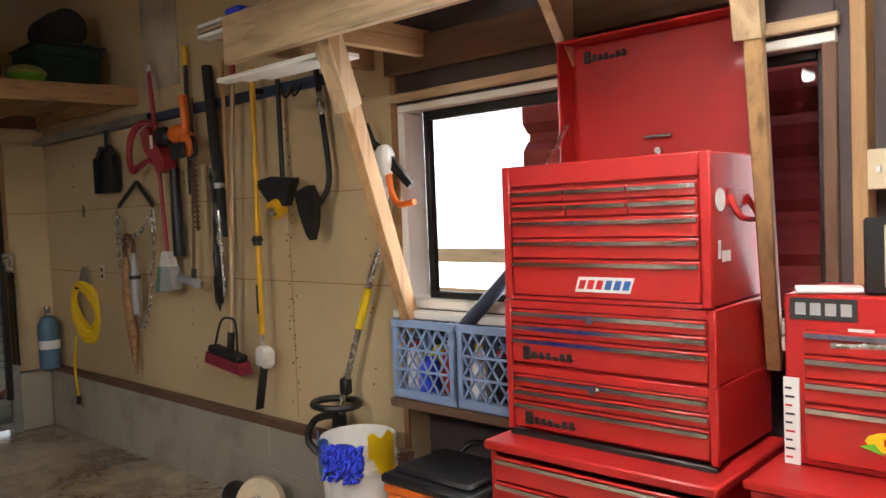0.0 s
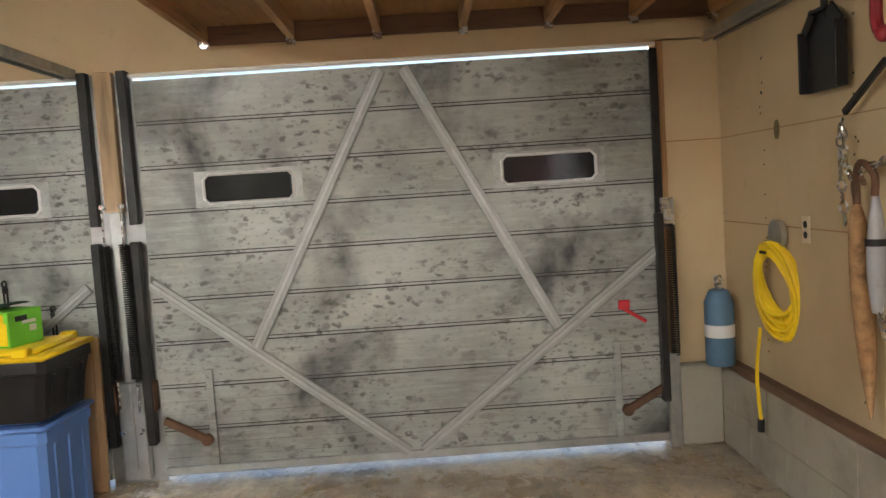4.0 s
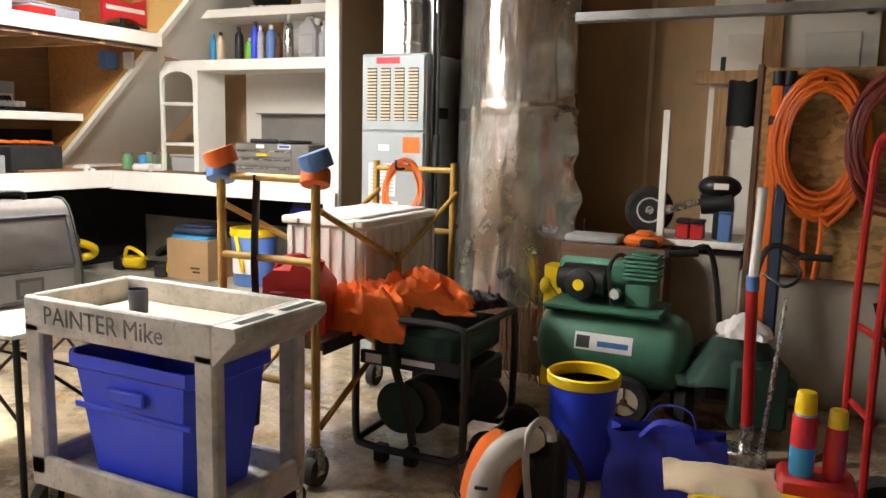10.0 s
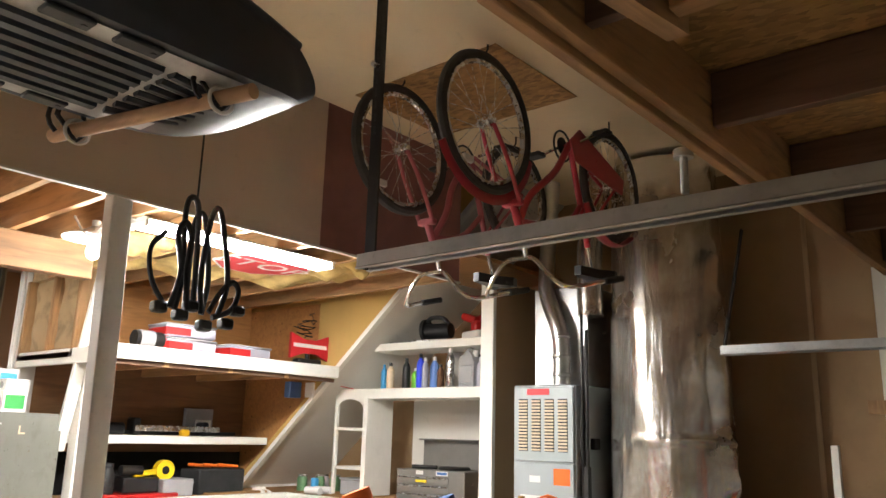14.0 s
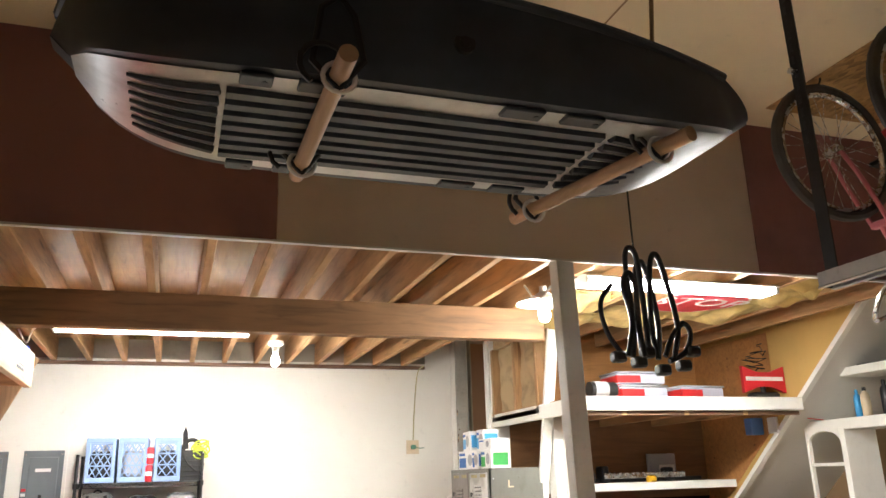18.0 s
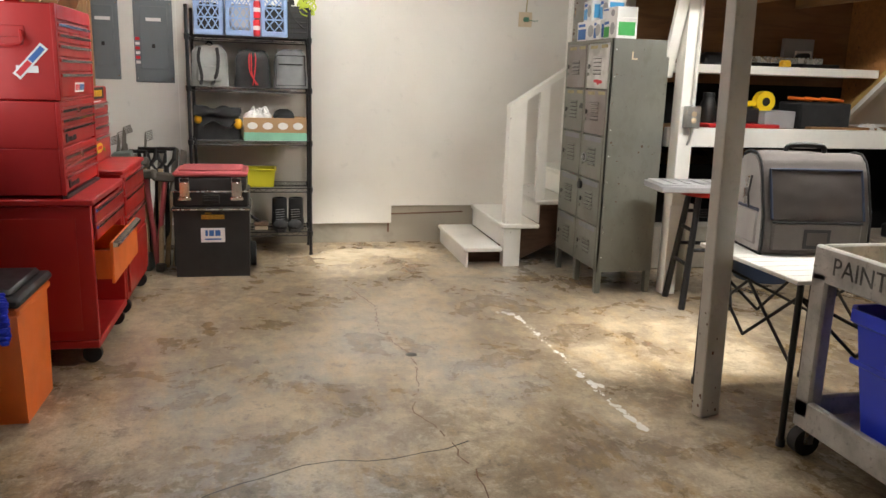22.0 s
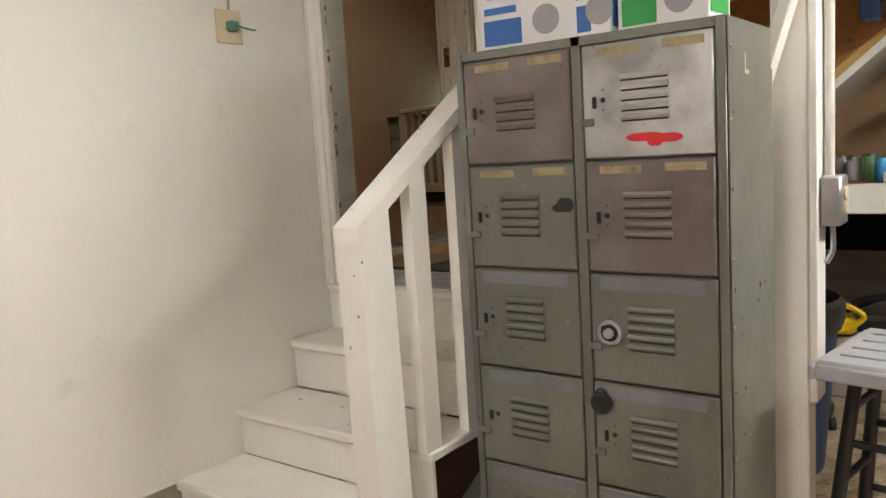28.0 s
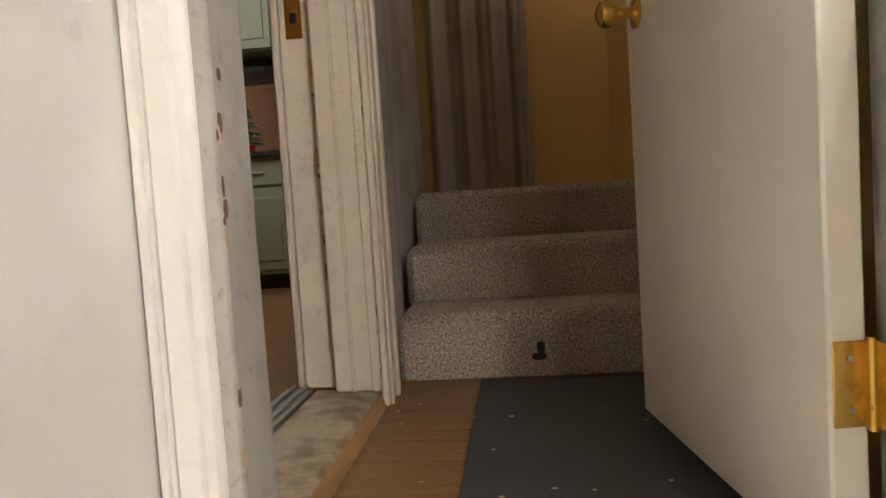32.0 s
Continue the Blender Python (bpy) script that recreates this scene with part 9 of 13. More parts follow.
part("black_smear", Mesh().ball((0.045, 0.2068, 1.24), (0.026, 0.0006, 0.022), 16, 6).ball((0.062, 0.2068, 1.232), (0.022, 0.0005, 0.012), 16, 6), PRINT_BLACK, lk, "smear of black spray paint")
part("padlock", Mesh().lathe([(0.027, 0.0), (0.029, 0.004), (0.029, 0.018), (0.02, 0.022)], 20, pose(-0.045, 0.210, 0.70, -90, 0, 0)).tube(arc((-0.045, 0.222, 0.725), 0.014, 0, 180, 8), 0.004, 6), BLACK, lk, "round black padlock")
part("red_spray", Mesh().ball((-0.235, 0.2065, 1.405), (0.04, 0.0006, 0.013), 16, 6).ball((-0.18, 0.2065, 1.41), (0.05, 0.0007, 0.012), 16, 6).ball((-0.205, 0.2065, 1.398), (0.02, 0.0008, 0.014), 16, 6), PRINT_RED, lk, "smear of red spray paint")
lk.scale = (1.035, 1, 1)
part("letter_mark", Mesh().box(-0.3762, 0.05, 1.555, -0.3745, 0.06, 1.60).box(-0.3762, 0.02, 1.55, -0.3745, 0.06, 1.56), CREAM, lk, "painted letter L")
for k in range(9):
    part("rivet", Mesh().ball((-0.3755, 0.17, 0.25 + 0.17 * k), (0.003, 0.006, 0.006), 8, 4), STEEL, lk)
rng = random.Random(11)
for k in range(26):
    y, z, r = rng.uniform(-0.17, 0.16), rng.uniform(0.25, 1.5) if k % 3 else 1.0 + rng.gauss(0, 0.08), 0.002 + 0.006 * rng.random() ** 2
    part("rust_chip", Mesh().ball((-0.3752, y, z), (0.0008, r, r * rng.uniform(0.5, 1.6)), 7, 4), RUST, lk)


def bulb_box(x, y, z, rz, lx, ly, lz, stripe, label, words=True):
    b = thing("light_bulb_box", x, y, z, rz, label, "box", "light bulb boxes on the locker")
    part("carton", Mesh().box(-lx / 2, -ly / 2, 0, lx / 2, ly / 2, lz, 0.002), PAPER, b)
    part("printed_panel", Mesh().box(lx * 0.05, ly / 2, lz * 0.1, lx * 0.45, ly / 2 + 0.0015, lz * 0.62), stripe, b)
    part("brand_bar", Mesh().box(lx * 0.1, ly / 2, lz * 0.74, lx * 0.44, ly / 2 + 0.0015, lz * 0.88), PAPER_BLUE, b)
    part("lamp_picture", Mesh().cyl((-lx * 0.2, ly / 2, lz * 0.5), (-lx * 0.2, ly / 2 + 0.002, lz * 0.5), lz * 0.3, n=18), GREY_PLASTIC, b)
    part("side_print", Mesh().box(-lx / 2 - 0.0015, -ly * 0.4, lz * 0.15, -lx / 2, ly * 0.4, lz * 0.8), stripe, b)
    return b


bulb_box(-0.02, -1.18, 1.681, 4, 0.30, 0.16, 0.135, PAPER_BLUE, "white carton of flood bulbs with a blue panel")
bulb_box(0.02, -1.20, 1.818, -6, 0.20, 0.16, 0.14, LIGHT_BLUE, "white carton with a light blue print")
bulb_box(-0.235, -1.15, 1.681, 0, 0.10, 0.13, 0.13, PAPER_BLUE, "small white bulb carton with a blue stripe")
bulb_box(-0.42, -1.17, 1.681, -4, 0.24, 0.14, 0.13, PAPER_GREEN, "white and green led bulb carton")
bulb_box(-0.34, -1.20, 1.813, 5, 0.20, 0.15, 0.075, PAPER, "plain white carton lying flat")
bulb_box(-0.17, -1.22, 1.813, 0, 0.13, 0.13, 0.15, LIGHT_BLUE, "tall white and light blue carton")

sl = thing("bar_stool", -0.878, -1.645, 0, -9, "black wooden bar stool with a red seat and worn legs", "stool")
part("seat", Mesh().lathe([(0.13, 0.715), (0.165, 0.72), (0.17, 0.735), (0.165, 0.75), (0.10, 0.755)], 28), RED_PLASTIC, sl)
for a in (45, 135, 225, 315):
    c, s = math.cos(radians(a)), math.sin(radians(a))
    part("leg", Mesh().cyl((0.22 * c, 0.22 * s, 0), (0.12 * c, 0.12 * s, 0.72), 0.022, 0.019), BLACK, sl)
    c2, s2 = math.cos(radians(a + 90)), math.sin(radians(a + 90))
    z = 0.28 if a % 180 == 45 else 0.38
    for zz in (z, z + 0.22):
        k = 0.22 - 0.10 * zz / 0.72
        part("rung", Mesh().cyl((k * c, k * s, zz), (k * c2, k * s2, zz), 0.012), BLACK, sl)
ld = thing("bin_lid", -0.91, -1.485, 0.757, -8, "pale grey plastic bin lid lying on the stool", "lid")
ld.scale = (0.79, 0.74, 1.0)
part("panel", Mesh().box(-0.20, -0.29, 0.02, 0.20, 0.29, 0.05, 0.012), GREY_PLASTIC, ld)
part("rim", Mesh().box(-0.215, -0.305, 0.0, -0.195, 0.305, 0.04, 0.006).box(0.195, -0.305, 0.0, 0.215, 0.305, 0.04, 0.006).box(-0.195, -0.305, 0.0, 0.195, -0.285, 0.04, 0.006).box(-0.195, 0.285, 0.0, 0.195, 0.305, 0.04, 0.006), GREY_PLASTIC, ld)
for k in range(4):
    part("rib", Mesh().box(-0.15, -0.21 + 0.12 * k, 0.049, 0.15, -0.17 + 0.12 * k, 0.056, 0.003), GREY_PLASTIC, ld)
structure("post_board", Mesh().box(-0.64, -1.70, 0, -0.55, -1.665, 0.62, 0.004), WHITE_PAINT, "white board at the foot of the bench post", "board")

# ---------------------------------------------------------------- red tool chests
def drawer(parent, x0, x1, z0, z1, y, mt, sub="pull"):
    d = part("drawer", Mesh().box(x0, y - 0.012, z0, x1, y, z1, 0.003), mt, parent)
    part(sub, Mesh().prism([(y, z1 - 0.022), (y - 0.020, z1 - 0.020), (y - 0.020, z1 - 0.008), (y, z1 - 0.002)], "x", x0 + 0.002, x1 - 0.002), CHROME, d, "bright drawer pull")
    return d


def emblem(parent, x, z, y, w, mt=DARK_STEEL):
    """Raised cast emblem left blank: a tall leading block, small blocks and an underline."""
    m = Mesh().box(x - w / 2, y - 0.006, z - 0.016, x - w / 2 + 0.16 * w, y, z + 0.026, 0.005)
    for k in range(6):
        x0 = x - w / 2 + w * (0.19 + 0.135 * k)
        m.box(x0, y - 0.006, z - 0.012, x0 + 0.095 * w, y, z + (0.012, 0.010, 0.011, 0.002, 0.012, 0.013)[k], 0.004)
    m.box(x - w / 2 + 0.1 * w, y - 0.005, z - 0.007, x + w / 2, y, z - 0.002, 0.002)
    part("emblem", m, mt, parent, "raised dark metal emblem left blank")


def sticker(parent, x, z, y, w, h):
    """White slanted sticker with red and blue blocks."""
    k = 0.35 * h
    part("sticker", Mesh().prism([(x - w / 2, z - h / 2), (x + w / 2 - k, z - h / 2), (x + w / 2, z + h / 2), (x - w / 2 + k, z + h / 2)], "y", y - 0.0016, y), PAPER, parent)
    for i in range(6):
        x0 = x - 0.44 * w + 0.148 * w * i
        part("sticker_print", Mesh().prism([(x0, z - 0.3 * h), (x0 + 0.10 * w, z - 0.3 * h), (x0 + 0.10 * w + 0.6 * k, z + 0.3 * h), (x0 + 0.6 * k, z + 0.3 * h)], "y", y - 0.0028, y - 0.0012), PRINT_RED if i < 3 else PAPER_BLUE, parent)


cx, cy = -1.205, 2.19
tch = thing("top_tool_chest", cx, cy, 1.25, 0, "red steel top tool chest with open lid and chrome drawer pulls", "tool chest")
part("body", Mesh().box(-0.335, -0.19, 0, 0.335, 0.22, 0.42, 0.006), RED_PAINT, tch)
for x in (-0.345, 0.315):
    part("corner_post", Mesh().box(x, -0.205, 0, x + 0.03, -0.185, 0.42, 0.004), RED_PAINT, tch)
part("top_rail", Mesh().box(-0.315, -0.205, 0.355, 0.315, -0.185, 0.42, 0.004), RED_PAINT, tch)
part("bottom_rail", Mesh().box(-0.315, -0.203, 0, 0.315, -0.187, 0.012, 0.002), RED_PAINT, tch)
for r, (z0, z1) in enumerate(((0.305, 0.345), (0.258, 0.300))):
    for c in range(3):
        drawer(tch, -0.31 + 0.207 * c, -0.106 + 0.207 * c, z0, z1, -0.192, RED_DRAWER)
for z0, z1 in ((0.195, 0.252), (0.132, 0.19), (0.015, 0.126)):
    drawer(tch, -0.31, 0.31, z0, z1, -0.192, RED_DRAWER)
sticker(tch, 0.02, 0.055, -0.2045, 0.20, 0.045)
lid = part("lid", Mesh().box(-0.335, 0.205, 0.42, 0.335, 0.215, 0.86, 0.004), RED_PAINT, tch, "open red lid")
for x in (-0.335, 0.325):
    part("lid_side", Mesh().box(x, 0.12, 0.42, x + 0.01, 0.205, 0.86, 0.003), RED_PAINT, lid)
part("lid_front", Mesh().box(-0.325, 0.12, 0.85, 0.325, 0.205, 0.86, 0.003), RED_PAINT, lid)
part("lid_handle", Mesh().box(-0.05, 0.19, 0.50, 0.05, 0.205, 0.515, 0.004), CHROME, lid)
part("lock", Mesh().cyl((0.0, 0.19, 0.46), (0.0, 0.205, 0.46), 0.012), STEEL, lid)
part("lid_stay", Mesh().bar((-0.32, 0.0, 0.41), (-0.32, 0.16, 0.58), 0.008, 0.016), STEEL, tch)
emblem(lid, -0.19, 0.80, 0.205, 0.17)
for s in (-1, 1):
    part("side_handle", Mesh().tube(spline([(s * 0.336, -0.06, 0.30), (s * 0.37, -0.06, 0.24), (s * 0.37, 0.06, 0.24), (s * 0.336, 0.06, 0.30)], 5), 0.009, 7).box(s * 0.336 - 0.004, -0.075, 0.27, s * 0.336 + 0.004, 0.075, 0.32, 0.002), RED_PAINT, tch)
part("side_sticker", Mesh().box(-0.3375, -0.12, 0.12, -0.336, -0.03, 0.15), PAPER, tch)
part("side_sticker", Mesh().box(-0.3375, 0.02, 0.35, -0.336, 0.12, 0.375), PAPER, tch)
m45 = pose(-0.337, -0.09, 0.17, -48, 0, 0)
part("side_sticker", Mesh().box(-0.0012, -0.09, -0.02, 0, 0.09, 0.02, 0, m45), PAPER, tch)
part("sticker_print", Mesh().box(-0.002, -0.08, -0.012, -0.0012, 0.0, 0.012, 0, m45), PAPER_BLUE, tch)
part("sticker_print", Mesh().box(-0.002, 0.004, -0.012, -0.0012, 0.08, 0.012, 0, m45), PRINT_RED, tch)
part("side_sticker", Mesh().cyl((0.336, -0.12, 0.29), (0.3378, -0.12, 0.29), 0.032, n=20), PAPER, tch)
part("side_sticker", Mesh().box(0.336, -0.14, 0.13, 0.3378, -0.125, 0.18), PAPER, tch)
part("side_sticker", Mesh().box(0.336, -0.115, 0.12, 0.3378, -0.06, 0.15), PAPER, tch)
for k, (zb, nm) in enumerate(((1.035, "middle_tool_chest"), (0.825, "middle_tool_chest"))):
    mc = thing(nm, cx, cy, zb, 0, "red steel intermediate tool chest with three drawers", "tool chest", "stacked intermediate chests")
    part("body", Mesh().box(-0.345, -0.18, 0, 0.34, 0.22, 0.212, 0.005), RED_PAINT, mc)
    for x in (-0.355, 0.325):
        part("corner_post", Mesh().box(x, -0.20, 0, x + 0.025, -0.18, 0.212, 0.004), RED_PAINT, mc)
    part("top_rail", Mesh().box(-0.33, -0.20, 0.185, 0.325, -0.182, 0.212, 0.003), RED_PAINT, mc)
    for z0, z1 in ((0.142, 0.182), (0.10, 0.138), (0.012, 0.095)):
        drawer(mc, -0.328, 0.323, z0, z1, -0.185, RED_DRAWER)
    emblem(mc, -0.19, 0.04, -0.198, 0.19)
    part("lock", Mesh().cyl((-0.03, -0.197, 0.165), (-0.03, -0.212, 0.165), 0.014), CHROME, mc)
    if k:
        part("base_trim", Mesh().box(-0.345, -0.205, -0.02, 0.345, -0.18, 0.0, 0.004), DARK_STEEL, mc)
rcab = thing("roller_cabinet", -1.19, 2.16, 0, 0, "dark red steel roller cabinet with one drawer pulled open, on castors", "tool cabinet")
part("base_panel", Mesh().box(-0.37, -0.27, 0.09, 0.36, 0.25, 0.13, 0.005), RED_PAINT, rcab)
for x in (-0.37, 0.335):
    part("side_panel", Mesh().box(x, -0.27, 0.131, x + 0.025, 0.25, 0.778, 0.005), RED_PAINT, rcab)
part("back_panel", Mesh().box(-0.344, 0.23, 0.131, 0.334, 0.25, 0.778), RED_PAINT, rcab)
part("shelf", Mesh().box(-0.344, -0.25, 0.60, 0.334, 0.229, 0.612), RED_PAINT, rcab)
part("top", Mesh().box(-0.385, -0.285, 0.78, 0.375, 0.255, 0.81, 0.006), RED_PAINT, rcab)
part("side_recess", Mesh().box(-0.373, -0.20, 0.18, -0.371, 0.20, 0.72), RED_DRAWER, rcab)
for z0, z1 in ((0.69, 0.765), (0.61, 0.685)):
    drawer(rcab, -0.34, 0.33, z0, z1, -0.272, RED_DRAWER)
od = part("open_drawer", Mesh().box(-0.34, -0.35, 0.40, 0.33, -0.335, 0.60, 0.003).box(-0.33, -0.335, 0.42, -0.32, 0.1, 0.56).box(0.31, -0.335, 0.42, 0.32, 0.1, 0.56).box(-0.32, -0.335, 0.42, 0.31, 0.1, 0.43), ORANGE, rcab, "open orange-red drawer front")
part("pull", Mesh().prism([(-0.35, 0.575), (-0.372, 0.578), (-0.372, 0.592), (-0.35, 0.600)], "x", -0.34, 0.33), CHROME, od)
for sx in (-0.3, 0.29):
    for sy in (-0.22, 0.2):
        part("castor", Mesh().cyl((sx - 0.015, sy, 0.045), (sx + 0.015, sy, 0.045), 0.045, n=16).box(sx - 0.03, sy - 0.03, 0.085, sx + 0.03, sy + 0.03, 0.092), BLACK_RUBBER, rcab)
c2x = -0.38
rc2 = thing("low_roller_cabinet", c2x, 2.12, 0, 0, "red steel roller cabinet with a lower worktop beside the big chest", "tool cabinet")
part("carcass", Mesh().box(-0.36, -0.22, 0.09, 0.36, 0.26, 0.82, 0.006), RED_PAINT, rc2)
part("top", Mesh().box(-0.375, -0.235, 0.82, 0.375, 0.27, 0.845, 0.006), RED_PAINT, rc2)
for z0, z1 in ((0.70, 0.80), (0.58, 0.69), (0.44, 0.57)):
    drawer(rc2, -0.33, 0.33, z0, z1, -0.222, RED_DRAWER)
part("door", Mesh().box(-0.33, -0.235, 0.13, 0.33, -0.222, 0.42, 0.004), RED_DRAWER, rc2)
for sx in (-0.3, 0.3):
    for sy in (-0.18, 0.2):
        part("castor", Mesh().cyl((sx - 0.015, sy, 0.045), (sx + 0.015, sy, 0.045), 0.045, n=16).box(sx - 0.03, sy - 0.03, 0.085, sx + 0.03, sy + 0.03, 0.092), BLACK_RUBBER, rc2)
sc2 = thing("small_tool_chest", c2x - 0.024, 2.25, 0.846, 0, "small red tool chest with chrome pulls and paper stickers", "tool chest")
part("body", Mesh().box(-0.29, -0.17, 0, 0.33, 0.16, 0.43, 0.006), RED_PAINT, sc2)
sc2.scale = (1.06, 1.0, 1.03)
for z0, z1 in ((0.285, 0.345), (0.225, 0.28), (0.165, 0.22), (0.02, 0.158)):
    drawer(sc2, -0.24, 0.29, z0, z1, -0.172, RED_DRAWER)
for k in range(5):
    part("screwdriver", Mesh().cyl((-0.18 + 0.06 * k, -0.18, 0.31 + 0.004 * k), (-0.06 + 0.06 * k, -0.176, 0.315), 0.009), STEEL, sc2)
part("sticker", Mesh().box(-0.275, -0.1722, 0.368, -0.125, -0.1705, 0.422), PRINT_BLACK, sc2)
part("sticker", Mesh().box(-0.05, -0.1722, 0.362, 0.24, -0.1705, 0.427), PRINT_BLACK, sc2)
for k in range(4):
    part("sticker_print", Mesh().box(-0.262 + 0.034 * k, -0.174, 0.38, -0.238 + 0.034 * k, -0.1718, 0.41), GREY_PLASTIC, sc2)
    part("sticker_print", Mesh().box(-0.02 + 0.055 * k, -0.174, 0.375, 0.02 + 0.055 * k, -0.1718, 0.412), YELLOW_DEEP, sc2)
part("sticker", Mesh().box(-0.145, -0.1722, 0.325, -0.09, -0.1705, 0.352), PAPER, sc2)
part("sticker", Mesh().box(-0.065, -0.1722, 0.325, 0.16, -0.1705, 0.352), PAPER, sc2)
part("sticker_print", Mesh().box(-0.055, -0.174, 0.331, 0.03, -0.1718, 0.346), PAPER_BLUE, sc2)
part("sticker_print", Mesh().box(0.04, -0.174, 0.331, 0.15, -0.1718, 0.346), PRINT_RED, sc2)
part("sticker", Mesh().ball((-0.02, -0.186, 0.09), (0.09, 0.002, 0.03)), YELLOW, sc2)
part("sticker_print", Mesh().box(-0.07, -0.1892, 0.082, 0.03, -0.1878, 0.10), PRINT_RED, sc2)
for x in (-0.12, 0.07):
    part("sticker_print", Mesh().prism([(x, 0.075), (x + 0.05, 0.06), (x + 0.03, 0.085)], "y", -0.1885, -0.185), GREEN_BRIGHT, sc2)
part("ruler", Mesh().box(-0.292, -0.178, 0.0, -0.255, -0.172, 0.22), PAPER, sc2)
for k in range(9):
    part("ruler_mark", Mesh().box(-0.288, -0.1792, 0.015 + 0.022 * k, -0.272 + 0.006 * (k % 2), -0.1778, 0.02 + 0.022 * k), PRINT_BLACK if k % 3 else PRINT_RED, sc2)
pf = thing("picture_frame", -0.43, 2.13, 1.291, 12, "small black frame with a yellowed card on the red chest", "picture frame")
part("frame", Mesh().box(-0.10, -0.012, 0, 0.10, 0.012, 0.19, 0.006), BLACK, pf)
part("card", Mesh().box(-0.055, -0.014, 0.02, 0.055, -0.0125, 0.17), CREAM, pf)
solo("folded_paper", Mesh().box(-0.08, -0.05, 0, 0.08, 0.05, 0.012, 0.003), PAPER, "folded papers on the red chest", "paper", -0.62, 2.15, 1.291, 20)
solo("yellow_tape_measure", Mesh().box(-0.05, -0.04, 0, 0.05, 0.04, 0.09, 0.012), YELLOW, "yellow box on the red chest", "tool", -0.2, 2.25, 1.291)
sw = thing("stud_switch", -0.55, 2.37, 1.55, 0, "white light switch and yellow rag on the wooden stud", "switch")
part("plate", Mesh().box(-0.03, -0.006, 0, 0.03, 0.0, 0.11, 0.003), CREAM, sw)
part("toggle", Mesh().box(-0.006, -0.02, 0.045, 0.006, -0.006, 0.065, 0.002), PAPER, sw)
solo("yellow_rag", Mesh().sheet(lambda u, v: (-0.045 + 0.09 * u, -0.008 * math.sin(6 * u), 0.0 - 0.28 * v), 8, 6), YELLOW, "yellow cloth strip nailed to the wall", "rag", -0.42, 2.42, 2.02)
cbl = solo("stud_cable", Mesh().tube(spline([(0, 0, 0.9), (0.03, -0.02, 0.5), (-0.02, -0.01, 0.2), (0.02, 0, 0)], 6), 0.008, 6).tube(spline([(0.05, 0, 0.9), (0.06, -0.02, 0.4), (0.03, -0.01, 0.1)], 6), 0.007, 6), PAPER, "white electrical cables down the studs", "cable", 0.33, 2.405, 1.72)


# ---------------------------------------------------------------- milk crates
def crate(x, y, z, rz, label, w=0.35, d=0.28, h=0.285, mt=None, group="blue crates"):
    mt = mt or CRATE_BLUE
    c = thing("milk_crate", x, y, z, rz, label, "crate", group)
    a, b = w / 2, d / 2
    part("rim", Mesh().box(-a, -b, h - 0.035, a, -b + 0.012, h, 0.004).box(-a, b - 0.012, h - 0.035, a, b, h, 0.004).box(-a, -b + 0.012, h - 0.035, -a + 0.012, b - 0.012, h, 0.004).box(a - 0.012, -b + 0.012, h - 0.035, a, b - 0.012, h, 0.004), mt, c)
    part("base", Mesh().box(-a, -b, 0, a, b, 0.04, 0.006), mt, c)
    for sx in (-1, 1):
        for sy in (-1, 1):
            part("corner", Mesh().box(sx * a, sy * b, 0.03, sx * (a - 0.03), sy * (b - 0.012), h - 0.03, 0.004).box(sx * a, sy * b, 0.03, sx * (a - 0.012), sy * (b - 0.03), h - 0.03, 0.004), mt, c)
    for s in (-1, 1):
        lat = Mesh()
        cols = max(2, round((w - 0.06) / 0.058))
        for k in range(cols):
            x0 = -a + 0.03 + (w - 0.06) * k / cols
            x1 = -a + 0.03 + (w - 0.06) * (k + 1) / cols
            for j in range(3):
                z0, z1 = 0.04 + (h - 0.075) * j / 3, 0.04 + (h - 0.075) * (j + 1) / 3
                lat.bar((x0, s * (b - 0.006), z0), (x1, s * (b - 0.006), z1), 0.007, 0.008).bar((x1, s * (b - 0.006), z0), (x0, s * (b - 0.006), z1), 0.007, 0.008)
        for j in (1, 2):
            lat.box(-a + 0.03, s * b - 0.004, 0.04 + (h - 0.075) * j / 3 - 0.005, a - 0.03, s * b + 0.004, 0.04 + (h - 0.075) * j / 3 + 0.005)
        part("lattice", lat, mt, c)
        lat = Mesh()
        for k in range(4):
            x0 = -b + 0.03 + (d - 0.06) * k / 4
            x1 = -b + 0.03 + (d - 0.06) * (k + 1) / 4
            for j in range(3):
                z0, z1 = 0.04 + (h - 0.075) * j / 3, 0.04 + (h - 0.075) * (j + 1) / 3
                lat.bar((s * (a - 0.006), x0, z0), (s * (a - 0.006), x1, z1), 0.008, 0.010).bar((s * (a - 0.006), x1, z0), (s * (a - 0.006), x0, z1), 0.008, 0.010)
        part("lattice", lat, mt, c)
    return c


structure("crate_ledge", Mesh().box(-2.46, 2.31, 0.705, -1.56, 2.56, 0.739, 0.004), LUMBER_DARK["x"], "dark wooden ledge under the window", "shelf")
crate(-2.275, 2.443, 0.74, -1, "blue-grey plastic milk crate of bottles under the window", 0.368, 0.225, 0.345)
crate(-1.90, 2.443, 0.74, 0, "blue-grey plastic milk crate of bottles under the window", 0.368, 0.225, 0.345)
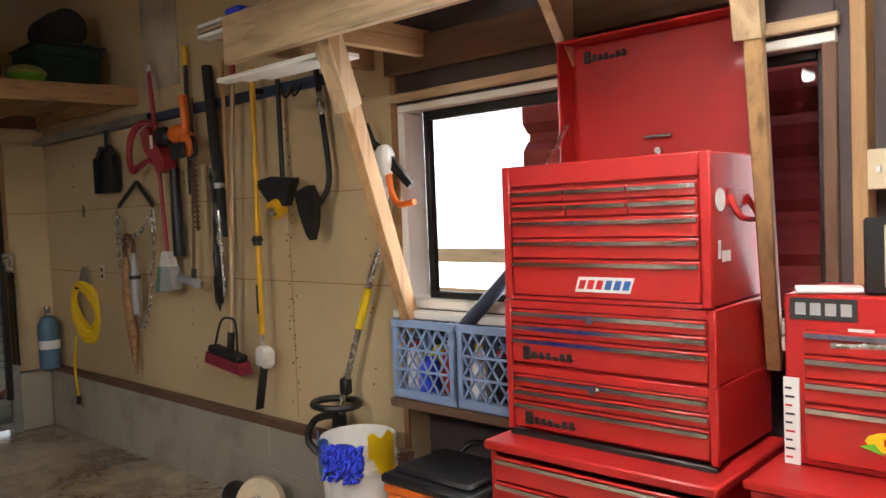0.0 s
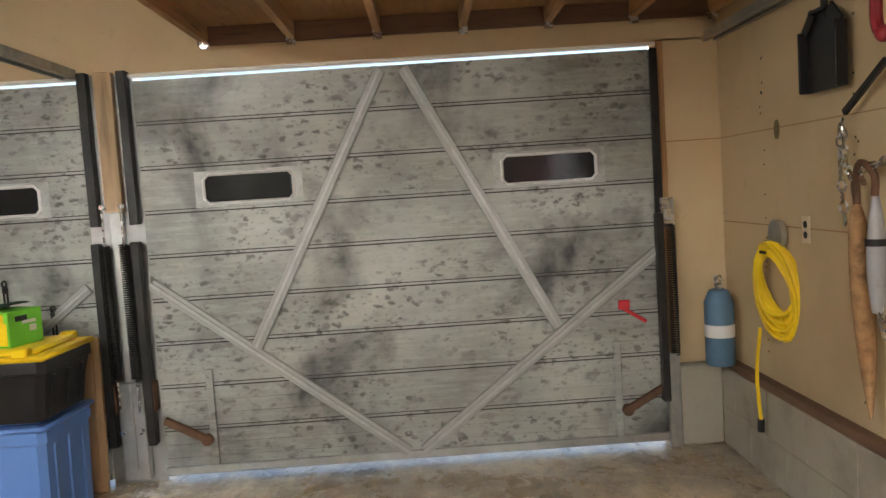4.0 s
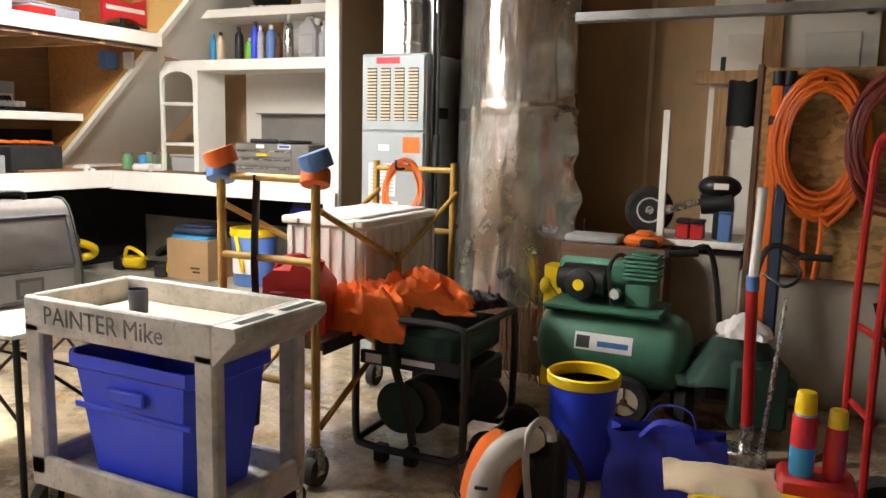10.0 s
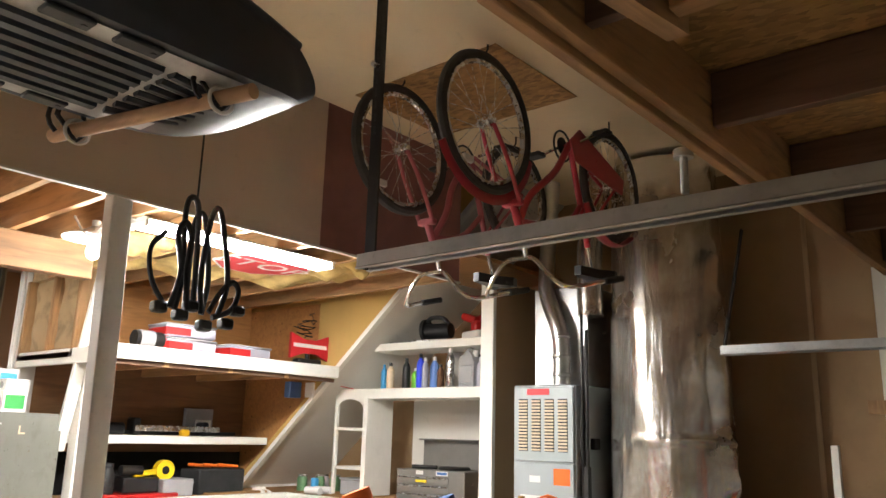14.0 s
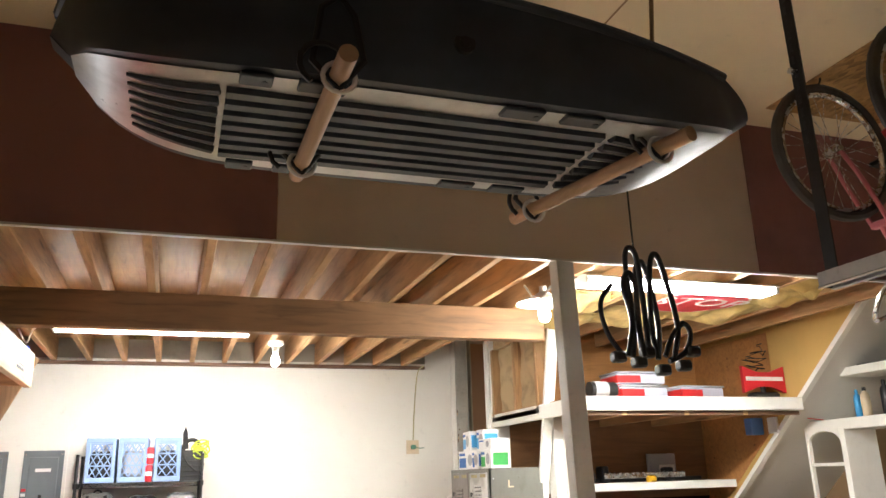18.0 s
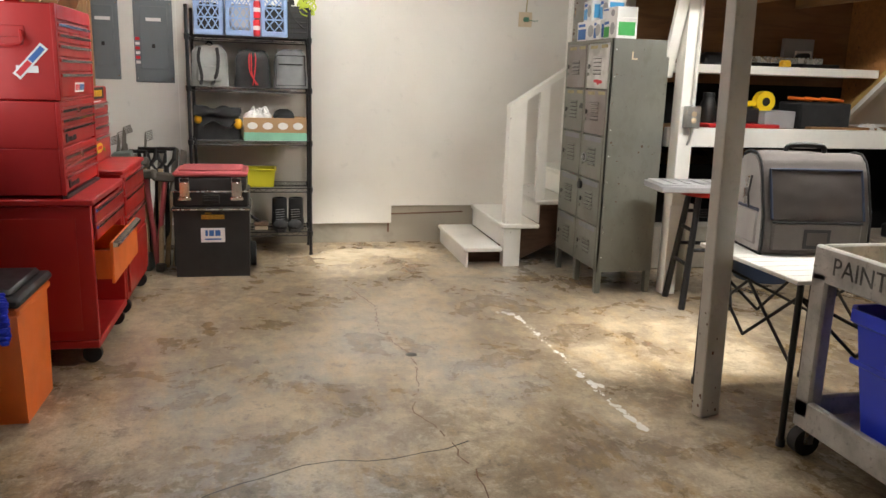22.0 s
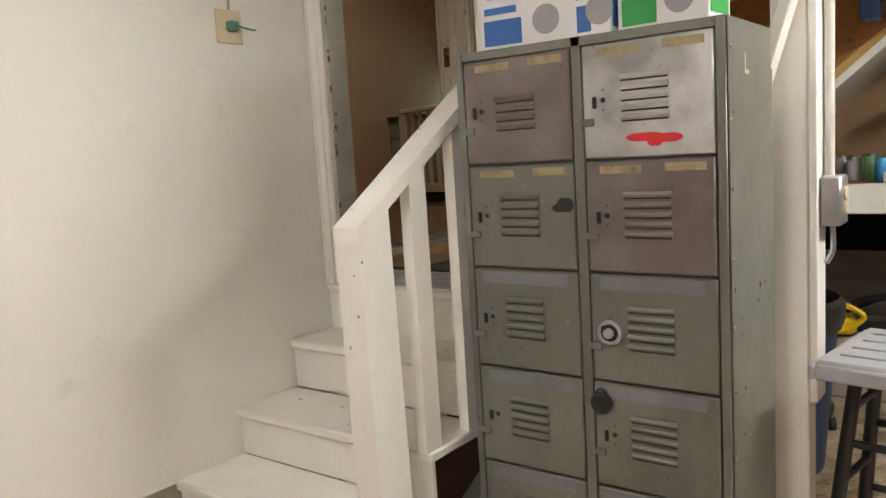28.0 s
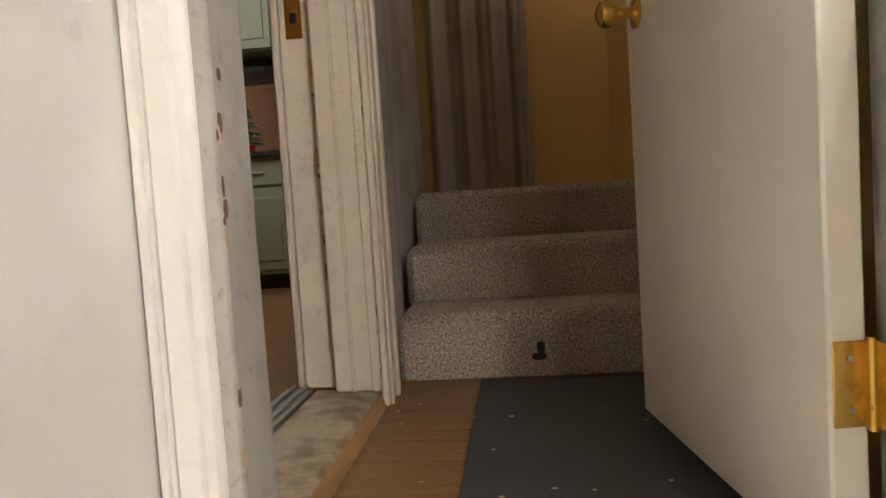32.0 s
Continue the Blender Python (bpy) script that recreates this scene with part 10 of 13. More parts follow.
for x, y, h, r, bm_, cm in ((-2.38, 2.40, 0.2, 0.04, PAPER, PRINT_RED), (-2.28, 2.38, 0.17, 0.045, BLUE_DEEP, YELLOW), (-2.17, 2.40, 0.22, 0.04, PRINT_RED, PAPER), (-2.33, 2.49, 0.2, 0.035, YELLOW, BLACK), (-2.01, 2.39, 0.22, 0.042, PAPER, YELLOW), (-1.90, 2.39, 0.2, 0.04, BLACK, PRINT_RED), (-1.80, 2.44, 0.22, 0.04, LIGHT_BLUE, PAPER)):
    bottle(x, y, 0.782, h, r, bm_, cm, "car care bottle standing in a crate")
br = thing("long_brush", -1.96, 2.36, 1.01, 0, "blue and white telescopic wash brush leaning in a crate", "brush")
part("grip", Mesh().cyl((-0.10, 0, 0.06), (0.12, 0.04, 0.28), 0.028), NAVY, br)
part("shaft", Mesh().cyl((0.10, 0.04, 0.26), (0.17, 0.05, 0.33), 0.014), PAPER, br)
part("end", Mesh().cyl((0.16, 0.05, 0.32), (0.24, 0.07, 0.40), 0.024), NAVY, br)

# ---------------------------------------------------------------- lumber rack over the window
lr = thing("lumber_rack", -1.8, 2.1, 2.2, 0, "wooden lumber rack on slanted braces over the window", "rack")
wpart("front_board", Mesh().box(-2.78, 1.775, 2.17, -0.86, 1.815, 2.36, 0.004), LUMBER_PALE["x"], lr, "long pale pine front board")
for x in (-2.62, -2.27, -0.78):
    wpart("cross_arm", Mesh().box(x - 0.02, 1.815, 2.19, x + 0.02, YN, 2.30, 0.003), LUMBER["y"], lr)
wpart("back_board", Mesh().box(-2.5, 2.395, 2.14, -0.7, 2.435, 2.28, 0.003), LUMBER_DARK["x"], lr)
wpart("shelf_board", Mesh().box(-2.5, 1.84, 2.302, -0.7, 2.02, 2.322, 0.003), PLY_X, lr)
wpart("shelf_board", Mesh().box(-2.55, 2.04, 2.302, -0.65, 2.22, 2.322, 0.003), PLY_X, lr)
for x in (-2.27, -0.73):
    wpart("brace", Mesh().bar((x - 0.12, 2.40, 1.04), (x + 0.03, 1.84, 2.33), 0.045, 0.09, 0.004), LUMBER["z"], lr, "slanted wooden brace")
    wpart("gusset", Mesh().bar((x - 0.025, 2.005, 1.95), (x + 0.02, 1.82, 2.37), 0.07, 0.10, 0.003), LUMBER_PALE["z"], lr)
wpart("gusset", Mesh().prism([(2.435, 1.98), (2.435, 2.30), (2.20, 2.30)], "x", -1.56, -1.52), LUMBER_PALE["z"], lr, "triangular plywood gusset")
for i in range(9):
    wpart("stored_board", Mesh().box(-3.06 + 0.03 * (i % 3), 1.83 + 0.07 * (i % 3), 2.325 + 0.022 * (i // 3), -0.9 - 0.05 * i, 1.89 + 0.07 * (i % 3), 2.343 + 0.022 * (i // 3), 0.003), WHITE_PAINT if i % 2 == 0 else LUMBER_PALE["x"], lr)
for i in range(3):
    wpart("stored_board", Mesh().box(-2.98 + 0.05 * i, 1.86 + 0.08 * i, 2.13 + 0.01 * i, -2.3, 1.92 + 0.08 * i, 2.15 + 0.01 * i, 0.003), WHITE_PAINT, lr)
wpart("blue_clamp", Mesh().box(-2.80, 1.80, 2.365, -2.70, 1.90, 2.40, 0.01), BLUE_DEEP, lr)
wpart("blue_clamp", Mesh().cyl((-0.97, 1.8, 2.375), (-0.88, 1.86, 2.38), 0.015), BLUE_DEEP, lr)
wpart("pencil_marks", Mesh().box(-1.35, 1.773, 2.22, -1.15, 1.7745, 2.235).box(-1.30, 1.773, 2.245, -1.17, 1.7745, 2.25), PRINT_BLACK, lr)
gp = solo("green_cylinder", Mesh().lathe([(0.075, 0), (0.08, 0.01), (0.08, 0.55), (0.05, 0.63), (0.03, 0.65), (0.03, 0.72)], 22), plain("olive_gas_cylinder", (0.10, 0.115, 0.075), 0.45, 0.2, 0.2, 4, 0.1), "olive grey gas cylinder standing under the crates", "gas cylinder", -1.75, 2.33, 0)

# orange trash can with black lid, white bucket
oc = thing("orange_trash_bin", -2.0, 2.21, 0, 0, "orange plastic bin with a dark grey hinged lid", "trash bin")
oc.scale = (0.9, 0.84, 0.91)
part("body", Mesh().prism([(-0.20, 0.0), (0.20, 0.0), (0.235, 0.52), (-0.235, 0.52)], "y", -0.20, 0.20), ORANGE, oc)
part("rim", Mesh().box(-0.25, -0.215, 0.50, 0.25, 0.215, 0.54, 0.01), ORANGE, oc)
part("lid", Mesh().box(-0.26, -0.225, 0.54, 0.26, 0.225, 0.585, 0.015).box(-0.22, -0.18, 0.575, 0.22, 0.18, 0.61, 0.015), BLACK, oc, "charcoal grey lid")
part("lid_hinge", Mesh().tube(spline([(-0.14, 0.20, 0.59), (-0.08, 0.235, 0.64), (0.08, 0.235, 0.64), (0.14, 0.20, 0.59)], 5), 0.014, 7), BLACK, oc)
wbk = thing("white_bucket", -2.545, 2.19, 0, 22, "white plastic bucket holding blue and yellow cloths", "bucket")
part("body", Mesh().lathe([(0.125, 0), (0.13, 0.005), (0.148, 0.36), (0.157, 0.362), (0.157, 0.375), (0.150, 0.38), (0.157, 0.40), (0.157, 0.415), (0.150, 0.42), (0.155, 0.47), (0.150, 0.475), (0.142, 0.46), (0.122, 0.03)], 32), WHITE_PLASTIC, wbk)
part("mitt_base", Mesh().ball((0.02, -0.155, 0.42), (0.085, 0.03, 0.062)), BLUE_CLOTH, wbk, "blue chenille wash mitt")
rnd = random.Random(5)
mt_ = Mesh()
for k in range(150):
    u, v = rnd.uniform(-1, 1), rnd.uniform(-1, 1)
    x, z = 0.02 + 0.085 * u, 0.42 + 0.06 * v
    y = -0.175 - 0.012 * (1 - u * u)
    mt_.ball((x, y + rnd.uniform(-0.006, 0.006), z), (0.008, 0.016, 0.008), 6, 4, Matrix.Identity(4))
part("mitt", mt_, BLUE_DEEP, wbk, "fuzzy blue microfibre fingers")
part("blue_cloth", Mesh().sheet(lambda u, v: (0.162 * math.cos(radians(192 + 60 * u)), 0.162 * math.sin(radians(192 + 60 * u)), 0.485 - 0.12 * v + 0.008 * math.sin(9 * u)), 10, 6, 0.006), BLUE_BIN, wbk)
part("yellow_cloth", Mesh().sheet(lambda u, v: (0.165 * math.cos(radians(310 + 45 * u)), 0.165 * math.sin(radians(310 + 45 * u)), 0.50 - 0.13 * v * (0.5 + u) + 0.012 * math.sin(11 * u)), 10, 6, 0.008), YELLOW, wbk)
part("bail", Mesh().tube(arc((0, 0, 0.40), 0.165, 180, 0, 12, "xy"), 0.004, 5), STEEL, wbk)
wbk.scale = (1.1, 1.1, 1.04)
wbk.scale = (1.07, 1.07, 1.25)
rl = thing("line_reel", -3.30, 2.22, 0, 0, "cream plastic line reel with a black motor on the floor", "reel")
part("disc", Mesh().lathe([(0.03, -0.04), (0.12, -0.03), (0.13, 0.0), (0.12, 0.03), (0.04, 0.045)], 28, pose(0.02, -0.05, 0.135, 78, 0, 30)), CREAM, rl)
part("hub", Mesh().lathe([(0.045, 0.0), (0.04, 0.03), (0.015, 0.035)], 16, pose(0.045, -0.085, 0.14, 78, 0, 30)), STEEL, rl)
part("motor", Mesh().cyl((-0.32, 0.02, 0.08), (-0.08, -0.02, 0.10), 0.075, 0.06, n=18).box(-0.22, -0.05, 0.0, -0.1, 0.06, 0.09, 0.02), BLACK, rl)
solo("lime_box", Mesh().box(-0.1, -0.06, 0, 0.1, 0.06, 0.10, 0.02).box(-0.05, -0.04, 0.09, 0.05, 0.04, 0.12, 0.012), GREEN_BRIGHT, "lime green tool body on the floor", "tool", -2.68, 2.15, 0)
tm = thing("pole_saw", -2.78, 2.36, 0, 0, "pole saw with a yellow grip and dark blade against the wall", "pole saw")
part("shaft", Mesh().tube(spline([(-0.09, 0.0, 0.60), (0.014, 0.0, 0.857), (0.135, 0.02, 1.206), (0.254, 0.03, 1.488), (0.288, 0.02, 1.74)], 5), 0.015, 10), STEEL, tm)
part("yellow_grip", Mesh().cyl((0.070, 0.008, 1.02), (0.135, 0.02, 1.206), 0.019), YELLOW, tm)
part("loop_handle", Mesh().tube(arc((-0.06, -0.04, 0.66), 0.12, 0, 360, 22, "xy", 0.10), 0.017, 8, True), BLACK, tm)
part("lower_loop", Mesh().tube(spline([(-0.08, 0.0, 0.60), (-0.22, -0.04, 0.56), (-0.26, -0.06, 0.46), (-0.18, -0.04, 0.38)], 6), 0.018, 8), BLACK, tm)
part("housing", Mesh().cyl((-0.12, 0.0, 0.0), (-0.09, 0.0, 0.60), 0.035).box(-0.15, -0.06, 0.30, -0.05, 0.05, 0.48, 0.02), BLACK, tm)
part("trigger", Mesh().box(-0.05, -0.03, 0.70, 0.0, 0.02, 0.78, 0.01), BLACK, tm)
part("saw_blade", Mesh().prism([(0.185, 1.95), (0.20, 1.87), (0.27, 1.79), (0.44, 1.645), (0.465, 1.665), (0.33, 1.81), (0.24, 1.865), (0.20, 1.945)], "y", -0.008, 0.008), DARK_STEEL, tm, "dark curved pruning blade")
part("cloth_wrap", Mesh().ball((0.30, 0.0, 1.77), (0.055, 0.045, 0.075)).ball((0.28, 0.0, 1.68), (0.035, 0.035, 0.05)), WHITE_PLASTIC, tm, "white cloth wrapped round the pole head")
part("orange_hook", Mesh().tube(spline([(0.32, 0.0, 1.72), (0.345, -0.01, 1.63), (0.40, -0.02, 1.58), (0.49, -0.02, 1.585)], 6), 0.014, 8), ORANGE, tm)

# ---------------------------------------------------------------- tools on the wall rail
hr = solo("tool_rail", Mesh().box(-4.72, YN - 0.03, 2.17, -2.93, YN - 0.001, 2.225, 0.004), NAVY, "long dark blue hanger rail on the tan wall", "rail")


sp = thing("dust_pan", -5.21, 2.40, 1.76, 0, "black dust pan hanging on the wall", "dust pan")
part("handle", Mesh().box(-0.018, -0.02, 0.27, 0.018, 0.0, 0.44, 0.008), BLACK, sp)
part("pan", Mesh().prism([(-0.13, 0.0), (0.13, 0.0), (0.135, 0.22), (0.07, 0.30), (-0.07, 0.30), (-0.135, 0.22)], "y", -0.014, 0.0), BLACK, sp)
part("side_rim", Mesh().box(-0.142, -0.05, 0.0, -0.13, 0.0, 0.24, 0.004), BLACK, sp)
part("side_rim", Mesh().box(0.13, -0.05, 0.0, 0.142, 0.0, 0.24, 0.004), BLACK, sp)
part("back_rim", Mesh().bar((-0.135, -0.022, 0.23), (-0.06, -0.022, 0.30), 0.012, 0.045).bar((-0.06, -0.022, 0.30), (0.06, -0.022, 0.30), 0.045, 0.012).bar((0.06, -0.022, 0.30), (0.135, -0.022, 0.23), 0.012, 0.045), BLACK, sp)
DULL_RED = plain("faded_red_plastic", (0.30, 0.020, 0.030), 0.42, 0, 0.2, 6, 0.1)
ax = thing("string_trimmer", -4.56, 2.36, 1.35, 0, "dark red electric string trimmer with a loop handle and black tube", "trimmer")
wpart("body", Mesh().prism([(-4.60, 2.10), (-4.52, 2.13), (-4.42, 2.02), (-4.33, 1.93), (-4.33, 1.85), (-4.42, 1.84), (-4.47, 1.92), (-4.56, 1.98)], "y", 2.32, 2.40), DULL_RED, ax)
wpart("loop_handle", Mesh().tube(spline([(-4.46, 2.35, 2.14), (-4.60, 2.34, 2.16), (-4.72, 2.33, 2.10), (-4.77, 2.33, 2.00), (-4.76, 2.33, 1.90), (-4.70, 2.34, 1.885)], 6), 0.020, 8), DULL_RED, ax)
wpart("brace", Mesh().tube([(-4.70, 2.34, 1.89), (-4.56, 2.35, 1.93), (-4.44, 2.36, 1.88)], 0.016, 7), DULL_RED, ax)
wpart("grip_end", Mesh().ball((-4.73, 2.33, 1.88), (0.03, 0.028, 0.028)), DULL_RED, ax)
wpart("label_plate", Mesh().box(-4.475, 2.315, 1.99, -4.445, 2.3195, 2.07), PAPER, ax, "small white label")
wpart("tube", Mesh().cyl((-4.30, 2.37, 1.86), (-4.31, 2.38, 1.34), 0.030, 0.036, n=14), BLACK, ax)
wpart("motor", Mesh().box(-4.44, 2.31, 2.00, -4.30, 2.38, 2.11, 0.025), BLACK, ax)
bm2 = thing("broom", -4.40, 2.34, 1.12, 0, "red-handled broom with green and grey bristles", "broom")
wpart("handle", Mesh().cyl((-4.50, 2.35, 2.46), (-4.395, 2.35, 1.34), 0.0125), DULL_RED, bm2)
wpart("tip", Mesh().cyl((-4.505, 2.35, 2.50), (-4.50, 2.35, 2.45), 0.013), WHITE_PLASTIC, bm2)
wpart("cap", Mesh().prism([(-4.425, 1.37), (-4.365, 1.37), (-4.33, 1.28), (-4.46, 1.28)], "y", 2.325, 2.375), WHITE_PLASTIC, bm2)
wpart("bristles", Mesh().prism([(-4.425, 1.28), (-4.335, 1.28), (-4.30, 1.14), (-4.455, 1.13)], "y", 2.315, 2.385), GREY_PLASTIC, bm2)
wpart("bristles", Mesh().prism([(-4.46, 1.28), (-4.425, 1.28), (-4.455, 1.13), (-4.515, 1.12)], "y", 2.315, 2.385), GREEN, bm2, "green bristles")
hg = thing("hedge_trimmer", -4.08, 2.33, 1.48, 0, "orange and black hedge trimmer hanging blade down", "hedge trimmer")
wpart("body", Mesh().ball((-4.15, 2.33, 2.05), (0.10, 0.055, 0.055)).ball((-4.05, 2.33, 1.98), (0.055, 0.05, 0.075)), ORANGE, hg)
wpart("rear_grip", Mesh().tube(spline([(-4.08, 2.33, 2.04), (-4.075, 2.33, 2.14), (-4.09, 2.33, 2.26)], 5), 0.025, 9), ORANGE, hg)
wpart("front_handle", Mesh().tube(spline([(-4.02, 2.33, 2.02), (-3.96, 2.31, 2.00), (-3.95, 2.31, 1.92), (-4.02, 2.32, 1.90)], 5), 0.013, 7), BLACK, hg)
wpart("guard", Mesh().box(-4.16, 2.27, 1.90, -4.00, 2.28, 1.99, 0.004), BLACK, hg)
wpart("blade", Mesh().box(-4.012, 2.326, 1.49, -3.988, 2.334, 1.92, 0.001), RUST, hg)
for k in range(14):
    wpart("tooth", Mesh().box(-4.022, 2.325, 1.505 + 0.029 * k, -3.978, 2.335, 1.516 + 0.029 * k), RUST, hg)
xp = thing("extension_pole", -4.16, 2.38, 2.0, 0, "black extension pole with a yellow tip behind the trimmers", "pole")
wpart("shaft", Mesh().cyl((-4.18, 2.40, 1.70), (-4.162, 2.40, 2.46), 0.013), BLACK, xp)
wpart("tip", Mesh().cyl((-4.162, 2.40, 2.45), (-4.158, 2.40, 2.56), 0.016), YELLOW, xp)
pbm = thing("squeegee", -4.14, 2.36, 1.17, 0, "grey-headed squeegee on a thin brown wooden stick", "squeegee")
wpart("handle", Mesh().cyl((-4.08, 2.38, 2.25), (-4.14, 2.37, 1.23), 0.010), LUMBER_DARK["z"], pbm)
wpart("head", Mesh().bar((-4.27, 2.34, 1.215), (-4.02, 2.34, 1.18), 0.035, 0.05, 0.012), GREY_PLASTIC, pbm)
wpart("socket", Mesh().cyl((-4.14, 2.365, 1.20), (-4.137, 2.37, 1.27), 0.016), BLACK, pbm)
um = thing("folded_parasol", -3.84, 2.36, 1.05, 0, "folded black parasol in a ragged mesh bag hanging on the rail", "parasol")
wpart("canopy", Mesh().tube(spline([(-3.885, 2.37, 2.40), (-3.85, 2.37, 2.0), (-3.815, 2.37, 1.70), (-3.80, 2.37, 1.45)], 8), 0.030, 10), CHARCOAL, um)
wpart("mesh_bag", Mesh().sheet(lambda u, v: (-3.85 + (0.085 - 0.05 * v + 0.03 * math.sin(8 * v)) * (u - 0.3), 2.34 + 0.02 * noise.noise((u * 6, v * 9, 1)), 1.06 + 0.75 * v + 0.03 * math.sin(9 * u)), 8, 24), BLACK, um)
wpart("band", Mesh().cyl((-3.822, 2.37, 1.72), (-3.82, 2.37, 1.75), 0.034, n=12), GREY_PLASTIC, um)
wpart("pole", Mesh().cyl((-3.777, 2.34, 1.12), (-3.796, 2.34, 1.60), 0.009), STEEL, um)
rk = thing("garden_rake", -3.76, 2.38, 1.24, 0, "plain wooden rake handle hanging on the rail", "rake")
wpart("handle", Mesh().cyl((-3.76, 2.385, 2.42), (-3.765, 2.385, 1.24), 0.012), LUMBER["z"], rk)
pb2 = thing("push_broom", -3.72, 2.32, 0.76, 0, "wide push broom with red bristles and a wire brace", "broom")
wpart("handle", Mesh().cyl((-3.60, 2.35, 2.36), (-3.735, 2.34, 0.90), 0.0125), LUMBER_PALE["z"], pb2)
wpart("grip", Mesh().cyl((-3.595, 2.35, 2.40), (-3.608, 2.35, 2.27), 0.0155), DULL_RED, pb2, "dark red grip")
wpart("socket", Mesh().cyl((-3.733, 2.34, 0.93), (-3.742, 2.335, 0.82), 0.020), BLACK, pb2)
wpart("head", Mesh().bar((-3.90, 2.32, 0.835), (-3.60, 2.32, 0.795), 0.07, 0.04, 0.01), DARK_STEEL, pb2)
wpart("bristles", Mesh().prism([(-3.905, 0.815), (-3.595, 0.775), (-3.575, 0.715), (-3.925, 0.755)], "y", 2.28, 2.36), plain("dark_red_bristle", (0.22, 0.012, 0.03), 0.7, 0, 0.4, 30, 0.5, 90), pb2, "dark red bristles")
wpart("brace", Mesh().tube(spline([(-3.86, 2.31, 0.84), (-3.80, 2.32, 0.985), (-3.72, 2.325, 1.01), (-3.655, 2.32, 0.98), (-3.635, 2.31, 0.81)], 6), 0.007, 6), BLACK, pb2)
ps = thing("pole_saw", -3.45, 2.33, 0.53, 0, "yellow pole chainsaw with a white motor head", "pole saw")
wpart("handle", Mesh().cyl((-3.428, 2.35, 2.32), (-3.445, 2.34, 0.94), 0.0155), YELLOW_DEEP, ps)
wpart("lower_tube", Mesh().cyl((-3.445, 2.34, 0.95), (-3.44, 2.335, 0.86), 0.012), STEEL, ps)
wpart("collar", Mesh().cyl((-3.442, 2.34, 1.405), (-3.44, 2.34, 1.455), 0.024).box(-3.48, 2.325, 1.425, -3.405, 2.355, 1.443, 0.005), BLACK, ps)
wpart("motor_head", Mesh().box(-3.475, 2.30, 0.765, -3.375, 2.38, 0.875, 0.022).cyl((-3.40, 2.34, 0.85), (-3.40, 2.29, 0.85), 0.036), WHITE_PLASTIC, ps)
wpart("guide_bar", Mesh().bar((-3.42, 2.33, 0.79), (-3.485, 2.33, 0.54), 0.012, 0.052, 0.005), BLACK, ps)
wpart("bar_label", Mesh().bar((-3.437, 2.322, 0.73), (-3.465, 2.322, 0.62), 0.0015, 0.024), PAPER, ps)
wpart("hanger", Mesh().bar((-3.43, 2.355, 2.20), (-3.43, 2.415, 2.20), 0.02, 0.03, 0.003), DARK_STEEL, ps)
wpart("decal", Mesh().box(-3.452, 2.3225, 1.05, -3.436, 2.3245, 1.20), PRINT_BLACK, ps)
e1 = thing("trimmer_attachment", -3.25, 2.37, 1.55, 0, "string trimmer attachment with a fan shaped guard", "trimmer")
wpart("handle", Mesh().cyl((-3.254, 2.38, 2.27), (-3.252, 2.38, 1.72), 0.013), DARK_STEEL, e1)
wpart("guard", Mesh().prism([(-3.37, 1.70), (-3.37, 1.735), (-3.25, 1.75), (-3.09, 1.735), (-3.09, 1.715), (-3.16, 1.60), (-3.265, 1.60)], "y", 2.31, 2.36), BLACK, e1)
wpart("spool", Mesh().cyl((-3.225, 2.34, 1.60), (-3.222, 2.29, 1.575), 0.048, n=20), YELLOW_DEEP, e1, "yellow line spool")
wpart("spool_cap", Mesh().cyl((-3.222, 2.29, 1.575), (-3.2215, 2.278, 1.569), 0.027, n=16), STEEL, e1)
e2 = thing("edger_attachment", -2.95, 2.37, 1.42, 0, "bent black edger attachment with a curved blade guard", "edger")
wpart("handle", Mesh().tube(spline([(-2.953, 2.38, 2.29), (-2.914, 2.38, 2.0), (-2.885, 2.38, 1.72), (-2.935, 2.36, 1.60)], 6), 0.0145, 9), BLACK, e2)
wpart("upper_sleeve", Mesh().cyl((-2.932, 2.38, 2.13), (-2.916, 2.38, 2.02), 0.0175), STEEL, e2)
wpart("guard", Mesh().prism([(-3.06, 1.66), (-2.95, 1.69), (-2.91, 1.62), (-2.925, 1.50), (-2.955, 1.43), (-2.985, 1.46), (-3.03, 1.56)], "y", 2.30, 2.345), DARK_STEEL, e2)
wpart("gear_case", Mesh().box(-3.03, 2.31, 1.60, -2.95, 2.37, 1.68, 0.02), BLACK, e2)
for x in (-3.17, -3.10):
    hk = thing("rail_hook", x, YN - 0.03, 2.17, 0, "empty dark wire hook on the hanger rail", "hook", "rail hooks")
    part("hook", Mesh().tube(spline([(0, 0, 0.03), (0, -0.02, -0.01), (0.0, -0.05, -0.035), (0.0, -0.075, 0.0)], 5), 0.006, 6), DARK_STEEL, hk)
# chains and folded umbrellas below
cg = thing("chain_bridle", -4.82, 2.39, 0.86, 0, "steel chain bridle with hooks hanging on a nail", "chain")
for b in ((-5.07, 2.38, 1.66), (-4.60, 2.38, 1.65)):
    wpart("yoke_arm", Mesh().bar((-4.82, 2.39, 1.81), b, 0.02, 0.026, 0.004), DARK_STEEL, cg)


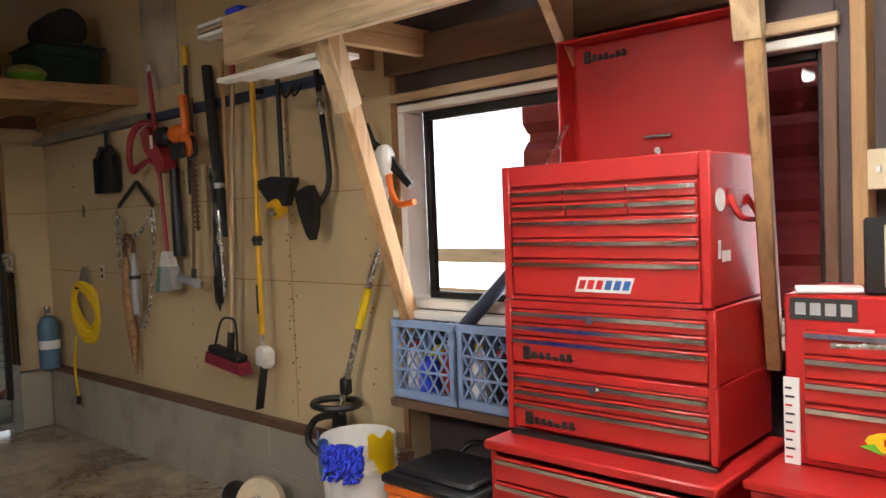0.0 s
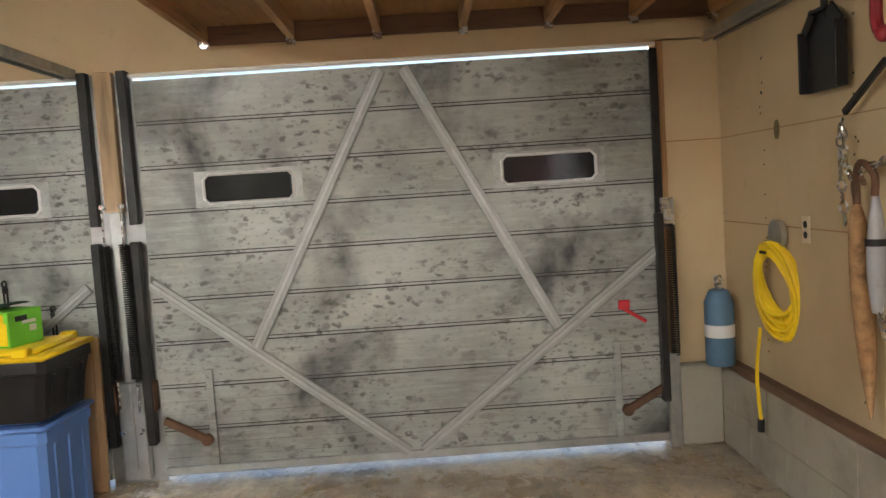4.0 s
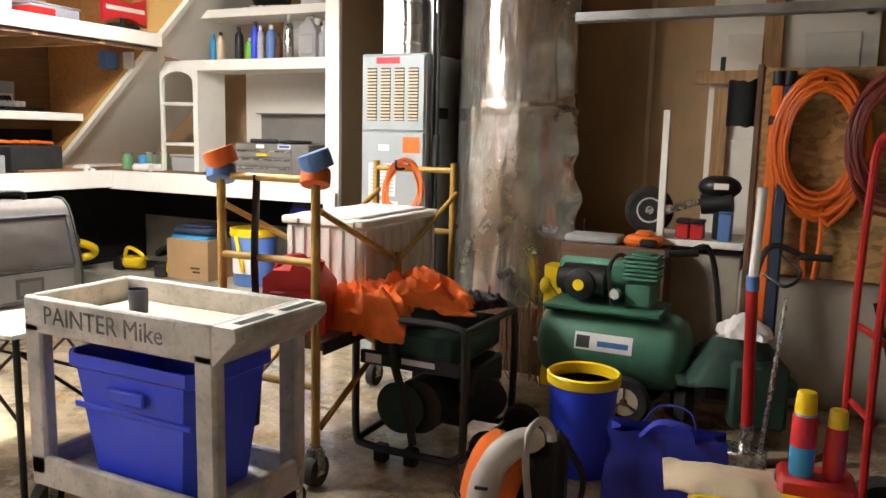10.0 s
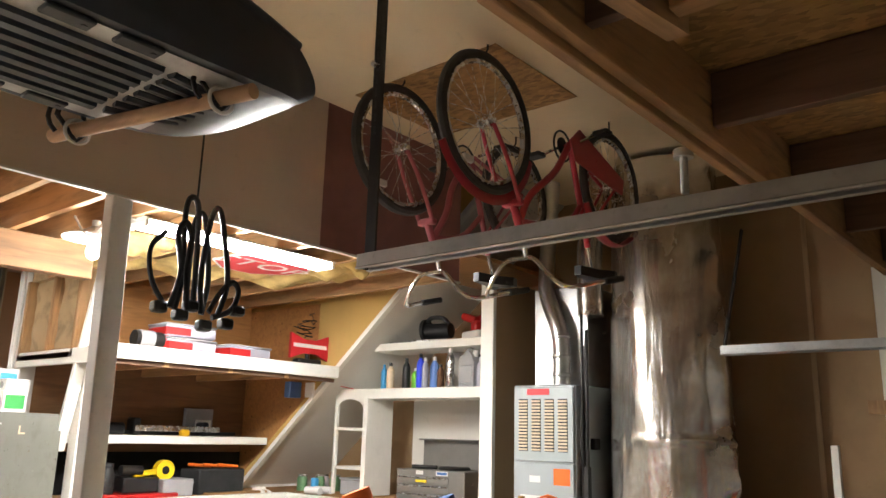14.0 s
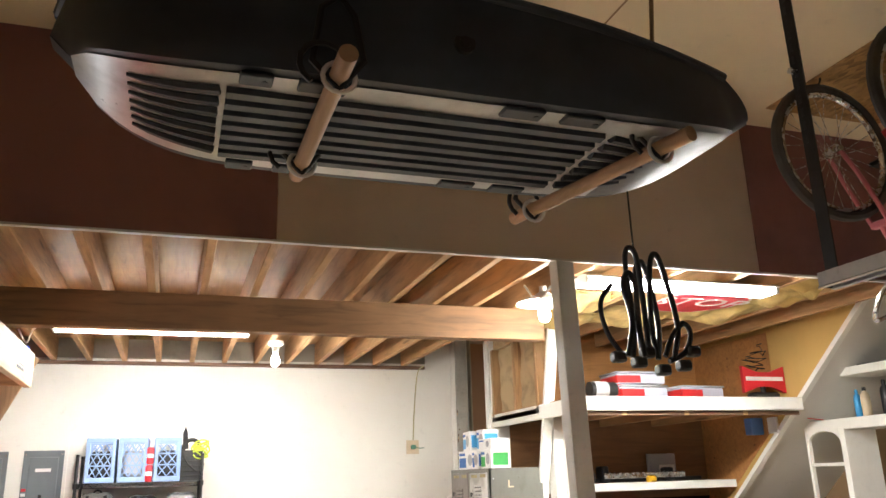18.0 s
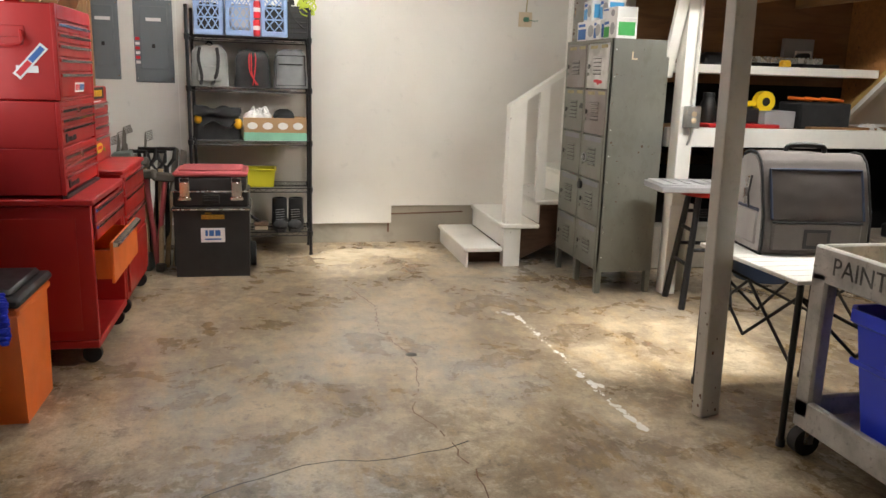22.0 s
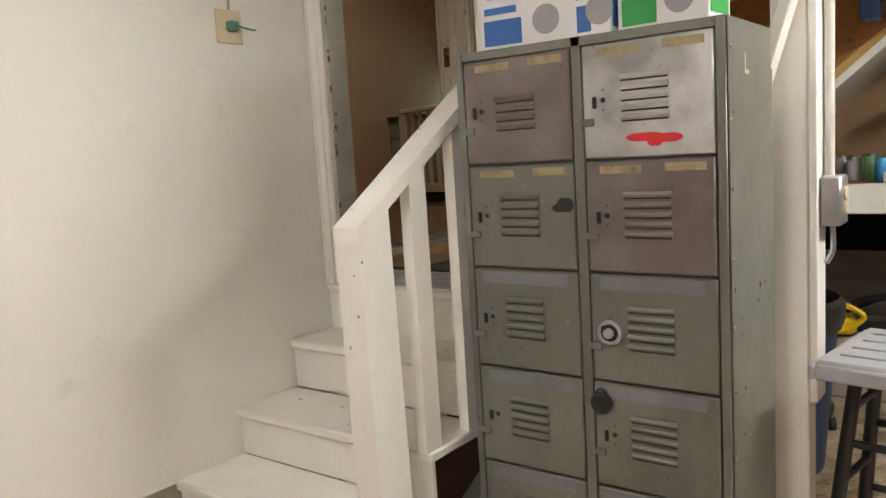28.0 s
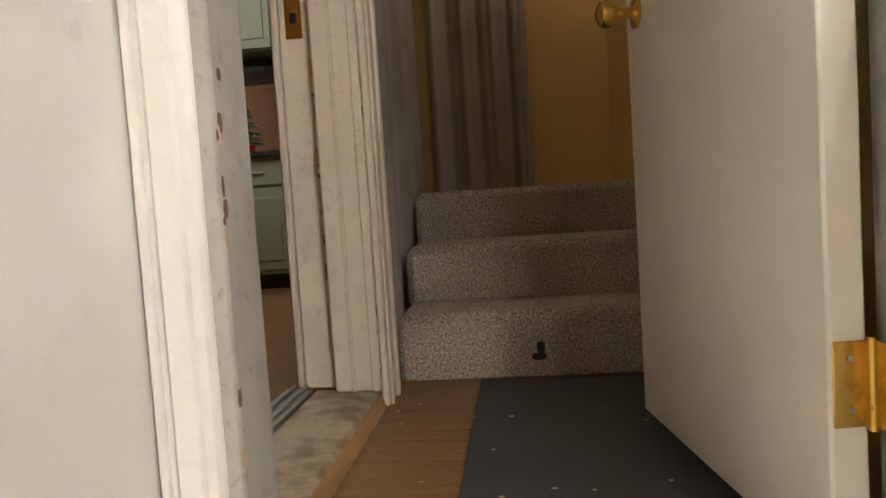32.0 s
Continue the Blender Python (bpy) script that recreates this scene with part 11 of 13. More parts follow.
def chain(pts, parent, step=0.030):
    P = spline(pts, 14)
    acc, k = 0.0, 0
    for a, b in zip(P[:-1], P[1:]):
        acc += (b - a).length
        if acc >= step:
            acc, k = 0.0, k + 1
            mm = Matrix.Translation(b) @ (b - a).to_track_quat("Z", "Y").to_matrix().to_4x4() @ Matrix.Rotation(radians(90 * (k % 2)), 4, "Z")
            part("link", LINK, STEEL, parent, m=Matrix.Translation(-parent.location) @ mm)


LINK = Mesh().tube([(0.013 * math.cos(a), 0, 0.024 * math.sin(a)) for a in [2 * math.pi * i / 10 for i in range(10)]], 0.0048, 5, True).done("link")
chain([(-5.07, 2.37, 1.65), (-5.04, 2.36, 1.50), (-4.97, 2.35, 1.42), (-4.90, 2.35, 1.45)], cg)
chain([(-5.06, 2.36, 1.64), (-5.07, 2.36, 1.45), (-5.03, 2.35, 1.26)], cg)
chain([(-4.60, 2.37, 1.64), (-4.66, 2.35, 1.53), (-4.78, 2.34, 1.47), (-4.86, 2.34, 1.46)], cg)
chain([(-4.60, 2.37, 1.64), (-4.60, 2.37, 1.40), (-4.66, 2.36, 1.10), (-4.74, 2.36, 0.92), (-4.80, 2.36, 0.88), (-4.83, 2.35, 1.0)], cg)
wpart("hook", Mesh().tube(spline([(-4.93, 2.34, 1.33), (-4.93, 2.34, 1.43), (-4.88, 2.33, 1.475), (-4.82, 2.34, 1.43), (-4.82, 2.34, 1.36)], 5), 0.013, 7), RUST, cg, "rusty steel hook")
fu2 = thing("folded_umbrella", -4.94, 2.37, 0.56, 0, "folded tan plaid umbrella hanging from the chain", "umbrella")
wpart("canopy", Mesh().tube(spline([(-4.928, 2.37, 0.56), (-4.94, 2.37, 0.75), (-4.955, 2.365, 1.0), (-4.965, 2.36, 1.24), (-4.97, 2.36, 1.34)], 6), [0.005 + 0.034 * math.sin(math.pi * min(1, i / 24 * 0.95)) for i in range(25)], 9), plain("plaid_tan_cloth", (0.34, 0.19, 0.085), 0.8, 0, 0.5, 26, 0.4, 60), fu2)
wpart("crook", Mesh().tube(spline([(-4.97, 2.36, 1.32), (-4.97, 2.35, 1.40), (-4.935, 2.35, 1.435), (-4.90, 2.35, 1.40)], 5), 0.009, 7), LUMBER_DARK["z"], fu2)
gu = thing("folded_umbrella", -4.83, 2.36, 0.96, 0, "folded grey compact umbrella hanging from the hook", "umbrella")
wpart("canopy", Mesh().tube([(-4.834, 2.35, 0.96 + 0.4 * i / 12) for i in range(13)], [0.008 + 0.026 * math.sin(math.pi * (0.15 + 0.8 * i / 12)) for i in range(13)], 10), GREY_PLASTIC, gu)
wpart("strap", Mesh().cyl((-4.834, 2.35, 1.19), (-4.834, 2.35, 1.215), 0.036, n=12), DARK_STEEL, gu)
yc = hose_coil("extension_cable", -5.72, 2.37, 0.955, 0.17, 0, YELLOW, "coiled yellow extension cord hanging on the wall", 0.010, 16, 1.05, 4)
part("tail", Mesh().tube(spline([(0.0, -0.05, -0.2), (-0.03, -0.06, -0.42), (-0.05, -0.04, -0.64)], 5), 0.009, 6), YELLOW, yc)
part("plug", Mesh().cyl((-0.05, -0.04, -0.64), (-0.055, -0.04, -0.70), 0.016), BLACK, yc)
part("hanger_plate", Mesh().cyl((0, 0.03, 0.22), (0, 0.055, 0.22), 0.07, n=18), GALV, yc)
gc2 = thing("gas_cylinder", -6.22, 2.32, 0.476, 0, "small blue steel gas cylinder on the sill ledge", "gas cylinder")
part("cylinder", Mesh().lathe([(0.07, 0), (0.075, 0.01), (0.075, 0.33), (0.05, 0.39), (0.025, 0.40)], 22), plain("worn_blue_steel", (0.10, 0.19, 0.29), 0.45, 0.2, 0.2, 5, 0.1, dirt=0.3), gc2)
part("valve", Mesh().cyl((0, 0, 0.40), (0, 0, 0.47), 0.02).box(-0.03, -0.015, 0.42, 0.03, 0.015, 0.45, 0.006), STEEL, gc2)
part("label_band", Mesh().lathe([(0.0755, 0.15), (0.0765, 0.155), (0.0765, 0.21), (0.0755, 0.215)], 22), PAPER, gc2)
op = thing("wall_outlet", -5.50, YN, 1.15, 0, "wall outlet plate on the tan drywall", "outlet")
part("plate", Mesh().box(-0.035, -0.006, 0, 0.035, 0, 0.115, 0.002), CREAM, op)
part("socket", Mesh().cyl((0, -0.008, 0.035), (0, -0.006, 0.035), 0.016).cyl((0, -0.008, 0.08), (0, -0.006, 0.08), 0.016), DARK_STEEL, op)
for x, z in ((-5.75, 1.65), (-2.72, 1.85)):
    structure("paint_smear", Mesh().ball((x, YN - 0.0008, z), (0.03, 0.001, 0.05), 12, 6), OLIVE, "green paint smear on the drywall", "smear")
structure("wall_seam_vertical", Mesh().box(-3.30, YN - 0.001, 0.5, -3.294, YN + 0.001, 1.6).box(-6.4, YN - 0.0012, 1.655, -2.5, YN + 0.001, 1.66), TAN_DARK, "open drywall joint", "trim")
rnd = random.Random(8)
nl = Mesh()
for k in range(120):
    x, z = rnd.choice((-5.9, -5.1, -4.3, -3.28, -3.32, -2.7)) + rnd.uniform(-0.02, 0.02), rnd.uniform(0.55, 2.1)
    nl.cyl((x, YN - 0.002, z), (x, YN, z), 0.005, n=6)
tagged(structure("nail_heads", nl, DARK_STEEL, "small dark nail heads in the drywall", "nails"), kind="stuff")

# ---------------------------------------------------------------- under the ceiling: boat, bicycles, lamps
structure("ceiling_rear", Mesh().box(-2.53, -4.5, ZC, 1.4, 2.6, ZC + 0.1), CEIL_TAN, "plain ceiling over the storage loft", "ceiling")

HULL = plain("black_hull_plastic", (0.034, 0.039, 0.052), 0.42, 0, 0.35, 5, 0.08, 60)
# Greys that paint the strip light's reflection onto the black bottom, weak and bright.
HULL_GREY = plain("weak_hull_sheen", (0.10, 0.105, 0.105), 0.4, 0.1, 0.3, 7, 0.15, 90, dirt=0.25)
HULL_SHINE = plain("scuffed_hull_sheen", (0.60, 0.60, 0.60), 0.30, 0.3, 0.25, 7, 0.15, 90, dirt=0.25)
BROOM = wood("broom_stick", (0.62, 0.38, 0.22), "x", 0.75, 0.6, False)

boat = thing("utility_sled", -4.136, 0.48, 2.358, 0, "black plastic utility sled with a ribbed bottom slung under the ceiling", "sled")
boat.scale = (0.8, 0.8, 0.8)


def hull_bottom(s):
    return 0.315 * max(0.0, 1 - abs(s) ** (4.5 if s > 0 else 7)) ** 0.5


def hull_rim(s):
    """Half width, length and height of the rim; square at the stern, round at the bow."""
    if s < 0:
        return 0.41 * (1 - 0.34 * s * s), 0.86 * s - 0.03, 0.235 + 0.045 * s
    return 0.41 * max(0.0, 1 - s ** 2.6) ** 0.4 + 0.004, 1.04 * s - 0.03, 0.235 + 0.02 * s


def hull_point(u, v):
    s = -1 + 2 * max(u, 1 / 40)
    a = v * 2 - 1
    wb = hull_bottom(s * 1.05 if abs(s) < 0.95 else 0.999) + 0.012
    if s < 0:
        wb = max(wb, 0.20)
    wt, yt, zt = hull_rim(s)
    lift = 0.13 * abs(s) ** 7 if s < 0 else 0.17 * s ** 7
    yb = (1.0 if s < 0 else 1.05) * s - 0.03
    k = abs(a)
    if k < 0.5:
        x, y, z = wb * k / 0.5, yb, lift
    else:
        q = (k - 0.5) / 0.5
        x, y, z = wb + (wt - wb) * q ** 0.7, yb + (yt - yb) * q ** 1.6, lift + (zt - lift) * q ** 1.1
    if u == 0:
        x *= 0.05
    return (math.copysign(x, a) if a else 0.0, y, z + 0.02)


part("hull", Mesh().sheet(hull_point, 40, 32), HULL, boat)


def keel_point(u, v, s0=-0.64, s1=0.945):
    s = s0 + (s1 - s0) * u
    wb = hull_bottom(s * 1.05 if abs(s) < 0.95 else 0.999)
    lift = 0.13 * abs(s) ** 7 if s < 0 else 0.17 * s ** 7
    return (wb * (2 * v - 1) * 0.93, (1.0 if s < 0 else 1.05) * s - 0.03, lift + 0.016)


# Painted sheen: bright along most of the bottom, weaker at the stern.
part("bottom_plate", Mesh().sheet(keel_point, 36, 14), HULL_SHINE, boat, "scuffed flat bottom with the strip light's reflection painted silver-grey")
part("stern_plate", Mesh().sheet(lambda u, v: keel_point(u, v, -0.93, -0.64), 12, 14), HULL_GREY, boat, "end of the bottom with a weaker reflection painted grey")
for i in range(7):
    x = -0.19 + 0.063 * i
    part("rib", Mesh().prism([(x - 0.021, 0.018), (x - 0.016, 0.002), (x + 0.016, 0.002), (x + 0.021, 0.018)], "y", -0.47, 0.585), HULL, boat)
    for y0, y1 in ((-0.72, -0.50), (0.60, 0.82)):
        pts = [(x * (1 - 0.25 * k / 5), y0 + (y1 - y0) * k / 5 if y0 > 0 else y1 + (y0 - y1) * k / 5) for k in range(6)]
        part("rib", Mesh().tube([(px, py, 0.013 + 0.17 * abs((py + 0.03) / 1.05) ** 7) for px, py in pts], [0.019, 0.018, 0.017, 0.015, 0.012, 0.006], 6, flat=0.7), HULL, boat)
for s in (-1, 1):
    for y0, y1 in ((-0.42, -0.30), (-0.24, -0.12), (0.30, 0.42), (0.48, 0.56)):
        part("cleat_plate", Mesh().box(s * 0.245, y0, 0.006, s * 0.30, y1, 0.02, 0.004).cyl((s * 0.272, y0 + 0.02, 0.004), (s * 0.272, y0 + 0.02, 0.01), 0.008, n=8), HULL, boat)
part("gunwale", Mesh().tube([(hull_point(i / 40, 1.0)) for i in range(1, 41)], 0.014, 8), HULL, boat)
part("gunwale", Mesh().tube([(hull_point(i / 40, 0.0)) for i in range(1, 41)], 0.014, 8), HULL, boat)
part("drain_plug", Mesh().cyl((-0.385, 0.02, 0.13), (-0.35, 0.02, 0.13), 0.028, n=16).cyl((-0.39, 0.02, 0.13), (-0.384, 0.02, 0.13), 0.016, n=12), BLACK_RUBBER, boat, "black drain plug")
PINK_SMEAR = plain("pink_scuff", (0.35, 0.06, 0.075), 0.5, 0, 0.4, 14, 0.1)
part("scuff_mark", Mesh().sheet(lambda u, v: (-0.20 + 0.10 * u, 0.74 + 0.08 * v + 0.03 * u, 0.17 * abs((0.74 + 0.08 * v + 0.03 * u) / 0.95) ** 7 + 0.0125), 6, 4), PINK_SMEAR, boat, "pink scuff on the bow")

for y, a, b in ((0.69, (-4.53, 0.752, 2.348), (-3.95, 0.76, 2.340)), (-0.2, (-4.40, -0.056, 2.348), (-3.77, 0.104, 2.340))):
    sl = thing("sled_sling", a[0], a[1], a[2], 0, "pale round wooden pole in rope loops under the sled", "sling", "sled slings")
    A, B = Vector(a), Vector(b)
    wpart("pole", Mesh().cyl(A, B, 0.0185, n=14), BROOM, sl, "turned wooden pole")
    for k in (0.14, 0.86):
        P = A.lerp(B, k)
        wpart("ring", Mesh().tube(arc((P.x, P.y, P.z - 0.004), 0.031, 0, 360, 16, "yz")[:-1], 0.005, 6, True), WHITE_PLASTIC, sl, "white rubber ring")
        wpart("bungee_loop", Mesh().tube([(P.x, P.y, P.z - 0.03), (P.x + 0.01, P.y + 0.05, P.z + 0.03), (P.x, P.y + 0.035, P.z + 0.14), (P.x, P.y, P.z + 0.17), (P.x, P.y - 0.03, P.z + 0.13), (P.x - 0.01, P.y - 0.045, P.z + 0.03)], 0.007, 6, True), BLACK_RUBBER, sl, "black bungee loop")
        s = -1 if k < 0.5 else 1
        wpart("rope", Mesh().tube([(P.x, P.y, P.z + 0.165), (P.x + s * 0.05, P.y, P.z + 0.5), (P.x + s * 0.03, P.y, ZC)], 0.006, 6), CARDBOARD, sl, "twisted tan rope")
        wpart("hook", Mesh().tube(arc((P.x, P.y + 0.03, P.z + 0.02), 0.045, -60, 200, 10, "yz"), 0.006, 6), DARK_STEEL, sl, "dark steel hook")

# bicycles hung by their wheels
TYRE = plain("worn_tyre", (0.05, 0.045, 0.042), 0.8, 0, 0.3, 10, 0.4, 120)
PINK = plain("faded_pink_enamel", (0.42, 0.11, 0.13), 0.35, 0, 0.2, 6, 0.05)
BIKE_RED = plain("bike_red_enamel", (0.36, 0.018, 0.03), 0.3, 0, 0.15, 6, 0.05, coat=0.3)


def bicycle(x, yf, yr, zc, paint, label, guard):
    b = thing("bicycle", x, (yf + yr) / 2, zc - 0.7, 0, label, "bicycle", "hung bicycles")
    for y, r, nm in ((yf, 0.335, "front"), (yr, 0.315, "rear")):
        w = wpart("wheel", Mesh().tube(arc((x, y, zc), r - 0.04, 0, 360, 40, "yz")[:-1], 0.013, 6, True), STEEL, b, "scuffed alloy rim")
        part("tyre", Mesh().tube(arc((x, y, zc), r - 0.008, 0, 360, 40, "yz")[:-1], 0.024, 8, True), TYRE, w, "worn dark tyre")
        part("hub", Mesh().cyl((x - 0.05, y, zc), (x + 0.05, y, zc), 0.014, n=10).cyl((x - 0.03, y, zc), (x - 0.026, y, zc), 0.028, n=12).cyl((x + 0.026, y, zc), (x + 0.03, y, zc), 0.028, n=12), STEEL, w)
        sp = Mesh()
        for i in range(28):
            a, s = 2 * math.pi * i / 28, (1 if i % 2 else -1)
            h = a + (0.9 if i % 4 < 2 else -0.9)
            sp.cyl((x + s * 0.028, y + 0.026 * math.cos(h), zc + 0.026 * math.sin(h)), (x, y + (r - 0.05) * math.cos(a), zc + (r - 0.05) * math.sin(a)), 0.0016, n=4, caps=False)
        part("spokes", sp, STEEL, w)
        part("reflector", Mesh().box(x - 0.012, y + 0.10, zc - 0.235, x + 0.012, y + 0.17, zc - 0.20, 0.006), WHITE_PLASTIC, w)
        wpart("hook", Mesh().tube([(x, y, ZC), (x, y, zc + r + 0.04), (x, y + 0.03, zc + r - 0.01), (x, y, zc + r - 0.055), (x, y - 0.03, zc + r - 0.02)], 0.005, 6), DARK_STEEL, b, "dark steel ceiling hook")
    crank = (x, yr + 0.45, zc + 0.12)
    head = (x, yf - 0.27, zc - 0.42)
    crown = (x, yf - 0.22, zc - 0.345)
    seat = (x, yr + 0.27, zc - 0.42)
    wpart("down_tube", Mesh().tube(spline([crank, (x, crank[1] + 0.15, zc - 0.08), (x, head[1] - 0.1, head[2] + 0.16), head], 6), 0.019, 10), paint, b)
    wpart("top_tube", Mesh().tube(spline([(x, seat[1] + 0.07, seat[2] + 0.22), (x, seat[1] + 0.25, seat[2] + 0.06), head], 6), 0.016, 10), paint, b)
    wpart("seat_tube", Mesh().cyl(crank, seat, 0.017, n=10), paint, b)
    wpart("head_tube", Mesh().cyl(crown, (x, head[1] - 0.04, head[2] - 0.10), 0.021, n=12), paint, b)
    for s in (-1, 1):
        wpart("fork_blade", Mesh().tube(spline([(x + s * 0.035, yf, zc), (x + s * 0.05, yf - 0.10, zc - 0.16), (x + s * 0.045, crown[1] + 0.01, crown[2])], 5), 0.011, 8), paint, b)
        wpart("seat_stay", Mesh().cyl((x + s * 0.05, yr, zc), (x + s * 0.02, seat[1], seat[2] + 0.12), 0.009, n=8), paint, b)
        wpart("chain_stay", Mesh().cyl((x + s * 0.05, yr, zc), (x + s * 0.025, crank[1], crank[2]), 0.011, n=8), paint, b)
        cr = wpart("crank_arm", Mesh().cyl((x + s * 0.06, crank[1], crank[2]), (x + s * 0.075, crank[1] + s * 0.14, crank[2] - s * 0.08), 0.009, n=8), CHROME, b)
        part("pedal", Mesh().box(x + s * 0.08, crank[1] + s * 0.14 - 0.035, crank[2] - s * 0.08 - 0.012, x + s * 0.17, crank[1] + s * 0.14 + 0.035, crank[2] - s * 0.08 + 0.012, 0.005), BLACK, cr, "black pedal")
    wpart("fork_crown", Mesh().box(x - 0.055, crown[1] - 0.02, crown[2] - 0.015, x + 0.055, crown[1] + 0.025, crown[2] + 0.02, 0.008), paint, b)
    wpart("chain_ring", Mesh().tube(arc((x + 0.045, crank[1], crank[2]), 0.085, 0, 360, 24, "yz")[:-1], 0.006, 6, True).cyl((x + 0.043, crank[1], crank[2]), (x + 0.047, crank[1], crank[2]), 0.05, n=18), DARK_STEEL, b)
    if guard:
        wpart("chain_guard", Mesh().prism([(crank[1] + 0.10, crank[2] - 0.02), (crank[1] + 0.05, crank[2] - 0.12), (yr - 0.02, zc - 0.06), (yr - 0.04, zc + 0.03), (crank[1], crank[2] + 0.07)], "x", x - 0.066, x - 0.058), paint, b, "red pressed chain guard")
        wpart("fender", Mesh().tube(arc((x, yf, zc), 0.365, 195, 330, 16, "yz"), 0.03, 8, flat=0.35), paint, b, "red mudguard")
        wpart("fender", Mesh().tube(arc((x, yr, zc), 0.35, 230, 330, 12, "yz"), 0.03, 8, flat=0.35), paint, b, "red mudguard")
    stem = (x, head[1] - 0.06, head[2] - 0.17)
    wpart("stem", Mesh().cyl((x, head[1] - 0.04, head[2] - 0.09), stem, 0.013, n=10), CHROME, b, "chrome stem")
    for s in (-1, 1):
        pts = spline([stem, (x + s * 0.09, stem[1] + 0.06, stem[2] - 0.03), (x + s * 0.22, stem[1] + 0.02, stem[2] - 0.16), (x + s * 0.30, stem[1] - 0.18, stem[2] - 0.12), (x + s * 0.31, stem[1] - 0.34, stem[2] - 0.08)], 6)
        wpart("handlebar", Mesh().tube(pts, 0.011, 8), CHROME, b, "chrome swept handlebar")
        g0, g1 = pts[-6], pts[-1]
        wpart("grip", Mesh().cyl(g0, g1 + (g1 - g0) * 0.25, 0.017, n=10), BLACK_RUBBER, b, "black rubber grip")
    wpart("seat_post", Mesh().cyl(seat, (x, seat[1] - 0.05, seat[2] - 0.12), 0.012, n=10), CHROME, b)
    sy, sz = seat[1] - 0.05, seat[2] - 0.15
    wpart("saddle", Mesh().prism([(x - 0.02, sy + 0.16), (x + 0.02, sy + 0.16), (x + 0.04, sy + 0.02), (x + 0.095, sy - 0.07), (x + 0.085, sy - 0.12), (x, sy - 0.10), (x - 0.085, sy - 0.12), (x - 0.095, sy - 0.07), (x - 0.04, sy + 0.02)], "z", sz - 0.02, sz + 0.03).ball((x - 0.045, sy - 0.07, sz), (0.05, 0.05, 0.03)).ball((x + 0.045, sy - 0.07, sz), (0.05, 0.05, 0.03)), BLACK, b, "black padded saddle")
    return b


bicycle(-3.10, -1.875, -2.90, 3.055, PINK, "faded pink bicycle hanging upside down from ceiling hooks", False)
bicycle(-3.68, -1.84, -3.03, 3.05, BIKE_RED, "red cruiser bicycle hanging upside down from ceiling hooks", True)

# ceiling lamps
for x, y0, y1, z, lab in ((-0.47, 0.57, 1.76, 2.575, "white two-tube strip light under the joists over the toolboxes"), (-2.22, -2.17, -0.95, 2.575, "white two-tube strip light behind the post, switched on")):
    f = thing("strip_light", x, (y0 + y1) / 2, z, 0, lab, "strip light", "strip lights")
    h = (y1 - y0) / 2
    part("housing", Mesh().prism([(-0.09, 0.028), (-0.05, 0.043), (0.05, 0.043), (0.09, 0.028), (0.085, 0.022), (-0.085, 0.022)], "y", -h, h), WHITE_PLASTIC, f)
    for s in (-1, 1):
        part("tube", Mesh().cyl((s * 0.045, -h + 0.02, 0.004), (s * 0.045, h - 0.02, 0.004), 0.013, n=12), TUBE_GLOW, f, "glowing fluorescent tube")
        part("end_cap", Mesh().box(-0.08, s * (h - 0.02), -0.012, 0.08, s * h, 0.022, 0.004), WHITE_PLASTIC, f)
    part("cord", Mesh().tube(spline([(0.0, h - 0.05, 0.04), (0.06, h + 0.10, 0.02), (0.16, h + 0.16, -0.06), (0.20, h + 0.22, 0.03)], 6), 0.006, 6), WHITE_PLASTIC, f, "white power cord")

lb = thing("bare_bulb", 0.02, 0.34, 2.56, 0, "bare glowing bulb in a white ceiling socket", "light bulb")
part("socket", Mesh().lathe([(0.055, 0.06), (0.055, 0.035), (0.03, 0.02), (0.022, -0.02)], 18), WHITE_PLASTIC, lb, "white porcelain socket")
part("bulb", Mesh().lathe([(0.012, -0.02), (0.016, -0.035), (0.03, -0.065), (0.033, -0.09), (0.024, -0.115), (0.004, -0.124)], 16), BULB_GLOW, lb, "lit bulb")
lb = thing("disc_lamp", -1.96, -0.87, 2.52, 0, "white disc-shaded ceiling lamp beside the painted post", "ceiling lamp")
part("shade", Mesh().lathe([(0.02, 0.07), (0.05, 0.05), (0.15, 0.012), (0.153, 0.004), (0.148, 0.006), (0.05, 0.04), (0.02, 0.05)], 28), WHITE_PLASTIC, lb, "white enamel disc shade")
part("socket", Mesh().cyl((0, 0, 0.0), (0, 0, 0.10), 0.022, n=14), WHITE_PLASTIC, lb)
part("bulb", Mesh().lathe([(0.014, 0.0), (0.02, -0.015), (0.032, -0.045), (0.035, -0.065), (0.025, -0.09), (0.004, -0.10)], 16), BULB_GLOW, lb, "lit bulb")

# traffic sign and torn insulation under the deck
sg = thing("traffic_sign", -1.82, -2.0, 2.612, 0, "red octagonal stop sign fixed flat under the joists", "sign")
oct_ = [(0.31 * math.cos(radians(22.5 + 45 * i)), 0.31 * math.sin(radians(22.5 + 45 * i))) for i in range(8)]
part("border", Mesh().prism(oct_, "z", 0, 0.003), WHITE_PLASTIC, sg, "white border")
part("face", Mesh().prism([(a * 0.94, b * 0.94) for a, b in oct_], "z", -0.002, 0.001), PRINT_RED, sg)
part("letters", lettering("STOP", 0.27), WHITE_PLASTIC, sg, "white capital letters", Matrix(((0, -1, 0, 0.09), (-1, 0, 0, 0), (0, 0, -1, -0.003), (0, 0, 0, 1))))
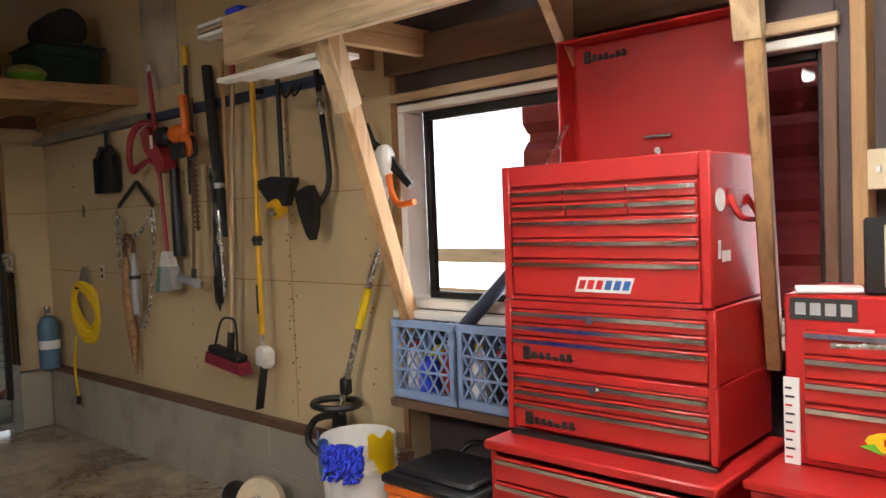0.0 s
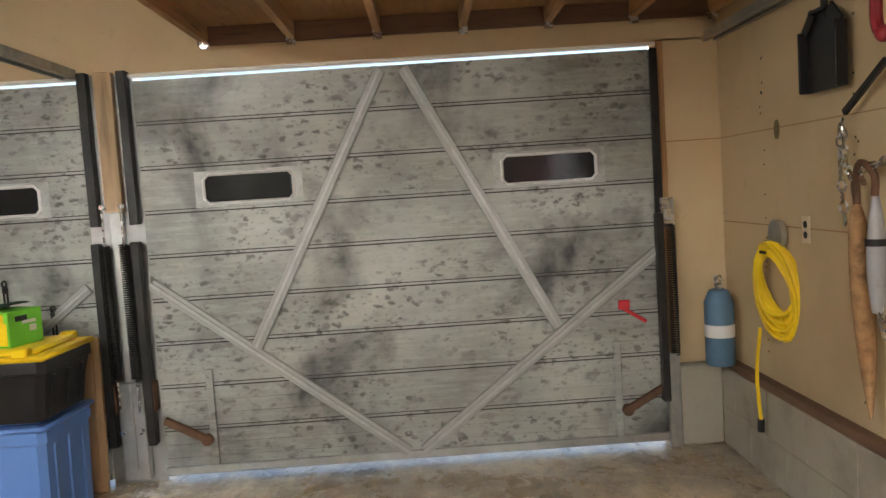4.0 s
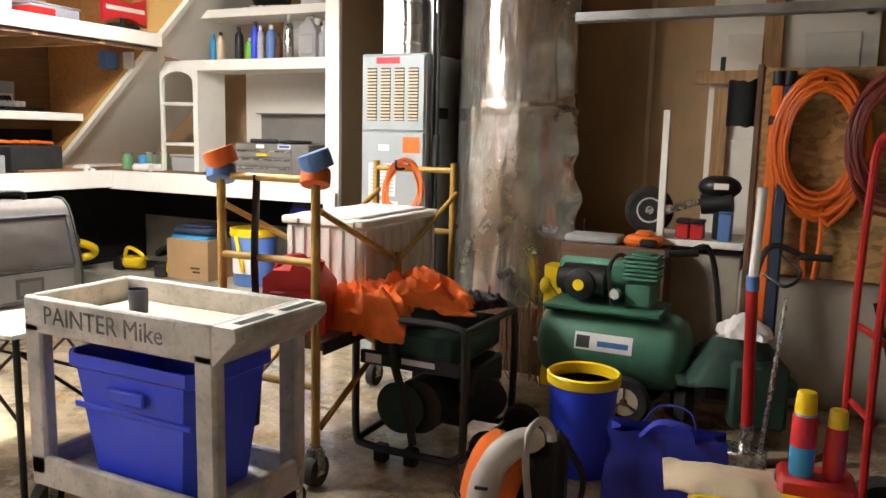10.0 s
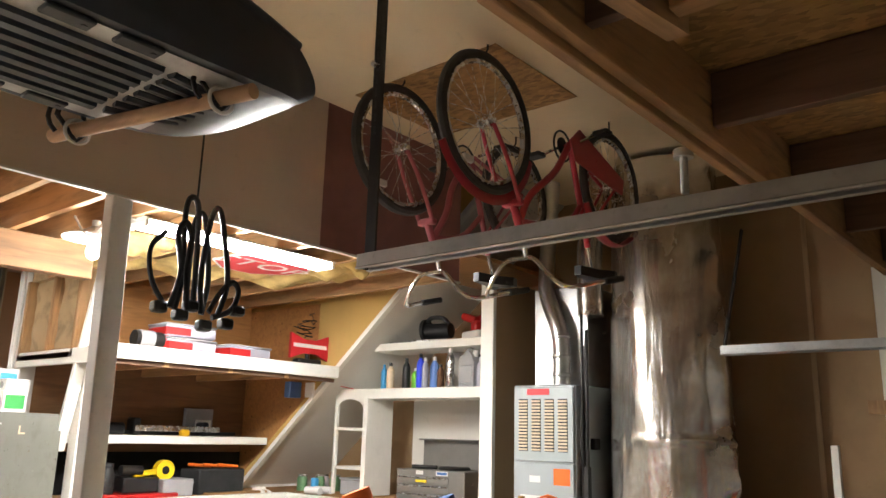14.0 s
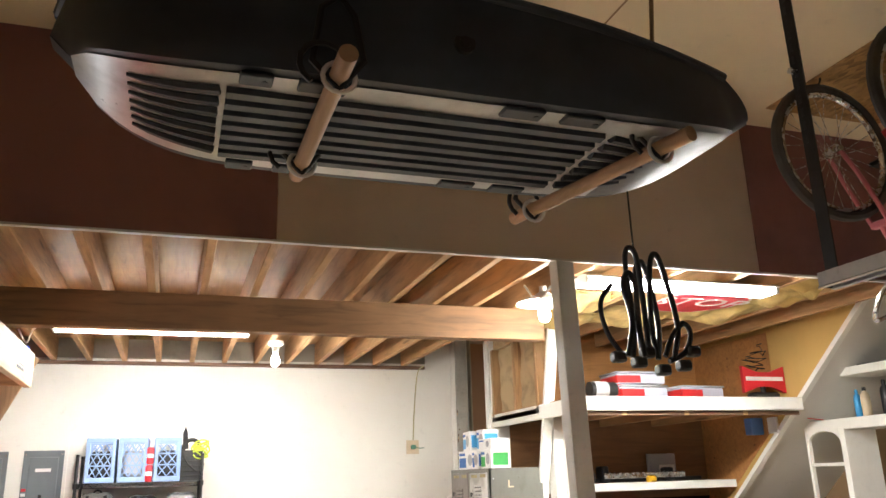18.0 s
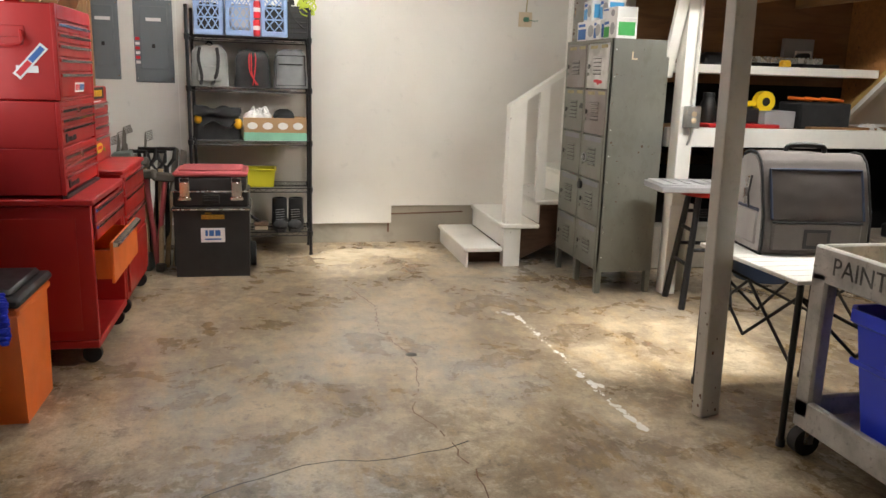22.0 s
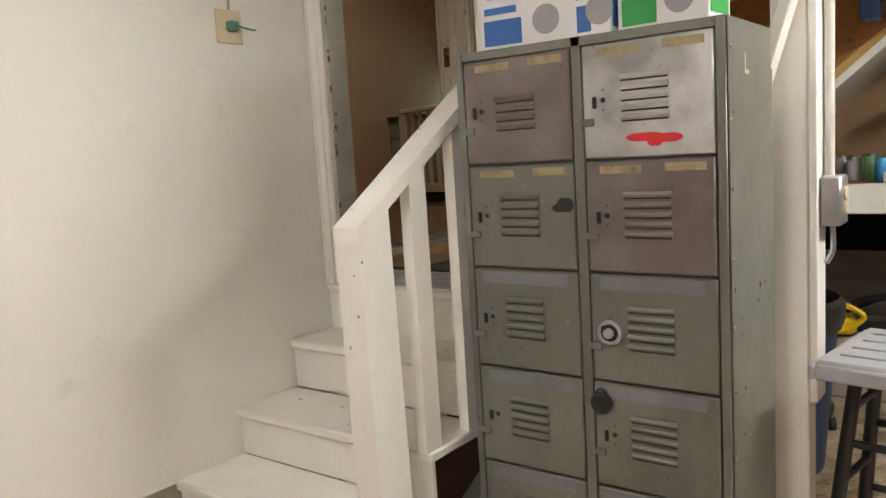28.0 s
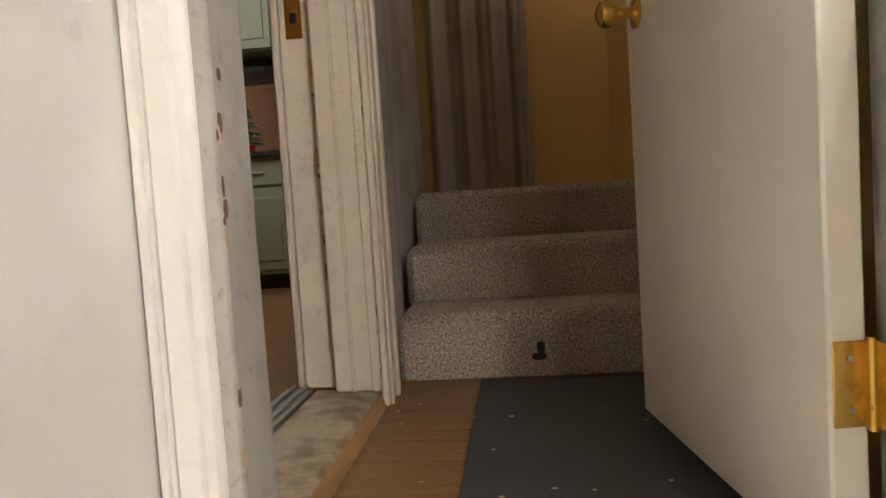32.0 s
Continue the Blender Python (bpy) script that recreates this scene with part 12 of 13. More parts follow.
INS_YELLOW = plain("yellow_fibreglass_wool", (0.50, 0.36, 0.13), 1.0, 0, 0.35, 9, 0.9, 60)
for i, (x, y, s) in enumerate(((-1.55, -1.30, 0.22), (-1.45, -2.35, 0.26), (-1.95, -2.45, 0.20), (-1.2, -1.9, 0.24), (-2.25, -2.42, 0.12), (-1.0, -1.45, 0.2))):
    solo("torn_insulation", Mesh().sheet(lambda u, v: (s * (u - 0.5) * 2, s * (v - 0.5) * 2.2, -0.09 * math.sin(math.pi * u) * math.sin(math.pi * v) * (0.6 + 0.8 * noise.noise((u * 4 + i, v * 4, i)))), 14, 14, -0.02), INS_YELLOW, "torn yellow fibreglass batt sagging between joists", "insulation", x, y, 2.64, 0, "insulation tufts")

# things stored on the loft over the garage door
tote("storage_bin", -5.50, 0.22, 2.421, 0.46, 0.40, 0.30, 4, NAVY, BLACK, "navy storage bin with a black lid on the loft", group="loft bins")
tote("storage_bin", -5.42, 1.13, 2.421, 0.48, 0.55, 0.33, -3, BLACK, RED_PLASTIC, "black storage bin with a red lid on the loft", group="loft bins")
tote("storage_bin", -5.95, 0.60, 2.421, 0.40, 0.66, 0.36, 2, BLACK, BLACK, "black storage bin at the back of the loft", group="loft bins")
tote("storage_bin", -5.95, 1.5, 2.421, 0.42, 0.70, 0.40, 0, NAVY, NAVY, "navy storage bin at the back of the loft", group="loft bins")
tote("storage_bin", -5.32, 2.15, 2.421, 0.46, 0.42, 0.26, 0, GREEN_DARK, BLACK, "dark teal storage bin at the corner of the loft", group="loft bins")
solo("plastic_bag", cloth(0.26, 0.30, 0.22, 5), WHITE_PLASTIC, "crumpled white plastic bag on the loft", "bag", -5.30, 0.66, 2.423)
bx = thing("carton", -5.22, 1.61, 2.421, 3, "red and black printed carton on the loft", "carton")
part("body", Mesh().box(-0.13, -0.11, 0, 0.13, 0.11, 0.19, 0.004), PRINT_RED, bx)
part("band", Mesh().box(0.1295, -0.11, 0.05, 0.132, 0.11, 0.12).box(-0.13, -0.112, 0.05, 0.13, -0.1095, 0.12), PRINT_BLACK, bx, "black printed band")
dm = thing("lidded_tub", -5.10, 1.87, 2.421, 0, "yellow-green round tub with a domed lid on the loft", "tub")
part("body", Mesh().lathe([(0.085, 0), (0.105, 0.05), (0.11, 0.06)], 22), GREEN_BRIGHT, dm)
part("lid", Mesh().lathe([(0.113, 0.06), (0.113, 0.072), (0.09, 0.098), (0.05, 0.115), (0.005, 0.12)], 22), plain("moss_plastic", (0.30, 0.34, 0.10), 0.5), dm)
dr = thing("round_bundle", -5.32, 2.15, 2.687, 0, "dark grey rolled bundle on the dark bin", "roll")
part("roll", Mesh().cyl((-0.16, 0, 0.125), (0.2, 0, 0.125), 0.12, n=22), CHARCOAL, dr)
part("core", Mesh().cyl((0.2, 0, 0.125), (0.204, 0, 0.125), 0.05, n=16), BLACK, dr)
part("strap", Mesh().tube(arc((0.05, 0, 0.125), 0.122, 0, 360, 22, "yz")[:-1], 0.006, 6, True), BLACK, dr, "black strap")
solo("plaster_patch", Mesh().box(-4.74, YN - 0.006, 2.37, -4.30, YN - 0.001, 3.40), plain("chalky_plaster", (0.48, 0.42, 0.33), 0.9, 0, 0.3, 4, 0.3, 50, dirt=0.3), "chalky plaster patch on the tan wall", "plaster patch")

# ---------------------------------------------------------------- along the white wall
# breaker panels
for y0, y1, z0, z1, lab in ((2.196, 2.475, 1.316, 1.914, "grey steel breaker panel on the white wall"), (1.805, 2.09, 1.30, 1.918, "grey steel breaker panel with red circuit stickers")):
    y1 = min(y1, 2.425)
    bp = thing("breaker_panel", XW - 0.001, (y0 + y1) / 2, z0, 0, lab, "breaker panel", "breaker panels")
    h, w = z1 - z0, (y1 - y0) / 2
    part("cover", Mesh().box(-0.012, -w, 0, 0, w, h, 0.004), PANEL_GREY, bp)
    d = part("door", Mesh().box(-0.022, -w + 0.035, 0.10, -0.0125, w - 0.045, h - 0.05, 0.004), PANEL_GREY, bp)
    part("latch", Mesh().box(-0.027, -0.012, h * 0.42, -0.0221, 0.012, h * 0.42 + 0.03, 0.003), BLACK, d, "black latch")
    part("label", Mesh().box(-0.0235, -0.06, h - 0.16, -0.0222, 0.05, h - 0.135), PAPER, d, "faded paper label")
    for yy, zz in ((-w + 0.015, 0.03), (w - 0.015, 0.03), (-w + 0.015, h - 0.03), (w - 0.015, h - 0.03)):
        part("screw", Mesh().cyl((-0.015, yy, zz), (-0.0115, yy, zz), 0.005, n=8), STEEL, bp)
    if y0 < 2:
        for k in range(6):
            part("circuit_sticker", Mesh().box(-0.0135, w - 0.04, 0.14 + 0.035 * k, -0.0121, w - 0.008, 0.162 + 0.035 * k), PRINT_RED if k % 2 else PAPER, bp)
structure("panel_backboard", Mesh().box(XW - 0.04, YN - 0.055, 0.95, XW - 0.002, YN - 0.015, 2.3, 0.003), LUMBER["z"], "bare stud beside the breaker panel", "stud")

# black wire rack
rk = thing("wire_rack", 0.94, 1.22, 0, 0, "black wire shelving rack with five shelves against the white wall", "shelving rack")
X0, X1, Y0, Y1 = 0.755, 1.125, 0.785, 1.665
for x in (X0, X1):
    for y in (Y0, Y1):
        p = wpart("post", Mesh().cyl((x, y, 0.015), (x, y, 1.86 if x < 1 else 1.85), 0.0125, n=12), BLACK, rk)
        part("foot", Mesh().cyl((x, y, 0), (x, y, 0.02), 0.017, 0.014, n=10), BLACK_RUBBER, p)
        part("cap", Mesh().cyl((x, y, 1.85), (x, y, 1.866), 0.014, n=10), BLACK_RUBBER, p)
SHELVES = (0.185, 0.53, 0.89, 1.285, 1.655)
for z in SHELVES:
    sh = wpart("shelf", Mesh().tube([(X0, Y0, z), (X0, Y1, z), (X1, Y1, z), (X1, Y0, z)], 0.004, 6, True).tube([(X0, Y0, z - 0.03), (X0, Y1, z - 0.03), (X1, Y1, z - 0.03), (X1, Y0, z - 0.03)], 0.004, 6, True), BLACK, rk)
    zig = Mesh()
    n = 22
    zig.tube([(X0, Y0 + (Y1 - Y0) * i / n, z - (0.03 if i % 2 else 0.0)) for i in range(n + 1)], 0.0025, 4)
    part("truss_wire", zig, BLACK, sh)
    wires = Mesh()
    for i in range(1, 36):
        y = Y0 + (Y1 - Y0) * i / 36
        wires.cyl((X0, y, z + 0.003), (X1, y, z + 0.003), 0.0018, n=4, caps=False)
    for k in (0.33, 0.66):
        wires.cyl((X0 + (X1 - X0) * k, Y0, z), (X0 + (X1 - X0) * k, Y1, z), 0.003, n=5, caps=False)
    part("deck_wires", wires, BLACK, sh)
    for x in (X0, X1):
        for y in (Y0, Y1):
            part("collar", Mesh().lathe([(0.014, -0.035), (0.018, -0.03), (0.02, 0.005), (0.014, 0.01)], 12, Matrix.Translation((x, y, z))), BLACK, sh)

# rack contents, top shelf first
for y, rz in ((1.515, 91), (1.285, 89), (1.045, 92)):
    c = crate(0.93, y, 1.66, rz, "blue-grey plastic milk crate on the top of the wire rack", 0.21 if y != 1.045 else 0.195, 0.30, 0.325)
    part("filling", Mesh().box(-0.078, -0.125, 0.042, 0.078, 0.125, 0.23, 0.025), CHARCOAL if y > 1.4 else GREY_PLASTIC if y > 1.1 else BLACK, c, "jumbled filling")
for k, (y, z) in enumerate(((1.172, 1.66), (1.168, 1.79))):
    c = thing("drink_can", 0.80, y, z, 0, "red and white drink can between the crates", "can", "red cans")
    part("body", Mesh().lathe([(0.024, 0), (0.03, 0.008), (0.03, 0.11), (0.025, 0.122)], 18), PRINT_RED, c)
    part("band", Mesh().cyl((0, 0, 0.045), (0, 0, 0.075), 0.0305, n=18, caps=False), PAPER, c, "white label band")
    part("lid", Mesh().cyl((0, 0, 0.1215), (0, 0, 0.125), 0.024, n=16), STEEL, c)
jb = thing("jump_starter", 0.90, 0.865, 1.66, 0, "black battery jump starter with a carrying handle", "jump starter")
part("body", Mesh().prism([(-0.075, 0), (0.075, 0), (0.08, 0.10), (0.065, 0.19), (-0.065, 0.19), (-0.08, 0.10)], "x", -0.09, 0.09), BLACK, jb)
for k in range(5):
    part("vent_rib", Mesh().box(-0.096, -0.06, 0.025 + 0.03 * k, -0.09, 0.06, 0.037 + 0.03 * k, 0.002), BLACK_RUBBER, jb)
part("handle", Mesh().tube(spline([(0, -0.055, 0.185), (0, -0.04, 0.24), (0, 0.0, 0.26), (0, 0.04, 0.24), (0, 0.055, 0.185)], 5), 0.013, 8), BLACK, jb)
part("clamp", Mesh().prism([(0.02, 0.20), (0.055, 0.20), (0.06, 0.30), (0.045, 0.345), (0.03, 0.30)], "x", -0.06, -0.03), CHARCOAL, jb)
part("lead", Mesh().tube(spline([(-0.06, 0.04, 0.25), (-0.08, 0.06, 0.2), (-0.1, 0.03, 0.12), (-0.098, -0.03, 0.06)], 6), 0.006, 6), BLACK_RUBBER, jb)
jb.scale = (1.2, 1.2, 1.2)
LIME = plain("lime_rope", (0.50, 0.60, 0.05), 0.8, 0, 0.2, 12, 0.6, 150)
rp = Mesh()
rng = random.Random(8)
for k in range(7):
    r = 0.05 + 0.02 * rng.random()
    rp.tube([(0.02 * rng.random() + r * 0.5 * math.sin(a), r * math.cos(a), 0.065 + 0.06 * math.sin(a + k) * 0.7 + 0.01 * k) for a in [2 * math.pi * i / 16 for i in range(16)]], 0.006, 5, True)
solo("rope", rp, LIME, "tangled yellow-green rope hanging over the rack corner", "rope", 0.80, 0.80, 1.80, 0)

SILVER_CLOTH = plain("silver_grey_nylon", (0.20, 0.205, 0.21), 0.38, 0.25, 0.25, 8, 0.5, 40)
GREY_CLOTH = plain("grey_canvas", (0.26, 0.27, 0.26), 0.9, 0, 0.25, 7, 0.6, 160)


def soft_bag(name, x, y, z, w, d, h, mt, label, seed, category="bag"):
    """An upright slumped bag: w along y, d along x."""
    b = thing(name, x, y, z, 0, label, category)

    def fn(u, v):
        a = 2 * math.pi * u
        zz = h * v
        sq = (abs(math.cos(a)) ** 4 + abs(math.sin(a)) ** 4) ** -0.25
        k = (1 - 0.12 * v) * (1.0 if v < 0.8 else math.sqrt(max(0.02, 1 - ((v - 0.8) / 0.2) ** 2 * 0.75)))
        k *= 1 + 0.07 * noise.noise((math.cos(a) * 2.2 + seed, math.sin(a) * 2.2, zz * 9))
        return (0.5 * d * sq * math.cos(a) * k, 0.5 * w * sq * math.sin(a) * k, zz * (1 + 0.05 * noise.noise((a, v * 2, seed))))
    ms = Mesh().sheet(fn, 40, 20)
    part("body", ms, mt, b)
    part("top", Mesh().sheet(lambda u, v: (0.5 * d * (u - 0.5) * 1.1, 0.5 * w * (v - 0.5) * 1.5, h * 0.985 + 0.012 * math.sin(9 * u) * math.sin(7 * v)), 8, 8, 0.012), mt, b)
    return b


b = soft_bag("backpack", 0.90, 1.52, 1.29, 0.27, 0.2, 0.30, GREY_CLOTH, "grey canvas backpack slumped on the wire rack", 2, "backpack")
part("pocket", Mesh().box(-0.125, -0.09, 0.03, -0.095, 0.09, 0.15, 0.014), GREY_CLOTH, b)
part("strap", Mesh().tube(spline([(-0.09, 0.06, 0.28), (-0.125, 0.07, 0.2), (-0.13, 0.05, 0.08), (-0.11, 0.06, 0.01)], 6), 0.012, 6, flat=0.4), CHARCOAL, b, "dark strap")
part("strap", Mesh().tube(spline([(-0.09, -0.06, 0.28), (-0.122, -0.07, 0.2), (-0.13, -0.06, 0.1), (-0.11, -0.02, 0.01)], 6), 0.012, 6, flat=0.4), CHARCOAL, b, "dark strap")
part("handle", Mesh().tube(arc((0, 0, 0.29), 0.03, 0, 180, 8, "yz"), 0.007, 6), CHARCOAL, b)
b = soft_bag("drawstring_bag", 0.90, 1.205, 1.29, 0.27, 0.2, 0.27, CHARCOAL, "black bag with hanging red cords on the wire rack", 5)
for s in (-1, 1, 0.3):
    part("red_cord", Mesh().tube(spline([(-0.07, 0.02 * s, 0.25), (-0.112, 0.025 * s, 0.2), (-0.118, 0.015 * s, 0.1), (-0.112, -0.02 * s - 0.02, 0.015)], 6), 0.004, 5), PRINT_RED, b, "red cord")
b = soft_bag("cooler_bag", 0.90, 0.925, 1.29, 0.26, 0.2, 0.285, SILVER_CLOTH, "shiny silver insulated bag on the wire rack", 9)
part("piping", Mesh().tube([(-0.098, -0.11, 0.02), (-0.098, 0.11, 0.02), (-0.088, 0.105, 0.24), (-0.088, -0.105, 0.24)], 0.005, 6, True), CHARCOAL, b, "dark piping")
part("zip", Mesh().box(-0.105, -0.09, 0.17, -0.095, 0.09, 0.18, 0.003), CHARCOAL, b)

b = soft_bag("tool_bag", 0.90, 1.47, 0.895, 0.34, 0.24, 0.20, CHARCOAL, "black and yellow tool bag slumped on the wire rack", 12)
part("flap", Mesh().sheet(lambda u, v: (-0.13 + 0.22 * u, -0.17 + 0.34 * v, 0.19 + 0.05 * math.sin(3 * u) + 0.03 * noise.noise((u * 4, v * 4, 1))), 12, 12, 0.01), CHARCOAL, b)
for c, r in (((-0.09, 0.14, 0.15), (0.035, 0.03, 0.035)), ((-0.10, -0.15, 0.12), (0.03, 0.035, 0.04))):
    part("corner_patch", Mesh().ball(c, r), YELLOW_DEEP, b, "yellow corner patch")
part("strap", Mesh().tube(spline([(-0.12, 0.1, 0.1), (-0.135, 0.02, 0.14), (-0.135, -0.08, 0.09), (-0.12, -0.13, 0.14)], 6), 0.013, 6, flat=0.4), BLACK, b)
MINT = plain("mint_card", (0.25, 0.55, 0.40), 0.7, 0, 0.1, 6, 0.08)
bx = thing("fruit_box", 0.92, 1.045, 0.895, 0, "open brown and mint printed cardboard box with white ovals", "cardboard box")
part("side", Mesh().box(-0.15, -0.235, 0, -0.144, 0.235, 0.17), CARDBOARD, bx)
part("side", Mesh().box(0.144, -0.235, 0, 0.15, 0.235, 0.17), CARDBOARD, bx)
part("end", Mesh().box(-0.144, -0.235, 0, 0.144, -0.229, 0.17), CARDBOARD, bx)
part("end", Mesh().box(-0.144, 0.229, 0, 0.144, 0.235, 0.17), CARDBOARD, bx)
part("bottom", Mesh().box(-0.144, -0.229, 0, 0.144, 0.229, 0.006), CARDBOARD, bx)
part("mint_band", Mesh().box(-0.152, -0.2355, 0.0, -0.1501, 0.2355, 0.06), MINT, bx, "mint green printed band")
for k in range(4):
    part("oval", Mesh().lathe([(0.038, 0), (0.038, 0.0016)], 18, pose(-0.150, -0.17 + 0.113 * k, 0.11, 0, -90, 0) @ Matrix.Diagonal((0.7, 1, 1, 1))), PAPER, bx, "white printed oval")
solo("white_rag", cloth(0.17, 0.20, 0.08, 3), PAPER, "crumpled white rag on the cardboard box", "rag", 0.92, 1.18, 1.055)
solo("knit_hat", Mesh().ball((0, 0, 0.02), (0.10, 0.085, 0.06)).box(-0.17, -0.06, 0.0, -0.06, 0.06, 0.012, 0.005), CHARCOAL, "black knit hat lying in the cardboard box", "hat", 0.95, 0.98, 1.05)

tb = thing("plastic_tub", 0.90, 1.165, 0.536, 0, "yellow-green plastic tub on the wire rack", "tub")
TUBY = plain("mustard_plastic", (0.50, 0.46, 0.02), 0.4, 0, 0.12, 5, 0.08)
part("wall", Mesh().prism([(-0.10, 0), (0.10, 0), (0.115, 0.135), (0.107, 0.135), (0.093, 0.008), (-0.093, 0.008), (-0.107, 0.135), (-0.115, 0.135)], "x", -0.12, 0.12), TUBY, tb)
part("end", Mesh().prism([(-0.093, 0.008), (0.093, 0.008), (0.107, 0.13), (-0.107, 0.13)], "x", -0.12, -0.112), TUBY, tb)
part("end", Mesh().prism([(-0.093, 0.008), (0.093, 0.008), (0.107, 0.13), (-0.107, 0.13)], "x", 0.112, 0.12), TUBY, tb)
part("rim", Mesh().box(-0.13, -0.122, 0.128, 0.13, -0.110, 0.138, 0.003).box(-0.13, 0.110, 0.128, 0.13, 0.122, 0.138, 0.003).box(-0.13, -0.11, 0.128, -0.118, 0.11, 0.138, 0.003).box(0.118, -0.11, 0.128, 0.13, 0.11, 0.138, 0.003), TUBY, tb)


def boot(x, y, z, rz, hgt, label, name="boot"):
    b = thing(name, x, y, z, rz, label, "boot" if name == "boot" else "shoe", name + "s on the rack")
    part("sole", Mesh().prism([(-0.035, 0.10), (-0.045, 0.03), (-0.03, -0.10), (-0.02, -0.14), (0.02, -0.14), (0.03, -0.10), (0.045, 0.03), (0.035, 0.10)], "z", 0, 0.028), BLACK_RUBBER, b)
    part("upper", Mesh().lathe([(0.045, 0.028), (0.048, 0.06), (0.044, 0.10), (0.042, hgt), (0.034, hgt + 0.004), (0.032, hgt - 0.06)], 18, pose(0, 0.05, 0), 1.0, 1.25).ball((0, -0.06, 0.05), (0.043, 0.085, 0.045)), CHARCOAL, b)
    lc = Mesh()
    for k in range(5):
        lc.cyl((-0.025, -0.005 + 0.0 * k, 0.085 + 0.022 * k), (0.025, -0.008, 0.092 + 0.022 * k), 0.003, n=5)
    part("laces", lc, GREY_PLASTIC, b)
    b.scale = (1.35, 1.2, 0.88)
    return b


boot(0.87, 1.02, 0.19, -88, 0.27, "worn black lace-up boot on the bottom shelf")
boot(0.87, 0.90, 0.19, -95, 0.27, "worn black lace-up boot on the bottom shelf")
boot(0.90, 1.55, 0.536, -90, 0.16, "dark shoe standing on the wire rack", "shoe")
boot(0.90, 1.40, 0.536, -80, 0.16, "dark shoe standing on the wire rack", "shoe")
br = thing("hand_brush", 0.85, 1.22, 0.192, 0, "long-handled brush lying across the bottom shelf", "brush")
part("handle", Mesh().cyl((-0.06, 0.14, 0.20), (0.02, -0.05, 0.05), 0.012, n=10), DARK_STEEL, br)
part("head", Mesh().box(-0.04, -0.11, 0.03, 0.06, 0.0, 0.06, 0.008), LUMBER_DARK["y"], br)
part("bristles", Mesh().box(-0.035, -0.105, 0.0, 0.055, -0.005, 0.03, 0.004), CREAM, br, "pale bristles")

# rolling tool box
PINKISH = plain("faded_red_lid", (0.50, 0.10, 0.11), 0.5, 0, 0.15, 5, 0.12, 90, dirt=0.25)
RB = plain("black_toolbox_plastic", (0.022, 0.021, 0.021), 0.45, 0, 0.3, 5, 0.25, 90, dirt=0.35)
tb = thing("rolling_tool_box", 0.31, 1.485, 0, 0, "black rolling tool box with a faded red lid and chrome latches", "tool box")
part("bin", Mesh().prism([(-0.245, 0), (0.245, 0), (0.252, 0.46), (-0.252, 0.46)], "x", -0.185, 0.185), RB, tb)
part("rim", Mesh().box(-0.20, -0.262, 0.46, 0.20, 0.262, 0.49, 0.008), RB, tb)
part("tray_box", Mesh().box(-0.185, -0.25, 0.491, 0.185, 0.25, 0.60, 0.012), RB, tb)
part("upper_box", Mesh().box(-0.19, -0.235, 0.60, 0.19, 0.235, 0.70, 0.015), RB, tb)
part("lid", Mesh().box(-0.195, -0.245, 0.70, 0.195, 0.245, 0.735, 0.012).box(-0.17, -0.21, 0.735, 0.17, 0.21, 0.748, 0.008), PINKISH, tb, "faded red lid")
for y in (-0.17, 0.17):
    lt = part("latch", Mesh().box(-0.205, y - 0.035, 0.56, -0.188, y + 0.035, 0.665, 0.006).box(-0.212, y - 0.045, 0.535, -0.19, y + 0.045, 0.565, 0.008), CHROME, tb, "chrome over-centre latch")
    part("loop", Mesh().tube([(-0.205, y - 0.03, 0.66), (-0.2, y - 0.03, 0.69), (-0.2, y + 0.03, 0.69), (-0.205, y + 0.03, 0.66)], 0.004, 6), STEEL, lt)
part("hasp", Mesh().box(-0.196, -0.055, 0.515, -0.186, 0.055, 0.575, 0.004).box(-0.20, -0.045, 0.53, -0.195, 0.045, 0.542, 0.002).box(-0.20, -0.045, 0.55, -0.195, 0.045, 0.562, 0.002), DARK_STEEL, tb)
part("plate", Mesh().box(-0.1875, -0.085, 0.245, -0.1855, 0.075, 0.345, 0.0005), PAPER, tb, "white sticker with blue bars")
part("sticker_bars", Mesh().box(-0.189, -0.055, 0.29, -0.1876, -0.02, 0.33).box(-0.189, -0.012, 0.29, -0.1876, 0.02, 0.33).box(-0.189, 0.028, 0.29, -0.1876, 0.045, 0.33).box(-0.189, -0.06, 0.262, -0.1876, 0.05, 0.272), PAPER_BLUE, tb, "blue print bars")
part("badge", Mesh().box(-0.1885, -0.085, 0.405, -0.1865, 0.07, 0.44, 0.002).box(-0.19, 0.0, 0.445, -0.1865, 0.045, 0.455, 0.001), BRASS, tb, "tan badge shape")
for y in (-0.265, 0.265):
    wh = part("wheel", Mesh().cyl((0.14, y - 0.02, 0.09), (0.14, y + 0.02, 0.09), 0.09, n=22), BLACK_RUBBER, tb)
    part("hub_cap", Mesh().cyl((0.14, y - 0.022, 0.09), (0.14, y + 0.022, 0.09), 0.035, n=16), GREY_PLASTIC, wh)
for z in (0.475, 0.60):
    part("trim_line", Mesh().box(-0.2035, -0.255, z - 0.005, -0.198, 0.255, z + 0.005, 0.002), STEEL, tb, "worn pale trim line")
part("pull_handle", Mesh().tube([(0.20, -0.16, 0.3), (0.20, -0.16, 0.70), (0.20, 0.16, 0.70), (0.20, 0.16, 0.3)], 0.011, 8), STEEL, tb)

# bundle of long-handled tools in the corner
IRON = plain("weathered_tool_iron", (0.16, 0.14, 0.115), 0.6, 0.6, 0.3, 9, 0.25, 80, dirt=0.3)
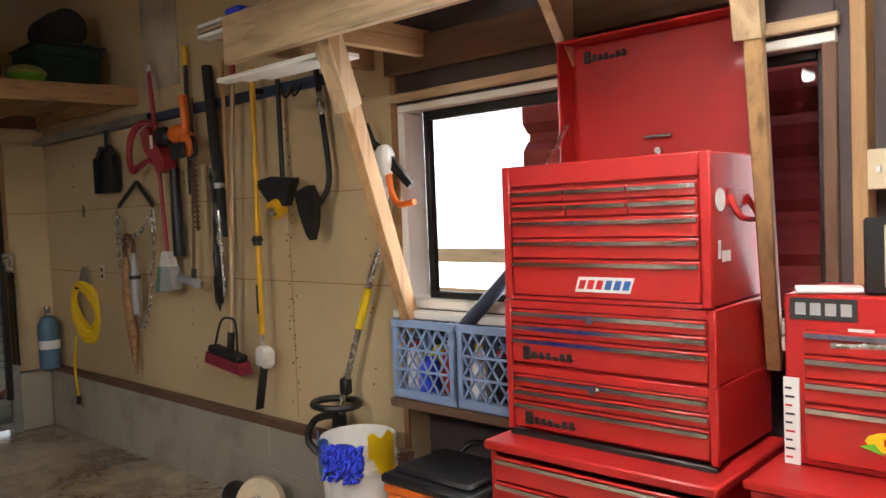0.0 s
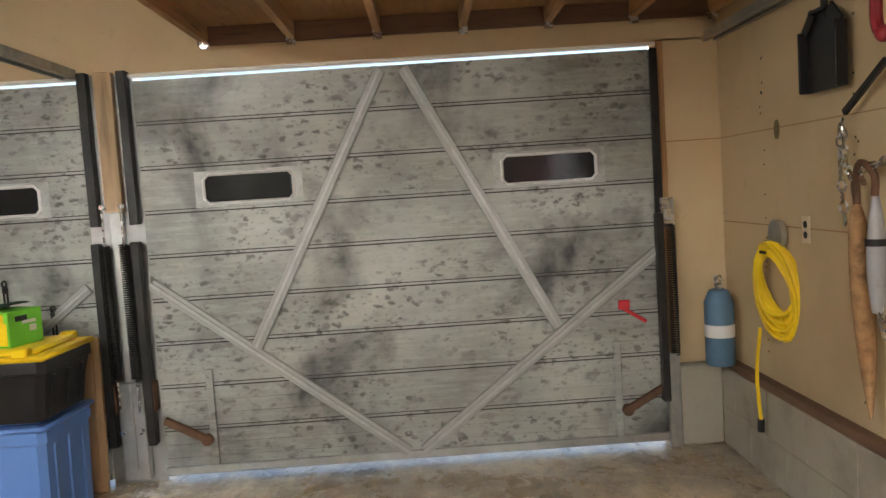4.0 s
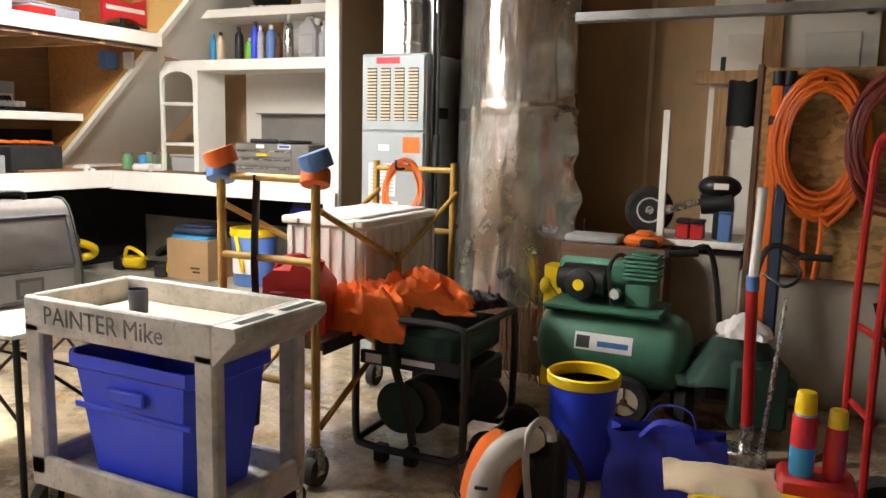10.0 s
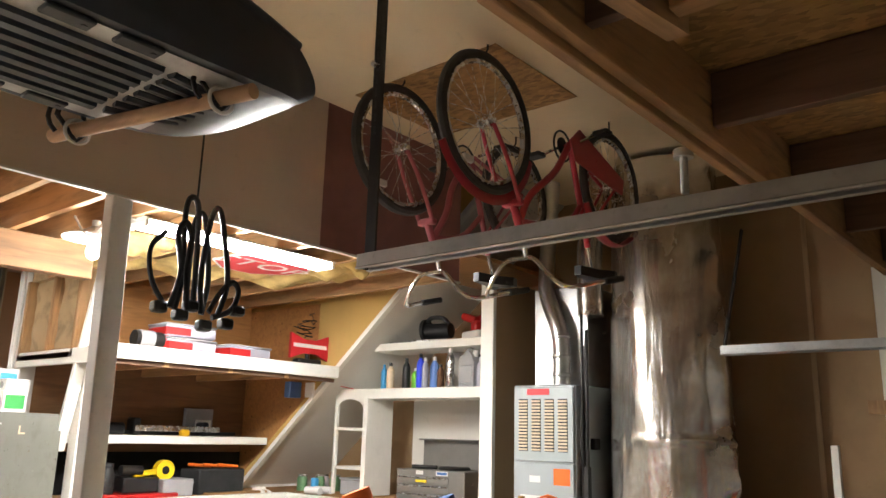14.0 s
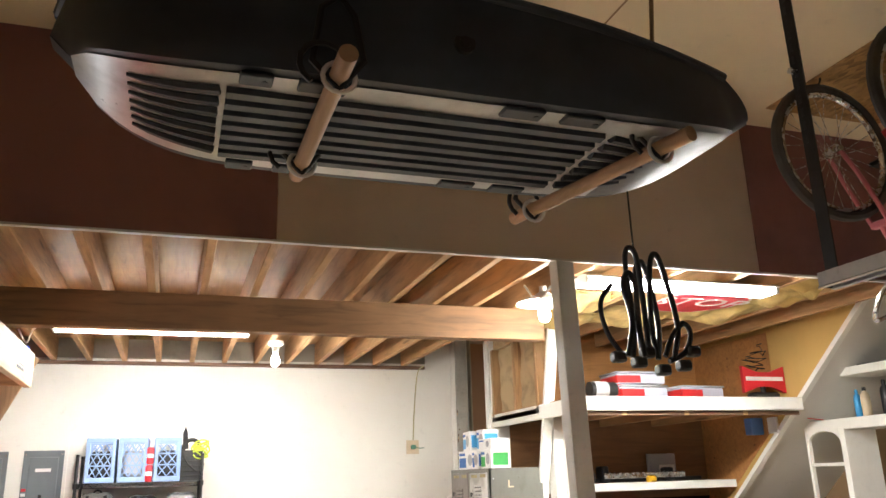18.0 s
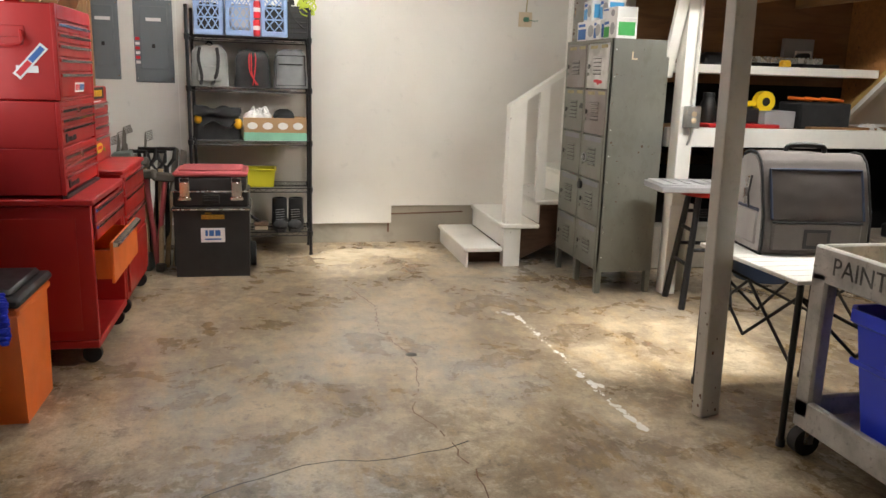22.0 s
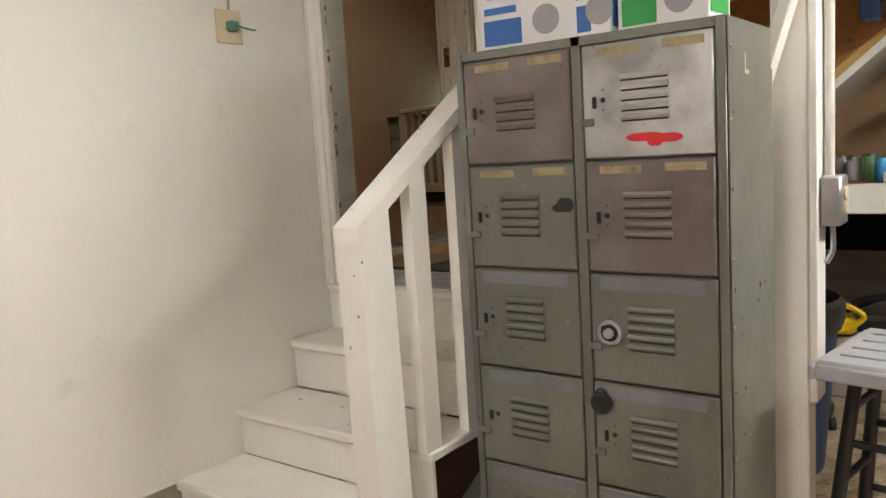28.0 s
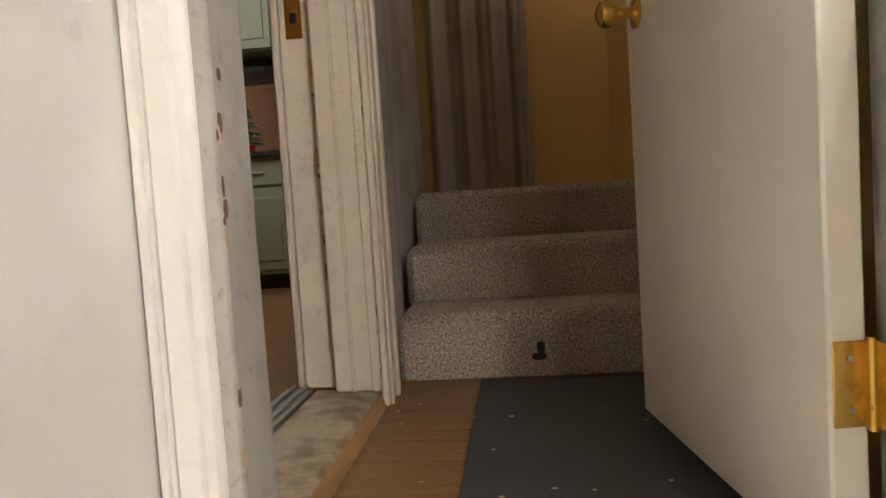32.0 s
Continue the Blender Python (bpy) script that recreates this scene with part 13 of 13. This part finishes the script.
TOOL_GREEN = plain("grey_green_cast_iron", (0.135, 0.155, 0.14), 0.6, 0.3, 0.3, 9, 0.25, 80, dirt=0.3)
HANDLE = wood("ash_handle", (0.34, 0.225, 0.12), "z", 0.65, 0.65, False)


def yard_tool(name, foot, top, head, label, hm=None):
    t = thing(name, foot[0], foot[1], foot[2], 0, label, "garden tool", "long tools")
    F, T = Vector(foot), Vector(top)
    d = (T - F).normalized()
    wpart("handle", Mesh().cyl(F, T, 0.018, n=10), hm or HANDLE, t)
    q = Matrix.Translation(T) @ d.to_track_quat("Z", "X").to_matrix().to_4x4()
    if head == "shovel":
        m = Mesh().sheet(lambda u, v: tuple(q @ Vector((0.16 * (u - 0.5) * (1 - 0.6 * max(0, v - 0.6)), 0.03 * math.cos((u - 0.5) * 3), 0.22 * v))), 10, 8).cyl(q @ Vector((0, 0, -0.12)), q @ Vector((0, 0.02, 0.02)), 0.022, n=10)
    elif head == "sledge":
        m = Mesh().box(-0.09, -0.03, -0.02, 0.09, 0.03, 0.045, 0.012, q)
    elif head == "block":
        m = Mesh().box(-0.07, -0.05, -0.06, 0.07, 0.05, 0.075, 0.014, q)
    elif head == "grip":
        m = Mesh().tube([q @ Vector((0, 0, -0.02)), q @ Vector((0.0, 0.055, 0.05)), q @ Vector((0.0, 0.06, 0.12)), q @ Vector((0.0, -0.06, 0.12)), q @ Vector((0.0, -0.055, 0.05))], 0.016, 8, True)
    elif head == "axe":
        m = Mesh().prism([(-0.03, -0.02), (0.06, -0.03), (0.13, -0.05), (0.13, 0.07), (0.06, 0.045), (-0.03, 0.04)], "y", -0.014, 0.014, q)
    else:
        m = Mesh()
        for k in range(6):
            m.tube([q @ Vector((0, 0, 0)), q @ Vector((-0.08 + 0.032 * k, 0.01, 0.05)), q @ Vector((-0.08 + 0.032 * k, 0.02, 0.22)), q @ Vector((-0.08 + 0.032 * k, 0.07, 0.24))], 0.004, 5)
    wpart("head", m, TOOL_GREEN if head == "block" else DARK_STEEL if head == "grip" else IRON, t, "weathered iron head")
    return t


yard_tool("shovel", (0.42, 1.83, 0.0), (0.74, 1.80, 0.62), "shovel", "long shovel standing on its handle against the rack")
yard_tool("shovel", (0.40, 1.93, 0.0), (0.74, 1.90, 0.62), "shovel", "old shovel standing on its handle in the corner")
yard_tool("axe", (0.36, 2.0, 0.0), (0.72, 2.02, 0.70), "axe", "wood-handled axe in the tool bundle")
yard_tool("sledgehammer", (0.45, 2.06, 0.74), (0.42, 2.02, 0.022), "sledge", "sledgehammer standing on its head in the corner")
yard_tool("sledgehammer", (0.55, 1.86, 0.70), (0.38, 1.86, 0.022), "sledge", "sledgehammer standing on its head by the rack", LUMBER_PALE["z"])
yard_tool("garden_fork", (0.52, 2.14, 0.0), (0.80, 2.16, 0.74), "rake", "black garden fork in the corner", DARK_STEEL)
yard_tool("shovel", (0.46, 1.78, 0.0), (0.70, 1.74, 0.60), "shovel", "short square shovel standing on its handle by the rack")
yard_tool("spade", (0.30, 2.05, 0.0), (0.66, 2.12, 0.66), "shovel", "old spade standing on its handle in the corner", DARK_STEEL)
yard_tool("mattock", (0.34, 1.95, 0.0), (0.60, 1.97, 0.72), "sledge", "heavy mattock standing on its handle in the corner")
yard_tool("rake", (0.50, 1.98, 0.0), (0.86, 2.02, 0.70), "rake", "garden rake standing on its handle in the corner")
fc = thing("folded_chair", 0.55, 2.20, 0, 0, "folded dark green camp chair leaning in the corner", "folded chair")
part("canvas", Mesh().box(-0.05, -0.06, 0.12, 0.05, 0.06, 0.72, 0.03, pose(0, 0, 0, 0, 8, 0)), GREEN_DARK, fc)
for s in (-1, 1):
    part("leg", Mesh().cyl((0.045 * s - 0.02, 0.03 * s, 0.0), (0.12 - 0.02 * s, -0.03 * s, 0.80), 0.010, n=8), DARK_STEEL, fc)

# outlet with its cable
ou = thing("wall_outlet", XW - 0.001, -1.03, 1.90, 0, "almond outlet plate with a plugged-in yellow cable", "outlet")
part("plate", Mesh().box(-0.007, -0.058, -0.06, 0, 0.058, 0.06, 0.003), CREAM, ou)
part("plug", Mesh().box(-0.04, -0.024, -0.018, -0.0075, 0.02, 0.018, 0.006), GREEN, ou, "dark green plug")
part("prong_cord", Mesh().tube(spline([(-0.04, -0.002, 0), (-0.055, -0.05, -0.012), (-0.03, -0.10, -0.008)], 5), 0.004, 6), GREEN, ou)
CABLE = plain("yellowed_cable", (0.42, 0.37, 0.20), 0.6)
solo("wall_cable", Mesh().tube(spline([(XW - 0.006, -1.035, 1.962), (XW - 0.007, -1.045, 2.15), (XW - 0.007, -1.065, 2.4), (XW - 0.05, -1.08, 2.57), (XW - 0.20, -1.09, 2.60)], 6), 0.0055, 6), CABLE, "yellowed cable running up the white wall", "cable")

# paint drips and cracks on the floor
rng = random.Random(21)
dp = Mesh()
DRIP = ((-0.93, -0.27), (-0.99, -0.36), (-1.30, -0.372), (-1.51, -0.383), (-1.79, -0.386), (-2.06, -0.396), (-2.27, -0.397), (-2.62, -0.425))


def along(path, t):
    k = min(int(t * (len(path) - 1)), len(path) - 2)
    f = t * (len(path) - 1) - k
    return [path[k][i] * (1 - f) + path[k + 1][i] * f for i in (0, 1)]


for i in range(130):
    t = rng.random()
    x, y = along(DRIP, t)
    r = 0.004 + 0.017 * rng.random() ** 2.2
    if noise.noise((t * 9, 0, 4)) < -0.12:
        r *= 0.35
    y += rng.gauss(0, 0.011)
    pts = [(x + r * 1.7 * (0.7 + 0.5 * rng.random()) * math.cos(a), y + r * (0.7 + 0.5 * rng.random()) * math.sin(a)) for a in [2 * math.pi * j / 9 for j in range(9)]]
    dp.prism(pts, "z", 0.0006, 0.0016 + 0.0006 * rng.random())
structure("paint_drips", dp, PAPER, "broken line of white paint drips on the concrete", "paint")
ck = Mesh()
for path in (((-1.60, 0.387), (-1.79, 0.39), (-1.95, 0.42), (-2.08, 0.449), (-2.29, 0.497), (-2.49, 0.42), (-2.9, 0.36), (-3.4, 0.41), (-4.2, 0.33)), ((-1.6, 0.387), (-1.2, 0.50), (-0.7, 0.46), (-0.2, 0.6))):
    last = None
    for i in range(60):
        x, y = along(path, i / 59)
        p = (x + rng.gauss(0, 0.005), y + rng.gauss(0, 0.007), 0.0004)
        if last and rng.random() > 0.12:
            ck.bar(last, p, 0.003 + 0.003 * rng.random(), 0.0016)
        last = p
structure("floor_crack", ck, LUMBER_DARK["x"], "fine dark crack in the concrete floor", "crack")
structure("floor_plug", Mesh().lathe([(0.03, 0.0004), (0.028, 0.002)], 18, Matrix.Translation((-1.602, 0.387, 0))), DARK_STEEL, "dark round plug in the concrete floor", "plug")

PALE_WEAR = plain("scoured_concrete", (0.46, 0.39, 0.28), 0.6, 0, 0.3, 7, 0.2, 60, col2=(0.30, 0.23, 0.14), dirt=0.6)
for i, (x, y, rx_, ry_) in enumerate(((0.70, 0.55, 0.16, 0.22), (0.80, 0.25, 0.12, 0.24), (0.66, 0.06, 0.09, 0.12), (0.50, 0.62, 0.10, 0.14), (0.86, 0.48, 0.08, 0.20))):
    pts = []
    for j in range(40):
        a = 2 * math.pi * j / 40
        k = 1 + 0.38 * noise.noise((math.cos(a) * 1.8 + i * 5, math.sin(a) * 1.8, 0)) + 0.22 * noise.noise((math.cos(a) * 6 + i, math.sin(a) * 6, 3))
        pts.append((x + rx_ * k * math.cos(a), y + ry_ * k * math.sin(a)))
    structure("worn_patch", Mesh().prism(pts, "z", 0.0003, 0.0008 + 0.0002 * i), PALE_WEAR, "pale scoured patch on the concrete floor", "stain")
# more long tools leaning in the corner by the white wall
yard_tool("post_maul", (0.44, 2.00, 0.0), (0.42, 2.13, 0.72), "block", "post maul with a tan handle and a grey-green head")
yard_tool("post_maul", (0.48, 1.97, 0.0), (0.47, 2.09, 0.76), "block", "post maul with a tan handle and a grey-green head")
yard_tool("sledgehammer", (0.40, 2.10, 0.70), (0.38, 1.99, 0.062), "block", "sledgehammer standing on its grey-green head")
yard_tool("sledgehammer", (0.56, 2.02, 0.72), (0.50, 2.06, 0.062), "block", "sledgehammer standing on its dark head in the corner")
yard_tool("pry_bar", (0.42, 1.89, 0.0), (0.46, 1.95, 0.66), "sledge", "faded red steel pry bar in the tool bundle", PINKISH)
yard_tool("pry_bar", (0.44, 1.90, 0.0), (0.46, 1.82, 0.64), "sledge", "faded red steel pry bar in the tool bundle", PINKISH)
for k in range(4):
    yard_tool("spade", (0.56 - 0.02 * k, 2.04 - 0.07 * k, 0.0), (0.60, 2.02 - 0.065 * k, 0.70 + 0.02 * (k % 2)), "grip", "dark steel spade with a d-shaped grip standing in the corner", DARK_STEEL)
yard_tool("garden_fork", (0.50, 2.20, 0.0), (0.80, 2.26, 0.66), "rake", "black garden fork leaning in the corner", DARK_STEEL)
yard_tool("shovel", (0.44, 2.10, 0.0), (0.80, 2.17, 0.60), "shovel", "square shovel with a pale wooden handle in the corner", LUMBER_PALE["z"])
yard_tool("rake", (0.40, 2.16, 0.0), (0.84, 2.21, 0.70), "rake", "old garden rake with a pale handle in the corner", LUMBER_PALE["z"])
yard_tool("spade", (0.46, 2.02, 0.0), (0.82, 2.08, 0.56), "shovel", "old spade with a worn wooden handle in the corner")

# ---------------------------------------------------------------- house door and the rooms behind it
A, B = Vector((0.398, -1.503)), Vector((0.495, -2.248))
ang = math.degrees(math.atan2((B - A).y, (B - A).x))
L = (B - A).length
hd = tagged(new("door_1"), "white flush house door standing open into the hall", "door", kind="structure")
hd.matrix_world = pose(A.x, A.y, 0.948, 0, 0, ang)
part("leaf", Mesh().box(0, -0.024, 0, L, 0.022, 2.0, 0.004), DOOR_PAINT, hd)
kn = part("door_knob", Mesh().lathe([(0.031, 0), (0.031, 0.006), (0.012, 0.012), (0.010, 0.03), (0.018, 0.042), (0.027, 0.056), (0.025, 0.072), (0.012, 0.08)], 20, pose(L - 0.075, 0.022, 0.81, -90, 0, 0)), BRASS, hd, "polished brass knob")
part("latch_plate", Mesh().box(L - 0.001, -0.012, 0.76, L + 0.002, 0.014, 0.87), BRASS, hd, "brass latch plate")
for z in (0.185, 0.98, 1.76):
    hg = part("hinge", Mesh().box(-0.003, -0.022, z, 0.0, 0.018, z + 0.10, 0.001).cyl((-0.006, -0.027, z - 0.004), (-0.006, -0.027, z + 0.104), 0.007, n=10).box(-0.042, -0.031, z, -0.006, -0.028, z + 0.10), BRASS, hd, "brass butt hinge")
    part("screw", Mesh().cyl((-0.0045, -0.002, z + 0.02), (-0.003, -0.002, z + 0.02), 0.004, n=8).cyl((-0.0045, -0.002, z + 0.08), (-0.003, -0.002, z + 0.08), 0.004, n=8), STEEL, hg)

# side opening to the kitchen
SILL_WORN = plain("worn_sill_paint", (0.50, 0.42, 0.30), 0.6, 0, 0.35, 10, 0.5, 50, col2=(0.20, 0.12, 0.06), dirt=0.7)
structure("side_sill", Mesh().box(1.122, -2.50, ZL, 1.30, -1.62, 0.958, 0.010), SILL_WORN, "worn raised wooden sill of the side opening", "sill")
structure("side_sill_edge", Mesh().sheet(lambda u, v: (1.1215 - 0.014 * (1 - v) - 0.006 * noise.noise((u * 14, v * 2, 3)), -2.53 + 0.91 * u, ZL + 0.034 * v), 60, 4), LUMBER["y"], "splintered bare wood edge of the sill", "sill")
structure("side_track", Mesh().box(1.302, -2.50, 0.89, 1.375, -1.62, 0.962, 0.003), GALV, "aluminium threshold track", "trim")
for x in (1.315, 1.345):
    structure("track_rib", Mesh().box(x, -2.50, 0.9625, x + 0.006, -1.62, 0.972), GALV, "raised rib of the aluminium track", "trim")
structure("side_jamb", Mesh().box(1.235, -2.56, 0.959, 1.322, -2.503, 3.0, 0.004), TRIM_PAINT, "chipped cream jamb of the side opening", "trim")
structure("side_stop", Mesh().box(1.118, -2.56, 0.959, 1.234, -2.452, 3.0, 0.005).box(1.118, -2.4515, 0.959, 1.14, -2.446, 3.0, 0.003).box(1.18, -2.4515, 0.959, 1.19, -2.447, 3.0, 0.002), TRIM_PAINT, "moulded cream stop with flaking edges", "trim")
structure("side_jamb", Mesh().box(1.16, -1.615, 0.925, 1.40, -1.602, 3.0, 0.004), TRIM_PAINT, "chipped cream jamb of the side opening", "trim")
structure("side_casing", Mesh().box(1.098, -2.575, ZL, 1.117, -2.452, 3.06, 0.004).box(1.090, -2.575, ZL, 1.099, -2.548, 3.06, 0.003).box(1.092, -2.485, ZL, 1.099, -2.47, 3.06, 0.002), TRIM_PAINT, "moulded cream casing with chipped edges", "trim")
structure("side_casing", Mesh().box(1.323, -2.62, 0.963, 1.342, -2.497, 3.06, 0.005), TRIM_PAINT, "moulded cream casing on the kitchen side", "trim")
structure("side_return", Mesh().box(1.12, -2.60, ZL, 1.322, -2.561, 3.0), HALL_WALL, "wall end beside the side opening", "wall")
structure("side_head", Mesh().box(1.12, -2.6, 3.0, 1.40, -1.605, 3.4), HALL_WALL, "wall over the side opening", "wall")
for k in range(26):
    z = 1.0 + 1.35 * rng.random()
    structure("paint_chip", Mesh().ball((1.2345 if k % 3 else 1.119, -2.4525, z), (0.0018 + 0.002 * rng.random(), 0.0012, 0.005 + 0.03 * rng.random() ** 2), 7, 4), LUMBER["z"] if k % 2 else RUST, "flaked paint on the cream stop", "paint")
sp = solo("strike_plate", Mesh().box(1.262, -2.5025, 1.835, 1.304, -2.5, 1.935, 0.002), BRASS, "brass strike plate on the chipped jamb", "strike plate")
part("slot", Mesh().box(1.275, -2.4995, 1.872, 1.29, -2.4985, 1.898), BLACK, sp)

# curtain beside the carpeted stairs
cu = thing("curtain", 1.15, -3.06, 0.93, 0, "dark grey pleated curtain hanging beside the stairs", "curtain")
part("cloth", Mesh().sheet(lambda u, v: (0.012 + 0.028 * math.sin(u * 44) + 0.008 * math.sin(u * 97 + v * 2), -0.75 + 1.22 * u, 2.45 * v), 110, 8), CURTAIN, cu)
part("rod", Mesh().cyl((0.01, -0.8, 2.47), (0.01, 0.50, 2.47), 0.012, n=12), DARK_STEEL, cu)
cu = thing("curtain", 0.8, -4.22, 1.44, 0, "dark grey curtain across the head of the carpeted stairs", "curtain")
part("cloth", Mesh().sheet(lambda u, v: (-0.12 + 0.45 * u, 0.02 + 0.018 * math.sin(u * 22) + 0.006 * math.sin(u * 61), 1.94 * v), 70, 6), CURTAIN, cu)

# rug strip, plank edge
structure("kitchen_step", Mesh().box(1.378, -2.50, 0.893, 1.75, -1.62, 0.905, 0.004), plain("yellow_vinyl", (0.55, 0.42, 0.13), 0.5, 0, 0.2, 9, 0.1), "yellow vinyl strip inside the kitchen opening", "floor")
structure("floor_scuff", Mesh().box(0.89, -1.665, ZL + 0.0005, 1.10, -1.635, ZL + 0.003), LUMBER_DARK["x"], "dark worn strip at the threshold", "trim")

# kitchen
KIT_GREEN = plain("sage_cabinet_paint", (0.34, 0.40, 0.30), 0.45, 0, 0.08, 3, 0.08)
COUNTER = plain("dark_stone_counter", (0.055, 0.052, 0.05), 0.25, 0, 0.4, 30, 0.05)


def base_unit(x, y, w, label):
    u = thing("base_cabinet", x, y, 0.892, 0, label, "cabinet", "kitchen cabinets")
    part("body", Mesh().box(-w / 2, -0.28, 0.10, w / 2, 0.26, 0.86), KIT_GREEN, u)
    part("kick", Mesh().box(-w / 2, -0.28, 0, w / 2, 0.20, 0.099), BLACK, u, "dark recessed plinth")
    d = part("door", Mesh().box(-w / 2 + 0.012, 0.262, 0.13, w / 2 - 0.012, 0.28, 0.66, 0.004), KIT_GREEN, u)
    part("panel", Mesh().box(-w / 2 + 0.07, 0.28, 0.19, w / 2 - 0.07, 0.288, 0.60, 0.006), KIT_GREEN, d)
    dw = part("drawer", Mesh().box(-w / 2 + 0.012, 0.262, 0.68, w / 2 - 0.012, 0.28, 0.84, 0.004), KIT_GREEN, u)
    part("handle", Mesh().box(-0.05, 0.281, 0.75, 0.05, 0.296, 0.765, 0.004), STEEL, dw, "small metal handle")
    return u


for k in range(5):
    base_unit(2.42 + 0.42 * k, -5.78, 0.41, "sage and cream kitchen base cabinet with a panelled door")
solo("kitchen_counter", Mesh().box(2.19, -6.1, 1.753, 4.29, -5.46, 1.79, 0.006), COUNTER, "dark stone kitchen counter on sage cabinets", "counter")
u = thing("wall_cabinet", 2.52, -5.72, 2.44, 0, "sage green kitchen wall cabinet", "cabinet")
part("body", Mesh().box(-0.25, -0.165, 0, 0.25, 0.15, 0.75), KIT_GREEN, u)
for s_ in (-1, 1):
    d = part("door", Mesh().box(s_ * 0.005, 0.151, 0.01, s_ * 0.245, 0.17, 0.74, 0.004), KIT_GREEN, u)
    part("panel", Mesh().box(s_ * 0.05, 0.17, 0.07, s_ * 0.20, 0.177, 0.68, 0.006), KIT_GREEN, d)
structure("cabinet_bulkhead", Mesh().box(2.26, -5.9, 3.19, 2.78, -5.56, 3.4), KITCHEN_WALL, "bulkhead over the kitchen cabinet", "wall")
solo("range_hood", Mesh().prism([(-5.85, 2.36), (-5.35, 2.30), (-5.35, 2.27), (-5.9, 2.27), (-5.9, 2.438), (-5.85, 2.438)], "x", 2.27, 2.77), DARK_STEEL, "dark slim range hood under the wall cabinet", "range hood")
tr = thing("table_tree", 2.50, -5.62, 1.79, 0, "small green decorated table tree on the kitchen counter", "table tree")
part("pot", Mesh().lathe([(0.035, 0), (0.045, 0.05)], 14), RED_PLASTIC, tr)
fol = Mesh()
rng = random.Random(4)
for k in range(70):
    z = 0.06 + 0.24 * rng.random()
    a, r = rng.random() * 6.28, 0.10 * (1 - (z - 0.06) / 0.26) + 0.01
    fol.bar((0, 0, z), (r * math.cos(a), r * math.sin(a), z - 0.015), 0.016, 0.006)
part("needles", fol, GREEN, tr)
for k in range(9):
    a, z = k * 2.4, 0.08 + 0.023 * k
    r = 0.10 * (1 - (z - 0.06) / 0.26)
    part("bauble", Mesh().ball((r * math.cos(a), r * math.sin(a), z), 0.012, 8, 5), (PRINT_RED, STEEL, PAPER_BLUE)[k % 3], tr)
kw = tagged(new("window_2"), "bright kitchen window with white mullions", "window", kind="structure")
kw.location = (3.65, -6.64, 1.86)
LEAFY = glow("garden_daylight", (0.50, 0.85, 0.82), 1.3)
for k in range(4):
    x = -0.60 + 0.305 * k
    part("pane", Mesh().box(x, 0.0, 0, x + 0.285, 0.004, 0.50), LEAFY, kw, "daylit pane")
    part("mullion", Mesh().box(x + 0.28, 0.004, 0, x + 0.31, 0.022, 0.50, 0.003), WHITE_PAINT, kw)
part("window_frame", Mesh().box(-0.65, 0.0, -0.05, 0.65, 0.03, 0, 0.003).box(-0.65, 0.0, 0.50, 0.65, 0.03, 0.56, 0.003).box(-0.65, 0.0, 0, -0.60, 0.03, 0.50, 0.003), WHITE_PAINT, kw)
val = thing("window_valance", 3.65, -6.6, 2.19, 0, "terracotta pleated valance over the kitchen window", "valance")
part("cloth", Mesh().sheet(lambda u, v: (-0.68 + 1.34 * u, 0.02 + 0.018 * math.sin(u * 60), 0.46 * v), 80, 4), plain("terracotta_cloth", (0.40, 0.14, 0.09), 0.9, 0, 0.2, 8, 0.4, 150), val)
# white railing in front of the kitchen cabinets
kr = thing("kitchen_railing", 2.85, -4.95, 0.892, 0, "white painted wooden railing with square posts and flat balusters", "railing")
part("post", Mesh().box(-0.045, -0.045, 0, 0.045, 0.045, 0.90, 0.005), TRIM_PAINT, kr)
for x1, y1 in ((0.95, -0.22), (-0.40, -0.15)):
    part("post", Mesh().box(x1 - 0.045, y1 - 0.045, 0, x1 + 0.045, y1 + 0.045, 0.90, 0.005), TRIM_PAINT, kr)
    part("top_rail", Mesh().bar((0, 0, 0.92), (x1, y1, 0.92), 0.12, 0.04, 0.006), TRIM_PAINT, kr)
    part("bottom_rail", Mesh().bar((0, 0, 0.17), (x1, y1, 0.17), 0.04, 0.08, 0.004), TRIM_PAINT, kr)
    count = int(math.hypot(x1, y1) / 0.115)
    for k in range(1, count):
        f = k / count
        part("baluster", Mesh().box(x1 * f - 0.022, y1 * f - 0.012, 0.20, x1 * f + 0.022, y1 * f + 0.012, 0.90, 0.003), TRIM_PAINT, kr)
